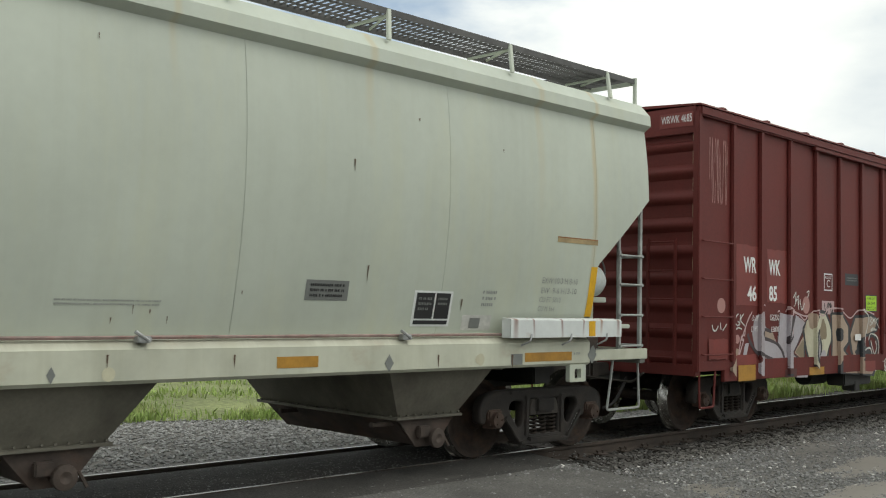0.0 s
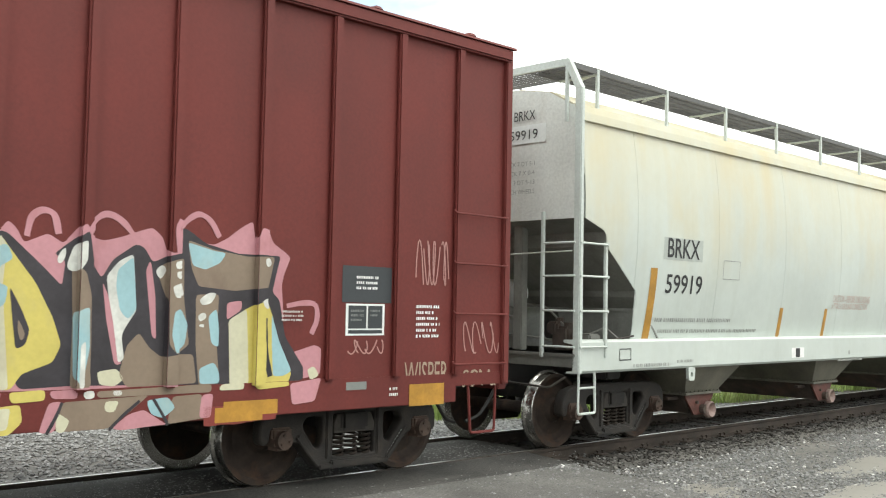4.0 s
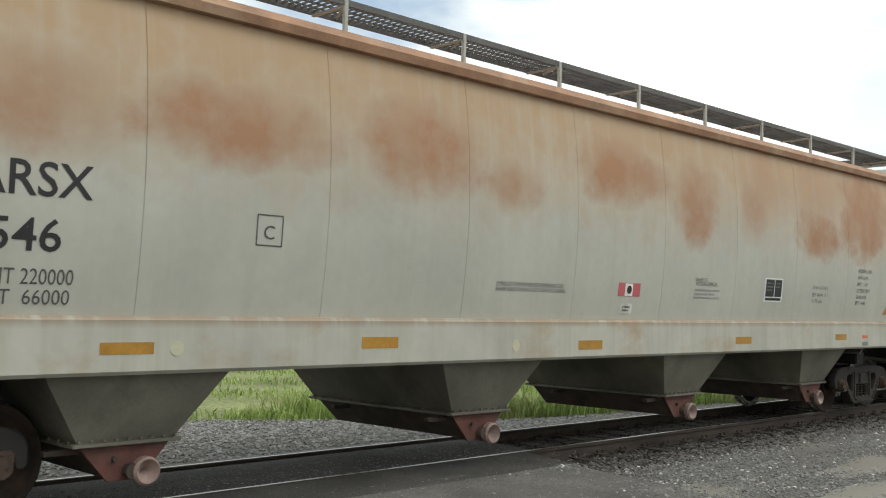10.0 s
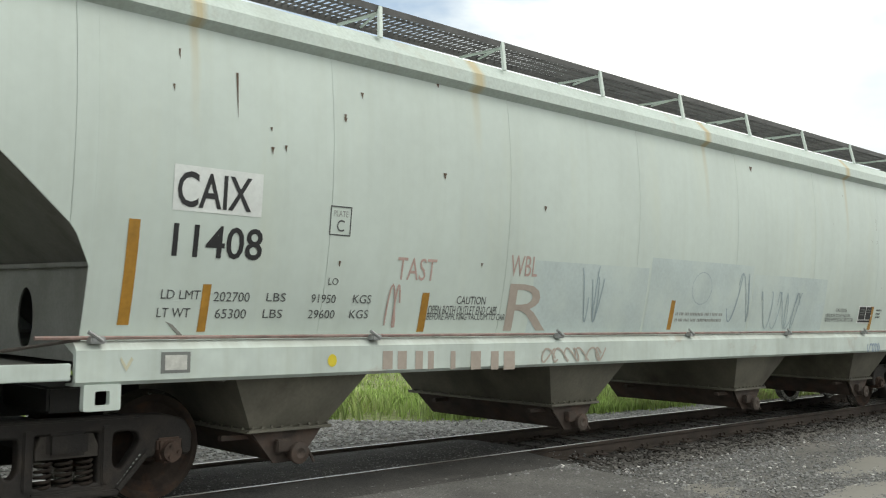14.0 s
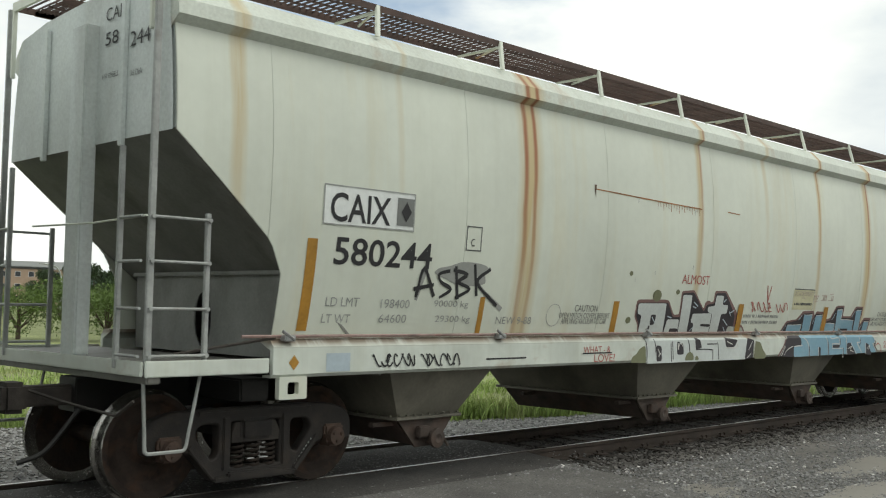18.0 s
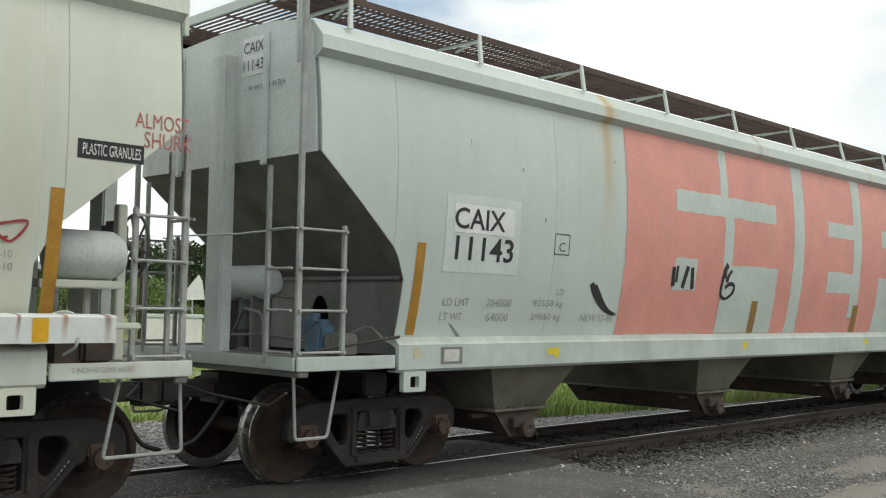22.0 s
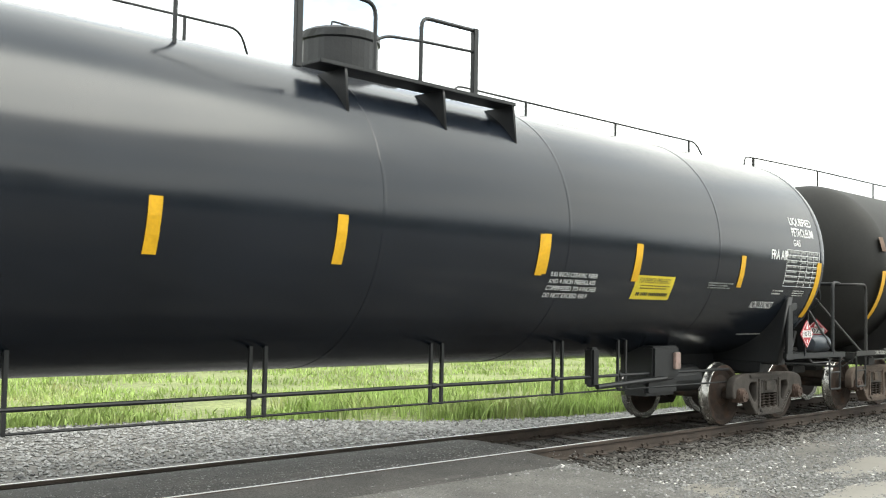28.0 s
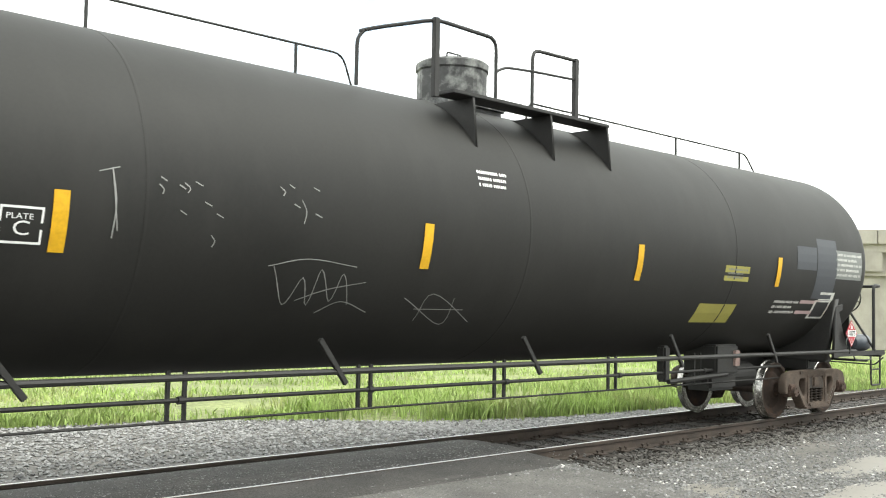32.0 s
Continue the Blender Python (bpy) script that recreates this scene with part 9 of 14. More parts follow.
text_on(hop_f, '64600', -7.221, -6.858, 1.572, 1.655, "faint", S_N)
text_on(hop_f, '29300 kg', -6.455, -5.937, 1.562, 1.649, "faint", S_N)
text_on(hop_f, 'NEW 9-88', -5.526, -4.933, 1.563, 1.643, "faint", S_N)
patch_on(hop_f, -8.191, -8.075, 1.497, 2.334, "amber", S_N)
scribble_on(hop_f, -7.40, -6.86, 1.160, 1.275, "black", S_SN, 41, 6, 0.008)
scribble_on(hop_f, -6.78, -6.22, 1.150, 1.265, "black", S_SN, 43, 6, 0.008)
patch_on(hop_f, -7.959, -7.678, 1.130, 1.297, "pale_blue_paint", S_SN)
diamond_on(hop_f, -8.377, -8.264, 1.156, 1.289, "amber", S_SN)
text_on(hop_f, 'CAUTION', -4.169, -3.724, 1.713, 1.791, "grey_ink", S_N)
text_on(hop_f, 'OPEN HATCH COVERS BEFORE', -4.444, -3.464, 1.639, 1.698, "grey_ink", S_N)
text_on(hop_f, 'APPLYING VACUUM TO CAR', -4.390, -3.506, 1.566, 1.634, "grey_ink", S_N)
oval_on(hop_f, -4.681, -4.418, 1.536, 1.798, "faint", S_N, ring=0.008)
text_on(hop_f, 'ALMOST', -1.942, -1.250, 2.107, 2.233, "red_ink", S_N)
scribble_on(hop_f, -0.133, 1.163, 1.756, 1.895, "red_ink", S_N, 31, 8, 0.008)
text_on(hop_f, 'V', 0.415, 0.563, 1.870, 2.146, "red_ink", S_N)
frame_on(hop_f, -6.144, -5.911, 2.328, 2.587, "grey_ink", S_N, 0.012)
text_on(hop_f, 'C', -6.070, -6.014, 2.376, 2.456, "grey_ink", S_N)
patch_on(hop_f, -3.408, -3.293, 1.438, 1.849, "amber", S_N)
patch_on(hop_f, -5.825, -5.749, 1.451, 1.850, "amber", S_N)
patch_on(hop_f, -0.359, -0.214, 1.415, 1.859, "amber", S_N, lift=0.012)
oval_on(hop_f, -2.054, -1.962, 1.961, 2.029, "olive_paint", S_N, lift=0.003)
oval_on(hop_f, -3.166, -3.087, 2.168, 2.230, "olive_paint", S_N, lift=0.003)
oval_on(hop_f, -3.099, -2.992, 1.573, 1.657, "olive_paint", S_N, lift=0.003)
oval_on(hop_f, -2.584, -2.382, 1.860, 2.012, "olive_paint", S_N, lift=0.003)
patch_on(hop_f, 1.300, 1.990, 1.800, 2.120, "sign_cream", S_N)
text_on(hop_f, 'IN CASE OF EMERGENCY', 1.340, 1.970, 2.020, 2.090, "faint_brown", S_N, lift=0.007)
text_on(hop_f, 'CALL', 1.580, 1.730, 1.970, 2.010, "faint_brown", S_N, lift=0.007)
bars_on(hop_f, 1.350, 1.960, 1.850, 1.930, "grey_ink", S_N, 1, lift=0.007)
text_on(hop_f, 'IV   III   II', 2.030, 2.710, 1.960, 2.040, "faint_red", S_N)
bars_on(hop_f, -0.166, 0.901, 1.556, 1.734, "faint", S_N, 2)
streak_on(hop_f, -3.977, -3.930, 3.083, 3.231, "rust_dark", S_N)
patch_on(hop_f, -5.818, -5.165, 1.189, 1.206, "black", S_SN)
patch_on(hop_f, -4.153, -3.570, 1.218, 1.232, "black", S_SN, lift=0.007)
text_on(hop_f, 'WHAT - &', -4.13, -3.60, 1.225, 1.305, "red_ink", S_SN)
text_on(hop_f, 'LOVE?', -3.923, -3.505, 1.117, 1.211, "red_ink", S_SN)
patch_on(hop_f, 2.422, 2.572, 1.439, 1.853, "amber", S_N, lift=0.012)
patch_on(hop_f, 5.290, 5.468, 1.452, 1.892, "amber", S_N)
patch_on(hop_f, 8.514, 8.620, 1.633, 2.564, "amber", S_N)
placard_on(hop_f, 5.463, 5.978, 1.573, 1.822, "black", S_N)
text_on(hop_f, 'CAUTION', 4.621, 5.055, 1.715, 1.789, "grey_ink", S_N)
text_on(hop_f, 'OPEN HATCH COVERS BEFORE', 4.355, 5.284, 1.628, 1.691, "grey_ink", S_N)
text_on(hop_f, 'APPLYING VACUUM TO CAR', 4.388, 5.255, 1.548, 1.611, "grey_ink", S_N)
patch_on(hop_f, 8.697, 9.236, 2.805, 2.951, "black", S_N)
text_on(hop_f, 'PLASTIC GRANULES', 8.736, 9.209, 2.835, 2.922, "white", S_N, lift=0.007)
text_on(hop_f, 'ALMOST', 9.153, 9.623, 3.096, 3.217, "red_ink", S_N)
text_on(hop_f, 'SHURK', 9.233, 9.649, 2.942, 3.070, "red_ink", S_N)
text_on(hop_f, 'EXW 10-3 H 8-10', 7.725, 8.275, 2.031, 2.087, "faint", S_N)
text_on(hop_f, 'EW  9-6 H 13-10', 7.735, 8.285, 1.941, 1.997, "faint", S_N)
text_on(hop_f, 'CU FT 5810', 7.735, 8.082, 1.849, 1.904, "faint", S_N)
patch_on(hop_f, 7.446, 7.783, 1.110, 1.204, "grey_patch", S_SN)
# grey hopper with salmon block
patch_on(hop_g, -7.922, -6.766, 2.099, 2.907, "pale_patch", S_N)
patch_on(hop_g, -7.800, -6.866, 2.511, 2.808, "white_fresh", S_N, lift=0.006)
text_on(hop_g, 'CAIX', -7.801, -7.021, 2.551, 2.771, "black", S_N, lift=0.009, bold=0.012)
text_on(hop_g, '11143', -7.764, -6.861, 2.226, 2.479, "black", S_N, lift=0.007, bold=0.012)
frame_on(hop_g, -6.154, -5.878, 2.357, 2.602, "grey_ink", S_N, 0.012)
text_on(hop_g, 'C', -6.070, -5.955, 2.398, 2.500, "grey_ink", S_N)
text_on(hop_g, 'LD LMT', -7.844, -7.458, 1.750, 1.831, "faint", S_N)
text_on(hop_g, '204000', -7.192, -6.783, 1.752, 1.837, "faint", S_N)
text_on(hop_g, '92550 kg', -6.415, -5.873, 1.743, 1.838, "faint", S_N)
text_on(hop_g, 'LO', -6.026, -5.888, 1.897, 1.973, "faint", S_N)
text_on(hop_g, 'LT WT', -7.861, -7.533, 1.599, 1.680, "faint", S_N)
text_on(hop_g, '64000', -7.160, -6.801, 1.595, 1.680, "faint", S_N)
text_on(hop_g, '29050 kg', -6.414, -5.884, 1.592, 1.681, "faint", S_N)
text_on(hop_g, 'NEW 12-88', -5.502, -4.860, 1.595, 1.681, "faint", S_N)
patch_on(hop_g, -8.303, -8.181, 1.451, 2.374, "amber", S_N)
tick_on(hop_g, -5.312, -4.803, 1.697, 2.030, "black", S_N)
patch_on(hop_g, -7.960, -7.645, 1.161, 1.333, "grey_patch", S_SN)
patch_on(hop_g, -7.914, -7.692, 1.186, 1.308, "white_worn", S_SN, lift=0.006)
oval_on(hop_g, -6.271, -6.136, 1.224, 1.305, "sun_yellow", S_SN)
oval_on(hop_g, -8.341, -8.228, 1.220, 1.339, "cream", S_SN)
patch_on(hop_g, -3.645, -0.888, 3.069, 3.357, "bare_g", S_N, lift=0.006)
patch_on(hop_g, -2.492, -2.291, 3.311, 4.101, "bare_g", S_N, lift=0.006)
patch_on(hop_g, -2.391, -2.147, 2.381, 3.234, "bare_g", S_N, lift=0.006)
patch_on(hop_g, -2.385, -0.781, 1.446, 2.409, "bare_g", S_N, lift=0.006)
patch_on(hop_g, -3.621, -3.076, 2.027, 2.449, "bare_g", S_N, lift=0.006)
patch_on(hop_g, -0.301, 0.051, 1.437, 4.039, "bare_g", S_N, lift=0.006)
patch_on(hop_g, 0.896, 2.080, 2.997, 3.249, "bare_g", S_N, lift=0.006)
patch_on(hop_g, 0.939, 2.155, 2.093, 2.431, "bare_g", S_N, lift=0.006)
patch_on(hop_g, 1.876, 2.203, 1.679, 4.030, "bare_g", S_N, lift=0.006)
patch_on(hop_g, 3.051, 3.769, 2.935, 3.228, "bare_g", S_N, lift=0.006)
patch_on(hop_g, 2.972, 4.059, 1.435, 2.393, "bare_g", S_N, lift=0.006)
tick_on(hop_g, -5.382, -4.778, 1.677, 2.051, "black", S_N)
patch_on(hop_g, -1.460, -1.279, 1.445, 1.911, "amber_dark", S_N, lift=0.01)
patch_on(hop_g, 2.065, 2.274, 1.441, 1.897, "amber_dark", S_N, lift=0.01)
oval_on(hop_g, -6.158, -6.046, 1.190, 1.313, "sun_yellow", S_SN)
oval_on(hop_g, -1.848, -1.733, 1.217, 1.323, "sun_yellow", S_SN)
oval_on(hop_g, 2.337, 2.491, 1.226, 1.336, "sun_yellow", S_SN)
streak_on(hop_g, -7.578, -7.562, 3.420, 3.495, "rust_dark", S_N)
streak_on(hop_g, -6.748, -6.730, 3.239, 3.283, "rust_dark", S_N)
streak_on(hop_g, -6.352, -6.333, 2.682, 2.754, "rust_dark", S_N)
streak_on(hop_g, -5.019, -4.994, 3.528, 3.559, "rust_dark", S_N)
patch_on(hop_g, 5.227, 5.366, 1.450, 1.901, "amber_dark", S_N)
placard_on(hop_g, 5.420, 5.961, 1.589, 1.892, "black", S_N)
patch_on(hop_g, 8.520, 8.626, 1.462, 2.394, "amber", S_N)
text_on(hop_g, 'EXW 10-3 H 8-10', 7.475, 8.250, 2.040, 2.113, "faint", S_N)
text_on(hop_g, 'EW  9-6 H 13-10', 7.471, 8.253, 1.941, 2.009, "faint", S_N)
text_on(hop_g, 'CLOS', 7.370, 7.750, 1.742, 1.911, "black", S_N, bold=0.01)
text_on(hop_g, 'KELAS', 7.437, 7.855, 1.552, 1.707, "black", S_N, bold=0.01)
text_on(hop_g, 'LECHE', 5.770, 6.302, 1.218, 1.326, "black", S_SN, bold=0.01)
patch_on(hop_g, 5.466, 5.740, 1.200, 1.222, "black", S_SN)
patch_on(hop_g, 7.409, 7.680, 1.186, 1.257, "grey_patch", S_SN)
oval_on(hop_g, 8.063, 8.215, 1.186, 1.345, "faint", S_SN, ring=0.01)
diamond_on(hop_g, 8.378, 8.566, 1.151, 1.324, "cream", S_SN)
patch_on(hop_g, 4.872, 6.949, 2.617, 3.163, "pale_wash", S_N, 0.002)
# glossy black tank car
text_on(tank_h, 'GATX', -7.482, -6.616, 2.172, 2.443, "white", S_TANK, bold=0.025)
text_on(tank_h, '205738', -6.476, -5.181, 2.180, 2.455, "white", S_TANK, bold=0.025)
text_on(tank_h, 'LD LMT', -7.465, -7.001, 1.919, 2.014, "white", S_TANK, shear=0.25)
text_on(tank_h, '163400 LBS', -6.901, -6.199, 1.913, 2.013, "white", S_TANK, shear=0.25)
text_on(tank_h, '74100 KGS', -6.090, -5.445, 1.919, 2.006, "white", S_TANK, shear=0.25)
text_on(tank_h, 'LT WT', -7.468, -7.060, 1.780, 1.871, "white", S_TANK, shear=0.25)
text_on(tank_h, '99600 LBS', -6.867, -6.205, 1.762, 1.864, "white", S_TANK, shear=0.25)
text_on(tank_h, '45200 KGS', -6.092, -5.446, 1.767, 1.867, "white", S_TANK, shear=0.25)
text_on(tank_h, 'BLDR 05-95', -5.429, -4.621, 1.771, 1.870, "white", S_TANK, shear=0.25)
frame_on(tank_h, -4.963, -4.581, 2.177, 2.465, "white", S_TANK, 0.018)
text_on(tank_h, 'C', -4.856, -4.698, 2.223, 2.340, "white", S_TANK)
patch_on(tank_h, -5.223, -5.099, 2.099, 2.572, "yellow", S_TANK, lift=0.009)
patch_on(tank_h, -3.111, -2.987, 2.112, 2.580, "yellow", S_TANK, lift=0.009)
patch_on(tank_h, -1.198, -1.074, 2.114, 2.575, "yellow", S_TANK, lift=0.009)
patch_on(tank_h, 1.775, 1.899, 2.132, 2.587, "yellow", S_TANK, lift=0.009)
patch_on(tank_h, 3.604, 3.728, 2.118, 2.569, "yellow", S_TANK, lift=0.009)
patch_on(tank_h, -8.833, -8.683, 1.678, 2.547, "yellow", S_TANK, lift=0.009)
bars_on(tank_h, -7.478, -6.714, 1.381, 1.413, "white_worn", S_TANK, 1)
patch_on(tank_h, 1.704, 1.828, 2.115, 2.580, "yellow", S_TANK, lift=0.009)
patch_on(tank_h, 3.585, 3.709, 2.104, 2.577, "yellow", S_TANK, lift=0.009)
patch_on(tank_h, 6.195, 6.319, 2.098, 2.553, "yellow", S_TANK, lift=0.009)
text_on(tank_h, '0.65 INCH CERAMIC FIBER', 1.999, 2.891, 2.115, 2.168, "white", S_TANK)
text_on(tank_h, 'AND 4 INCH FIBERGLASS', 1.999, 2.875, 2.034, 2.087, "white", S_TANK)
text_on(tank_h, 'COMPRESSED TO 4 INCHES', 1.989, 2.931, 1.953, 2.007, "white", S_TANK)
text_on(tank_h, 'DO NOT EXCEED 450 F', 1.984, 2.807, 1.870, 1.924, "white", S_TANK)
patch_on(tank_h, 3.701, 4.578, 1.884, 2.189, "sun_yellow", S_TANK)
text_on(tank_h, 'FOR CHEMICAL EMERGENCY', 3.780, 4.482, 2.095, 2.160, "black", S_TANK, lift=0.007)
bars_on(tank_h, 3.832, 4.501, 2.011, 2.077, "black", S_TANK, 2, lift=0.007)
bars_on(tank_h, 3.792, 4.512, 1.907, 1.998, "black", S_TANK, 1, lift=0.007)
bars_on(tank_h, 5.439, 6.104, 2.061, 2.159, "faint", S_TANK, 3)
text_on(tank_h, 'LIQUEFIED', 7.771, 8.494, 3.089, 3.230, "white", S_TANK, bold=0.01)
text_on(tank_h, 'PETROLEUM', 7.770, 8.482, 2.929, 3.066, "white", S_TANK, bold=0.01)
text_on(tank_h, 'GAS', 7.780, 8.011, 2.779, 2.881, "white", S_TANK, bold=0.01)
text_on(tank_h, 'FRA AIP', 7.076, 7.591, 2.549, 2.693, "white", S_TANK, bold=0.015)
table_on(tank_h, 7.561, 8.641, 2.157, 2.714, "white", S_TANK)
patch_on(tank_h, 8.579, 8.729, 1.677, 2.552, "yellow", S_TANK, lift=0.009)
text_on(tank_h, 'NON ODORIZED', 6.808, 7.497, 1.809, 1.911, "white", S_TANK, shear=0.25)
bars_on(tank_h, 7.301, 7.643, 2.015, 2.101, "white_worn", S_TANK, 2)
bars_on(tank_h, 7.949, 8.308, 2.003, 2.108, "white_worn", S_TANK, 3)
bars_on(tank_h, 7.108, 7.834, 1.390, 1.425, "white_worn", S_TANK, 1)
# weathered black tank car
text_on(tank_i, 'GATX', -8.091, -7.294, 2.155, 2.387, "white", S_WORN, bold=0.012)
text_on(tank_i, '51916', -7.047, -6.158, 2.150, 2.379, "white", S_WORN, bold=0.008)
text_on(tank_i, 'LD LMT', -8.052, -7.651, 1.924, 2.004, "white", S_WORN, shear=0.25)
text_on(tank_i, '162600LB', -7.521, -6.996, 1.920, 2.004, "white", S_WORN, shear=0.25)
text_on(tank_i, '73750KG', -6.809, -6.325, 1.917, 2.005, "white", S_WORN, shear=0.25)
text_on(tank_i, 'LT WT', -8.048, -7.722, 1.779, 1.860, "white", S_WORN, shear=0.25)
text_on(tank_i, '100400LB', -7.521, -6.987, 1.775, 1.855, "white", S_WORN, shear=0.25)
text_on(tank_i, '45550KG NEW 9-98', -6.817, -5.614, 1.764, 1.856, "white", S_WORN, shear=0.25)
frame_on(tank_i, -5.690, -5.364, 2.138, 2.414, "white", S_WORN, 0.018)
text_on(tank_i, 'PLATE', -5.640, -5.442, 2.320, 2.361, "white", S_WORN)
text_on(tank_i, 'C', -5.583, -5.463, 2.202, 2.308, "white", S_WORN)
patch_on(tank_i, -9.159, -9.009, 1.664, 2.530, "yellow", S_WORN, lift=0.009)
patch_on(tank_i, -5.306, -5.182, 2.089, 2.557, "yellow", S_WORN, lift=0.009)
patch_on(tank_i, -1.497, -1.373, 2.117, 2.573, "yellow", S_WORN, lift=0.009)
patch_on(tank_i, 2.241, 2.365, 2.120, 2.574, "yellow", S_WORN, lift=0.009)
patch_on(tank_i, -9.112, -8.917, 2.886, 3.147, "board_edge", S_WORN)
patch_on(tank_i, -7.961, -7.825, 1.597, 1.685, "red_dark", S_WORN)
bars_on(tank_i, -0.650, -0.177, 3.020, 3.233, "white", S_WORN, 3)
patch_on(tank_i, 5.923, 6.047, 2.142, 2.583, "yellow", S_WORN, lift=0.009)
patch_on(tank_i, 6.562, 7.232, 2.433, 2.800, "dark_blue_patch", S_WORN)
patch_on(tank_i, 7.260, 7.966, 1.986, 2.953, "dark_blue_patch", S_WORN)
patch_on(tank_i, 7.932, 8.940, 2.323, 2.798, "grey_patch", S_WORN)
bars_on(tank_i, 7.975, 8.894, 2.351, 2.769, "white_worn", S_WORN, 5, lift=0.007)
patch_on(tank_i, 6.965, 7.661, 1.736, 1.954, "pale_pink", S_WORN)
patch_on(tank_i, 7.464, 8.042, 1.664, 1.961, "white_worn", S_WORN)
patch_on(tank_i, 7.525, 7.979, 1.692, 1.934, "black", S_WORN, lift=0.007)
bars_on(tank_i, 6.107, 6.902, 1.720, 1.957, "white_worn", S_WORN, 3)
patch_on(tank_i, 7.553, 8.073, 1.966, 2.095, "white_worn", S_WORN)
patch_on(tank_i, 4.017, 5.032, 1.587, 1.855, "olive_yellow", S_WORN)
patch_on(tank_i, 4.419, 5.101, 2.188, 2.404, "olive_yellow", S_WORN)
bars_on(tank_i, 4.496, 5.036, 2.213, 2.380, "grey_patch", S_WORN, 3, lift=0.006)


text_on(hop_g, '2 INCH HF COMP SHOES', 8.735, 9.235, 1.193, 1.233, "faint", S_DECK)
text_on(hop_f, '2 INCH HF COMP SHOES', 8.735, 9.235, 1.193, 1.233, "faint_brown", S_DECK)
text_on(tank_i, '2 IN TREAD COND SHOES', -9.30, -8.28, 1.045, 1.105, "white_worn", S_EDGE)


# ---- lettering on the ends ----


def end_text(car, s, u, y0, y1, z0, z1, mat_key, tank=None):
    """Letters on a left-hand end; y falls from left to right."""
    bm = glyphs(s, 0.0, 0)
    xs = [v.co.x for v in bm.verts]
    zs = [v.co.z for v in bm.verts]
    x0, x1, a, b = min(xs), max(xs), min(zs), max(zs)
    for v in bm.verts:
        y = y0 + (v.co.x - x0) / (x1 - x0) * (y1 - y0)
        z = z0 + (v.co.z - a) / (b - a) * (z1 - z0)
        uu = u
        if tank:
            w = math.asin(min(1, (math.hypot(y, z - tank[2]) / tank[3]) ** (1 / tank[1])))
            uu = u + tank[0] * (1 - math.cos(w))
        v.co = (uu - 0.008, y, z)
    tagged(part("end_lettering", bm, mat_key, car), kind="stuff")


def end_patch(car, u, y0, y1, z0, z1, mat_key):
    bm = box(u - 0.005, u - 0.001, y0, y1, z0, z1)
    part("end_patch", bm, mat_key, car)


EU = -9.73 + 0.17
end_patch(hop_e, EU - 0.02, -0.34, -0.72, 3.98, 4.36, "white_fresh")
end_text(hop_e, "CAIX", EU - 0.03, -0.36, -0.70, 4.19, 4.31, "black")
end_text(hop_e, "11408", EU - 0.03, -0.34, -0.70, 4.01, 4.13, "black")
end_text(hop_e, "36 DIA", EU - 0.02, -0.82, -0.98, 3.76, 3.80, "grey_ink")
end_text(hop_f, "CAI", EU - 0.03, -0.40, -0.68, 4.22, 4.34, "black")
end_text(hop_f, "58", EU - 0.03, -0.40, -0.64, 4.00, 4.12, "black")
end_text(hop_f, "244", EU - 0.03, -0.86, -1.20, 3.92, 4.05, "black")
end_text(hop_f, "4 W WHEELS", EU - 0.03, -0.36, -0.66, 3.70, 3.75, "grey_ink")
end_text(hop_f, "36 DIA", EU - 0.03, -0.88, -1.08, 3.66, 3.71, "grey_ink")
end_patch(hop_g, EU - 0.02, -0.36, -0.74, 3.98, 4.36, "white_fresh")
end_text(hop_g, "CAIX", EU - 0.03, -0.39, -0.73, 4.20, 4.31, "black")
end_text(hop_g, "11143", EU - 0.03, -0.39, -0.73, 4.02, 4.13, "black")
end_text(hop_g, "1 W WHEELS 36 DIA", EU - 0.03, -0.44, -1.10, 3.82, 3.87, "grey_ink")
end_text(hop_c, "BRKX", -9.21 + 0.12, -0.52, -0.86, 4.07, 4.19, "black")
for k, words in enumerate(("TRUCK 7 DT 5-1", "TRUCK 7 X 0-4", "SPRG 3 DT 5-13", "33 INCH WHEELS")):
    end_text(hop_c, words, -9.21 + 0.12, -0.30, -0.86, 3.50 - 0.115 * k, 3.555 - 0.115 * k, "faint")
end_patch(hop_c, -9.21 + 0.125, -0.36, -1.02, 3.78, 4.01, "white_fresh")
end_text(hop_c, "59919", -9.21 + 0.12, -0.45, -0.90, 3.83, 3.95, "black")
end_text(hop_d, "ARSX 4546", -9.875 + 0.14, -0.48, -1.20, 3.77, 3.87, "black")
end_patch(box_red_car, -7.85 - 0.022, -0.92, -1.46, 4.30, 4.50, "box_fresh")
end_text(box_red_car, "WRWK 4685", -7.85 - 0.022, -0.95, -1.44, 4.36, 4.47, "white")
HEAD_H, HEAD_I = (0.78, 0.80, TANK_Z, TANK_R), (0.68, 0.80, WORN_Z, WORN_R)
UH, UI = -9.875 + 0.54, -10.10 + 0.54
end_text(tank_h, "GATX 205738", UH, 0.50, -0.50, 2.84, 2.98, "white", HEAD_H)
end_text(tank_h, "CAPY 33631 US GAL", UH, 0.48, -0.30, 2.67, 2.74, "white", HEAD_H)
end_text(tank_h, "CAPY 127292 L", UH, 0.48, -0.06, 2.55, 2.62, "white", HEAD_H)
end_text(tank_i, "GATX 51916", UI, 0.40, -0.36, 2.90, 3.03, "white", HEAD_I)
end_text(tank_i, "CAPY 33682 US GAL", UI, 0.42, -0.28, 2.78, 2.84, "white", HEAD_I)
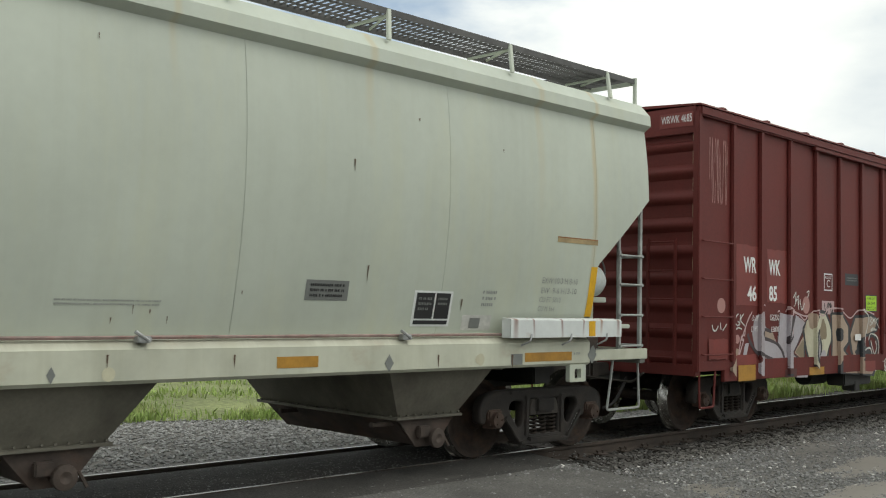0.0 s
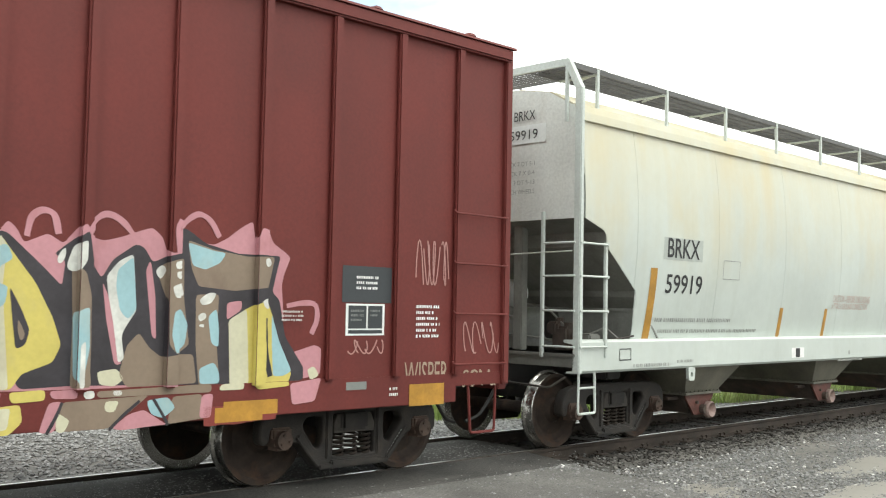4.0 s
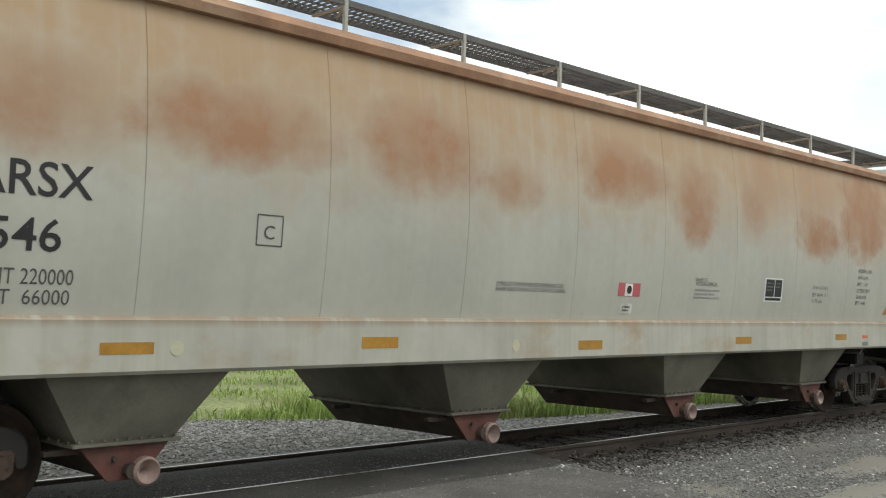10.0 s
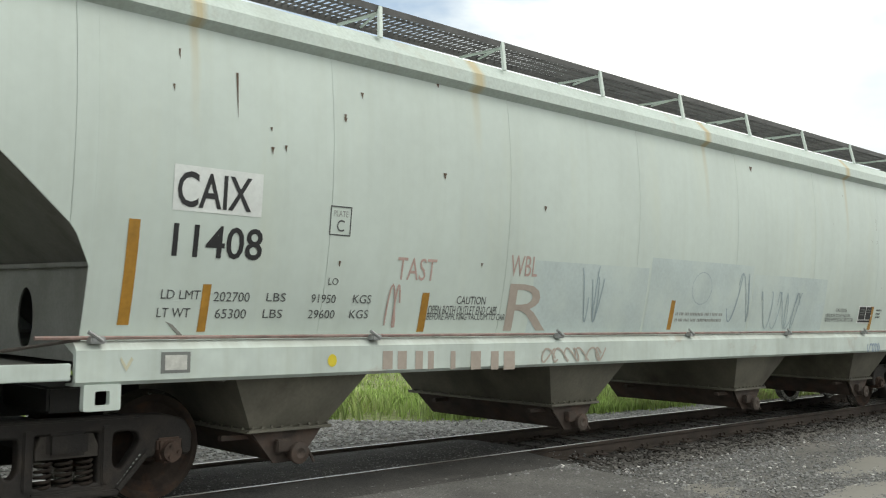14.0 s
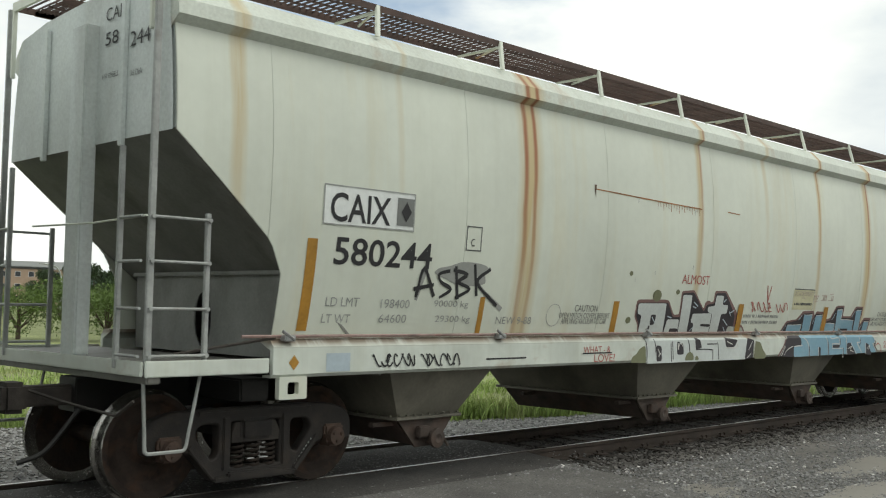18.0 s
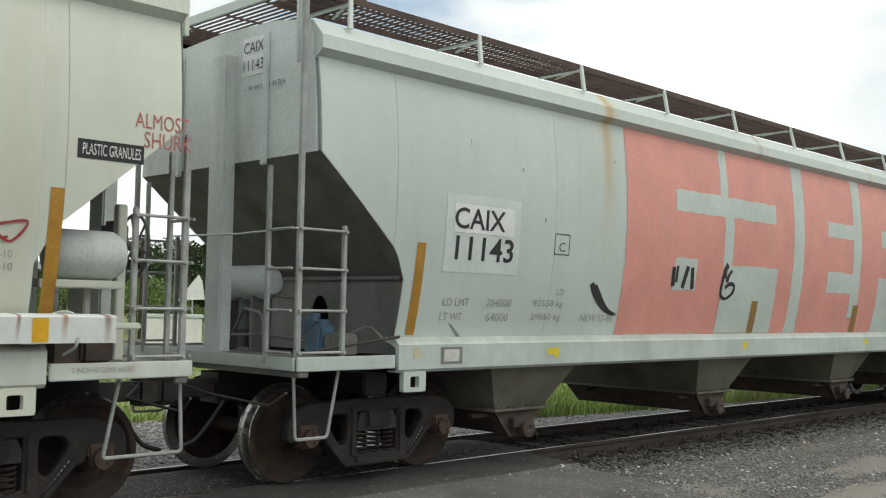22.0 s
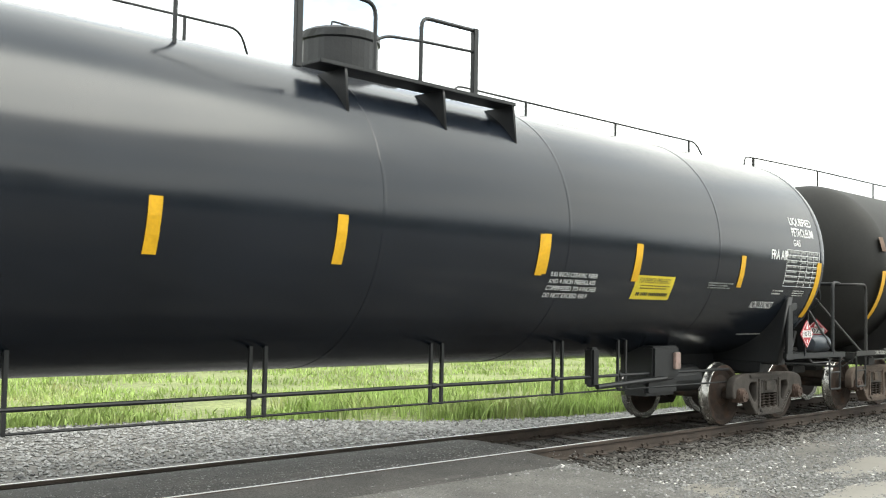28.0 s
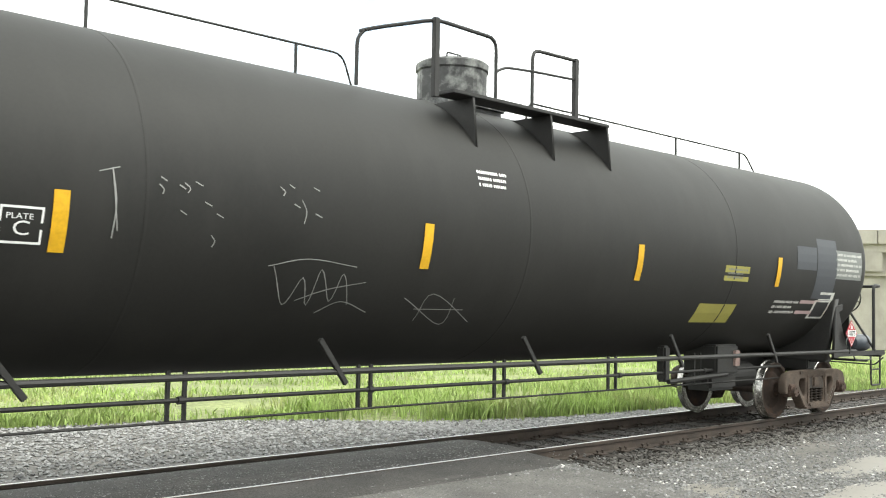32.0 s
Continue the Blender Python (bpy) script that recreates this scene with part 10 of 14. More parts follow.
end_text(tank_i, "CAPY 28054 IMP GAL", UI, 0.42, -0.28, 2.69, 2.75, "white", HEAD_I)
end_text(tank_i, "CAPY 127 538 L", UI, 0.42, -0.05, 2.60, 2.66, "white", HEAD_I)


# ---- what stands behind the track ----


def away(bearing, dist, z=GROUND_Z):
    """A place seen from the roadside at a bearing (degrees) and distance."""
    a = radians(bearing)
    return Vector((dist * math.sin(a), EYE[1] + dist * math.cos(a), z - 0.0004 * dist))


def tree_meshes(seed, height, spread, leaf_key, n_leaf):
    rng = np.random.default_rng(seed)
    r = random.Random(seed)
    bm = bmesh.new()
    trunk_h = height * 0.45
    rod(bm, (0, 0, -0.1), (0.05, 0.02, trunk_h), 0.14, 8, 0.09)
    clumps = []
    for i in range(9):
        a = 2 * math.pi * i / 9 + r.uniform(-0.3, 0.3)
        z0 = trunk_h * r.uniform(0.35, 1.0)
        e = Vector((math.cos(a) * spread * r.uniform(0.4, 0.85), math.sin(a) * spread * r.uniform(0.4, 0.85), height * r.uniform(0.35, 0.92)))
        rod(bm, (0, 0, z0), e, 0.05, 6, 0.015)
        clumps.append((e, spread * r.uniform(0.35, 0.55)))
    rod(bm, (0.05, 0.02, trunk_h), (0.1, 0, height * 0.92), 0.09, 6, 0.015)
    clumps += [(Vector((0.1, 0, height * 0.88)), spread * 0.4), (Vector((0, 0, height * 0.6)), spread * 0.6), (Vector((0, 0, height * 0.3)), spread * 0.55)]
    centres = np.array([list(c) for c, _ in clumps])
    rad = np.array([q for _, q in clumps])
    k = rng.integers(0, len(clumps), n_leaf)
    d = rng.normal(size=(n_leaf, 3))
    d /= np.linalg.norm(d, axis=1)[:, None]
    p = centres[k] + d * (rad[k] * (0.55 + 0.5 * rng.random(n_leaf)))[:, None] * np.array([1, 1, 0.8])
    p = p[p[:, 2] > 0.15]
    n = len(p)
    a = rng.normal(size=(n, 3))
    b = rng.normal(size=(n, 3))
    a /= np.linalg.norm(a, axis=1)[:, None]
    b -= a * (a * b).sum(1)[:, None]
    b /= np.linalg.norm(b, axis=1)[:, None]
    s = (0.05 + 0.08 * rng.random(n))[:, None] * height / 5
    v = np.stack([p - a * s, p + b * s * 0.6, p + a * s, p - b * s * 0.6], 1).reshape(-1, 3)
    f = (np.arange(n)[:, None] * 4 + np.arange(4)[None]).tolist()
    me = bpy.data.meshes.new("crown")
    me.from_pydata(v.tolist(), [], f)
    me.materials.append(M[leaf_key])
    return bm, me


def plant_trees():
    kinds = []
    for seed, hgt, spr, leaf, n, label in ((21, 5.6, 2.2, "leaf", 9000, "dark green broadleaf tree behind the grass"), (22, 4.8, 2.1, "leaf", 8000, "rounded dark green tree behind the grass"),
                                           (23, 3.0, 1.7, "leaf_light", 5000, "bright yellow-green bush at the field edge"), (24, 6.4, 1.9, "leaf", 8000, "tall narrow green tree behind the grass")):
        t = thing("tree" if hgt > 3.5 else "bush", label, "tree" if hgt > 3.5 else "bush", "trees behind the track")
        bm, me = tree_meshes(seed, hgt, spr, leaf, n)
        part("trunk", bm, "bark", t)
        c = new("crown", me)
        c.parent = t
        kinds.append(t)
    rng = random.Random(3)
    spots = []
    for i in range(26):
        b = 23.2 + i * 1.15 + rng.uniform(-0.4, 0.4)
        low = b < 26.3
        spots.append((b, rng.uniform(150, 180) if low else rng.uniform(58, 78), rng.choice((0, 0, 1, 3)), rng.uniform(1.10, 1.35) if low else rng.uniform(0.70, 1.0)))
    for i in range(12):
        spots.append((21.8 + i * 2.2 + rng.uniform(-0.6, 0.6), rng.uniform(46, 54), 2, rng.uniform(0.6, 1.0)))
    for i in range(16):
        spots.append((54 + i * 2.1, rng.uniform(80, 130), rng.choice((0, 1, 3)), rng.uniform(0.8, 1.1)))
    used = set()
    for b, dist, k, sc in spots:
        m = Matrix.Translation(away(b, dist)) @ pose(0, 0, 0, 0, 0, rng.uniform(0, 360))
        if k not in used:
            used.add(k)
            kinds[k].scale = (sc, sc, sc)
            kinds[k].matrix_basis = m @ Matrix.Diagonal((sc, sc, sc, 1))
        else:
            t = copy_thing(kinds[k], m)
            t.scale = (sc, sc, sc)


def block_building(name, label, bearing, dist, width, depth, height, turn, wall_key, rows, cols, roof_key="grey_patch", pitched=True):
    b = thing(name, label, "building", m=Matrix.Translation(away(bearing, dist)) @ pose(0, 0, 0, 0, 0, turn))
    wall = part("wall", box(-width / 2, width / 2, 0, depth, -0.3, height), wall_key, b)
    bm = bmesh.new()
    if pitched:
        v = [bm.verts.new(p) for p in ((-width / 2 - 0.3, -0.3, height), (width / 2 + 0.3, -0.3, height), (width / 2 + 0.3, depth + 0.3, height), (-width / 2 - 0.3, depth + 0.3, height),
                                       (-width / 2 - 0.3, depth / 2, height + depth * 0.18), (width / 2 + 0.3, depth / 2, height + depth * 0.18))]
        for q in ((0, 1, 5, 4), (2, 3, 4, 5), (0, 4, 3), (1, 2, 5), (0, 3, 2, 1)):
            bm.faces.new([v[i] for i in q])
    else:
        bx(bm, -width / 2 - 0.15, width / 2 + 0.15, -0.15, depth + 0.15, height, height + 0.3)
    bmesh.ops.recalc_face_normals(bm, faces=bm.faces)
    part("roof", bm, roof_key, b)
    for r in range(rows):
        for c in range(cols):
            u = -width / 2 + width * (c + 0.5) / cols
            z = height * (r + 0.55) / max(rows, 1)
            ww, wh = width / cols * 0.22, min(0.8, height / rows * 0.26)
            w = part("window", box(u - ww, u + ww, -0.06, 0.0, z - wh, z + wh), "white", b)
            part("pane", box(u - ww + 0.08, u + ww - 0.08, -0.08, -0.06, z - wh + 0.08, z + wh - 0.08), "glass", w)
    return b


def build_distance():
    plant_trees()
    block_building("apartment_building", "tan three-storey building beyond the trees", 23.0, 330, 26, 14, 11.0, -20, "building", 3, 7, pitched=True)
    shed = block_building("warehouse", "long pale warehouse with ribbed siding behind the grass", 40.5, 60, 13, 8, 3.7, -38, "white_worn", 1, 5, pitched=False)
    for i in range(12):
        z = 0.2 + i * 0.29
        part("siding_board", box(-6.5, 6.5, -0.03, 0.0, z, z + 0.27), "white_worn", shed)
    part("roller_door", box(2.4, 5.2, -0.09, -0.03, -0.2, 2.9), "cream", shed)
    cab = thing("utility_cabinet", "white utility cabinet standing in the grass", "cabinet", m=Matrix.Translation(away(29.6, 37)) @ pose(0, 0, 0, 0, 0, -28))
    part("body", box(-1.0, 1.0, 0, 0.9, -0.1, 1.38, 0.03), "white", cab)
    part("lid", box(-1.05, 1.05, -0.05, 0.95, 1.38, 1.5, 0.02), "pale_patch", cab)
    for u in (-0.5, 0.5):
        part("door", box(u - 0.46, u + 0.46, -0.025, 0.0, 0.05, 1.3), "white", cab)
    lamp = thing("street_lamp", "curved-arm street lamp above the trees", "lamp", m=Matrix.Translation(away(23.85, 140)))
    pts = [(0, 0, 0), (0, 0, 4.5), (-0.25, 0, 5.6), (-1.0, 0, 6.3), (-2.4, 0, 6.45)]
    part("pole", tube(bend(pts, 0.5), 0.10, 8), "galv", lamp, smooth=True)
    part("lamp_head", box(-3.0, -2.3, -0.15, 0.15, 6.38, 6.52, 0.03), "galv", lamp)
    post = thing("utility_pole", "weathered wooden utility pole with a short crossarm", "pole", m=Matrix.Translation(away(27.9, 44)))
    part("pole", rod(bmesh.new(), (0, 0, -0.2), (0, 0, 4.7), 0.09, 10, 0.07), "tie_wood", post)
    part("crossarm", box(-0.55, 0.2, -0.05, 0.05, 4.45, 4.55), "tie_wood", post)
    sign = thing("white_sign", "tilted white panel on a thin post", "sign", m=Matrix.Translation(away(30.6, 40)) @ pose(0, 0, 0, 0, 0, -30))
    part("post", rod(bmesh.new(), (0, 0.05, -0.2), (0, 0.05, 2.3), 0.03, 8), "galv", sign)
    bm = bmesh.new()
    for dy in (0, 0.03):
        bm.faces.new([bm.verts.new(p) for p in ((-0.55, dy, 2.0), (0.45, dy, 2.05), (0.35, dy, 2.75), (0.2, dy, 3.0))])
    part("panel", bm, "white", sign)
    # concrete bridge end beyond the grass: stained wall, bearing shelf, beam and coping
    bridge = thing("overpass", "weathered concrete overpass end with a jointed parapet", "bridge", m=Matrix.Translation(away(67.1, 60)) @ pose(0, 0, 0.36, 0, 0, -62))
    part("abutment", box(-1.6, 16.0, 0.5, 3.0, -0.8, 5.35, 0.03), "concrete", bridge, "stained concrete abutment wall")
    part("bearing_shelf", box(-1.6, 16.0, 0.25, 0.6, 3.72, 3.95, 0.02), "concrete", bridge)
    for a, b in ((-1.55, 0.72), (2.2, 4.4), (5.9, 8.1), (9.6, 11.8)):
        part("girder_end", box(a, b, 0.05, 0.7, 3.95, 5.0, 0.03), "concrete", bridge)
    part("deck_edge", box(-1.7, 16.0, 0.1, 3.0, 5.0, 5.55, 0.02), "concrete", bridge)
    for k in range(6):
        a = -1.75 + 2.2 * k
        part("parapet", box(a + 0.015, a + 2.185, -0.15, 0.25, 5.45, 6.25, 0.03), "concrete", bridge, "concrete parapet block")
    for k in range(6):
        part("fence_post", rod(bmesh.new(), (-1.0 + 2.2 * k, 0.05, 6.2), (-1.0 + 2.2 * k, 0.05, 6.55), 0.03, 6), "galv", bridge)
    part("fence_wire", rod(bmesh.new(), (-1.5, 0.05, 6.5), (12.0, 0.05, 6.5), 0.012, 5), "galv", bridge)
    # unseen dense trees along the near roadside behind the viewer, added to darken reflections
    rng = np.random.default_rng(8)
    n = 9000
    x = rng.uniform(-60, 90, n)
    z = 8.0 * rng.random(n) ** 0.8
    y = -34 - 5 * rng.random(n) + 2.2 * np.sin(x * 0.35)
    z = z * (0.75 + 0.25 * np.sin(x * 0.23 + 1) * np.cos(x * 0.61))
    a = rng.normal(size=(n, 3))
    c = rng.normal(size=(n, 3))
    a /= np.linalg.norm(a, axis=1)[:, None]
    c /= np.linalg.norm(c, axis=1)[:, None]
    p = np.c_[x, y, z + GROUND_Z]
    s = (0.35 + 0.35 * rng.random(n))[:, None]
    v = np.stack([p - a * s, p + c * s, p + a * s, p - c * s], 1).reshape(-1, 3)
    me = bpy.data.meshes.new("tree_belt")
    me.from_pydata(v.tolist(), [], (np.arange(n)[:, None] * 4 + np.arange(4)[None]).tolist())
    me.materials.append(M["leaf"])
    tagged(new("tree_belt", me), "dense dark green tree belt, unseen, added behind the viewer", "trees", kind="stuff")
    # far hills
    bm = bmesh.new()
    rows = []
    for i in range(121):
        b = -60 + i * 1.6
        a = radians(b)
        hgt = 52 + 34 * noise.noise((b * 0.06, 1.7, 0)) + 16 * noise.noise((b * 0.22, 5.1, 0)) + 26 * math.exp(-((b - 22) / 7) ** 2)
        rows.append([bm.verts.new((2300 * math.sin(a), 2300 * math.cos(a), -6)), bm.verts.new((2450 * math.sin(a), 2450 * math.cos(a), hgt * 0.7)), bm.verts.new((2700 * math.sin(a), 2700 * math.cos(a), max(8, hgt)))])
    for a, b in zip(rows, rows[1:]):
        for j in range(2):
            bm.faces.new((a[j], b[j], b[j + 1], a[j + 1]))
    tagged(part("far_hills", bm, "hill", None, smooth=True), "hazy blue-green wooded hills on the horizon", "hill", kind="structure")


build_distance()


# ---- hand-drawn paint ----
def smooth_line(pts, n=5):
    """A curve through the points."""
    p = [Vector((a, 0, b)) for a, b in pts]
    p = [p[0] * 2 - p[1]] + p + [p[-1] * 2 - p[-2]]
    out = []
    for i in range(1, len(p) - 2):
        a, b, c, d = p[i - 1:i + 3]
        for j in range(n):
            t = j / n
            out.append(0.5 * (2 * b + (c - a) * t + (2 * a - 5 * b + 4 * c - d) * t * t + (3 * (b - c) + d - a) * t ** 3))
    return out + [p[-2]]


def press(bm, surf, lift, mat_key, car, name):
    """Lay paint on a side, over the ribs of the box car where it meets them."""
    if surf is S_BOX:
        lift = 0.002 + 0.45 * lift
        xs = [v.co.x for v in bm.verts]
        for r in BOX_RIBS:
            if r + 0.05 > min(xs) and r - 0.05 < max(xs):
                for a, b in ((r - 0.05, r + 0.05), (r - 0.06, r - 0.05)):
                    c = bm.copy()
                    clip_x(c, a, b)
                    if not c.faces:
                        c.free()
                        continue
                    lay(c, surf, lift + 0.055)
                    if b < r:
                        for v in c.verts:
                            v.co.y += 0.055 * (b - v.co.x) / 0.01
                            v.co.x = b - lift
                    part(name, c, mat_key, car)
    lay(bm, surf, lift)
    part(name, bm, mat_key, car)


def stroke_on(car, pts, width, mat_key, surf, lift):
    line = smooth_line(pts) if len(pts) > 2 else [Vector((a, 0, b)) for a, b in pts]
    bm = bmesh.new()
    prev = None
    for i, p in enumerate(line):
        d = line[min(i + 1, len(line) - 1)] - line[max(i - 1, 0)]
        w = width * (0.85 + 0.3 * noise.noise((p.x * 9, p.z * 9, 1.5)))
        d = Vector((-d.z, 0, d.x)).normalized() * w if d.length > 1e-6 else Vector((w, 0, 0))
        cur = (bm.verts.new(p - d), bm.verts.new(p + d))
        if prev:
            bm.faces.new((prev[0], prev[1], cur[1], cur[0]))
        prev = cur
    press(bm, surf, lift, mat_key, car, "graffiti_stroke")


def blob_on(car, pts, mat_key, surf, lift):
    """A filled outline with slightly eased corners."""
    cu = bpy.data.curves.new("blob", "CURVE")
    cu.dimensions, cu.fill_mode = "2D", "BOTH"
    loop = rounded(pts, 0.03, 2)
    sp = cu.splines.new("POLY")
    sp.points.add(len(loop) - 1)
    for p, (x, z) in zip(sp.points, loop):
        p.co = (x, z, 0, 1)
    sp.use_cyclic_u = True
    bm = curve_mesh(cu, Matrix.Rotation(radians(90), 4, "X"))
    if surf is not S_BOX:
        zs = [v.co.z for v in bm.verts]
        for k in range(1, int((max(zs) - min(zs)) / 0.12) + 1):
            bmesh.ops.bisect_plane(bm, geom=list(bm.verts) + list(bm.edges) + list(bm.faces), plane_co=(0, 0, min(zs) + 0.12 * k), plane_no=(0, 0, 1))
    if surf is S_SN:
        bmesh.ops.bisect_plane(bm, geom=list(bm.verts) + list(bm.edges) + list(bm.faces), plane_co=(0, 0, KIND_N["z1"] - 0.07), plane_no=(0, 0, 1))
    press(bm, surf, lift, mat_key, car, "graffiti_shape")


def spot_on(car, u0, u1, z0, z1, mat_key, surf, lift):
    loop = []
    for i in range(18):
        w = 2 * math.pi * i / 18
        k = 1 + 0.14 * math.sin(3 * w + u0 * 7) + 0.08 * math.sin(5 * w + z0 * 9)
        loop.append(((u0 + u1) / 2 + (u1 - u0) / 2 * k * math.cos(w), (z0 + z1) / 2 + (z1 - z0) / 2 * k * math.sin(w)))
    blob_on(car, loop, mat_key, surf, lift)


# outlined letters in red spray
stroke_on(hop_f, [(5.82, 2.72), (5.76, 2.73), (5.67, 2.66), (5.61, 2.53), (5.56, 2.40), (5.52, 2.26), (5.51, 2.11), (5.53, 1.97), (5.59, 1.87), (5.64, 1.82), (5.70, 1.81), (5.74, 1.82), (5.79, 1.90), (5.81, 2.02), (5.80, 2.17), (5.79, 2.34)], 0.017, "red_spray", S_N, 0.012)
stroke_on(hop_f, [(5.82, 2.72), (5.85, 2.62), (5.88, 2.43), (5.89, 2.23), (5.92, 2.10)], 0.017, "red_spray", S_N, 0.012)
stroke_on(hop_f, [(5.88, 2.60), (5.93, 2.63), (6.01, 2.63)], 0.017, "red_spray", S_N, 0.012)
stroke_on(hop_f, [(6.01, 2.63), (5.97, 2.51), (6.00, 2.33), (6.04, 2.13), (6.05, 1.98), (6.04, 1.87), (6.12, 1.82), (6.24, 1.81), (6.33, 1.84), (6.38, 1.92), (6.41, 2.02), (6.40, 2.18), (6.36, 2.28), (6.32, 2.33), (6.22, 2.34), (6.13, 2.30), (6.08, 2.25)], 0.017, "red_spray", S_N, 0.012)
stroke_on(hop_f, [(6.00, 2.49), (6.01, 2.59), (6.07, 2.65), (6.16, 2.65), (6.23, 2.60), (6.27, 2.48), (6.33, 2.33)], 0.017, "red_spray", S_N, 0.012)
stroke_on(hop_f, [(6.27, 2.48), (6.30, 2.58), (6.36, 2.66), (6.42, 2.67), (6.48, 2.63), (6.52, 2.50), (6.54, 2.31), (6.54, 2.13)], 0.017, "red_spray", S_N, 0.012)
stroke_on(hop_f, [(6.51, 2.58), (6.60, 2.58), (6.68, 2.61)], 0.017, "red_spray", S_N, 0.012)
stroke_on(hop_f, [(6.68, 2.61), (6.66, 2.48), (6.64, 2.32), (6.62, 2.21), (6.73, 2.26), (6.83, 2.30), (6.92, 2.32)], 0.017, "red_spray", S_N, 0.012)
stroke_on(hop_f, [(6.64, 2.48), (6.68, 2.59), (6.76, 2.64), (6.83, 2.63), (6.89, 2.52), (6.94, 2.34)], 0.017, "red_spray", S_N, 0.012)
stroke_on(hop_f, [(6.62, 2.21), (6.78, 2.21), (6.89, 2.17), (6.92, 2.16), (6.80, 2.07), (6.64, 1.99), (6.58, 1.92), (6.59, 1.84), (6.68, 1.77), (6.79, 1.73), (6.89, 1.74), (6.95, 1.80), (6.99, 1.96), (7.01, 2.13), (6.97, 2.26), (6.92, 2.32)], 0.017, "red_spray", S_N, 0.012)
stroke_on(hop_f, [(6.94, 2.34), (6.94, 2.50), (7.01, 2.62), (7.16, 2.68), (7.29, 2.65), (7.38, 2.56), (7.40, 2.45)], 0.017, "red_spray", S_N, 0.012)
stroke_on(hop_f, [(7.30, 2.42), (7.40, 2.44), (7.50, 2.40), (7.58, 2.26), (7.62, 2.09), (7.59, 1.95), (7.54, 1.81), (7.41, 1.72), (7.30, 1.72), (7.22, 1.77), (7.28, 1.97), (7.31, 2.11), (7.26, 2.25), (7.18, 2.31), (7.01, 2.31)], 0.017, "red_spray", S_N, 0.012)
stroke_on(hop_f, [(7.01, 2.31), (7.15, 2.33), (7.30, 2.33)], 0.017, "red_spray", S_N, 0.012)
stroke_on(hop_f, [(6.93, 1.90), (6.95, 1.80), (7.04, 1.73), (7.15, 1.71), (7.23, 1.75)], 0.017, "red_spray", S_N, 0.012)
stroke_on(hop_f, [(6.36, 2.00), (6.41, 1.95), (6.49, 1.89), (6.54, 1.79)], 0.017, "red_spray", S_N, 0.012)
stroke_on(hop_f, [(6.54, 1.79), (6.55, 1.90), (6.60, 1.95)], 0.017, "red_spray", S_N, 0.012)
stroke_on(hop_f, [(6.12, 2.47), (6.14, 2.52), (6.18, 2.45)], 0.017, "red_spray", S_N, 0.012)
stroke_on(hop_f, [(6.13, 2.42), (6.14, 2.39)], 0.017, "red_spray", S_N, 0.012)
stroke_on(hop_f, [(6.75, 2.38), (6.78, 2.37)], 0.017, "red_spray", S_N, 0.012)
stroke_on(hop_f, [(7.18, 2.52), (7.20, 2.46)], 0.017, "red_spray", S_N, 0.012)
stroke_on(hop_f, [(6.51, 2.14), (6.57, 2.14)], 0.017, "red_spray", S_N, 0.012)
stroke_on(hop_f, [(5.34, 2.37), (5.40, 2.47), (5.40, 2.39), (5.43, 2.31), (5.34, 2.30)], 0.012, "red_spray", S_N, 0.012)
stroke_on(hop_f, [(5.52, 2.40), (5.46, 2.37), (5.46, 2.30), (5.50, 2.28), (5.54, 2.35), (5.50, 2.35)], 0.012, "red_spray", S_N, 0.012)
stroke_on(hop_f, [(5.31, 1.91), (5.32, 2.05), (5.33, 2.25)], 0.012, "red_spray", S_N, 0.012)
stroke_on(hop_f, [(5.35, 2.06), (5.37, 2.20), (5.40, 2.01), (5.44, 1.91), (5.52, 1.93), (5.59, 1.94)], 0.012, "red_spray", S_N, 0.012)
stroke_on(hop_f, [(5.30, 2.04), (5.42, 2.06)], 0.012, "red_spray", S_N, 0.012)
stroke_on(hop_f, [(7.63, 2.32), (7.61, 2.49), (7.64, 2.58), (7.71, 2.52), (7.71, 2.38), (7.65, 2.32)], 0.012, "red_spray", S_N, 0.012)
stroke_on(hop_f, [(7.65, 2.32), (7.70, 2.24), (7.74, 2.38), (7.80, 2.25), (7.82, 2.39), (7.90, 2.25), (7.96, 2.43), (8.06, 2.40), (8.00, 2.28), (8.11, 2.26)], 0.012, "red_spray", S_N, 0.012)
stroke_on(hop_f, [(8.11, 2.26), (8.36, 2.30), (8.25, 2.15), (8.11, 2.23)], 0.012, "red_spray", S_N, 0.012)
stroke_on(hop_f, [(7.76, 2.10), (8.00, 2.14), (8.23, 2.18)], 0.012, "red_spray", S_N, 0.012)
stroke_on(hop_f, [(5.16, 1.37), (5.25, 1.33), (5.30, 1.25), (5.39, 1.11)], 0.03, "black", S_SN, 0.006)
stroke_on(hop_f, [(5.13, 1.09), (5.14, 1.16), (5.20, 1.20), (5.26, 1.21)], 0.016, "black", S_SN, 0.006)
stroke_on(hop_f, [(5.46, 1.36), (5.52, 1.31), (5.52, 1.10)], 0.016, "black", S_SN, 0.006)
stroke_on(hop_f, [(5.65, 1.35), (5.68, 1.26), (5.69, 1.14)], 0.016, "black", S_SN, 0.006)
stroke_on(hop_f, [(5.87, 1.36), (5.89, 1.26), (5.88, 1.16), (5.83, 1.10)], 0.016, "black", S_SN, 0.006)
stroke_on(hop_f, [(6.09, 1.35), (6.06, 1.23), (6.03, 1.09)], 0.016, "black", S_SN, 0.006)
stroke_on(hop_f, [(5.87, 1.35), (6.09, 1.37), (6.44, 1.36)], 0.016, "black", S_SN, 0.006)
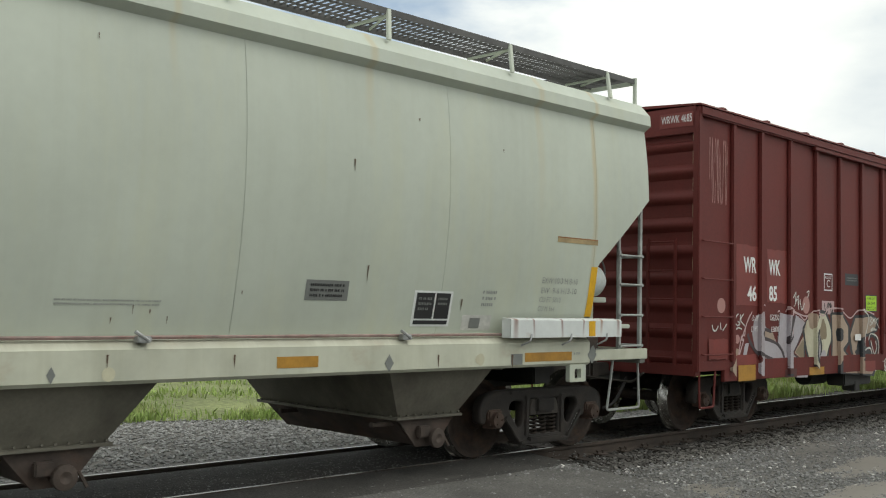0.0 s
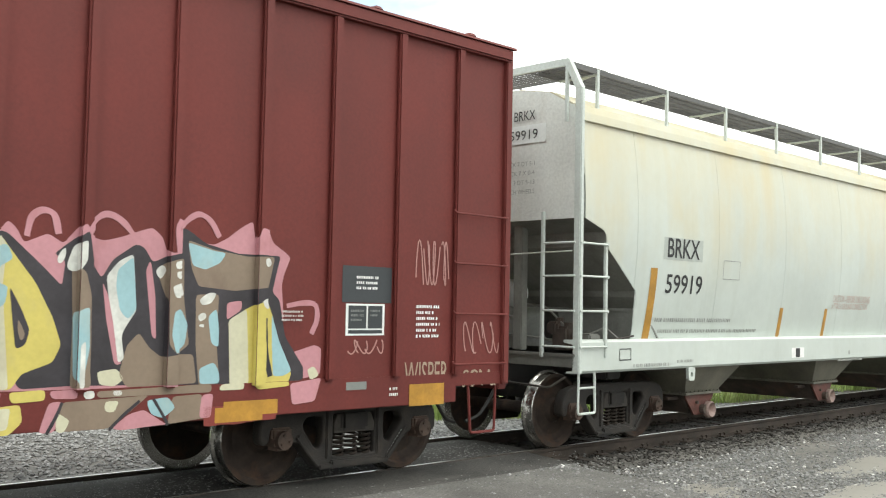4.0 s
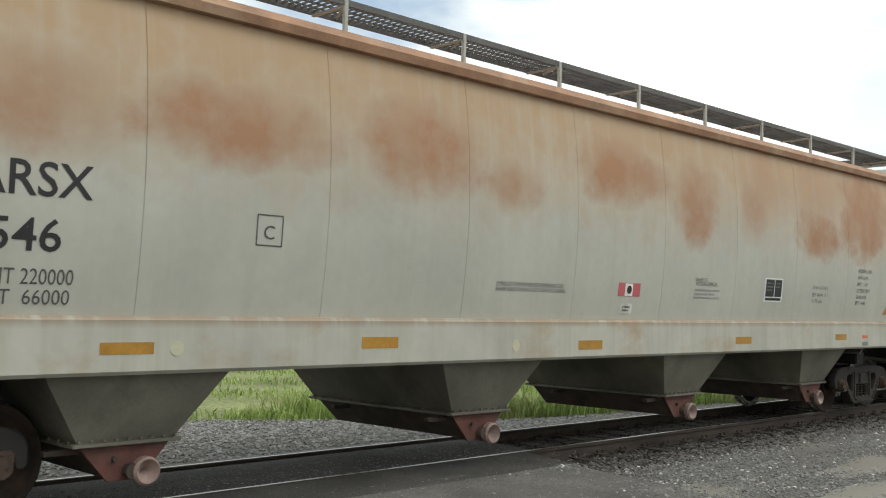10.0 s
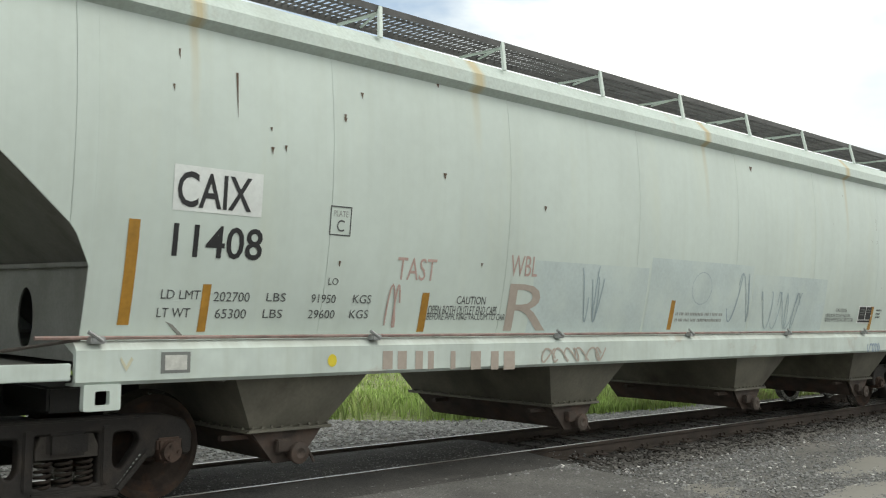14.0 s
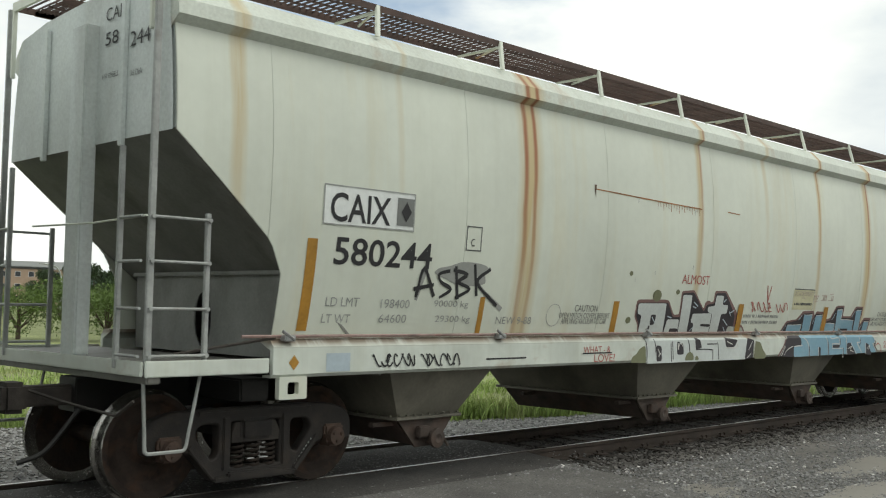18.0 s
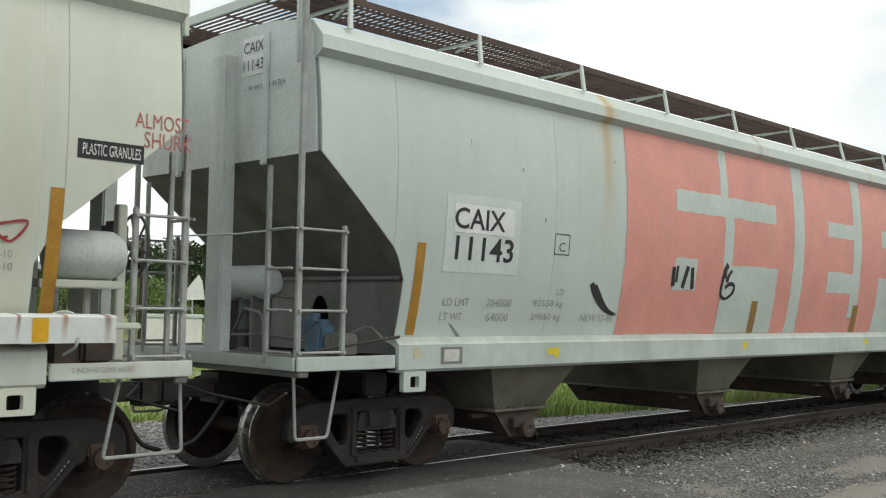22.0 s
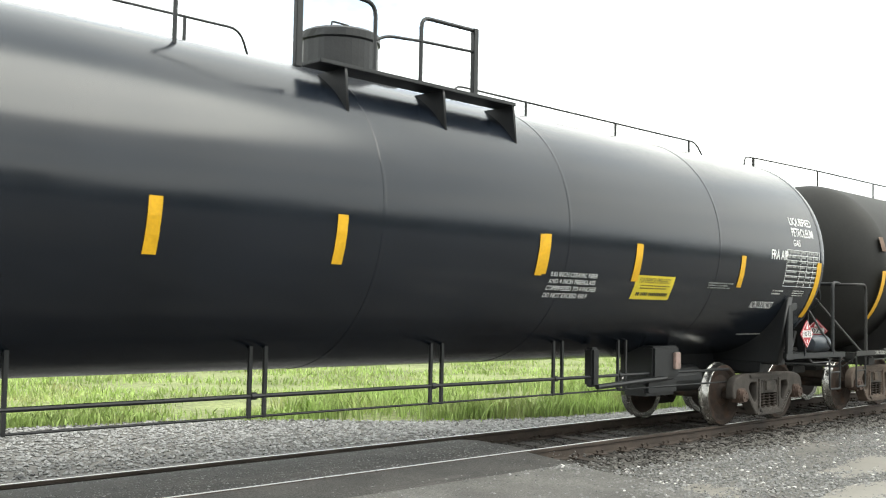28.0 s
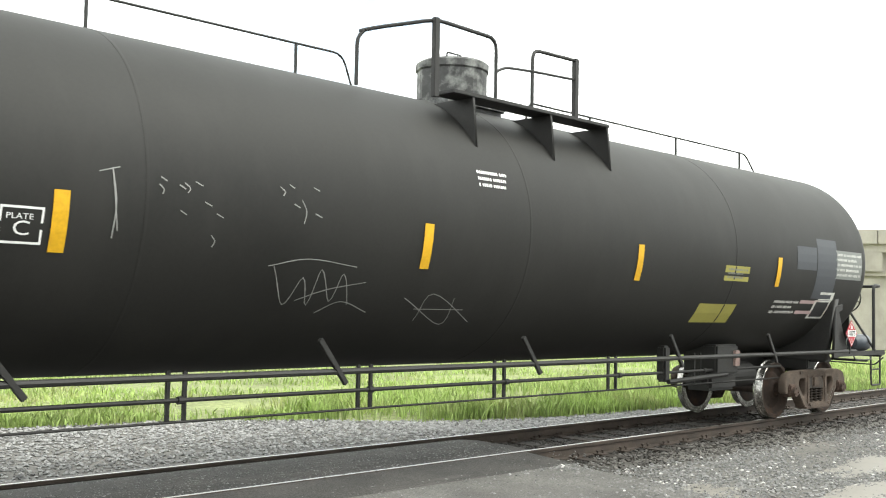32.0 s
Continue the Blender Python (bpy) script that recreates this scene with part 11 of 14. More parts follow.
stroke_on(hop_f, [(6.21, 1.35), (6.26, 1.23), (6.25, 1.10)], 0.016, "black", S_SN, 0.006)
stroke_on(hop_f, [(6.44, 1.36), (6.48, 1.32), (6.38, 1.26), (6.30, 1.25)], 0.016, "black", S_SN, 0.006)
stroke_on(hop_f, [(6.41, 1.26), (6.32, 1.20), (6.48, 1.22), (6.61, 1.19), (6.65, 1.14), (6.62, 1.07)], 0.016, "black", S_SN, 0.006)
stroke_on(hop_f, [(4.62, 1.24), (4.67, 1.27), (4.70, 1.23), (4.62, 1.18), (4.71, 1.17)], 0.007, "red_ink", S_SN, 0.006)
stroke_on(hop_f, [(4.78, 1.26), (4.74, 1.19), (4.78, 1.15), (4.82, 1.19), (4.78, 1.26)], 0.007, "red_ink", S_SN, 0.006)
stroke_on(hop_f, [(4.87, 1.25), (4.84, 1.19), (4.87, 1.14), (4.91, 1.19), (4.87, 1.25)], 0.007, "red_ink", S_SN, 0.006)
stroke_on(hop_f, [(5.03, 1.28), (4.97, 1.21), (4.99, 1.14), (5.05, 1.12), (5.09, 1.18), (5.04, 1.22), (5.00, 1.18)], 0.007, "red_ink", S_SN, 0.006)
stroke_on(hop_f, [(4.25, 1.21), (4.39, 1.24), (4.49, 1.18), (4.51, 1.07)], 0.007, "red_ink", S_SN, 0.006)
stroke_on(hop_f, [(-3.97, 3.18), (-2.70, 3.15), (-1.55, 3.13)], 0.009, "rust", S_N, 0.004)
stroke_on(hop_f, [(-2.62, 3.145), (-2.62, 3.09)], 0.006, "rust", S_N, 0.004)
stroke_on(hop_f, [(-2.56, 3.145), (-2.56, 3.08)], 0.006, "rust", S_N, 0.004)
stroke_on(hop_f, [(-2.49, 3.145), (-2.49, 3.04)], 0.006, "rust", S_N, 0.004)
stroke_on(hop_f, [(-2.43, 3.145), (-2.43, 3.09)], 0.006, "rust", S_N, 0.004)
stroke_on(hop_f, [(-2.37, 3.145), (-2.37, 3.07)], 0.006, "rust", S_N, 0.004)
stroke_on(hop_f, [(-2.31, 3.145), (-2.31, 3.03)], 0.006, "rust", S_N, 0.004)
stroke_on(hop_f, [(-2.24, 3.145), (-2.24, 3.09)], 0.006, "rust", S_N, 0.004)
stroke_on(hop_f, [(-2.18, 3.145), (-2.18, 3.06)], 0.006, "rust", S_N, 0.004)
stroke_on(hop_f, [(-2.12, 3.145), (-2.12, 3.02)], 0.006, "rust", S_N, 0.004)
stroke_on(hop_f, [(-2.05, 3.145), (-2.05, 3.08)], 0.006, "rust", S_N, 0.004)
stroke_on(hop_f, [(-1.99, 3.145), (-1.99, 3.05)], 0.006, "rust", S_N, 0.004)
stroke_on(hop_f, [(-1.93, 3.145), (-1.93, 3.09)], 0.006, "rust", S_N, 0.004)
stroke_on(hop_f, [(-1.86, 3.145), (-1.86, 3.08)], 0.006, "rust", S_N, 0.004)
stroke_on(hop_f, [(-1.80, 3.145), (-1.80, 3.04)], 0.006, "rust", S_N, 0.004)
stroke_on(hop_f, [(-1.74, 3.145), (-1.74, 3.09)], 0.006, "rust", S_N, 0.004)
stroke_on(hop_f, [(-1.68, 3.145), (-1.68, 3.07)], 0.006, "rust", S_N, 0.004)
stroke_on(hop_f, [(-1.61, 3.145), (-1.61, 3.03)], 0.006, "rust", S_N, 0.004)
stroke_on(hop_f, [(-0.86, 3.145), (-0.52, 3.135)], 0.008, "rust", S_N, 0.004)
stroke_on(hop_f, [(-3.05, 3.14), (-3.03, 2.1)], 0.005, "faint", S_N, 0.003)
stroke_on(hop_f, [(-2.62, 3.1), (-2.6, 2.2)], 0.005, "faint", S_N, 0.003)
stroke_on(hop_f, [(-1.72, 3.1), (-1.7, 2.3)], 0.005, "faint", S_N, 0.003)
# blue block letters
blob_on(hop_f, [(1.05, 1.44), (1.21, 1.62), (1.53, 1.65), (1.71, 1.78), (2.09, 1.79), (2.13, 1.71), (2.18, 1.78), (2.43, 1.78), (2.48, 1.68), (2.57, 1.66), (2.72, 1.67), (2.89, 1.88), (3.20, 1.89), (3.20, 1.71), (3.50, 1.71), (3.66, 1.88), (3.96, 1.88), (3.95, 1.71), (3.94, 1.56), (4.08, 1.69), (4.36, 1.69), (4.34, 1.55), (4.32, 1.43)], "brown_halo", S_N, 0.002)
blob_on(hop_f, [(1.08, 1.44), (1.23, 1.59), (1.56, 1.63), (1.73, 1.74), (2.05, 1.75), (2.09, 1.62), (2.16, 1.74), (2.41, 1.74), (2.45, 1.62), (2.58, 1.61), (2.74, 1.64), (2.91, 1.85), (3.17, 1.86), (3.17, 1.68), (3.54, 1.68), (3.68, 1.85), (3.93, 1.85), (3.92, 1.62), (3.93, 1.50), (4.09, 1.65), (4.31, 1.65), (4.30, 1.54), (4.28, 1.43)], "outline_black", S_N, 0.004)
blob_on(hop_f, [(1.25, 1.56), (1.72, 1.57), (1.74, 1.44), (1.24, 1.44)], "blue_paint", S_N, 0.006)
blob_on(hop_f, [(1.76, 1.72), (2.04, 1.73), (2.05, 1.43), (1.78, 1.44)], "blue_paint", S_N, 0.006)
blob_on(hop_f, [(2.18, 1.71), (2.42, 1.72), (2.42, 1.43), (2.16, 1.43)], "blue_paint", S_N, 0.006)
blob_on(hop_f, [(2.59, 1.59), (2.94, 1.58), (2.93, 1.44), (2.57, 1.44)], "blue_paint", S_N, 0.006)
blob_on(hop_f, [(2.94, 1.81), (3.14, 1.82), (3.14, 1.65), (3.64, 1.64), (3.66, 1.44), (2.99, 1.44)], "blue_paint", S_N, 0.006)
blob_on(hop_f, [(3.69, 1.81), (3.89, 1.82), (3.90, 1.62), (3.91, 1.43), (3.71, 1.44)], "blue_paint", S_N, 0.006)
blob_on(hop_f, [(4.08, 1.62), (4.29, 1.62), (4.28, 1.53), (4.27, 1.43), (4.07, 1.43)], "blue_paint", S_N, 0.006)
blob_on(hop_f, [(3.12, 1.48), (3.16, 1.50), (3.49, 1.50), (3.45, 1.44), (3.11, 1.44)], "outline_black", S_N, 0.008)
stroke_on(hop_f, [(1.25, 1.56), (1.49, 1.56), (1.72, 1.57)], 0.007, "white_worn", S_N, 0.009)
stroke_on(hop_f, [(1.72, 1.57), (1.72, 1.50), (1.71, 1.44)], 0.007, "white_worn", S_N, 0.009)
stroke_on(hop_f, [(1.76, 1.72), (1.91, 1.72), (2.04, 1.73)], 0.007, "white_worn", S_N, 0.009)
stroke_on(hop_f, [(2.04, 1.73), (2.04, 1.57), (2.04, 1.43)], 0.007, "white_worn", S_N, 0.009)
stroke_on(hop_f, [(2.18, 1.71), (2.30, 1.72), (2.42, 1.72)], 0.007, "white_worn", S_N, 0.009)
stroke_on(hop_f, [(2.42, 1.72), (2.42, 1.57), (2.42, 1.43)], 0.007, "white_worn", S_N, 0.009)
stroke_on(hop_f, [(2.59, 1.59), (2.74, 1.59), (2.94, 1.58)], 0.007, "white_worn", S_N, 0.009)
stroke_on(hop_f, [(2.94, 1.58), (2.94, 1.45)], 0.007, "white_worn", S_N, 0.009)
stroke_on(hop_f, [(2.94, 1.81), (3.14, 1.82)], 0.007, "white_worn", S_N, 0.009)
stroke_on(hop_f, [(3.14, 1.82), (3.14, 1.65)], 0.007, "white_worn", S_N, 0.009)
stroke_on(hop_f, [(3.14, 1.65), (3.39, 1.65), (3.64, 1.64)], 0.007, "white_worn", S_N, 0.009)
stroke_on(hop_f, [(3.64, 1.64), (3.66, 1.44)], 0.007, "white_worn", S_N, 0.009)
stroke_on(hop_f, [(3.69, 1.81), (3.89, 1.82)], 0.007, "white_worn", S_N, 0.009)
stroke_on(hop_f, [(3.89, 1.82), (3.90, 1.62), (3.91, 1.43)], 0.007, "white_worn", S_N, 0.009)
stroke_on(hop_f, [(4.08, 1.62), (4.29, 1.62)], 0.007, "white_worn", S_N, 0.009)
stroke_on(hop_f, [(4.29, 1.62), (4.27, 1.43)], 0.007, "white_worn", S_N, 0.009)
stroke_on(hop_f, [(1.61, 1.64), (1.69, 1.71)], 0.008, "pale_blue_paint", S_N, 0.007)
stroke_on(hop_f, [(2.11, 1.58), (2.14, 1.67)], 0.008, "pale_blue_paint", S_N, 0.007)
stroke_on(hop_f, [(2.79, 1.64), (2.89, 1.75)], 0.008, "pale_blue_paint", S_N, 0.007)
stroke_on(hop_f, [(2.79, 1.64), (2.90, 1.76)], 0.008, "pale_blue_paint", S_N, 0.007)
stroke_on(hop_f, [(3.55, 1.70), (3.66, 1.80)], 0.008, "pale_blue_paint", S_N, 0.007)
stroke_on(hop_f, [(1.11, 1.45), (1.21, 1.55)], 0.008, "pale_blue_paint", S_N, 0.007)
stroke_on(hop_f, [(3.96, 1.48), (4.02, 1.56)], 0.008, "pale_blue_paint", S_N, 0.007)
blob_on(hop_f, [(1.18, 1.07), (1.18, 1.23), (1.45, 1.24), (1.43, 1.29), (1.40, 1.40), (4.18, 1.39), (4.25, 1.30), (4.21, 1.25), (4.13, 1.24), (4.31, 1.09)], "blue_paint", S_SN, 0.002)
blob_on(hop_f, [(0.72, 1.09), (0.88, 1.24), (0.94, 1.35), (1.02, 1.40), (1.39, 1.40), (1.44, 1.29), (1.42, 1.24), (1.18, 1.23), (1.18, 1.07)], "outline_black", S_SN, 0.004)
stroke_on(hop_f, [(0.67, 1.09), (0.87, 1.26), (0.94, 1.39)], 0.018, "brown_halo", S_SN, 0.003)
stroke_on(hop_f, [(1.18, 1.23), (1.32, 1.24), (1.46, 1.24)], 0.009, "white_worn", S_SN, 0.007)
stroke_on(hop_f, [(1.45, 1.38), (1.59, 1.33), (1.67, 1.24), (1.69, 1.07)], 0.009, "white_worn", S_SN, 0.007)
stroke_on(hop_f, [(0.77, 1.10), (0.90, 1.24)], 0.009, "white_worn", S_SN, 0.007)
stroke_on(hop_f, [(0.85, 1.10), (0.95, 1.18), (1.15, 1.24)], 0.009, "white_worn", S_SN, 0.007)
stroke_on(hop_f, [(2.02, 1.21), (2.02, 1.07)], 0.009, "white_worn", S_SN, 0.007)
stroke_on(hop_f, [(2.30, 1.37), (2.36, 1.27), (2.37, 1.06)], 0.009, "white_worn", S_SN, 0.007)
stroke_on(hop_f, [(2.46, 1.37), (2.51, 1.34), (2.77, 1.35), (2.82, 1.24)], 0.009, "white_worn", S_SN, 0.007)
stroke_on(hop_f, [(2.82, 1.25), (2.54, 1.26)], 0.009, "white_worn", S_SN, 0.007)
stroke_on(hop_f, [(2.53, 1.26), (2.53, 1.18)], 0.009, "white_worn", S_SN, 0.007)
stroke_on(hop_f, [(2.53, 1.18), (2.93, 1.18)], 0.009, "white_worn", S_SN, 0.007)
stroke_on(hop_f, [(2.93, 1.18), (2.92, 1.02)], 0.009, "white_worn", S_SN, 0.007)
stroke_on(hop_f, [(3.01, 1.39), (3.07, 1.32), (3.08, 1.07)], 0.009, "white_worn", S_SN, 0.007)
stroke_on(hop_f, [(3.25, 1.27), (3.47, 1.07)], 0.009, "white_worn", S_SN, 0.007)
stroke_on(hop_f, [(3.53, 1.39), (3.61, 1.32), (3.61, 1.27)], 0.009, "white_worn", S_SN, 0.007)
stroke_on(hop_f, [(3.61, 1.27), (3.48, 1.27)], 0.009, "white_worn", S_SN, 0.007)
stroke_on(hop_f, [(3.48, 1.27), (3.68, 1.09)], 0.009, "white_worn", S_SN, 0.007)
stroke_on(hop_f, [(3.83, 1.26), (3.84, 1.06)], 0.009, "white_worn", S_SN, 0.007)
stroke_on(hop_f, [(4.14, 1.38), (4.23, 1.31), (4.22, 1.25)], 0.009, "white_worn", S_SN, 0.007)
stroke_on(hop_f, [(4.13, 1.25), (4.30, 1.09)], 0.009, "white_worn", S_SN, 0.007)
stroke_on(hop_f, [(3.12, 1.17), (3.28, 1.21), (3.21, 1.15), (3.35, 1.11)], 0.009, "white_worn", S_SN, 0.007)
stroke_on(hop_f, [(3.90, 1.16), (4.00, 1.21), (3.96, 1.13)], 0.009, "white_worn", S_SN, 0.007)
stroke_on(hop_f, [(1.71, 1.24), (1.71, 1.07)], 0.011, "outline_black", S_SN, 0.005)
stroke_on(hop_f, [(2.39, 1.29), (2.40, 1.06)], 0.011, "outline_black", S_SN, 0.005)
stroke_on(hop_f, [(2.84, 1.33), (2.84, 1.24)], 0.011, "outline_black", S_SN, 0.005)
stroke_on(hop_f, [(2.95, 1.18), (2.95, 1.02)], 0.011, "outline_black", S_SN, 0.005)
stroke_on(hop_f, [(3.08, 1.32), (3.10, 1.08)], 0.011, "outline_black", S_SN, 0.005)
stroke_on(hop_f, [(3.63, 1.32), (3.63, 1.26), (3.56, 1.21)], 0.011, "outline_black", S_SN, 0.005)
stroke_on(hop_f, [(4.26, 1.30), (4.26, 1.24), (4.20, 1.23), (4.33, 1.12)], 0.011, "outline_black", S_SN, 0.005)
blob_on(hop_f, [(2.03, 1.21), (2.11, 1.21), (2.10, 1.06), (2.03, 1.07)], "outline_black", S_SN, 0.004)
blob_on(hop_f, [(2.55, 1.24), (2.82, 1.24), (2.81, 1.19), (2.55, 1.19)], "outline_black", S_SN, 0.004)
blob_on(hop_f, [(3.10, 1.26), (3.23, 1.27), (3.44, 1.07), (3.11, 1.07)], "outline_black", S_SN, 0.004)
blob_on(hop_f, [(3.86, 1.26), (3.98, 1.23), (4.09, 1.05), (3.86, 1.06)], "outline_black", S_SN, 0.004)
stroke_on(hop_f, [(4.62, 1.24), (4.66, 1.28), (4.70, 1.24), (4.63, 1.16), (4.74, 1.18)], 0.005, "red_ink", S_SN, 0.004)
stroke_on(hop_f, [(4.80, 1.27), (4.76, 1.21), (4.81, 1.14), (4.85, 1.20), (4.80, 1.27)], 0.005, "red_ink", S_SN, 0.004)
stroke_on(hop_f, [(4.90, 1.27), (4.86, 1.21), (4.90, 1.14), (4.95, 1.20), (4.90, 1.27)], 0.005, "red_ink", S_SN, 0.004)
stroke_on(hop_f, [(5.05, 1.31), (4.97, 1.23), (4.99, 1.13), (5.07, 1.16), (5.04, 1.22), (4.98, 1.19)], 0.005, "red_ink", S_SN, 0.004)
stroke_on(hop_f, [(4.28, 1.20), (4.35, 1.25), (4.43, 1.22), (4.49, 1.10)], 0.005, "red_ink", S_SN, 0.004)
# silver block letters
blob_on(hop_f, [(-2.78, 1.43), (-2.82, 1.56), (-2.92, 1.66), (-2.92, 1.86), (-2.88, 1.88), (-2.28, 1.89), (-2.19, 1.88), (-2.02, 1.69), (-1.89, 1.70), (-1.91, 2.01), (-1.60, 2.03), (-1.30, 1.78), (-1.25, 1.86), (-1.06, 1.88), (-1.06, 2.03), (-0.76, 2.04), (-0.32, 1.70), (-0.30, 1.57), (-0.16, 1.56), (0.02, 1.42)], "brown_halo", S_N, 0.002)
blob_on(hop_f, [(-2.75, 1.43), (-2.80, 1.57), (-2.89, 1.67), (-2.89, 1.84), (-2.27, 1.85), (-2.20, 1.85), (-2.03, 1.66), (-1.85, 1.66), (-1.88, 1.98), (-1.61, 2.00), (-1.28, 1.74), (-1.22, 1.84), (-1.03, 1.86), (-1.03, 2.00), (-0.77, 2.01), (-0.41, 1.69), (-0.40, 1.42)], "outline_black", S_N, 0.004)
blob_on(hop_f, [(-2.88, 1.83), (-2.24, 1.84), (-2.21, 1.43), (-2.78, 1.43), (-2.77, 1.68), (-2.87, 1.70)], "silver_paint", S_N, 0.006)
blob_on(hop_f, [(-2.16, 1.63), (-1.87, 1.63), (-1.86, 1.44), (-2.19, 1.44)], "silver_paint", S_N, 0.006)
blob_on(hop_f, [(-1.87, 1.96), (-1.64, 1.96), (-1.62, 1.44), (-1.84, 1.44)], "silver_paint", S_N, 0.006)
blob_on(hop_f, [(-1.56, 1.71), (-1.07, 1.72), (-1.05, 1.43), (-1.49, 1.44), (-1.49, 1.58), (-1.57, 1.59)], "silver_paint", S_N, 0.006)
blob_on(hop_f, [(-1.01, 1.97), (-0.81, 1.97), (-0.81, 1.84), (-0.65, 1.84), (-0.66, 1.72), (-0.81, 1.71), (-0.82, 1.43), (-1.04, 1.43), (-1.05, 1.71), (-1.19, 1.74), (-1.19, 1.81), (-1.02, 1.82)], "silver_paint", S_N, 0.006)
blob_on(hop_f, [(-0.55, 1.54), (-0.15, 1.52), (-0.06, 1.44), (-0.59, 1.43)], "worn_patch", S_N, 0.005)
blob_on(hop_f, [(-2.56, 1.69), (-2.44, 1.69), (-2.45, 1.56), (-2.55, 1.55)], "outline_black", S_N, 0.008)
blob_on(hop_f, [(-2.58, 1.55), (-2.54, 1.55), (-2.56, 1.44), (-2.59, 1.44)], "outline_black", S_N, 0.008)
blob_on(hop_f, [(-2.07, 1.51), (-1.88, 1.51), (-1.86, 1.48), (-1.89, 1.44), (-2.07, 1.44)], "outline_black", S_N, 0.008)
blob_on(hop_f, [(-1.31, 1.57), (-1.06, 1.57), (-1.07, 1.53), (-1.31, 1.54)], "outline_black", S_N, 0.008)
stroke_on(hop_f, [(-1.58, 1.87), (-1.46, 1.81)], 0.009, "pale_blue_paint", S_N, 0.009)
stroke_on(hop_f, [(-1.59, 1.81), (-1.50, 1.79)], 0.009, "pale_blue_paint", S_N, 0.009)
stroke_on(hop_f, [(-0.59, 1.72), (-0.46, 1.77)], 0.009, "pale_blue_paint", S_N, 0.009)
stroke_on(hop_f, [(-0.54, 1.68), (-0.59, 1.75)], 0.009, "pale_blue_paint", S_N, 0.009)
stroke_on(hop_f, [(-0.80, 1.88), (-0.73, 1.92)], 0.009, "pale_blue_paint", S_N, 0.009)
stroke_on(hop_f, [(-0.74, 1.64), (-0.58, 1.55)], 0.009, "pale_blue_paint", S_N, 0.009)
stroke_on(hop_f, [(-0.69, 1.53), (-0.60, 1.44)], 0.009, "pale_blue_paint", S_N, 0.009)
stroke_on(hop_f, [(-2.17, 1.67), (-2.07, 1.65)], 0.009, "pale_blue_paint", S_N, 0.009)
stroke_on(hop_f, [(-2.53, 1.66), (-2.44, 1.58)], 0.009, "pale_blue_paint", S_N, 0.009)
stroke_on(hop_f, [(-1.56, 1.48), (-1.48, 1.53)], 0.009, "pale_blue_paint", S_N, 0.009)
blob_on(hop_f, [(-1.30, 1.75), (-1.28, 1.86), (-1.21, 1.90), (-1.12, 1.88), (-1.17, 1.83), (-1.23, 1.75)], "brown_halo", S_N, 0.0015)
blob_on(hop_f, [(-2.84, 1.07), (-2.85, 1.39), (-0.26, 1.38), (-0.31, 1.07)], "silver_paint", S_SN, 0.002)
stroke_on(hop_f, [(-2.86, 1.39), (-2.82, 1.26), (-2.82, 1.07)], 0.01, "outline_black", S_SN, 0.004)
stroke_on(hop_f, [(-2.66, 1.38), (-2.62, 1.28), (-2.62, 1.21)], 0.01, "outline_black", S_SN, 0.004)
stroke_on(hop_f, [(-2.27, 1.33), (-2.25, 1.08)], 0.01, "outline_black", S_SN, 0.004)
stroke_on(hop_f, [(-2.23, 1.35), (-2.21, 1.11)], 0.01, "outline_black", S_SN, 0.004)
stroke_on(hop_f, [(-1.86, 1.38), (-1.82, 1.28), (-1.80, 1.09)], 0.01, "outline_black", S_SN, 0.004)
stroke_on(hop_f, [(-1.66, 1.23), (-1.43, 1.23), (-1.22, 1.22)], 0.01, "outline_black", S_SN, 0.004)
stroke_on(hop_f, [(-1.22, 1.22), (-1.22, 1.08)], 0.01, "outline_black", S_SN, 0.004)
stroke_on(hop_f, [(-1.37, 1.30), (-1.08, 1.30)], 0.01, "outline_black", S_SN, 0.004)
stroke_on(hop_f, [(-1.08, 1.30), (-1.06, 1.08)], 0.01, "outline_black", S_SN, 0.004)
stroke_on(hop_f, [(-1.15, 1.39), (-1.09, 1.32)], 0.01, "outline_black", S_SN, 0.004)
blob_on(hop_f, [(-2.61, 1.30), (-2.49, 1.29), (-2.48, 1.10), (-2.60, 1.09)], "outline_black", S_SN, 0.004)
blob_on(hop_f, [(-2.12, 1.35), (-1.97, 1.31), (-1.96, 1.17), (-2.12, 1.17)], "outline_black", S_SN, 0.004)
blob_on(hop_f, [(-1.68, 1.40), (-1.55, 1.36), (-1.50, 1.25), (-1.66, 1.23)], "outline_black", S_SN, 0.004)
blob_on(hop_f, [(-0.90, 1.39), (-0.54, 1.35), (-0.63, 1.25), (-0.86, 1.25)], "outline_black", S_SN, 0.004)
blob_on(hop_f, [(-0.26, 1.38), (-0.06, 1.34), (-0.11, 1.09), (-0.34, 1.07)], "outline_black", S_SN, 0.004)
stroke_on(hop_f, [(-0.51, 1.37), (-0.57, 1.24)], 0.008, "white_worn", S_SN, 0.006)
stroke_on(hop_f, [(-0.57, 1.24), (-0.86, 1.24)], 0.008, "white_worn", S_SN, 0.006)
stroke_on(hop_f, [(-0.23, 1.20), (-0.11, 1.33)], 0.008, "white_worn", S_SN, 0.006)
stroke_on(hop_f, [(-0.28, 1.09), (-0.16, 1.15)], 0.008, "white_worn", S_SN, 0.006)
stroke_on(hop_f, [(-2.57, 1.25), (-2.52, 1.18)], 0.008, "white_worn", S_SN, 0.006)
stroke_on(hop_f, [(-2.56, 1.15), (-2.51, 1.20)], 0.008, "white_worn", S_SN, 0.006)
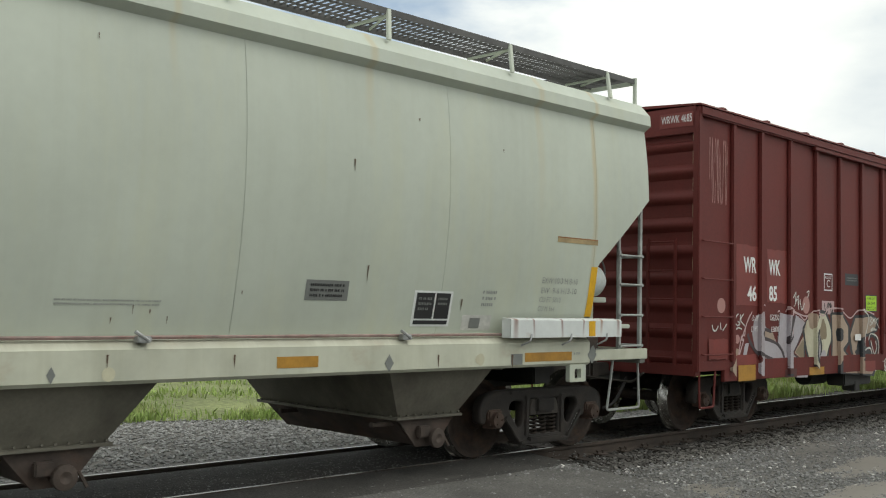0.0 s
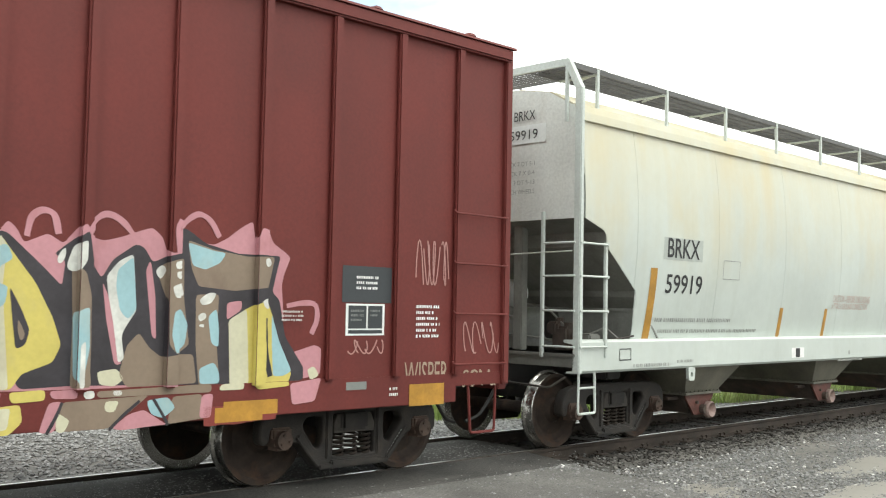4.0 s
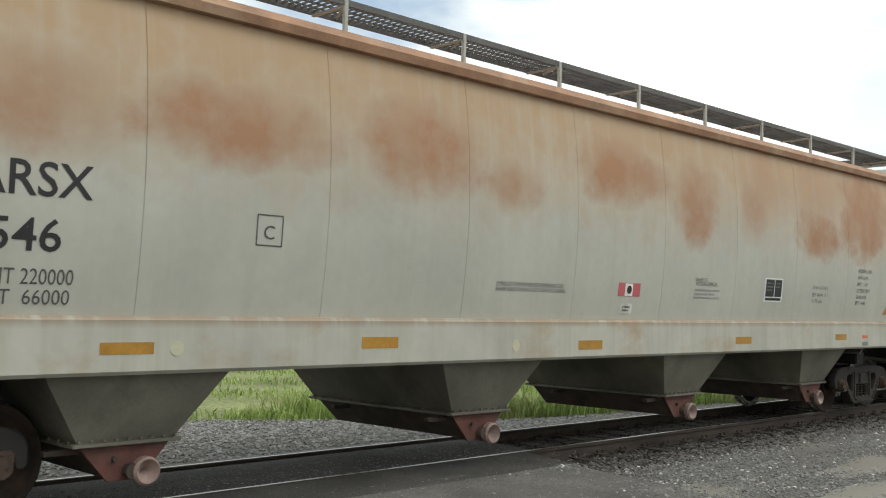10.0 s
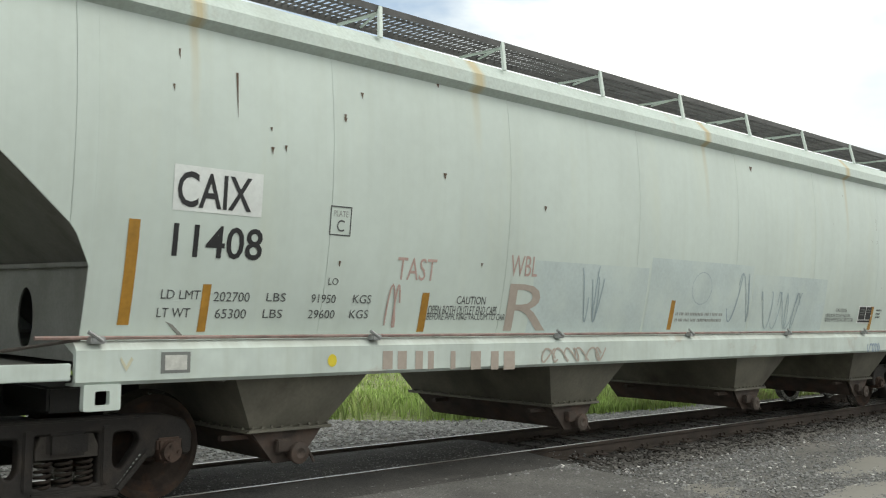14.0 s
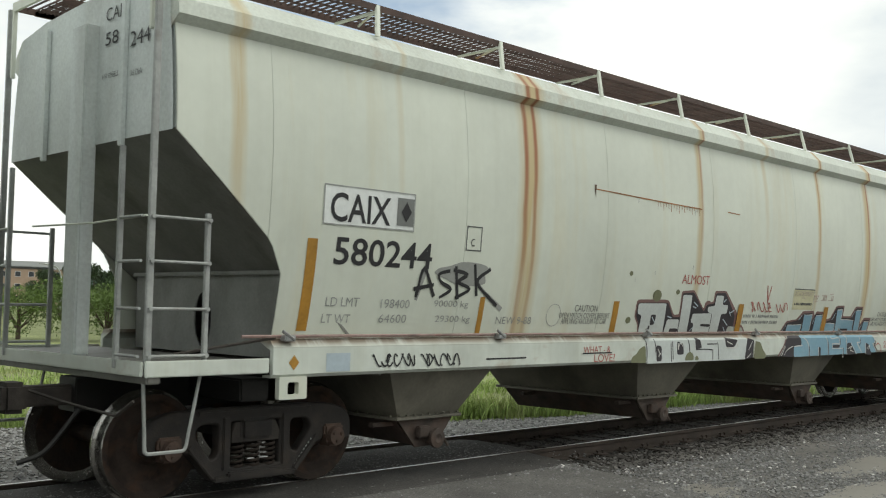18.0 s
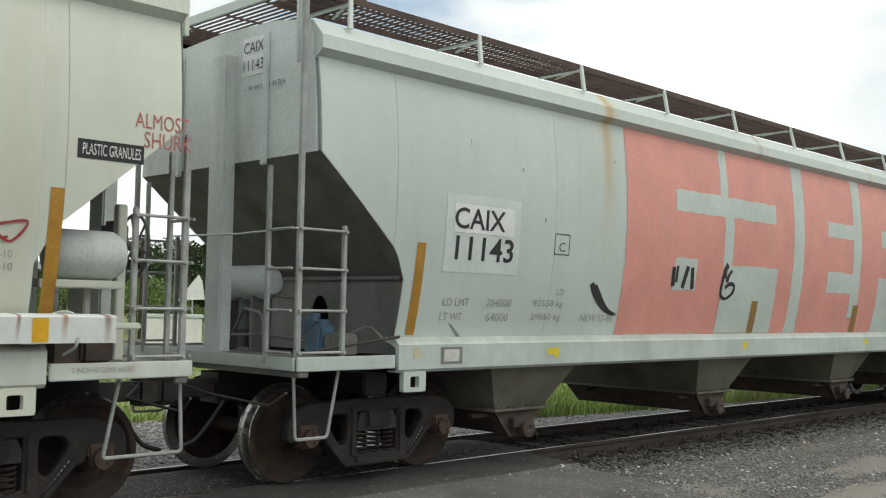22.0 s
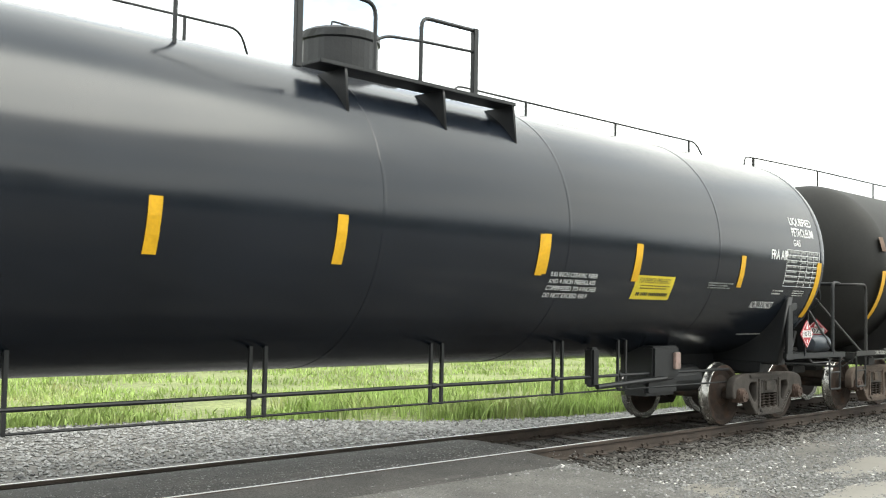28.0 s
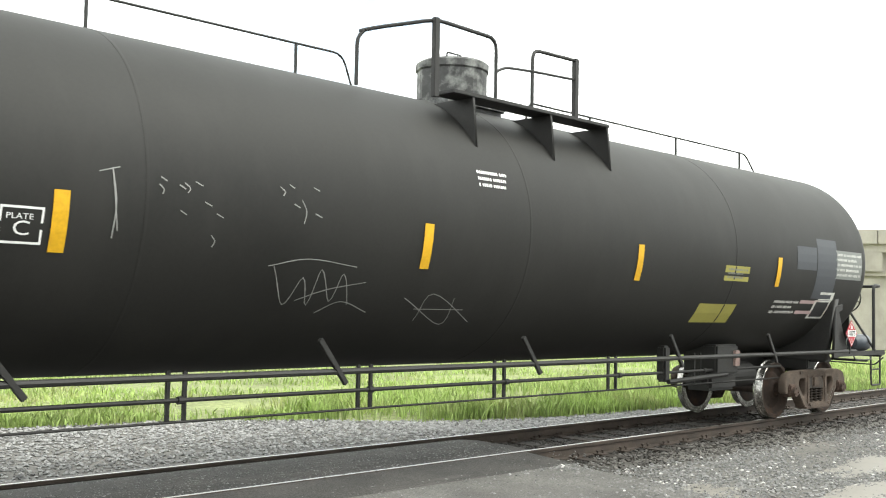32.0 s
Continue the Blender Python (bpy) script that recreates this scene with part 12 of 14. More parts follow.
stroke_on(hop_f, [(-2.09, 1.27), (-2.04, 1.32), (-1.98, 1.28)], 0.008, "white_worn", S_SN, 0.006)
stroke_on(hop_f, [(-2.09, 1.23), (-2.10, 1.32)], 0.008, "white_worn", S_SN, 0.006)
stroke_on(hop_f, [(-0.84, 1.33), (-0.69, 1.29)], 0.008, "white_worn", S_SN, 0.006)
stroke_on(hop_f, [(-0.03, 1.33), (-0.09, 1.09)], 0.008, "white_worn", S_SN, 0.006)
blob_on(hop_f, [(-3.18, 1.09), (-3.15, 1.16), (-3.05, 1.20), (-2.99, 1.26), (-2.87, 1.30), (-2.85, 1.26), (-2.84, 1.08)], "olive_paint", S_SN, 0.0055)
blob_on(hop_f, [(-1.94, 1.09), (-1.90, 1.17), (-1.81, 1.21), (-1.72, 1.17), (-1.71, 1.09)], "olive_paint", S_SN, 0.0055)
blob_on(hop_f, [(-1.69, 1.09), (-1.67, 1.14), (-1.61, 1.15), (-1.58, 1.09)], "olive_paint", S_SN, 0.0055)
blob_on(hop_f, [(-0.03, 1.33), (0.12, 1.31), (0.19, 1.21), (0.29, 1.13), (0.27, 1.07), (-0.06, 1.07), (-0.10, 1.14)], "olive_paint", S_SN, 0.0055)
stroke_on(hop_f, [(2.01, 2.02), (2.15, 2.03)], 0.004, "faint_red", S_N, 0.005)
stroke_on(hop_f, [(1.99, 1.93), (2.20, 1.95)], 0.004, "faint_red", S_N, 0.005)
stroke_on(hop_f, [(2.28, 2.04), (2.47, 2.05)], 0.004, "faint_red", S_N, 0.005)
stroke_on(hop_f, [(2.26, 1.96), (2.45, 1.97)], 0.004, "faint_red", S_N, 0.005)
stroke_on(hop_f, [(2.55, 2.06), (2.71, 2.07)], 0.004, "faint_red", S_N, 0.005)
stroke_on(hop_f, [(2.53, 1.96), (2.72, 1.97)], 0.004, "faint_red", S_N, 0.005)
stroke_on(hop_f, [(1.30, 2.12), (1.63, 2.12), (2.00, 2.12)], 0.009, "grey_ink", S_N, 0.008)
stroke_on(hop_f, [(2.00, 2.12), (2.00, 1.80)], 0.004, "grey_ink", S_N, 0.008)
# tall letters on the open-door car
blob_on(box_red_car, [(2.01, 2.01), (2.07, 2.14), (2.16, 2.19), (2.23, 2.16), (2.41, 2.24), (2.46, 2.31), (2.53, 2.25), (2.58, 2.15), (2.76, 2.23), (2.88, 2.16), (2.98, 2.28), (3.04, 2.33), (3.08, 2.23), (3.20, 2.20), (3.35, 2.24), (3.51, 2.30), (3.61, 2.33), (3.70, 2.26), (3.75, 2.13), (3.88, 2.15), (3.90, 2.27), (4.17, 2.22), (4.30, 2.28), (4.45, 2.39), (4.56, 2.45), (4.59, 2.29), (4.63, 2.40), (4.73, 2.37), (4.78, 2.27), (4.92, 2.19), (4.97, 2.15), (4.91, 2.02), (4.88, 1.91), (4.91, 1.60), (4.82, 1.52), (4.99, 1.30), (5.26, 1.37), (5.34, 1.34), (5.33, 1.10), (4.95, 1.04), (2.32, 1.07), (2.25, 1.11), (2.18, 1.41), (2.22, 1.47), (2.19, 1.65), (2.13, 1.83), (2.04, 1.89)], "pink_paint", S_BOX, 0.003)
stroke_on(box_red_car, [(2.60, 2.20), (2.63, 2.34), (2.71, 2.40), (2.80, 2.37), (2.84, 2.23)], 0.028, "pink_paint", S_BOX, 0.005)
stroke_on(box_red_car, [(3.05, 2.23), (3.12, 2.35), (3.22, 2.41), (3.35, 2.36), (3.47, 2.23)], 0.028, "pink_paint", S_BOX, 0.005)
stroke_on(box_red_car, [(3.83, 2.15), (3.85, 2.30), (3.92, 2.41), (4.03, 2.47), (4.14, 2.42), (4.23, 2.29)], 0.028, "pink_paint", S_BOX, 0.005)
stroke_on(box_red_car, [(4.94, 1.72), (5.13, 1.75), (5.26, 1.73), (5.28, 1.60), (5.22, 1.47)], 0.028, "pink_paint", S_BOX, 0.005)
stroke_on(box_red_car, [(2.07, 1.78), (2.03, 1.69), (2.06, 1.59), (2.10, 1.59), (2.11, 1.74), (2.07, 1.78)], 0.028, "pink_paint", S_BOX, 0.005)
stroke_on(box_red_car, [(3.83, 2.14), (3.81, 2.32), (3.84, 2.41)], 0.028, "pink_paint", S_BOX, 0.005)
stroke_on(box_red_car, [(2.16, 1.16), (2.14, 1.29), (2.19, 1.33)], 0.028, "pink_paint", S_BOX, 0.005)
stroke_on(box_red_car, [(2.11, 1.08), (2.12, 1.23)], 0.028, "pink_paint", S_BOX, 0.005)
blob_on(box_red_car, [(3.10, 2.17), (3.22, 2.20), (3.30, 2.11), (3.16, 1.91), (3.13, 2.04)], "pink_paint", S_BOX, 0.0065)
blob_on(box_red_car, [(2.12, 2.09), (2.40, 2.23), (2.46, 2.22), (2.71, 2.00), (2.88, 1.84), (2.90, 2.03), (2.81, 2.08), (2.92, 2.17), (3.06, 2.27), (3.10, 2.04), (3.19, 1.91), (3.28, 2.06), (3.47, 2.19), (3.54, 2.17), (3.62, 2.05), (3.75, 2.11), (3.88, 2.14), (3.87, 2.35), (3.94, 2.33), (4.10, 2.23), (4.42, 2.16), (4.86, 2.16), (4.78, 1.84), (4.86, 1.77), (4.93, 1.45), (5.14, 1.17), (5.14, 1.06), (4.95, 1.03), (2.98, 1.09), (2.59, 1.08), (2.54, 1.16), (2.33, 1.07), (2.27, 1.40), (2.20, 1.74)], "outline_black", S_BOX, 0.007)
blob_on(box_red_car, [(2.17, 2.07), (2.41, 2.20), (2.52, 2.06), (2.68, 1.86), (2.82, 1.60), (2.89, 1.40), (2.83, 1.27), (2.60, 1.19), (2.53, 1.08), (2.34, 1.08), (2.30, 1.40), (2.24, 1.72)], "yellow_paint", S_BOX, 0.01)
blob_on(box_red_car, [(2.17, 2.07), (2.41, 2.20), (2.46, 2.13), (2.44, 1.83), (2.48, 1.40), (2.51, 1.08), (2.34, 1.08), (2.30, 1.40), (2.23, 1.74)], "cream", S_BOX, 0.012)
blob_on(box_red_car, [(2.23, 1.99), (2.34, 2.10), (2.46, 2.14), (2.51, 2.03), (2.40, 1.96), (2.27, 1.93)], "sky_paint", S_BOX, 0.014)
blob_on(box_red_car, [(2.24, 1.82), (2.38, 1.86), (2.48, 1.83), (2.46, 1.69), (2.36, 1.65), (2.25, 1.73)], "sky_paint", S_BOX, 0.014)
blob_on(box_red_car, [(2.49, 1.83), (2.58, 1.67), (2.65, 1.51), (2.62, 1.40), (2.55, 1.37), (2.52, 1.59)], "outline_black", S_BOX, 0.014)
blob_on(box_red_car, [(2.56, 1.60), (2.62, 1.48), (2.59, 1.42), (2.56, 1.50)], "brown_paint", S_BOX, 0.016)
blob_on(box_red_car, [(2.95, 2.00), (3.04, 1.96), (3.09, 1.78), (3.10, 1.40), (3.14, 1.08), (2.97, 1.07), (2.97, 1.59)], "brown_paint", S_BOX, 0.01)
blob_on(box_red_car, [(2.91, 2.01), (2.96, 2.15), (3.05, 2.20), (3.05, 2.04), (2.99, 1.95), (2.92, 1.96)], "white_worn", S_BOX, 0.012)
blob_on(box_red_car, [(2.83, 2.03), (2.85, 2.09), (2.90, 2.14), (2.90, 2.06), (2.86, 2.00)], "white_worn", S_BOX, 0.012)
blob_on(box_red_car, [(2.97, 1.64), (3.08, 1.69), (3.09, 1.37), (3.04, 1.09), (2.99, 1.14)], "sky_paint", S_BOX, 0.012)
blob_on(box_red_car, [(3.02, 1.40), (3.06, 1.43), (3.06, 1.07), (3.02, 1.07)], "white_worn", S_BOX, 0.014)
blob_on(box_red_car, [(3.18, 1.19), (3.34, 1.21), (3.41, 1.13), (3.33, 1.07), (3.20, 1.09)], "cream", S_BOX, 0.01)
blob_on(box_red_car, [(3.20, 1.88), (3.25, 1.78), (3.36, 1.40), (3.38, 1.24), (3.32, 1.24), (3.24, 1.59)], "pink_paint", S_BOX, 0.01)
blob_on(box_red_car, [(3.23, 1.93), (3.33, 2.05), (3.45, 2.11), (3.47, 1.91), (3.49, 1.66), (3.42, 1.56), (3.37, 1.47), (3.40, 1.28), (3.35, 1.25), (3.30, 1.56), (3.25, 1.78)], "white_worn", S_BOX, 0.012)
blob_on(box_red_car, [(3.32, 1.98), (3.45, 2.09), (3.47, 1.89), (3.49, 1.67), (3.42, 1.59), (3.35, 1.66), (3.31, 1.85)], "sky_paint", S_BOX, 0.014)
blob_on(box_red_car, [(3.42, 1.39), (3.52, 1.49), (3.61, 1.37), (3.72, 1.29), (3.85, 1.31), (4.01, 1.31), (4.05, 1.07), (3.43, 1.06), (3.36, 1.16)], "brown_paint", S_BOX, 0.01)
blob_on(box_red_car, [(3.56, 1.99), (3.60, 2.07), (3.65, 1.79), (3.67, 1.43), (3.63, 1.46)], "pink_paint", S_BOX, 0.01)
blob_on(box_red_car, [(3.65, 2.00), (3.77, 2.07), (3.90, 2.10), (3.91, 1.76), (3.97, 1.39), (3.85, 1.30), (3.76, 1.39), (3.75, 1.76)], "brown_paint", S_BOX, 0.01)
blob_on(box_red_car, [(3.64, 1.98), (3.70, 2.04), (3.75, 2.00), (3.69, 1.91)], "white_worn", S_BOX, 0.012)
blob_on(box_red_car, [(3.79, 2.06), (3.87, 2.08), (3.87, 2.01), (3.80, 2.00)], "white_worn", S_BOX, 0.012)
blob_on(box_red_car, [(3.80, 1.98), (3.88, 1.99), (3.88, 1.93), (3.82, 1.92)], "white_worn", S_BOX, 0.012)
blob_on(box_red_car, [(3.77, 1.86), (3.88, 1.90), (3.91, 1.79), (3.81, 1.76)], "white_worn", S_BOX, 0.012)
blob_on(box_red_car, [(3.80, 1.66), (3.88, 1.69), (3.95, 1.56), (3.93, 1.39), (3.83, 1.31), (3.78, 1.46)], "sky_paint", S_BOX, 0.012)
blob_on(box_red_car, [(3.93, 2.25), (4.19, 2.18), (4.51, 2.14), (4.80, 2.15), (4.74, 1.88), (4.40, 1.84), (4.04, 1.87), (3.97, 2.02)], "brown_paint", S_BOX, 0.01)
blob_on(box_red_car, [(3.93, 2.23), (4.19, 2.17), (4.30, 2.16), (4.24, 2.07), (4.10, 2.01), (3.98, 2.04)], "sky_paint", S_BOX, 0.012)
blob_on(box_red_car, [(4.66, 2.13), (4.75, 2.14), (4.77, 2.07), (4.68, 2.05)], "white_worn", S_BOX, 0.012)
blob_on(box_red_car, [(4.02, 1.80), (4.24, 1.81), (4.23, 1.39), (4.27, 1.06), (4.07, 1.05), (4.03, 1.39)], "brown_paint", S_BOX, 0.01)
blob_on(box_red_car, [(4.05, 1.76), (4.14, 1.82), (4.22, 1.82), (4.17, 1.73), (4.08, 1.71)], "white_worn", S_BOX, 0.012)
blob_on(box_red_car, [(4.04, 1.63), (4.11, 1.66), (4.13, 1.61), (4.06, 1.57)], "white_worn", S_BOX, 0.012)
blob_on(box_red_car, [(4.04, 1.55), (4.11, 1.56), (4.10, 1.52)], "white_worn", S_BOX, 0.012)
blob_on(box_red_car, [(4.14, 1.62), (4.22, 1.69), (4.25, 1.52), (4.25, 1.36), (4.18, 1.39)], "sky_paint", S_BOX, 0.012)
blob_on(box_red_car, [(4.07, 1.19), (4.21, 1.24), (4.26, 1.16), (4.27, 1.06), (4.08, 1.06)], "sky_paint", S_BOX, 0.012)
blob_on(box_red_car, [(4.34, 1.59), (4.52, 1.69), (4.72, 1.78), (4.79, 1.63), (4.86, 1.40), (5.01, 1.12), (4.97, 1.03), (4.37, 1.03)], "yellow_paint", S_BOX, 0.01)
blob_on(box_red_car, [(4.34, 1.59), (4.52, 1.69), (4.54, 1.39), (4.56, 1.04), (4.37, 1.03)], "cream", S_BOX, 0.012)
blob_on(box_red_car, [(4.32, 1.74), (4.47, 1.76), (4.47, 1.68), (4.32, 1.59)], "pink_paint", S_BOX, 0.01)
blob_on(box_red_car, [(4.64, 1.76), (4.72, 1.79), (4.76, 1.69), (4.68, 1.69)], "white_worn", S_BOX, 0.012)
blob_on(box_red_car, [(4.78, 1.65), (4.87, 1.40), (5.01, 1.14), (4.92, 1.10), (4.81, 1.10), (4.79, 1.38)], "sky_paint", S_BOX, 0.012)
stroke_on(box_red_car, [(4.71, 1.61), (4.73, 1.31), (4.78, 1.10)], 0.03, "outline_black", S_BOX, 0.014)
blob_on(box_red_car, [(5.18, 1.15), (5.26, 1.18), (5.32, 1.09), (5.22, 1.05)], "cream", S_BOX, 0.01)
blob_on(box_red_car, [(2.25, 1.07), (2.45, 1.08), (2.46, 1.02), (2.20, 1.01)], "pink_paint", S_SB, 0.004)
blob_on(box_red_car, [(2.51, 1.06), (2.78, 1.07), (2.78, 0.99), (2.53, 0.98)], "yellow_paint", S_SB, 0.004)
blob_on(box_red_car, [(2.81, 1.06), (3.03, 1.06), (3.03, 0.99), (2.83, 1.00)], "pink_paint", S_SB, 0.004)
blob_on(box_red_car, [(3.07, 1.04), (3.16, 1.05), (3.17, 0.99), (3.09, 0.98)], "white_worn", S_SB, 0.004)
blob_on(box_red_car, [(3.18, 1.04), (4.19, 1.06), (4.19, 0.99), (3.19, 0.99)], "brown_paint", S_SB, 0.004)
blob_on(box_red_car, [(4.28, 1.05), (4.51, 1.06), (4.51, 1.00), (4.26, 1.00)], "cream", S_SB, 0.004)
blob_on(box_red_car, [(4.60, 1.05), (4.98, 1.05), (4.98, 1.01), (4.65, 0.99)], "yellow_paint", S_SB, 0.004)
blob_on(box_red_car, [(3.31, 1.04), (3.39, 1.04), (3.39, 1.00), (3.32, 1.00)], "white_worn", S_SB, 0.004)
blob_on(box_red_car, [(2.33, 0.95), (2.60, 0.97), (2.62, 0.84), (2.52, 0.75), (2.39, 0.76), (2.31, 0.85)], "yellow_paint", S_SB, 0.002)
blob_on(box_red_car, [(2.40, 0.94), (2.53, 0.95), (2.51, 0.79), (2.42, 0.79)], "cream", S_SB, 0.004)
blob_on(box_red_car, [(2.81, 0.97), (2.91, 0.98), (2.86, 0.75), (2.74, 0.75)], "pink_paint", S_SB, 0.002)
blob_on(box_red_car, [(2.91, 0.97), (3.62, 0.99), (3.38, 0.81), (3.28, 0.75), (2.88, 0.75)], "brown_paint", S_SB, 0.002)
blob_on(box_red_car, [(2.87, 0.90), (2.98, 0.83), (2.93, 0.74), (2.87, 0.75)], "cream", S_SB, 0.004)
blob_on(box_red_car, [(3.31, 0.75), (3.45, 0.85), (3.58, 0.88), (3.75, 0.77), (3.79, 0.75), (3.38, 0.73)], "pink_paint", S_SB, 0.003)
blob_on(box_red_car, [(3.60, 0.95), (3.79, 0.97), (3.86, 0.88), (3.75, 0.80), (3.64, 0.84)], "sky_paint", S_SB, 0.004)
blob_on(box_red_car, [(3.83, 0.97), (4.10, 0.98), (4.15, 0.78), (3.79, 0.75)], "brown_paint", S_SB, 0.0025)
blob_on(box_red_car, [(4.10, 0.97), (4.21, 0.98), (4.19, 0.78), (4.08, 0.78)], "pink_paint", S_SB, 0.003)
blob_on(box_red_car, [(4.99, 1.03), (5.34, 1.07), (5.27, 0.86), (5.02, 0.84)], "pink_paint", S_SB, 0.002)
blob_on(box_red_car, [(2.03, 0.91), (2.17, 0.95), (2.19, 0.78), (2.03, 0.76)], "pink_paint", S_SB, 0.0015)
blob_on(box_red_car, [(3.25, 0.96), (3.37, 0.96), (3.33, 0.87), (3.25, 0.88)], "cream", S_SB, 0.004)
stroke_on(box_red_car, [(2.91, 0.97), (2.87, 0.87), (2.80, 0.74)], 0.015, "outline_black", S_SB, 0.006)
stroke_on(box_red_car, [(3.54, 0.95), (3.41, 0.85), (3.29, 0.74)], 0.015, "outline_black", S_SB, 0.006)
stroke_on(box_red_car, [(3.66, 0.96), (3.77, 0.79), (3.79, 0.74)], 0.015, "outline_black", S_SB, 0.006)
blob_on(box_red_car, [(-6.75, 1.23), (-6.65, 1.20), (-6.74, 1.02), (-6.78, 0.78), (-6.87, 0.84), (-6.97, 0.93), (-6.86, 1.06)], "tan", S_BOX, 0.003)
blob_on(box_red_car, [(-6.56, 1.11), (-6.50, 1.29), (-6.38, 1.30), (-6.46, 1.11)], "lilac", S_BOX, 0.004)
blob_on(box_red_car, [(-6.29, 1.43), (-6.23, 1.63), (-6.06, 1.76), (-5.90, 1.75), (-5.89, 1.53), (-5.69, 1.48), (-5.51, 1.26), (-5.43, 1.75), (-5.09, 1.71), (-5.15, 1.42), (-4.89, 1.72), (-4.55, 1.60), (-4.84, 1.27), (-5.00, 1.12), (-4.49, 0.91), (-4.47, 0.73), (-4.86, 0.74), (-5.21, 0.90), (-5.30, 0.77), (-5.90, 0.78), (-6.11, 0.82), (-6.14, 0.99), (-6.04, 1.04), (-6.22, 1.24)], "lilac", S_BOX, 0.004)
blob_on(box_red_car, [(-4.94, 1.13), (-4.63, 1.39), (-4.58, 1.09), (-4.71, 1.03)], "tan", S_BOX, 0.007)
blob_on(box_red_car, [(-5.99, 0.98), (-5.86, 1.05), (-5.61, 1.01), (-5.56, 0.96), (-5.67, 0.91), (-5.85, 0.93)], "tan", S_BOX, 0.007)
blob_on(box_red_car, [(-6.04, 1.44), (-5.90, 1.48), (-5.65, 1.45), (-5.57, 1.31), (-5.74, 1.32), (-5.96, 1.37)], "tan", S_BOX, 0.007)
stroke_on(box_red_car, [(-6.43, 1.43), (-6.34, 1.30), (-6.16, 1.16), (-5.86, 1.09), (-5.61, 1.02), (-5.55, 0.96), (-5.67, 0.91), (-5.85, 0.93), (-5.95, 0.98)], 0.034, "outline_brown", S_BOX, 0.009)
stroke_on(box_red_car, [(-5.69, 1.46), (-5.90, 1.49), (-6.02, 1.44), (-5.96, 1.37), (-5.74, 1.33), (-5.51, 1.27), (-5.35, 1.16), (-5.27, 1.01), (-5.29, 0.89)], 0.03, "outline_brown", S_BOX, 0.009)
stroke_on(box_red_car, [(-5.09, 1.70), (-5.14, 1.47), (-5.20, 1.28)], 0.024, "outline_brown", S_BOX, 0.009)
stroke_on(box_red_car, [(-5.20, 1.28), (-5.06, 1.42), (-4.91, 1.70)], 0.024, "outline_brown", S_BOX, 0.009)
stroke_on(box_red_car, [(-4.55, 1.59), (-4.81, 1.28), (-5.00, 1.12)], 0.014, "outline_brown", S_BOX, 0.009)
stroke_on(box_red_car, [(-5.00, 1.12), (-4.73, 1.01), (-4.49, 0.91)], 0.014, "outline_brown", S_BOX, 0.009)
stroke_on(box_red_car, [(-5.21, 0.95), (-5.28, 0.86), (-4.94, 0.85), (-4.86, 0.79)], 0.05, "box_maroon", S_BOX, 0.01)
stroke_on(box_red_car, [(-5.43, 1.73), (-5.46, 1.48), (-5.51, 1.26)], 0.01, "outline_brown", S_BOX, 0.009)
stroke_on(box_red_car, [(-6.69, 1.13), (-6.61, 1.39), (-6.52, 1.41), (-6.50, 1.50), (-6.43, 1.62), (-6.35, 1.72)], 0.014, "pale_pink", S_BOX, 0.012)
stroke_on(box_red_car, [(-5.25, 1.76), (-5.16, 1.82), (-5.07, 1.80), (-4.98, 1.76)], 0.014, "pale_pink", S_BOX, 0.012)
stroke_on(box_red_car, [(-5.09, 1.42), (-5.04, 1.63), (-4.96, 1.74)], 0.014, "pale_pink", S_BOX, 0.012)
stroke_on(box_red_car, [(-4.96, 1.76), (-4.78, 1.72), (-4.60, 1.64), (-4.49, 1.70)], 0.014, "pale_pink", S_BOX, 0.012)
stroke_on(box_red_car, [(-5.98, 1.87), (-5.89, 1.85)], 0.014, "pale_pink", S_BOX, 0.012)
stroke_on(box_red_car, [(-5.50, 1.76), (-5.43, 1.78)], 0.014, "pale_pink", S_BOX, 0.012)
stroke_on(box_red_car, [(-6.71, 1.72), (-6.76, 1.69), (-6.80, 1.62), (-6.77, 1.57), (-6.72, 1.55), (-6.68, 1.59), (-6.73, 1.61)], 0.013, "white_worn", S_BOX, 0.02)
stroke_on(box_red_car, [(-6.65, 1.71), (-6.67, 1.55)], 0.013, "white_worn", S_BOX, 0.02)
stroke_on(box_red_car, [(-6.56, 1.72), (-6.64, 1.63), (-6.52, 1.54)], 0.013, "white_worn", S_BOX, 0.02)
stroke_on(box_red_car, [(-6.77, 1.50), (-6.70, 1.52), (-6.61, 1.50)], 0.013, "white_worn", S_BOX, 0.02)
stroke_on(box_red_car, [(-7.44, 1.56), (-7.41, 1.49), (-7.34, 1.48), (-7.27, 1.55)], 0.013, "white_worn", S_BOX, 0.02)
stroke_on(box_red_car, [(-7.20, 1.49), (-7.22, 1.59)], 0.013, "white_worn", S_BOX, 0.02)
stroke_on(box_red_car, [(-7.15, 1.48), (-7.04, 1.57)], 0.013, "white_worn", S_BOX, 0.02)
stroke_on(box_red_car, [(-4.50, 1.64), (-4.60, 1.20), (-4.56, 0.92)], 0.025, "dark_patch", S_BOX, 0.008)
blob_on(box_red_car, [(-4.91, 1.14), (-4.63, 1.33), (-4.57, 0.98)], "tan_dirty", S_BOX, 0.008)
blob_on(box_red_car, [(-5.16, 0.90), (-4.81, 0.86), (-4.84, 0.75), (-5.25, 0.79)], "dark_patch", S_BOX, 0.008)
spot_on(box_red_car, -4.61, -3.57, 0.82, 1.80, "dark_patch", S_BOX, 0.006)
spot_on(box_red_car, -4.56, -3.63, 0.86, 1.76, "pale_yellow", S_BOX, 0.009)
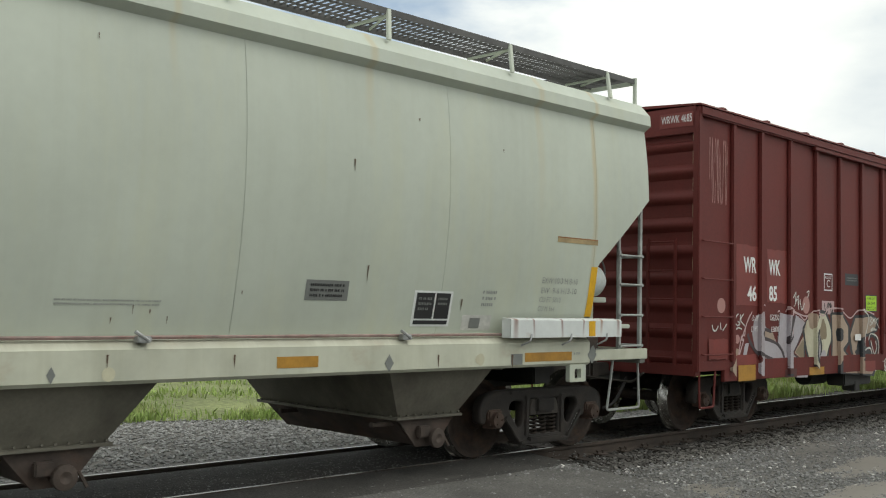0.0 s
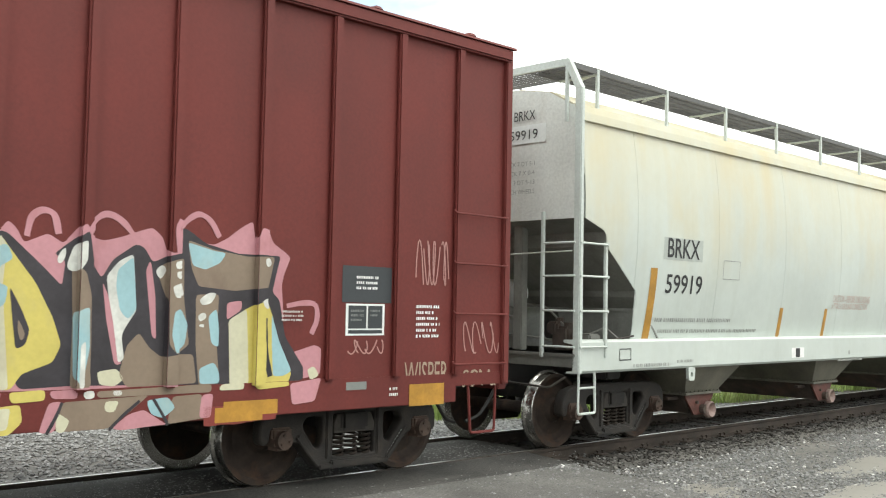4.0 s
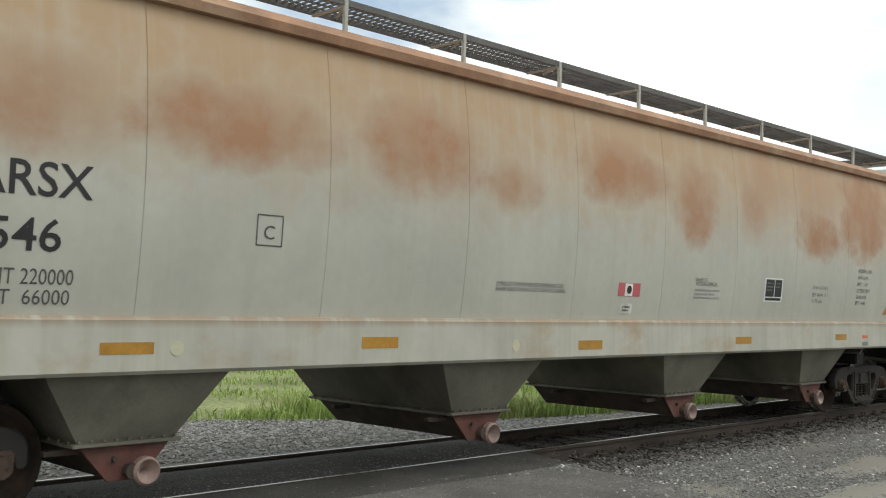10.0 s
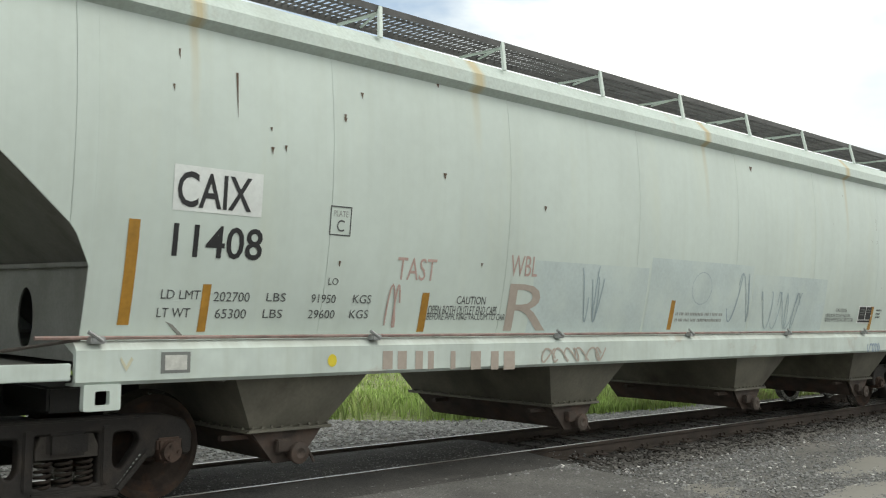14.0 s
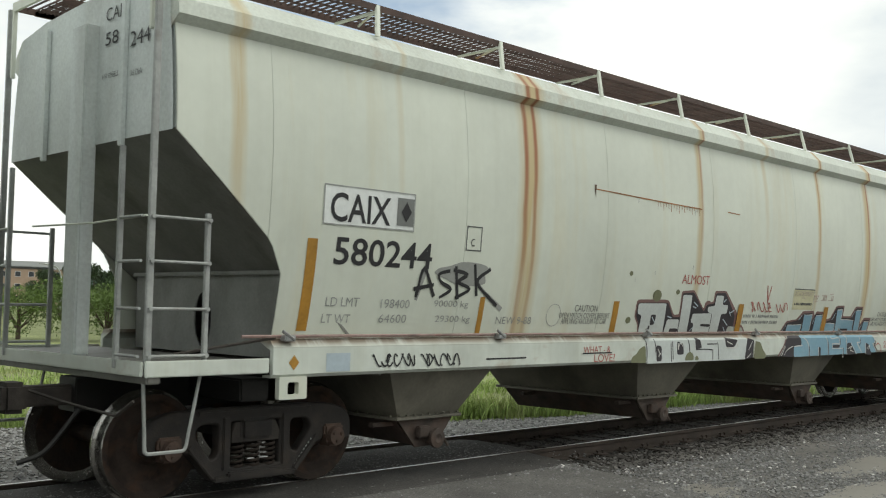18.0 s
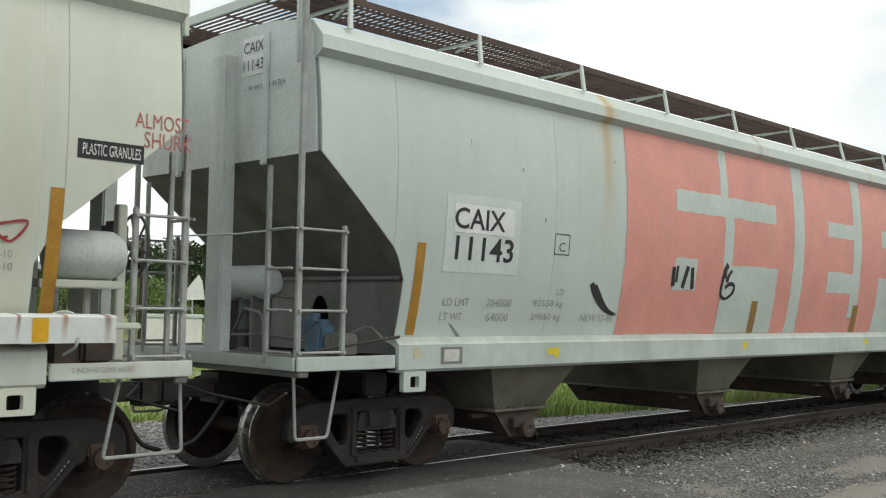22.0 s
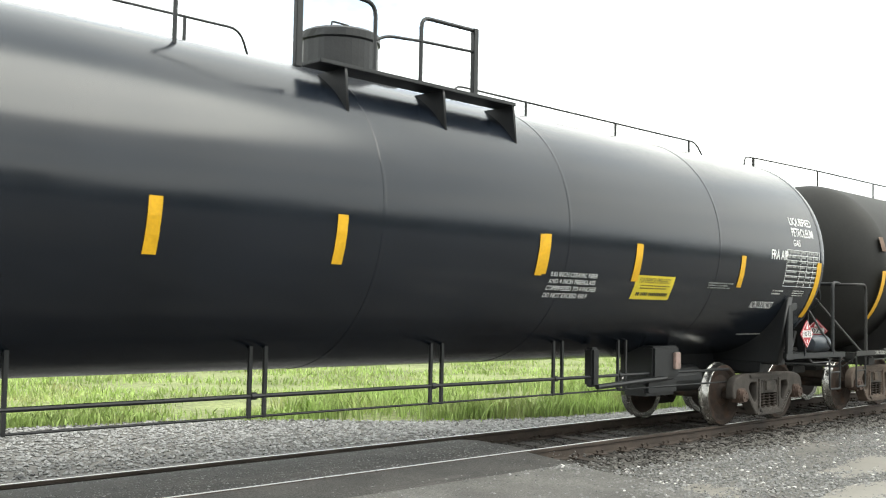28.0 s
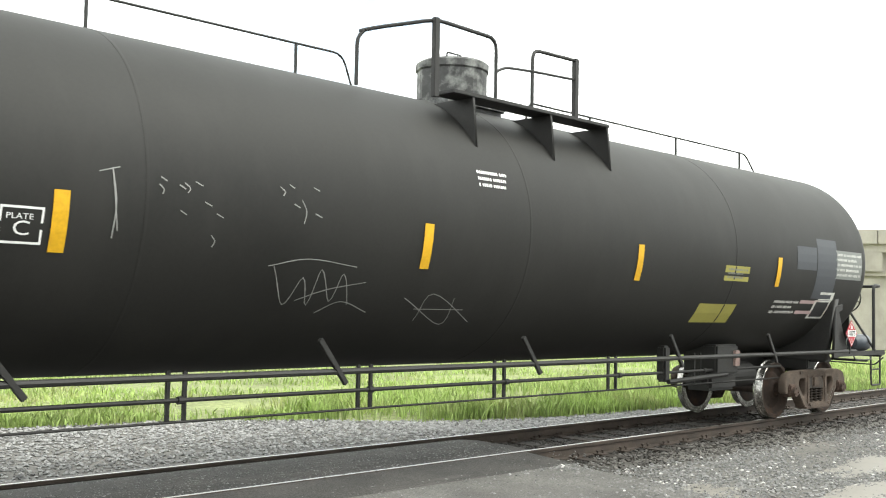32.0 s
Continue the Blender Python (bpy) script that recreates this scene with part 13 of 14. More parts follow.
spot_on(box_red_car, -4.47, -4.20, 1.50, 1.77, "tan", S_BOX, 0.0115)
spot_on(box_red_car, -4.25, -3.98, 0.93, 1.50, "dark_patch", S_BOX, 0.0115)
spot_on(box_red_car, -4.20, -4.03, 0.98, 1.45, "lilac", S_BOX, 0.014)
spot_on(box_red_car, -4.04, -3.79, 1.30, 1.64, "tan_dirty", S_BOX, 0.0115)
spot_on(box_red_car, -4.05, -3.76, 0.88, 1.14, "lilac", S_BOX, 0.0115)
blob_on(box_red_car, [(-3.65, 1.77), (-3.19, 1.78), (-2.89, 1.56), (-2.87, 1.27), (-3.05, 1.13), (-2.53, 0.83), (-2.43, 0.70), (-3.64, 0.77), (-3.61, 1.29)], "dark_patch", S_BOX, 0.004)
blob_on(box_red_car, [(-3.59, 1.73), (-3.20, 1.73), (-2.95, 1.53), (-2.95, 1.28), (-3.17, 1.15), (-2.65, 0.84), (-2.55, 0.73), (-3.07, 0.76), (-3.27, 0.99), (-3.41, 0.87), (-3.42, 0.78), (-3.59, 0.79), (-3.56, 1.29)], "tan", S_BOX, 0.007)
spot_on(box_red_car, -3.45, -3.20, 1.30, 1.51, "dark_patch", S_BOX, 0.01)
blob_on(box_red_car, [(-2.94, 1.40), (-2.70, 1.73), (-1.95, 1.76), (-1.63, 1.66), (-1.71, 1.45), (-2.44, 1.30), (-1.94, 1.07), (-1.76, 0.80), (-1.88, 0.66), (-2.62, 0.71), (-2.87, 1.12)], "dark_patch", S_BOX, 0.004)
blob_on(box_red_car, [(-2.86, 1.40), (-2.65, 1.68), (-1.97, 1.71), (-1.74, 1.62), (-1.84, 1.47), (-2.52, 1.34), (-2.62, 1.15), (-2.00, 1.00), (-1.85, 0.80), (-1.95, 0.70), (-2.53, 0.73), (-2.79, 1.14)], "tan", S_BOX, 0.007)
spot_on(box_red_car, -2.68, -2.19, 1.02, 1.15, "dark_patch", S_BOX, 0.01)
stroke_on(box_red_car, [(-6.68, 1.11), (-6.55, 1.34), (-6.60, 1.35), (-6.46, 1.58), (-6.30, 1.75)], 0.014, "pale_pink", S_BOX, 0.011)
stroke_on(box_red_car, [(-5.19, 1.84), (-4.94, 1.77), (-4.51, 1.70), (-4.20, 1.80), (-3.92, 1.71), (-3.72, 1.82), (-3.29, 1.83), (-2.88, 1.68), (-2.55, 1.81), (-2.21, 1.81), (-1.85, 1.75)], 0.014, "pale_pink", S_BOX, 0.011)
stroke_on(box_red_car, [(-5.55, 0.96), (-5.71, 0.90), (-5.95, 0.98)], 0.014, "pale_pink", S_BOX, 0.011)
stroke_on(box_red_car, [(-4.94, 1.80), (-5.04, 1.63), (-5.07, 1.50)], 0.014, "pale_pink", S_BOX, 0.011)
stroke_on(box_red_car, [(-4.98, 1.98), (-4.89, 2.07), (-4.91, 1.93), (-4.81, 2.02), (-4.79, 1.88)], 0.012, "white_worn", S_BOX, 0.011)
stroke_on(box_red_car, [(-4.95, 1.85), (-4.84, 1.96), (-4.80, 1.80)], 0.012, "white_worn", S_BOX, 0.011)
stroke_on(box_red_car, [(-4.75, 1.96), (-4.69, 1.80), (-4.59, 1.91)], 0.012, "white_worn", S_BOX, 0.011)
stroke_on(box_red_car, [(-4.52, 2.08), (-4.43, 2.10), (-4.48, 2.00)], 0.012, "white_worn", S_BOX, 0.011)
stroke_on(box_red_car, [(-2.46, 1.83), (-2.31, 1.81), (-2.11, 1.72), (-2.16, 1.52), (-2.24, 1.38), (-2.27, 1.12)], 0.016, "white_worn", S_BOX, 0.016)
stroke_on(box_red_car, [(-2.11, 1.30), (-2.04, 1.40), (-1.90, 1.40), (-1.73, 1.34), (-1.66, 1.18), (-1.72, 1.01), (-1.84, 0.82), (-1.80, 0.75)], 0.016, "white_worn", S_BOX, 0.016)
stroke_on(box_red_car, [(-2.01, 1.29), (-1.94, 1.15), (-1.85, 1.05), (-1.76, 1.18), (-1.81, 1.28)], 0.016, "white_worn", S_BOX, 0.016)
stroke_on(box_red_car, [(-2.27, 1.12), (-2.12, 1.16), (-2.00, 1.12), (-1.88, 0.85)], 0.016, "white_worn", S_BOX, 0.016)
stroke_on(box_red_car, [(-2.02, 1.46), (-1.90, 1.48), (-1.77, 1.47)], 0.016, "white_worn", S_BOX, 0.016)
stroke_on(box_red_car, [(-1.58, 0.91), (-1.43, 0.97), (-1.27, 0.89), (-1.22, 0.78), (-1.34, 0.74), (-1.48, 0.79)], 0.016, "white_worn", S_BOX, 0.016)
stroke_on(box_red_car, [(-1.55, 0.87), (-1.52, 0.81), (-1.53, 0.78)], 0.016, "white_worn", S_BOX, 0.016)
stroke_on(box_red_car, [(-1.43, 0.88), (-1.45, 0.79), (-1.38, 0.78), (-1.37, 0.86), (-1.43, 0.88)], 0.016, "white_worn", S_BOX, 0.016)
stroke_on(box_red_car, [(-1.33, 0.87), (-1.32, 0.77)], 0.016, "white_worn", S_BOX, 0.016)
stroke_on(box_red_car, [(-1.29, 0.86), (-1.24, 0.85), (-1.28, 0.82), (-1.23, 0.78), (-1.28, 0.77)], 0.016, "white_worn", S_BOX, 0.016)
stroke_on(box_red_car, [(-2.08, 1.30), (-1.98, 1.10), (-1.84, 0.98), (-1.71, 1.18), (-1.74, 1.29), (-1.90, 1.37), (-2.05, 1.36)], 0.03, "dark_patch", S_BOX, 0.013)
stroke_on(box_red_car, [(-2.43, 0.96), (-2.22, 1.01), (-2.04, 1.06)], 0.03, "dark_patch", S_BOX, 0.013)
stroke_on(box_red_car, [(-2.06, 1.71), (-2.07, 1.56)], 0.011, "white_worn", S_BOX, 0.03)
stroke_on(box_red_car, [(-2.06, 1.71), (-1.98, 1.68), (-2.05, 1.63), (-1.96, 1.60), (-2.07, 1.55)], 0.011, "white_worn", S_BOX, 0.03)
stroke_on(box_red_car, [(-1.94, 1.57), (-1.93, 1.69)], 0.011, "white_worn", S_BOX, 0.03)
stroke_on(box_red_car, [(-1.93, 1.69), (-1.89, 1.61)], 0.011, "white_worn", S_BOX, 0.03)
stroke_on(box_red_car, [(-1.89, 1.61), (-1.85, 1.69)], 0.011, "white_worn", S_BOX, 0.03)
stroke_on(box_red_car, [(-1.85, 1.69), (-1.84, 1.57)], 0.011, "white_worn", S_BOX, 0.03)
stroke_on(box_red_car, [(-1.80, 1.69), (-1.81, 1.57)], 0.011, "white_worn", S_BOX, 0.03)
stroke_on(box_red_car, [(-1.69, 1.69), (-1.79, 1.63), (-1.65, 1.50)], 0.011, "white_worn", S_BOX, 0.03)
stroke_on(box_red_car, [(-2.02, 1.48), (-1.93, 1.51), (-1.77, 1.48)], 0.011, "white_worn", S_BOX, 0.03)
# black spray tag
stroke_on(hop_f, [(-6.78, 1.83), (-6.71, 2.12), (-6.53, 1.84)], 0.022, "black", S_N, 0.007)
stroke_on(hop_f, [(-6.82, 1.91), (-6.55, 1.96)], 0.022, "black", S_N, 0.007)
stroke_on(hop_f, [(-6.34, 2.11), (-6.49, 2.07), (-6.45, 1.99), (-6.30, 1.92), (-6.45, 1.83)], 0.022, "black", S_N, 0.007)
stroke_on(hop_f, [(-6.26, 2.16), (-6.18, 1.82)], 0.022, "black", S_N, 0.007)
stroke_on(hop_f, [(-6.29, 2.12), (-6.08, 2.08), (-6.20, 2.00), (-6.02, 1.93), (-6.22, 1.83)], 0.022, "black", S_N, 0.007)
stroke_on(hop_f, [(-5.98, 2.19), (-5.90, 1.86)], 0.022, "black", S_N, 0.007)
stroke_on(hop_f, [(-5.73, 2.15), (-5.91, 2.00), (-5.56, 1.76)], 0.022, "black", S_N, 0.007)
spot_on(hop_f, -6.49, -5.73, 1.96, 2.21, "spray_grey", S_N, 0.0025)
stroke_on(hop_f, [(-5.73, 2.15), (-5.91, 2.00), (-5.47, 1.72)], 0.03, "spray_grey", S_N, 0.003)
stroke_on(hop_f, [(-6.77, 1.80), (-6.68, 2.14)], 0.03, "spray_grey", S_N, 0.003)
# cut of the last letter and the doodles
blob_on(hop_g, [(4.40, 2.88), (4.03, 2.54), (4.58, 2.56), (4.59, 2.90)], "bare_g", S_N, 0.006)
blob_on(hop_g, [(4.54, 2.55), (4.71, 2.56), (4.90, 1.42), (4.43, 1.42)], "bare_g", S_N, 0.006)
blob_on(hop_g, [(6.27, 2.04), (6.19, 2.12), (6.19, 2.24), (6.25, 2.33), (6.30, 2.33), (6.34, 2.28), (6.30, 2.17), (6.29, 2.05)], "white_fresh", S_N, 0.003)
stroke_on(hop_g, [(6.27, 2.04), (6.19, 2.12), (6.19, 2.24), (6.25, 2.33), (6.30, 2.33), (6.34, 2.28), (6.30, 2.17), (6.29, 2.05), (6.27, 2.04)], 0.013, "black", S_N, 0.004)
blob_on(hop_g, [(6.26, 1.95), (6.29, 2.12), (6.39, 2.30), (6.52, 2.40), (6.68, 2.42), (6.76, 2.35), (6.78, 2.19), (6.76, 2.05), (6.75, 1.86), (6.80, 1.69), (6.74, 1.55), (6.34, 1.74)], "white_fresh", S_N, 0.005)
stroke_on(hop_g, [(6.26, 1.95), (6.29, 2.12), (6.39, 2.30), (6.52, 2.40), (6.68, 2.42), (6.76, 2.35), (6.78, 2.19), (6.76, 2.05), (6.75, 1.86)], 0.015, "black", S_N, 0.007)
blob_on(hop_g, [(6.77, 2.26), (6.84, 2.24), (6.88, 2.27), (6.91, 2.17), (6.90, 2.05), (6.84, 1.96), (6.75, 1.94), (6.77, 2.08)], "white_fresh", S_N, 0.0045)
stroke_on(hop_g, [(6.77, 2.26), (6.84, 2.24), (6.88, 2.27), (6.91, 2.17), (6.90, 2.05), (6.84, 1.96), (6.75, 1.94)], 0.014, "black", S_N, 0.007)
stroke_on(hop_g, [(6.35, 2.20), (6.48, 2.06)], 0.011, "black", S_N, 0.009)
stroke_on(hop_g, [(6.46, 2.20), (6.39, 2.04)], 0.011, "black", S_N, 0.009)
stroke_on(hop_g, [(6.48, 2.12), (6.61, 2.03)], 0.011, "black", S_N, 0.009)
stroke_on(hop_g, [(6.59, 2.14), (6.52, 2.01)], 0.011, "black", S_N, 0.009)
blob_on(hop_g, [(6.19, 1.54), (6.60, 1.55), (6.67, 1.41), (6.85, 1.40), (6.31, 1.41), (6.21, 1.46)], "white_fresh", S_N, 0.005)
stroke_on(hop_g, [(6.16, 1.54), (6.21, 1.46), (6.33, 1.41)], 0.01, "black", S_N, 0.009)
stroke_on(hop_g, [(6.39, 1.53), (6.48, 1.43), (6.67, 1.38)], 0.01, "black", S_N, 0.009)
stroke_on(hop_g, [(6.67, 1.38), (6.62, 1.47), (6.49, 1.54)], 0.01, "black", S_N, 0.009)
stroke_on(hop_g, [(6.26, 1.53), (6.33, 1.46), (6.41, 1.50)], 0.01, "black", S_N, 0.009)
blob_on(hop_g, [(5.97, 1.67), (5.99, 1.81), (6.08, 1.90), (6.23, 1.96), (6.41, 1.95), (6.54, 1.88), (6.59, 1.75), (6.57, 1.61), (6.45, 1.54), (6.25, 1.53), (6.11, 1.54), (6.02, 1.58)], "white_fresh", S_N, 0.01)
stroke_on(hop_g, [(5.97, 1.67), (5.99, 1.81), (6.08, 1.90), (6.23, 1.96), (6.41, 1.95), (6.54, 1.88), (6.59, 1.75), (6.57, 1.61), (6.45, 1.54), (6.25, 1.53), (6.11, 1.54), (6.02, 1.58), (5.97, 1.67)], 0.017, "black", S_N, 0.012)
blob_on(hop_g, [(6.27, 1.76), (6.25, 1.72), (6.20, 1.69), (6.13, 1.69), (6.07, 1.71), (6.04, 1.75), (6.05, 1.79), (6.10, 1.82), (6.18, 1.82), (6.24, 1.80)], "black", S_N, 0.014)
blob_on(hop_g, [(6.50, 1.74), (6.49, 1.69), (6.45, 1.67), (6.38, 1.66), (6.32, 1.69), (6.29, 1.74), (6.30, 1.78), (6.35, 1.81), (6.42, 1.81), (6.48, 1.78)], "black", S_N, 0.014)
stroke_on(hop_g, [(6.75, 1.95), (6.72, 1.85), (6.77, 1.72), (6.85, 1.65)], 0.013, "black", S_N, 0.009)
blob_on(hop_g, [(6.76, 1.40), (6.75, 1.57), (6.81, 1.65), (6.97, 1.70), (7.17, 1.68), (7.31, 1.61), (7.39, 1.49), (7.42, 1.40)], "black", S_N, 0.008)
blob_on(hop_g, [(7.01, 1.89), (7.03, 2.02), (7.12, 2.12), (7.22, 2.15), (7.24, 2.06), (7.21, 1.95), (7.13, 1.86), (7.04, 1.84)], "white_fresh", S_N, 0.004)
stroke_on(hop_g, [(7.01, 1.89), (7.03, 2.02), (7.12, 2.12), (7.22, 2.15), (7.24, 2.06), (7.21, 1.95), (7.13, 1.86), (7.04, 1.84), (7.01, 1.89)], 0.011, "black", S_N, 0.007)
blob_on(hop_g, [(7.01, 1.91), (7.11, 1.96), (7.17, 1.93), (7.11, 1.87), (7.04, 1.85)], "black", S_N, 0.008)
stroke_on(hop_g, [(7.04, 1.85), (7.02, 1.71)], 0.01, "black", S_N, 0.007)
stroke_on(hop_g, [(7.13, 1.87), (7.07, 1.71)], 0.01, "black", S_N, 0.007)
stroke_on(hop_g, [(5.56, 2.16), (5.57, 1.99)], 0.01, "black", S_N, 0.006)
stroke_on(hop_g, [(5.56, 2.16), (5.65, 2.16), (5.67, 2.12), (5.58, 2.08)], 0.01, "black", S_N, 0.006)
stroke_on(hop_g, [(5.71, 2.14), (5.71, 2.05)], 0.01, "black", S_N, 0.006)
stroke_on(hop_g, [(5.66, 2.14), (5.76, 2.15)], 0.01, "black", S_N, 0.006)
stroke_on(hop_g, [(5.67, 2.05), (5.78, 2.06)], 0.01, "black", S_N, 0.006)
stroke_on(hop_g, [(5.86, 2.15), (5.80, 2.11), (5.83, 2.06), (5.88, 2.07)], 0.01, "black", S_N, 0.006)
stroke_on(hop_g, [(5.89, 2.17), (5.91, 2.05)], 0.01, "black", S_N, 0.006)
stroke_on(hop_g, [(5.95, 2.18), (5.90, 2.11), (5.97, 1.96)], 0.01, "black", S_N, 0.006)
stroke_on(hop_g, [(5.63, 2.01), (5.65, 1.92), (5.69, 1.91), (5.69, 2.02)], 0.01, "black", S_N, 0.006)
stroke_on(hop_g, [(5.73, 1.91), (5.74, 2.02)], 0.01, "black", S_N, 0.006)
stroke_on(hop_g, [(5.74, 2.02), (5.79, 1.91)], 0.01, "black", S_N, 0.006)
stroke_on(hop_g, [(5.72, 1.95), (5.78, 1.95)], 0.01, "black", S_N, 0.006)
stroke_on(hop_g, [(4.56, 2.00), (4.68, 2.00), (4.77, 1.91), (4.81, 1.76), (4.79, 1.61), (4.76, 1.53)], 0.005, "grey_ink", S_N, 0.004)
stroke_on(hop_g, [(4.58, 1.61), (4.59, 1.72), (4.67, 1.61), (4.66, 1.76)], 0.005, "grey_ink", S_N, 0.004)
stroke_on(hop_g, [(4.69, 1.64), (4.79, 1.66)], 0.005, "grey_ink", S_N, 0.004)
stroke_on(hop_g, [(4.75, 1.78), (4.79, 1.62)], 0.005, "grey_ink", S_N, 0.004)
stroke_on(hop_g, [(4.46, 1.55), (4.47, 1.69), (4.53, 1.57)], 0.005, "grey_ink", S_N, 0.004)
blob_on(hop_g, [(6.14, 1.39), (6.94, 1.39), (7.02, 1.22), (6.92, 1.15), (6.46, 1.16), (6.35, 1.22), (6.26, 1.30)], "white_fresh", S_SN, 0.003)
blob_on(hop_g, [(6.95, 1.39), (7.31, 1.38), (7.29, 1.27), (7.18, 1.17), (7.04, 1.17), (6.97, 1.28)], "black", S_SN, 0.005)
stroke_on(hop_g, [(6.14, 1.39), (6.27, 1.29), (6.44, 1.15)], 0.013, "black", S_SN, 0.005)
stroke_on(hop_g, [(6.50, 1.15), (6.58, 1.24), (6.73, 1.27), (6.88, 1.24), (6.99, 1.15)], 0.013, "black", S_SN, 0.006)
stroke_on(hop_g, [(6.64, 1.20), (6.73, 1.17)], 0.009, "black", S_SN, 0.006)
stroke_on(hop_g, [(6.78, 1.18), (6.86, 1.20)], 0.009, "black", S_SN, 0.006)
stroke_on(hop_g, [(5.43, 1.15), (5.58, 1.20), (5.71, 1.24)], 0.011, "black", S_SN, 0.004)
blob_on(hop_g, [(5.60, 1.24), (5.72, 1.25), (5.65, 1.18)], "black", S_SN, 0.005)
stroke_on(hop_g, [(-2.32, 2.37), (-2.37, 2.18), (-2.38, 1.98), (-2.24, 1.93), (-2.07, 2.01), (-2.04, 2.11), (-2.16, 2.14), (-2.29, 2.08)], 0.035, "black", S_N, 0.01)
stroke_on(hop_g, [(-2.26, 2.41), (-2.32, 2.33), (-2.32, 2.21)], 0.05, "black", S_N, 0.01)
stroke_on(hop_g, [(-2.14, 2.33), (-2.21, 2.26), (-2.26, 2.16)], 0.04, "black", S_N, 0.01)
stroke_on(hop_g, [(-3.64, 2.32), (-3.63, 2.07)], 0.05, "black", S_N, 0.01)
stroke_on(hop_g, [(-3.55, 2.34), (-3.56, 2.12)], 0.04, "black", S_N, 0.01)
stroke_on(hop_g, [(-3.30, 2.34), (-3.40, 2.05)], 0.05, "black", S_N, 0.01)
stroke_on(hop_g, [(-3.19, 2.33), (-3.15, 2.04)], 0.05, "black", S_N, 0.01)
# scratches and chalk marks on the weathered tank
stroke_on(tank_i, [(-6.44, 2.95), (-6.40, 2.88), (-6.41, 2.81)], 0.006, "chalk", S_WORN, 0.006)
stroke_on(tank_i, [(-6.52, 2.69), (-6.48, 2.65), (-6.49, 2.61)], 0.006, "chalk", S_WORN, 0.006)
stroke_on(tank_i, [(-4.85, 2.77), (-4.81, 2.50), (-4.82, 2.22)], 0.006, "chalk", S_WORN, 0.006)
stroke_on(tank_i, [(-4.45, 2.68), (-4.41, 2.64), (-4.42, 2.60)], 0.006, "chalk", S_WORN, 0.006)
stroke_on(tank_i, [(-4.22, 2.71), (-4.17, 2.67), (-4.19, 2.63)], 0.006, "chalk", S_WORN, 0.006)
stroke_on(tank_i, [(-3.27, 2.77), (-3.22, 2.73), (-3.24, 2.69)], 0.006, "chalk", S_WORN, 0.006)
stroke_on(tank_i, [(-3.03, 2.67), (-2.98, 2.57), (-3.00, 2.46)], 0.006, "chalk", S_WORN, 0.006)
stroke_on(tank_i, [(-5.90, 2.72), (-5.85, 2.70), (-5.87, 2.68)], 0.006, "chalk", S_WORN, 0.006)
stroke_on(tank_i, [(-6.16, 2.59), (-6.11, 2.56), (-6.12, 2.54)], 0.006, "chalk", S_WORN, 0.006)
stroke_on(tank_i, [(-3.94, 2.30), (-3.90, 2.25), (-3.92, 2.20)], 0.006, "chalk", S_WORN, 0.006)
stroke_on(tank_i, [(-8.40, 2.65), (-8.36, 2.55), (-8.37, 2.45)], 0.006, "chalk", S_WORN, 0.006)
stroke_on(tank_i, [(-8.96, 2.76), (-8.92, 2.62), (-8.97, 2.50), (-8.91, 2.40), (-8.78, 2.44)], 0.005, "chalk", S_WORN, 0.006)
stroke_on(tank_i, [(-9.01, 2.61), (-8.82, 2.70)], 0.005, "chalk", S_WORN, 0.006)
stroke_on(tank_i, [(-8.66, 2.76), (-8.59, 2.78), (-8.49, 2.71)], 0.005, "chalk", S_WORN, 0.006)
stroke_on(tank_i, [(-8.43, 2.59), (-8.36, 2.50)], 0.005, "chalk", S_WORN, 0.006)
stroke_on(tank_i, [(-4.85, 2.76), (-4.82, 2.52), (-4.78, 2.28)], 0.005, "chalk", S_WORN, 0.006)
stroke_on(tank_i, [(-4.96, 2.73), (-4.79, 2.78)], 0.005, "chalk", S_WORN, 0.006)
stroke_on(tank_i, [(-3.31, 2.07), (-2.88, 2.15), (-2.30, 2.10)], 0.005, "chalk", S_WORN, 0.006)
stroke_on(tank_i, [(-3.25, 2.07), (-3.03, 1.73), (-2.90, 1.98), (-2.76, 1.73), (-2.71, 2.06), (-2.51, 1.77), (-2.44, 2.03), (-2.27, 1.74)], 0.005, "chalk", S_WORN, 0.006)
stroke_on(tank_i, [(-2.91, 1.77), (-2.58, 1.88), (-2.14, 1.96)], 0.005, "chalk", S_WORN, 0.006)
stroke_on(tank_i, [(-2.62, 1.66), (-2.36, 1.77), (-1.99, 1.67)], 0.005, "chalk", S_WORN, 0.006)
stroke_on(tank_i, [(-1.56, 1.82), (-0.87, 1.55), (-0.85, 1.83)], 0.005, "chalk", S_WORN, 0.006)
stroke_on(tank_i, [(-1.29, 1.59), (-1.18, 1.87), (-0.46, 1.58)], 0.005, "chalk", S_WORN, 0.006)
stroke_on(tank_i, [(-1.37, 1.71), (-0.64, 1.71)], 0.005, "chalk", S_WORN, 0.006)
stroke_on(tank_i, [(-4.44, 2.74), (-4.38, 2.71)], 0.006, "chalk", S_WORN, 0.006)
stroke_on(tank_i, [(-4.27, 2.69), (-4.21, 2.66)], 0.006, "chalk", S_WORN, 0.006)
stroke_on(tank_i, [(-4.12, 2.73), (-4.05, 2.70)], 0.006, "chalk", S_WORN, 0.006)
stroke_on(tank_i, [(-4.03, 2.57), (-3.96, 2.54)], 0.006, "chalk", S_WORN, 0.006)
stroke_on(tank_i, [(-4.25, 2.48), (-4.19, 2.45)], 0.006, "chalk", S_WORN, 0.006)
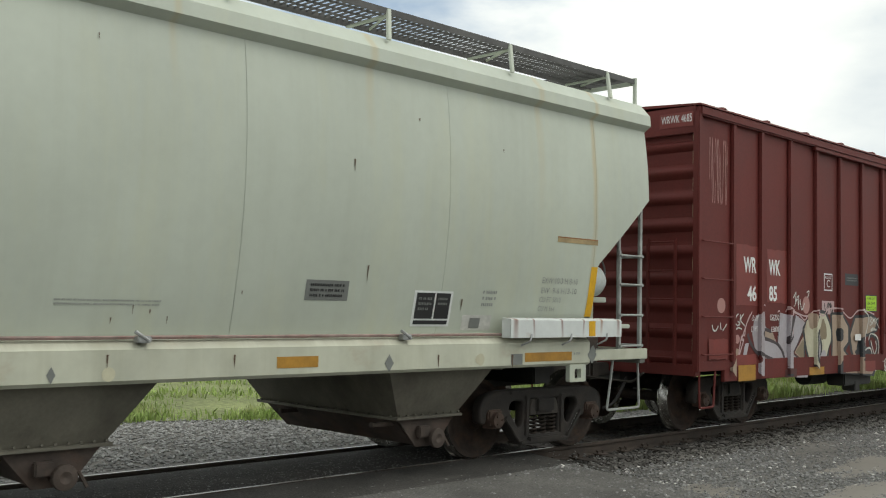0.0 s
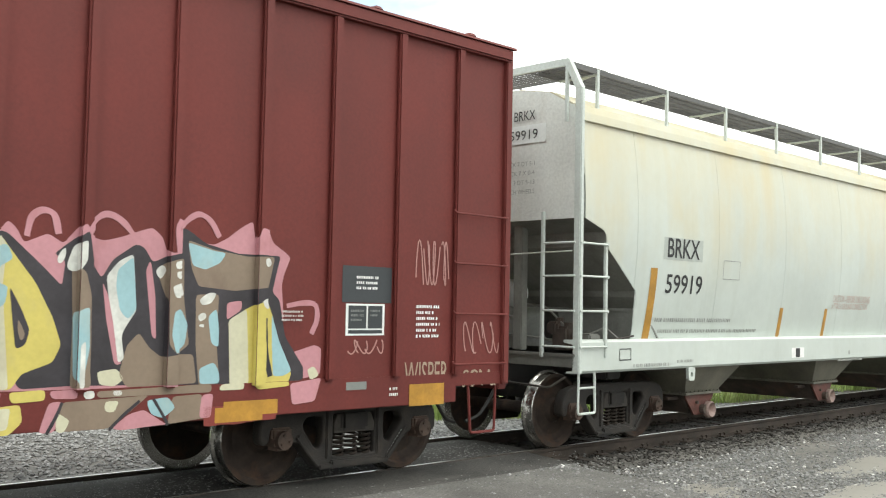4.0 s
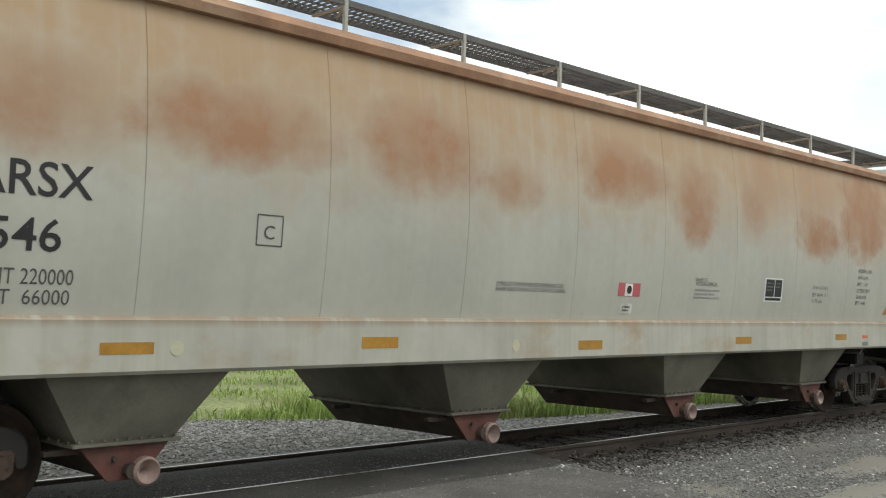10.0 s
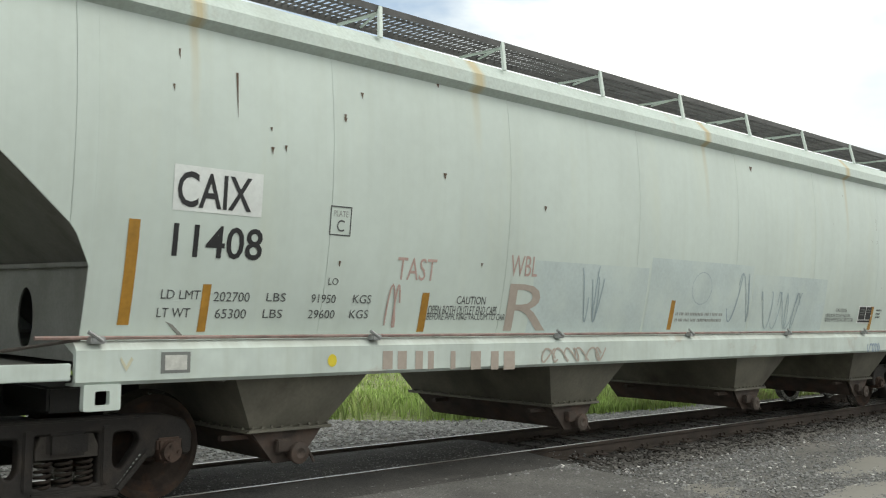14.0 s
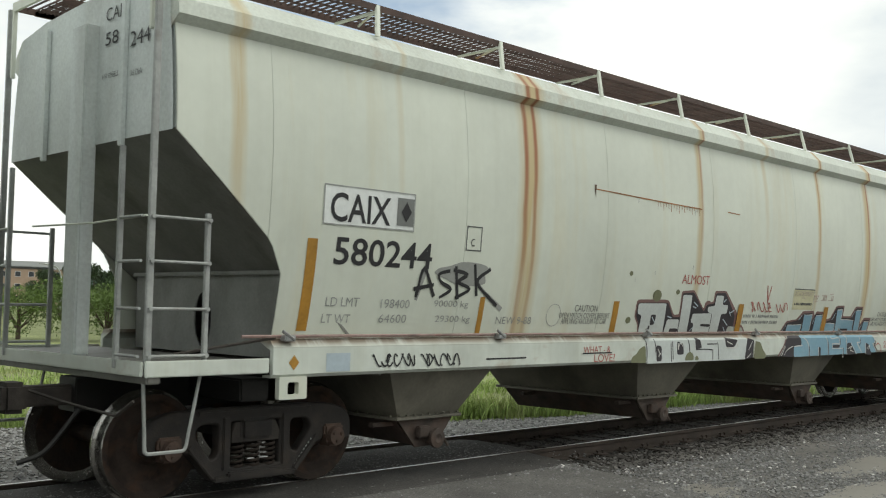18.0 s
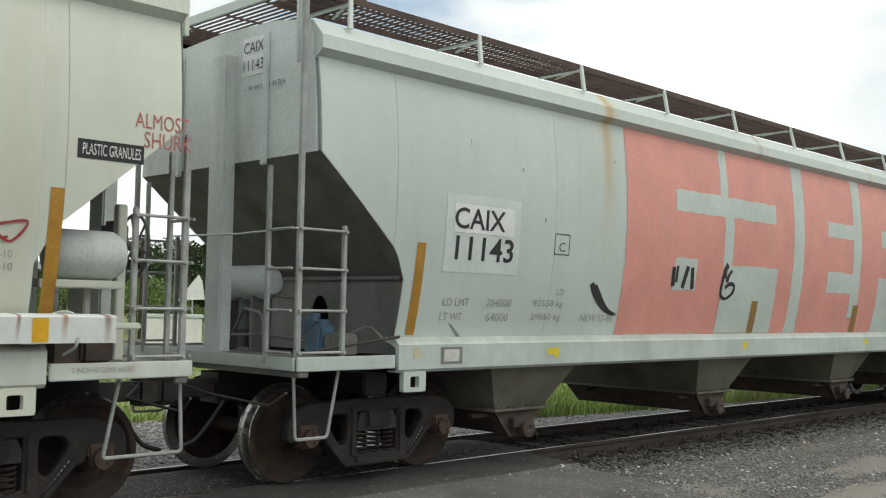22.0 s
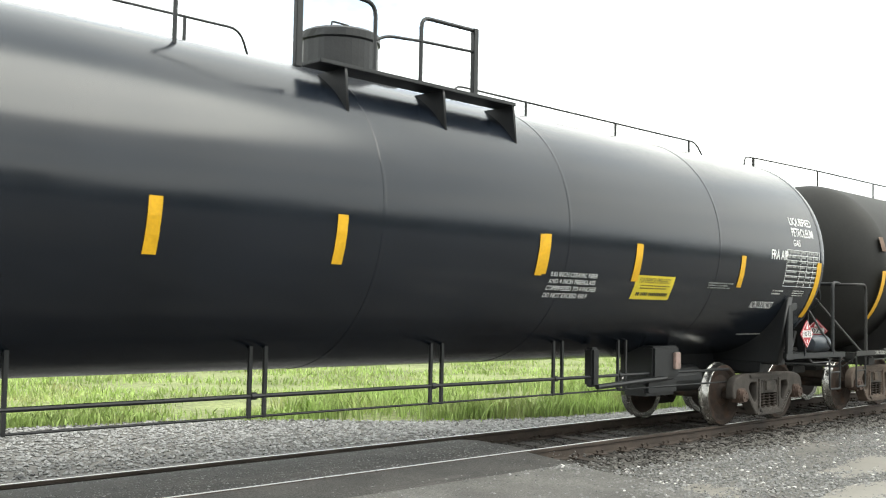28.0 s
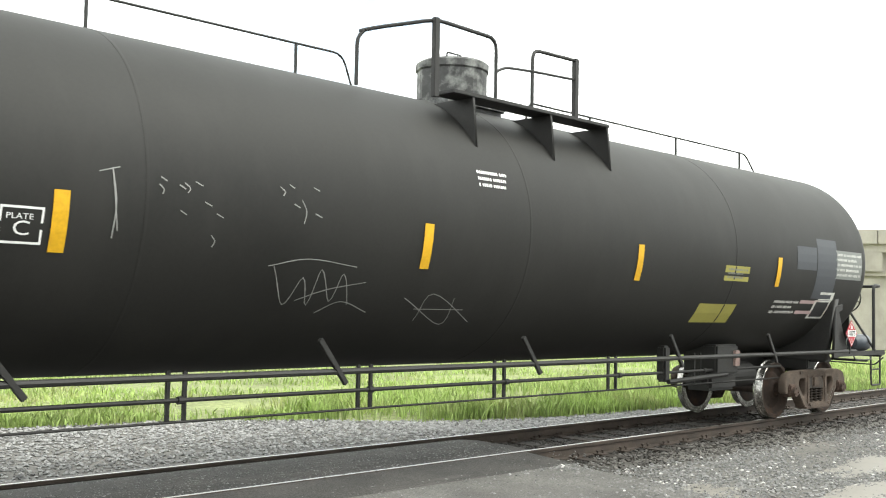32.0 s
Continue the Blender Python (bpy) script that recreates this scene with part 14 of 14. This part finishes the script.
stroke_on(tank_i, [(-3.91, 2.48), (-3.84, 2.45)], 0.006, "chalk", S_WORN, 0.006)
stroke_on(tank_i, [(-3.17, 2.80), (-3.11, 2.77)], 0.006, "chalk", S_WORN, 0.006)
stroke_on(tank_i, [(-3.12, 2.63), (-3.05, 2.60)], 0.006, "chalk", S_WORN, 0.006)
stroke_on(tank_i, [(-2.90, 2.80), (-2.83, 2.77)], 0.006, "chalk", S_WORN, 0.006)
stroke_on(tank_i, [(-2.88, 2.56), (-2.80, 2.53)], 0.006, "chalk", S_WORN, 0.006)
stroke_on(tank_i, [(-6.48, 2.84), (-6.43, 2.82)], 0.006, "chalk", S_WORN, 0.006)
stroke_on(tank_i, [(-6.35, 2.93), (-6.31, 2.91)], 0.006, "chalk", S_WORN, 0.006)
stroke_on(tank_i, [(-6.41, 2.68), (-6.36, 2.66)], 0.006, "chalk", S_WORN, 0.006)
stroke_on(tank_i, [(-6.59, 2.61), (-6.55, 2.58)], 0.006, "chalk", S_WORN, 0.006)
stroke_on(tank_i, [(-6.05, 2.62), (-6.00, 2.60)], 0.006, "chalk", S_WORN, 0.006)
stroke_on(tank_i, [(-8.48, 2.53), (-8.45, 2.51)], 0.006, "chalk", S_WORN, 0.006)


# ---- how the train runs ----
RUN = [0.000, -4.892, -9.801, -14.688, -19.576, -24.450, -29.258, -33.975, -38.649, -43.388, -48.093, -52.832, -57.491, -62.175,
       -66.882, -71.600, -76.360, -81.097, -85.838, -90.593, -95.354, -100.131, -104.892, -109.680, -114.432, -119.188, -123.904, -128.709,
       -133.500, -138.195, -142.886, -147.626, -152.460]


def motions():
    ticks = [i / 10 for i in range(321)]
    run = np.interp(ticks, range(33), RUN)
    for car, middle, wheels in CARS:
        walk(car, [(t, on_track(middle + d)) for t, d in enumerate(RUN)])
        for w, ax in wheels:
            walk(w, [(t, pose(ax, 0, WHEEL_R) @ Matrix.Rotation(d / WHEEL_R, 4, "Y")) for t, d in zip(ticks, run)])


motions()
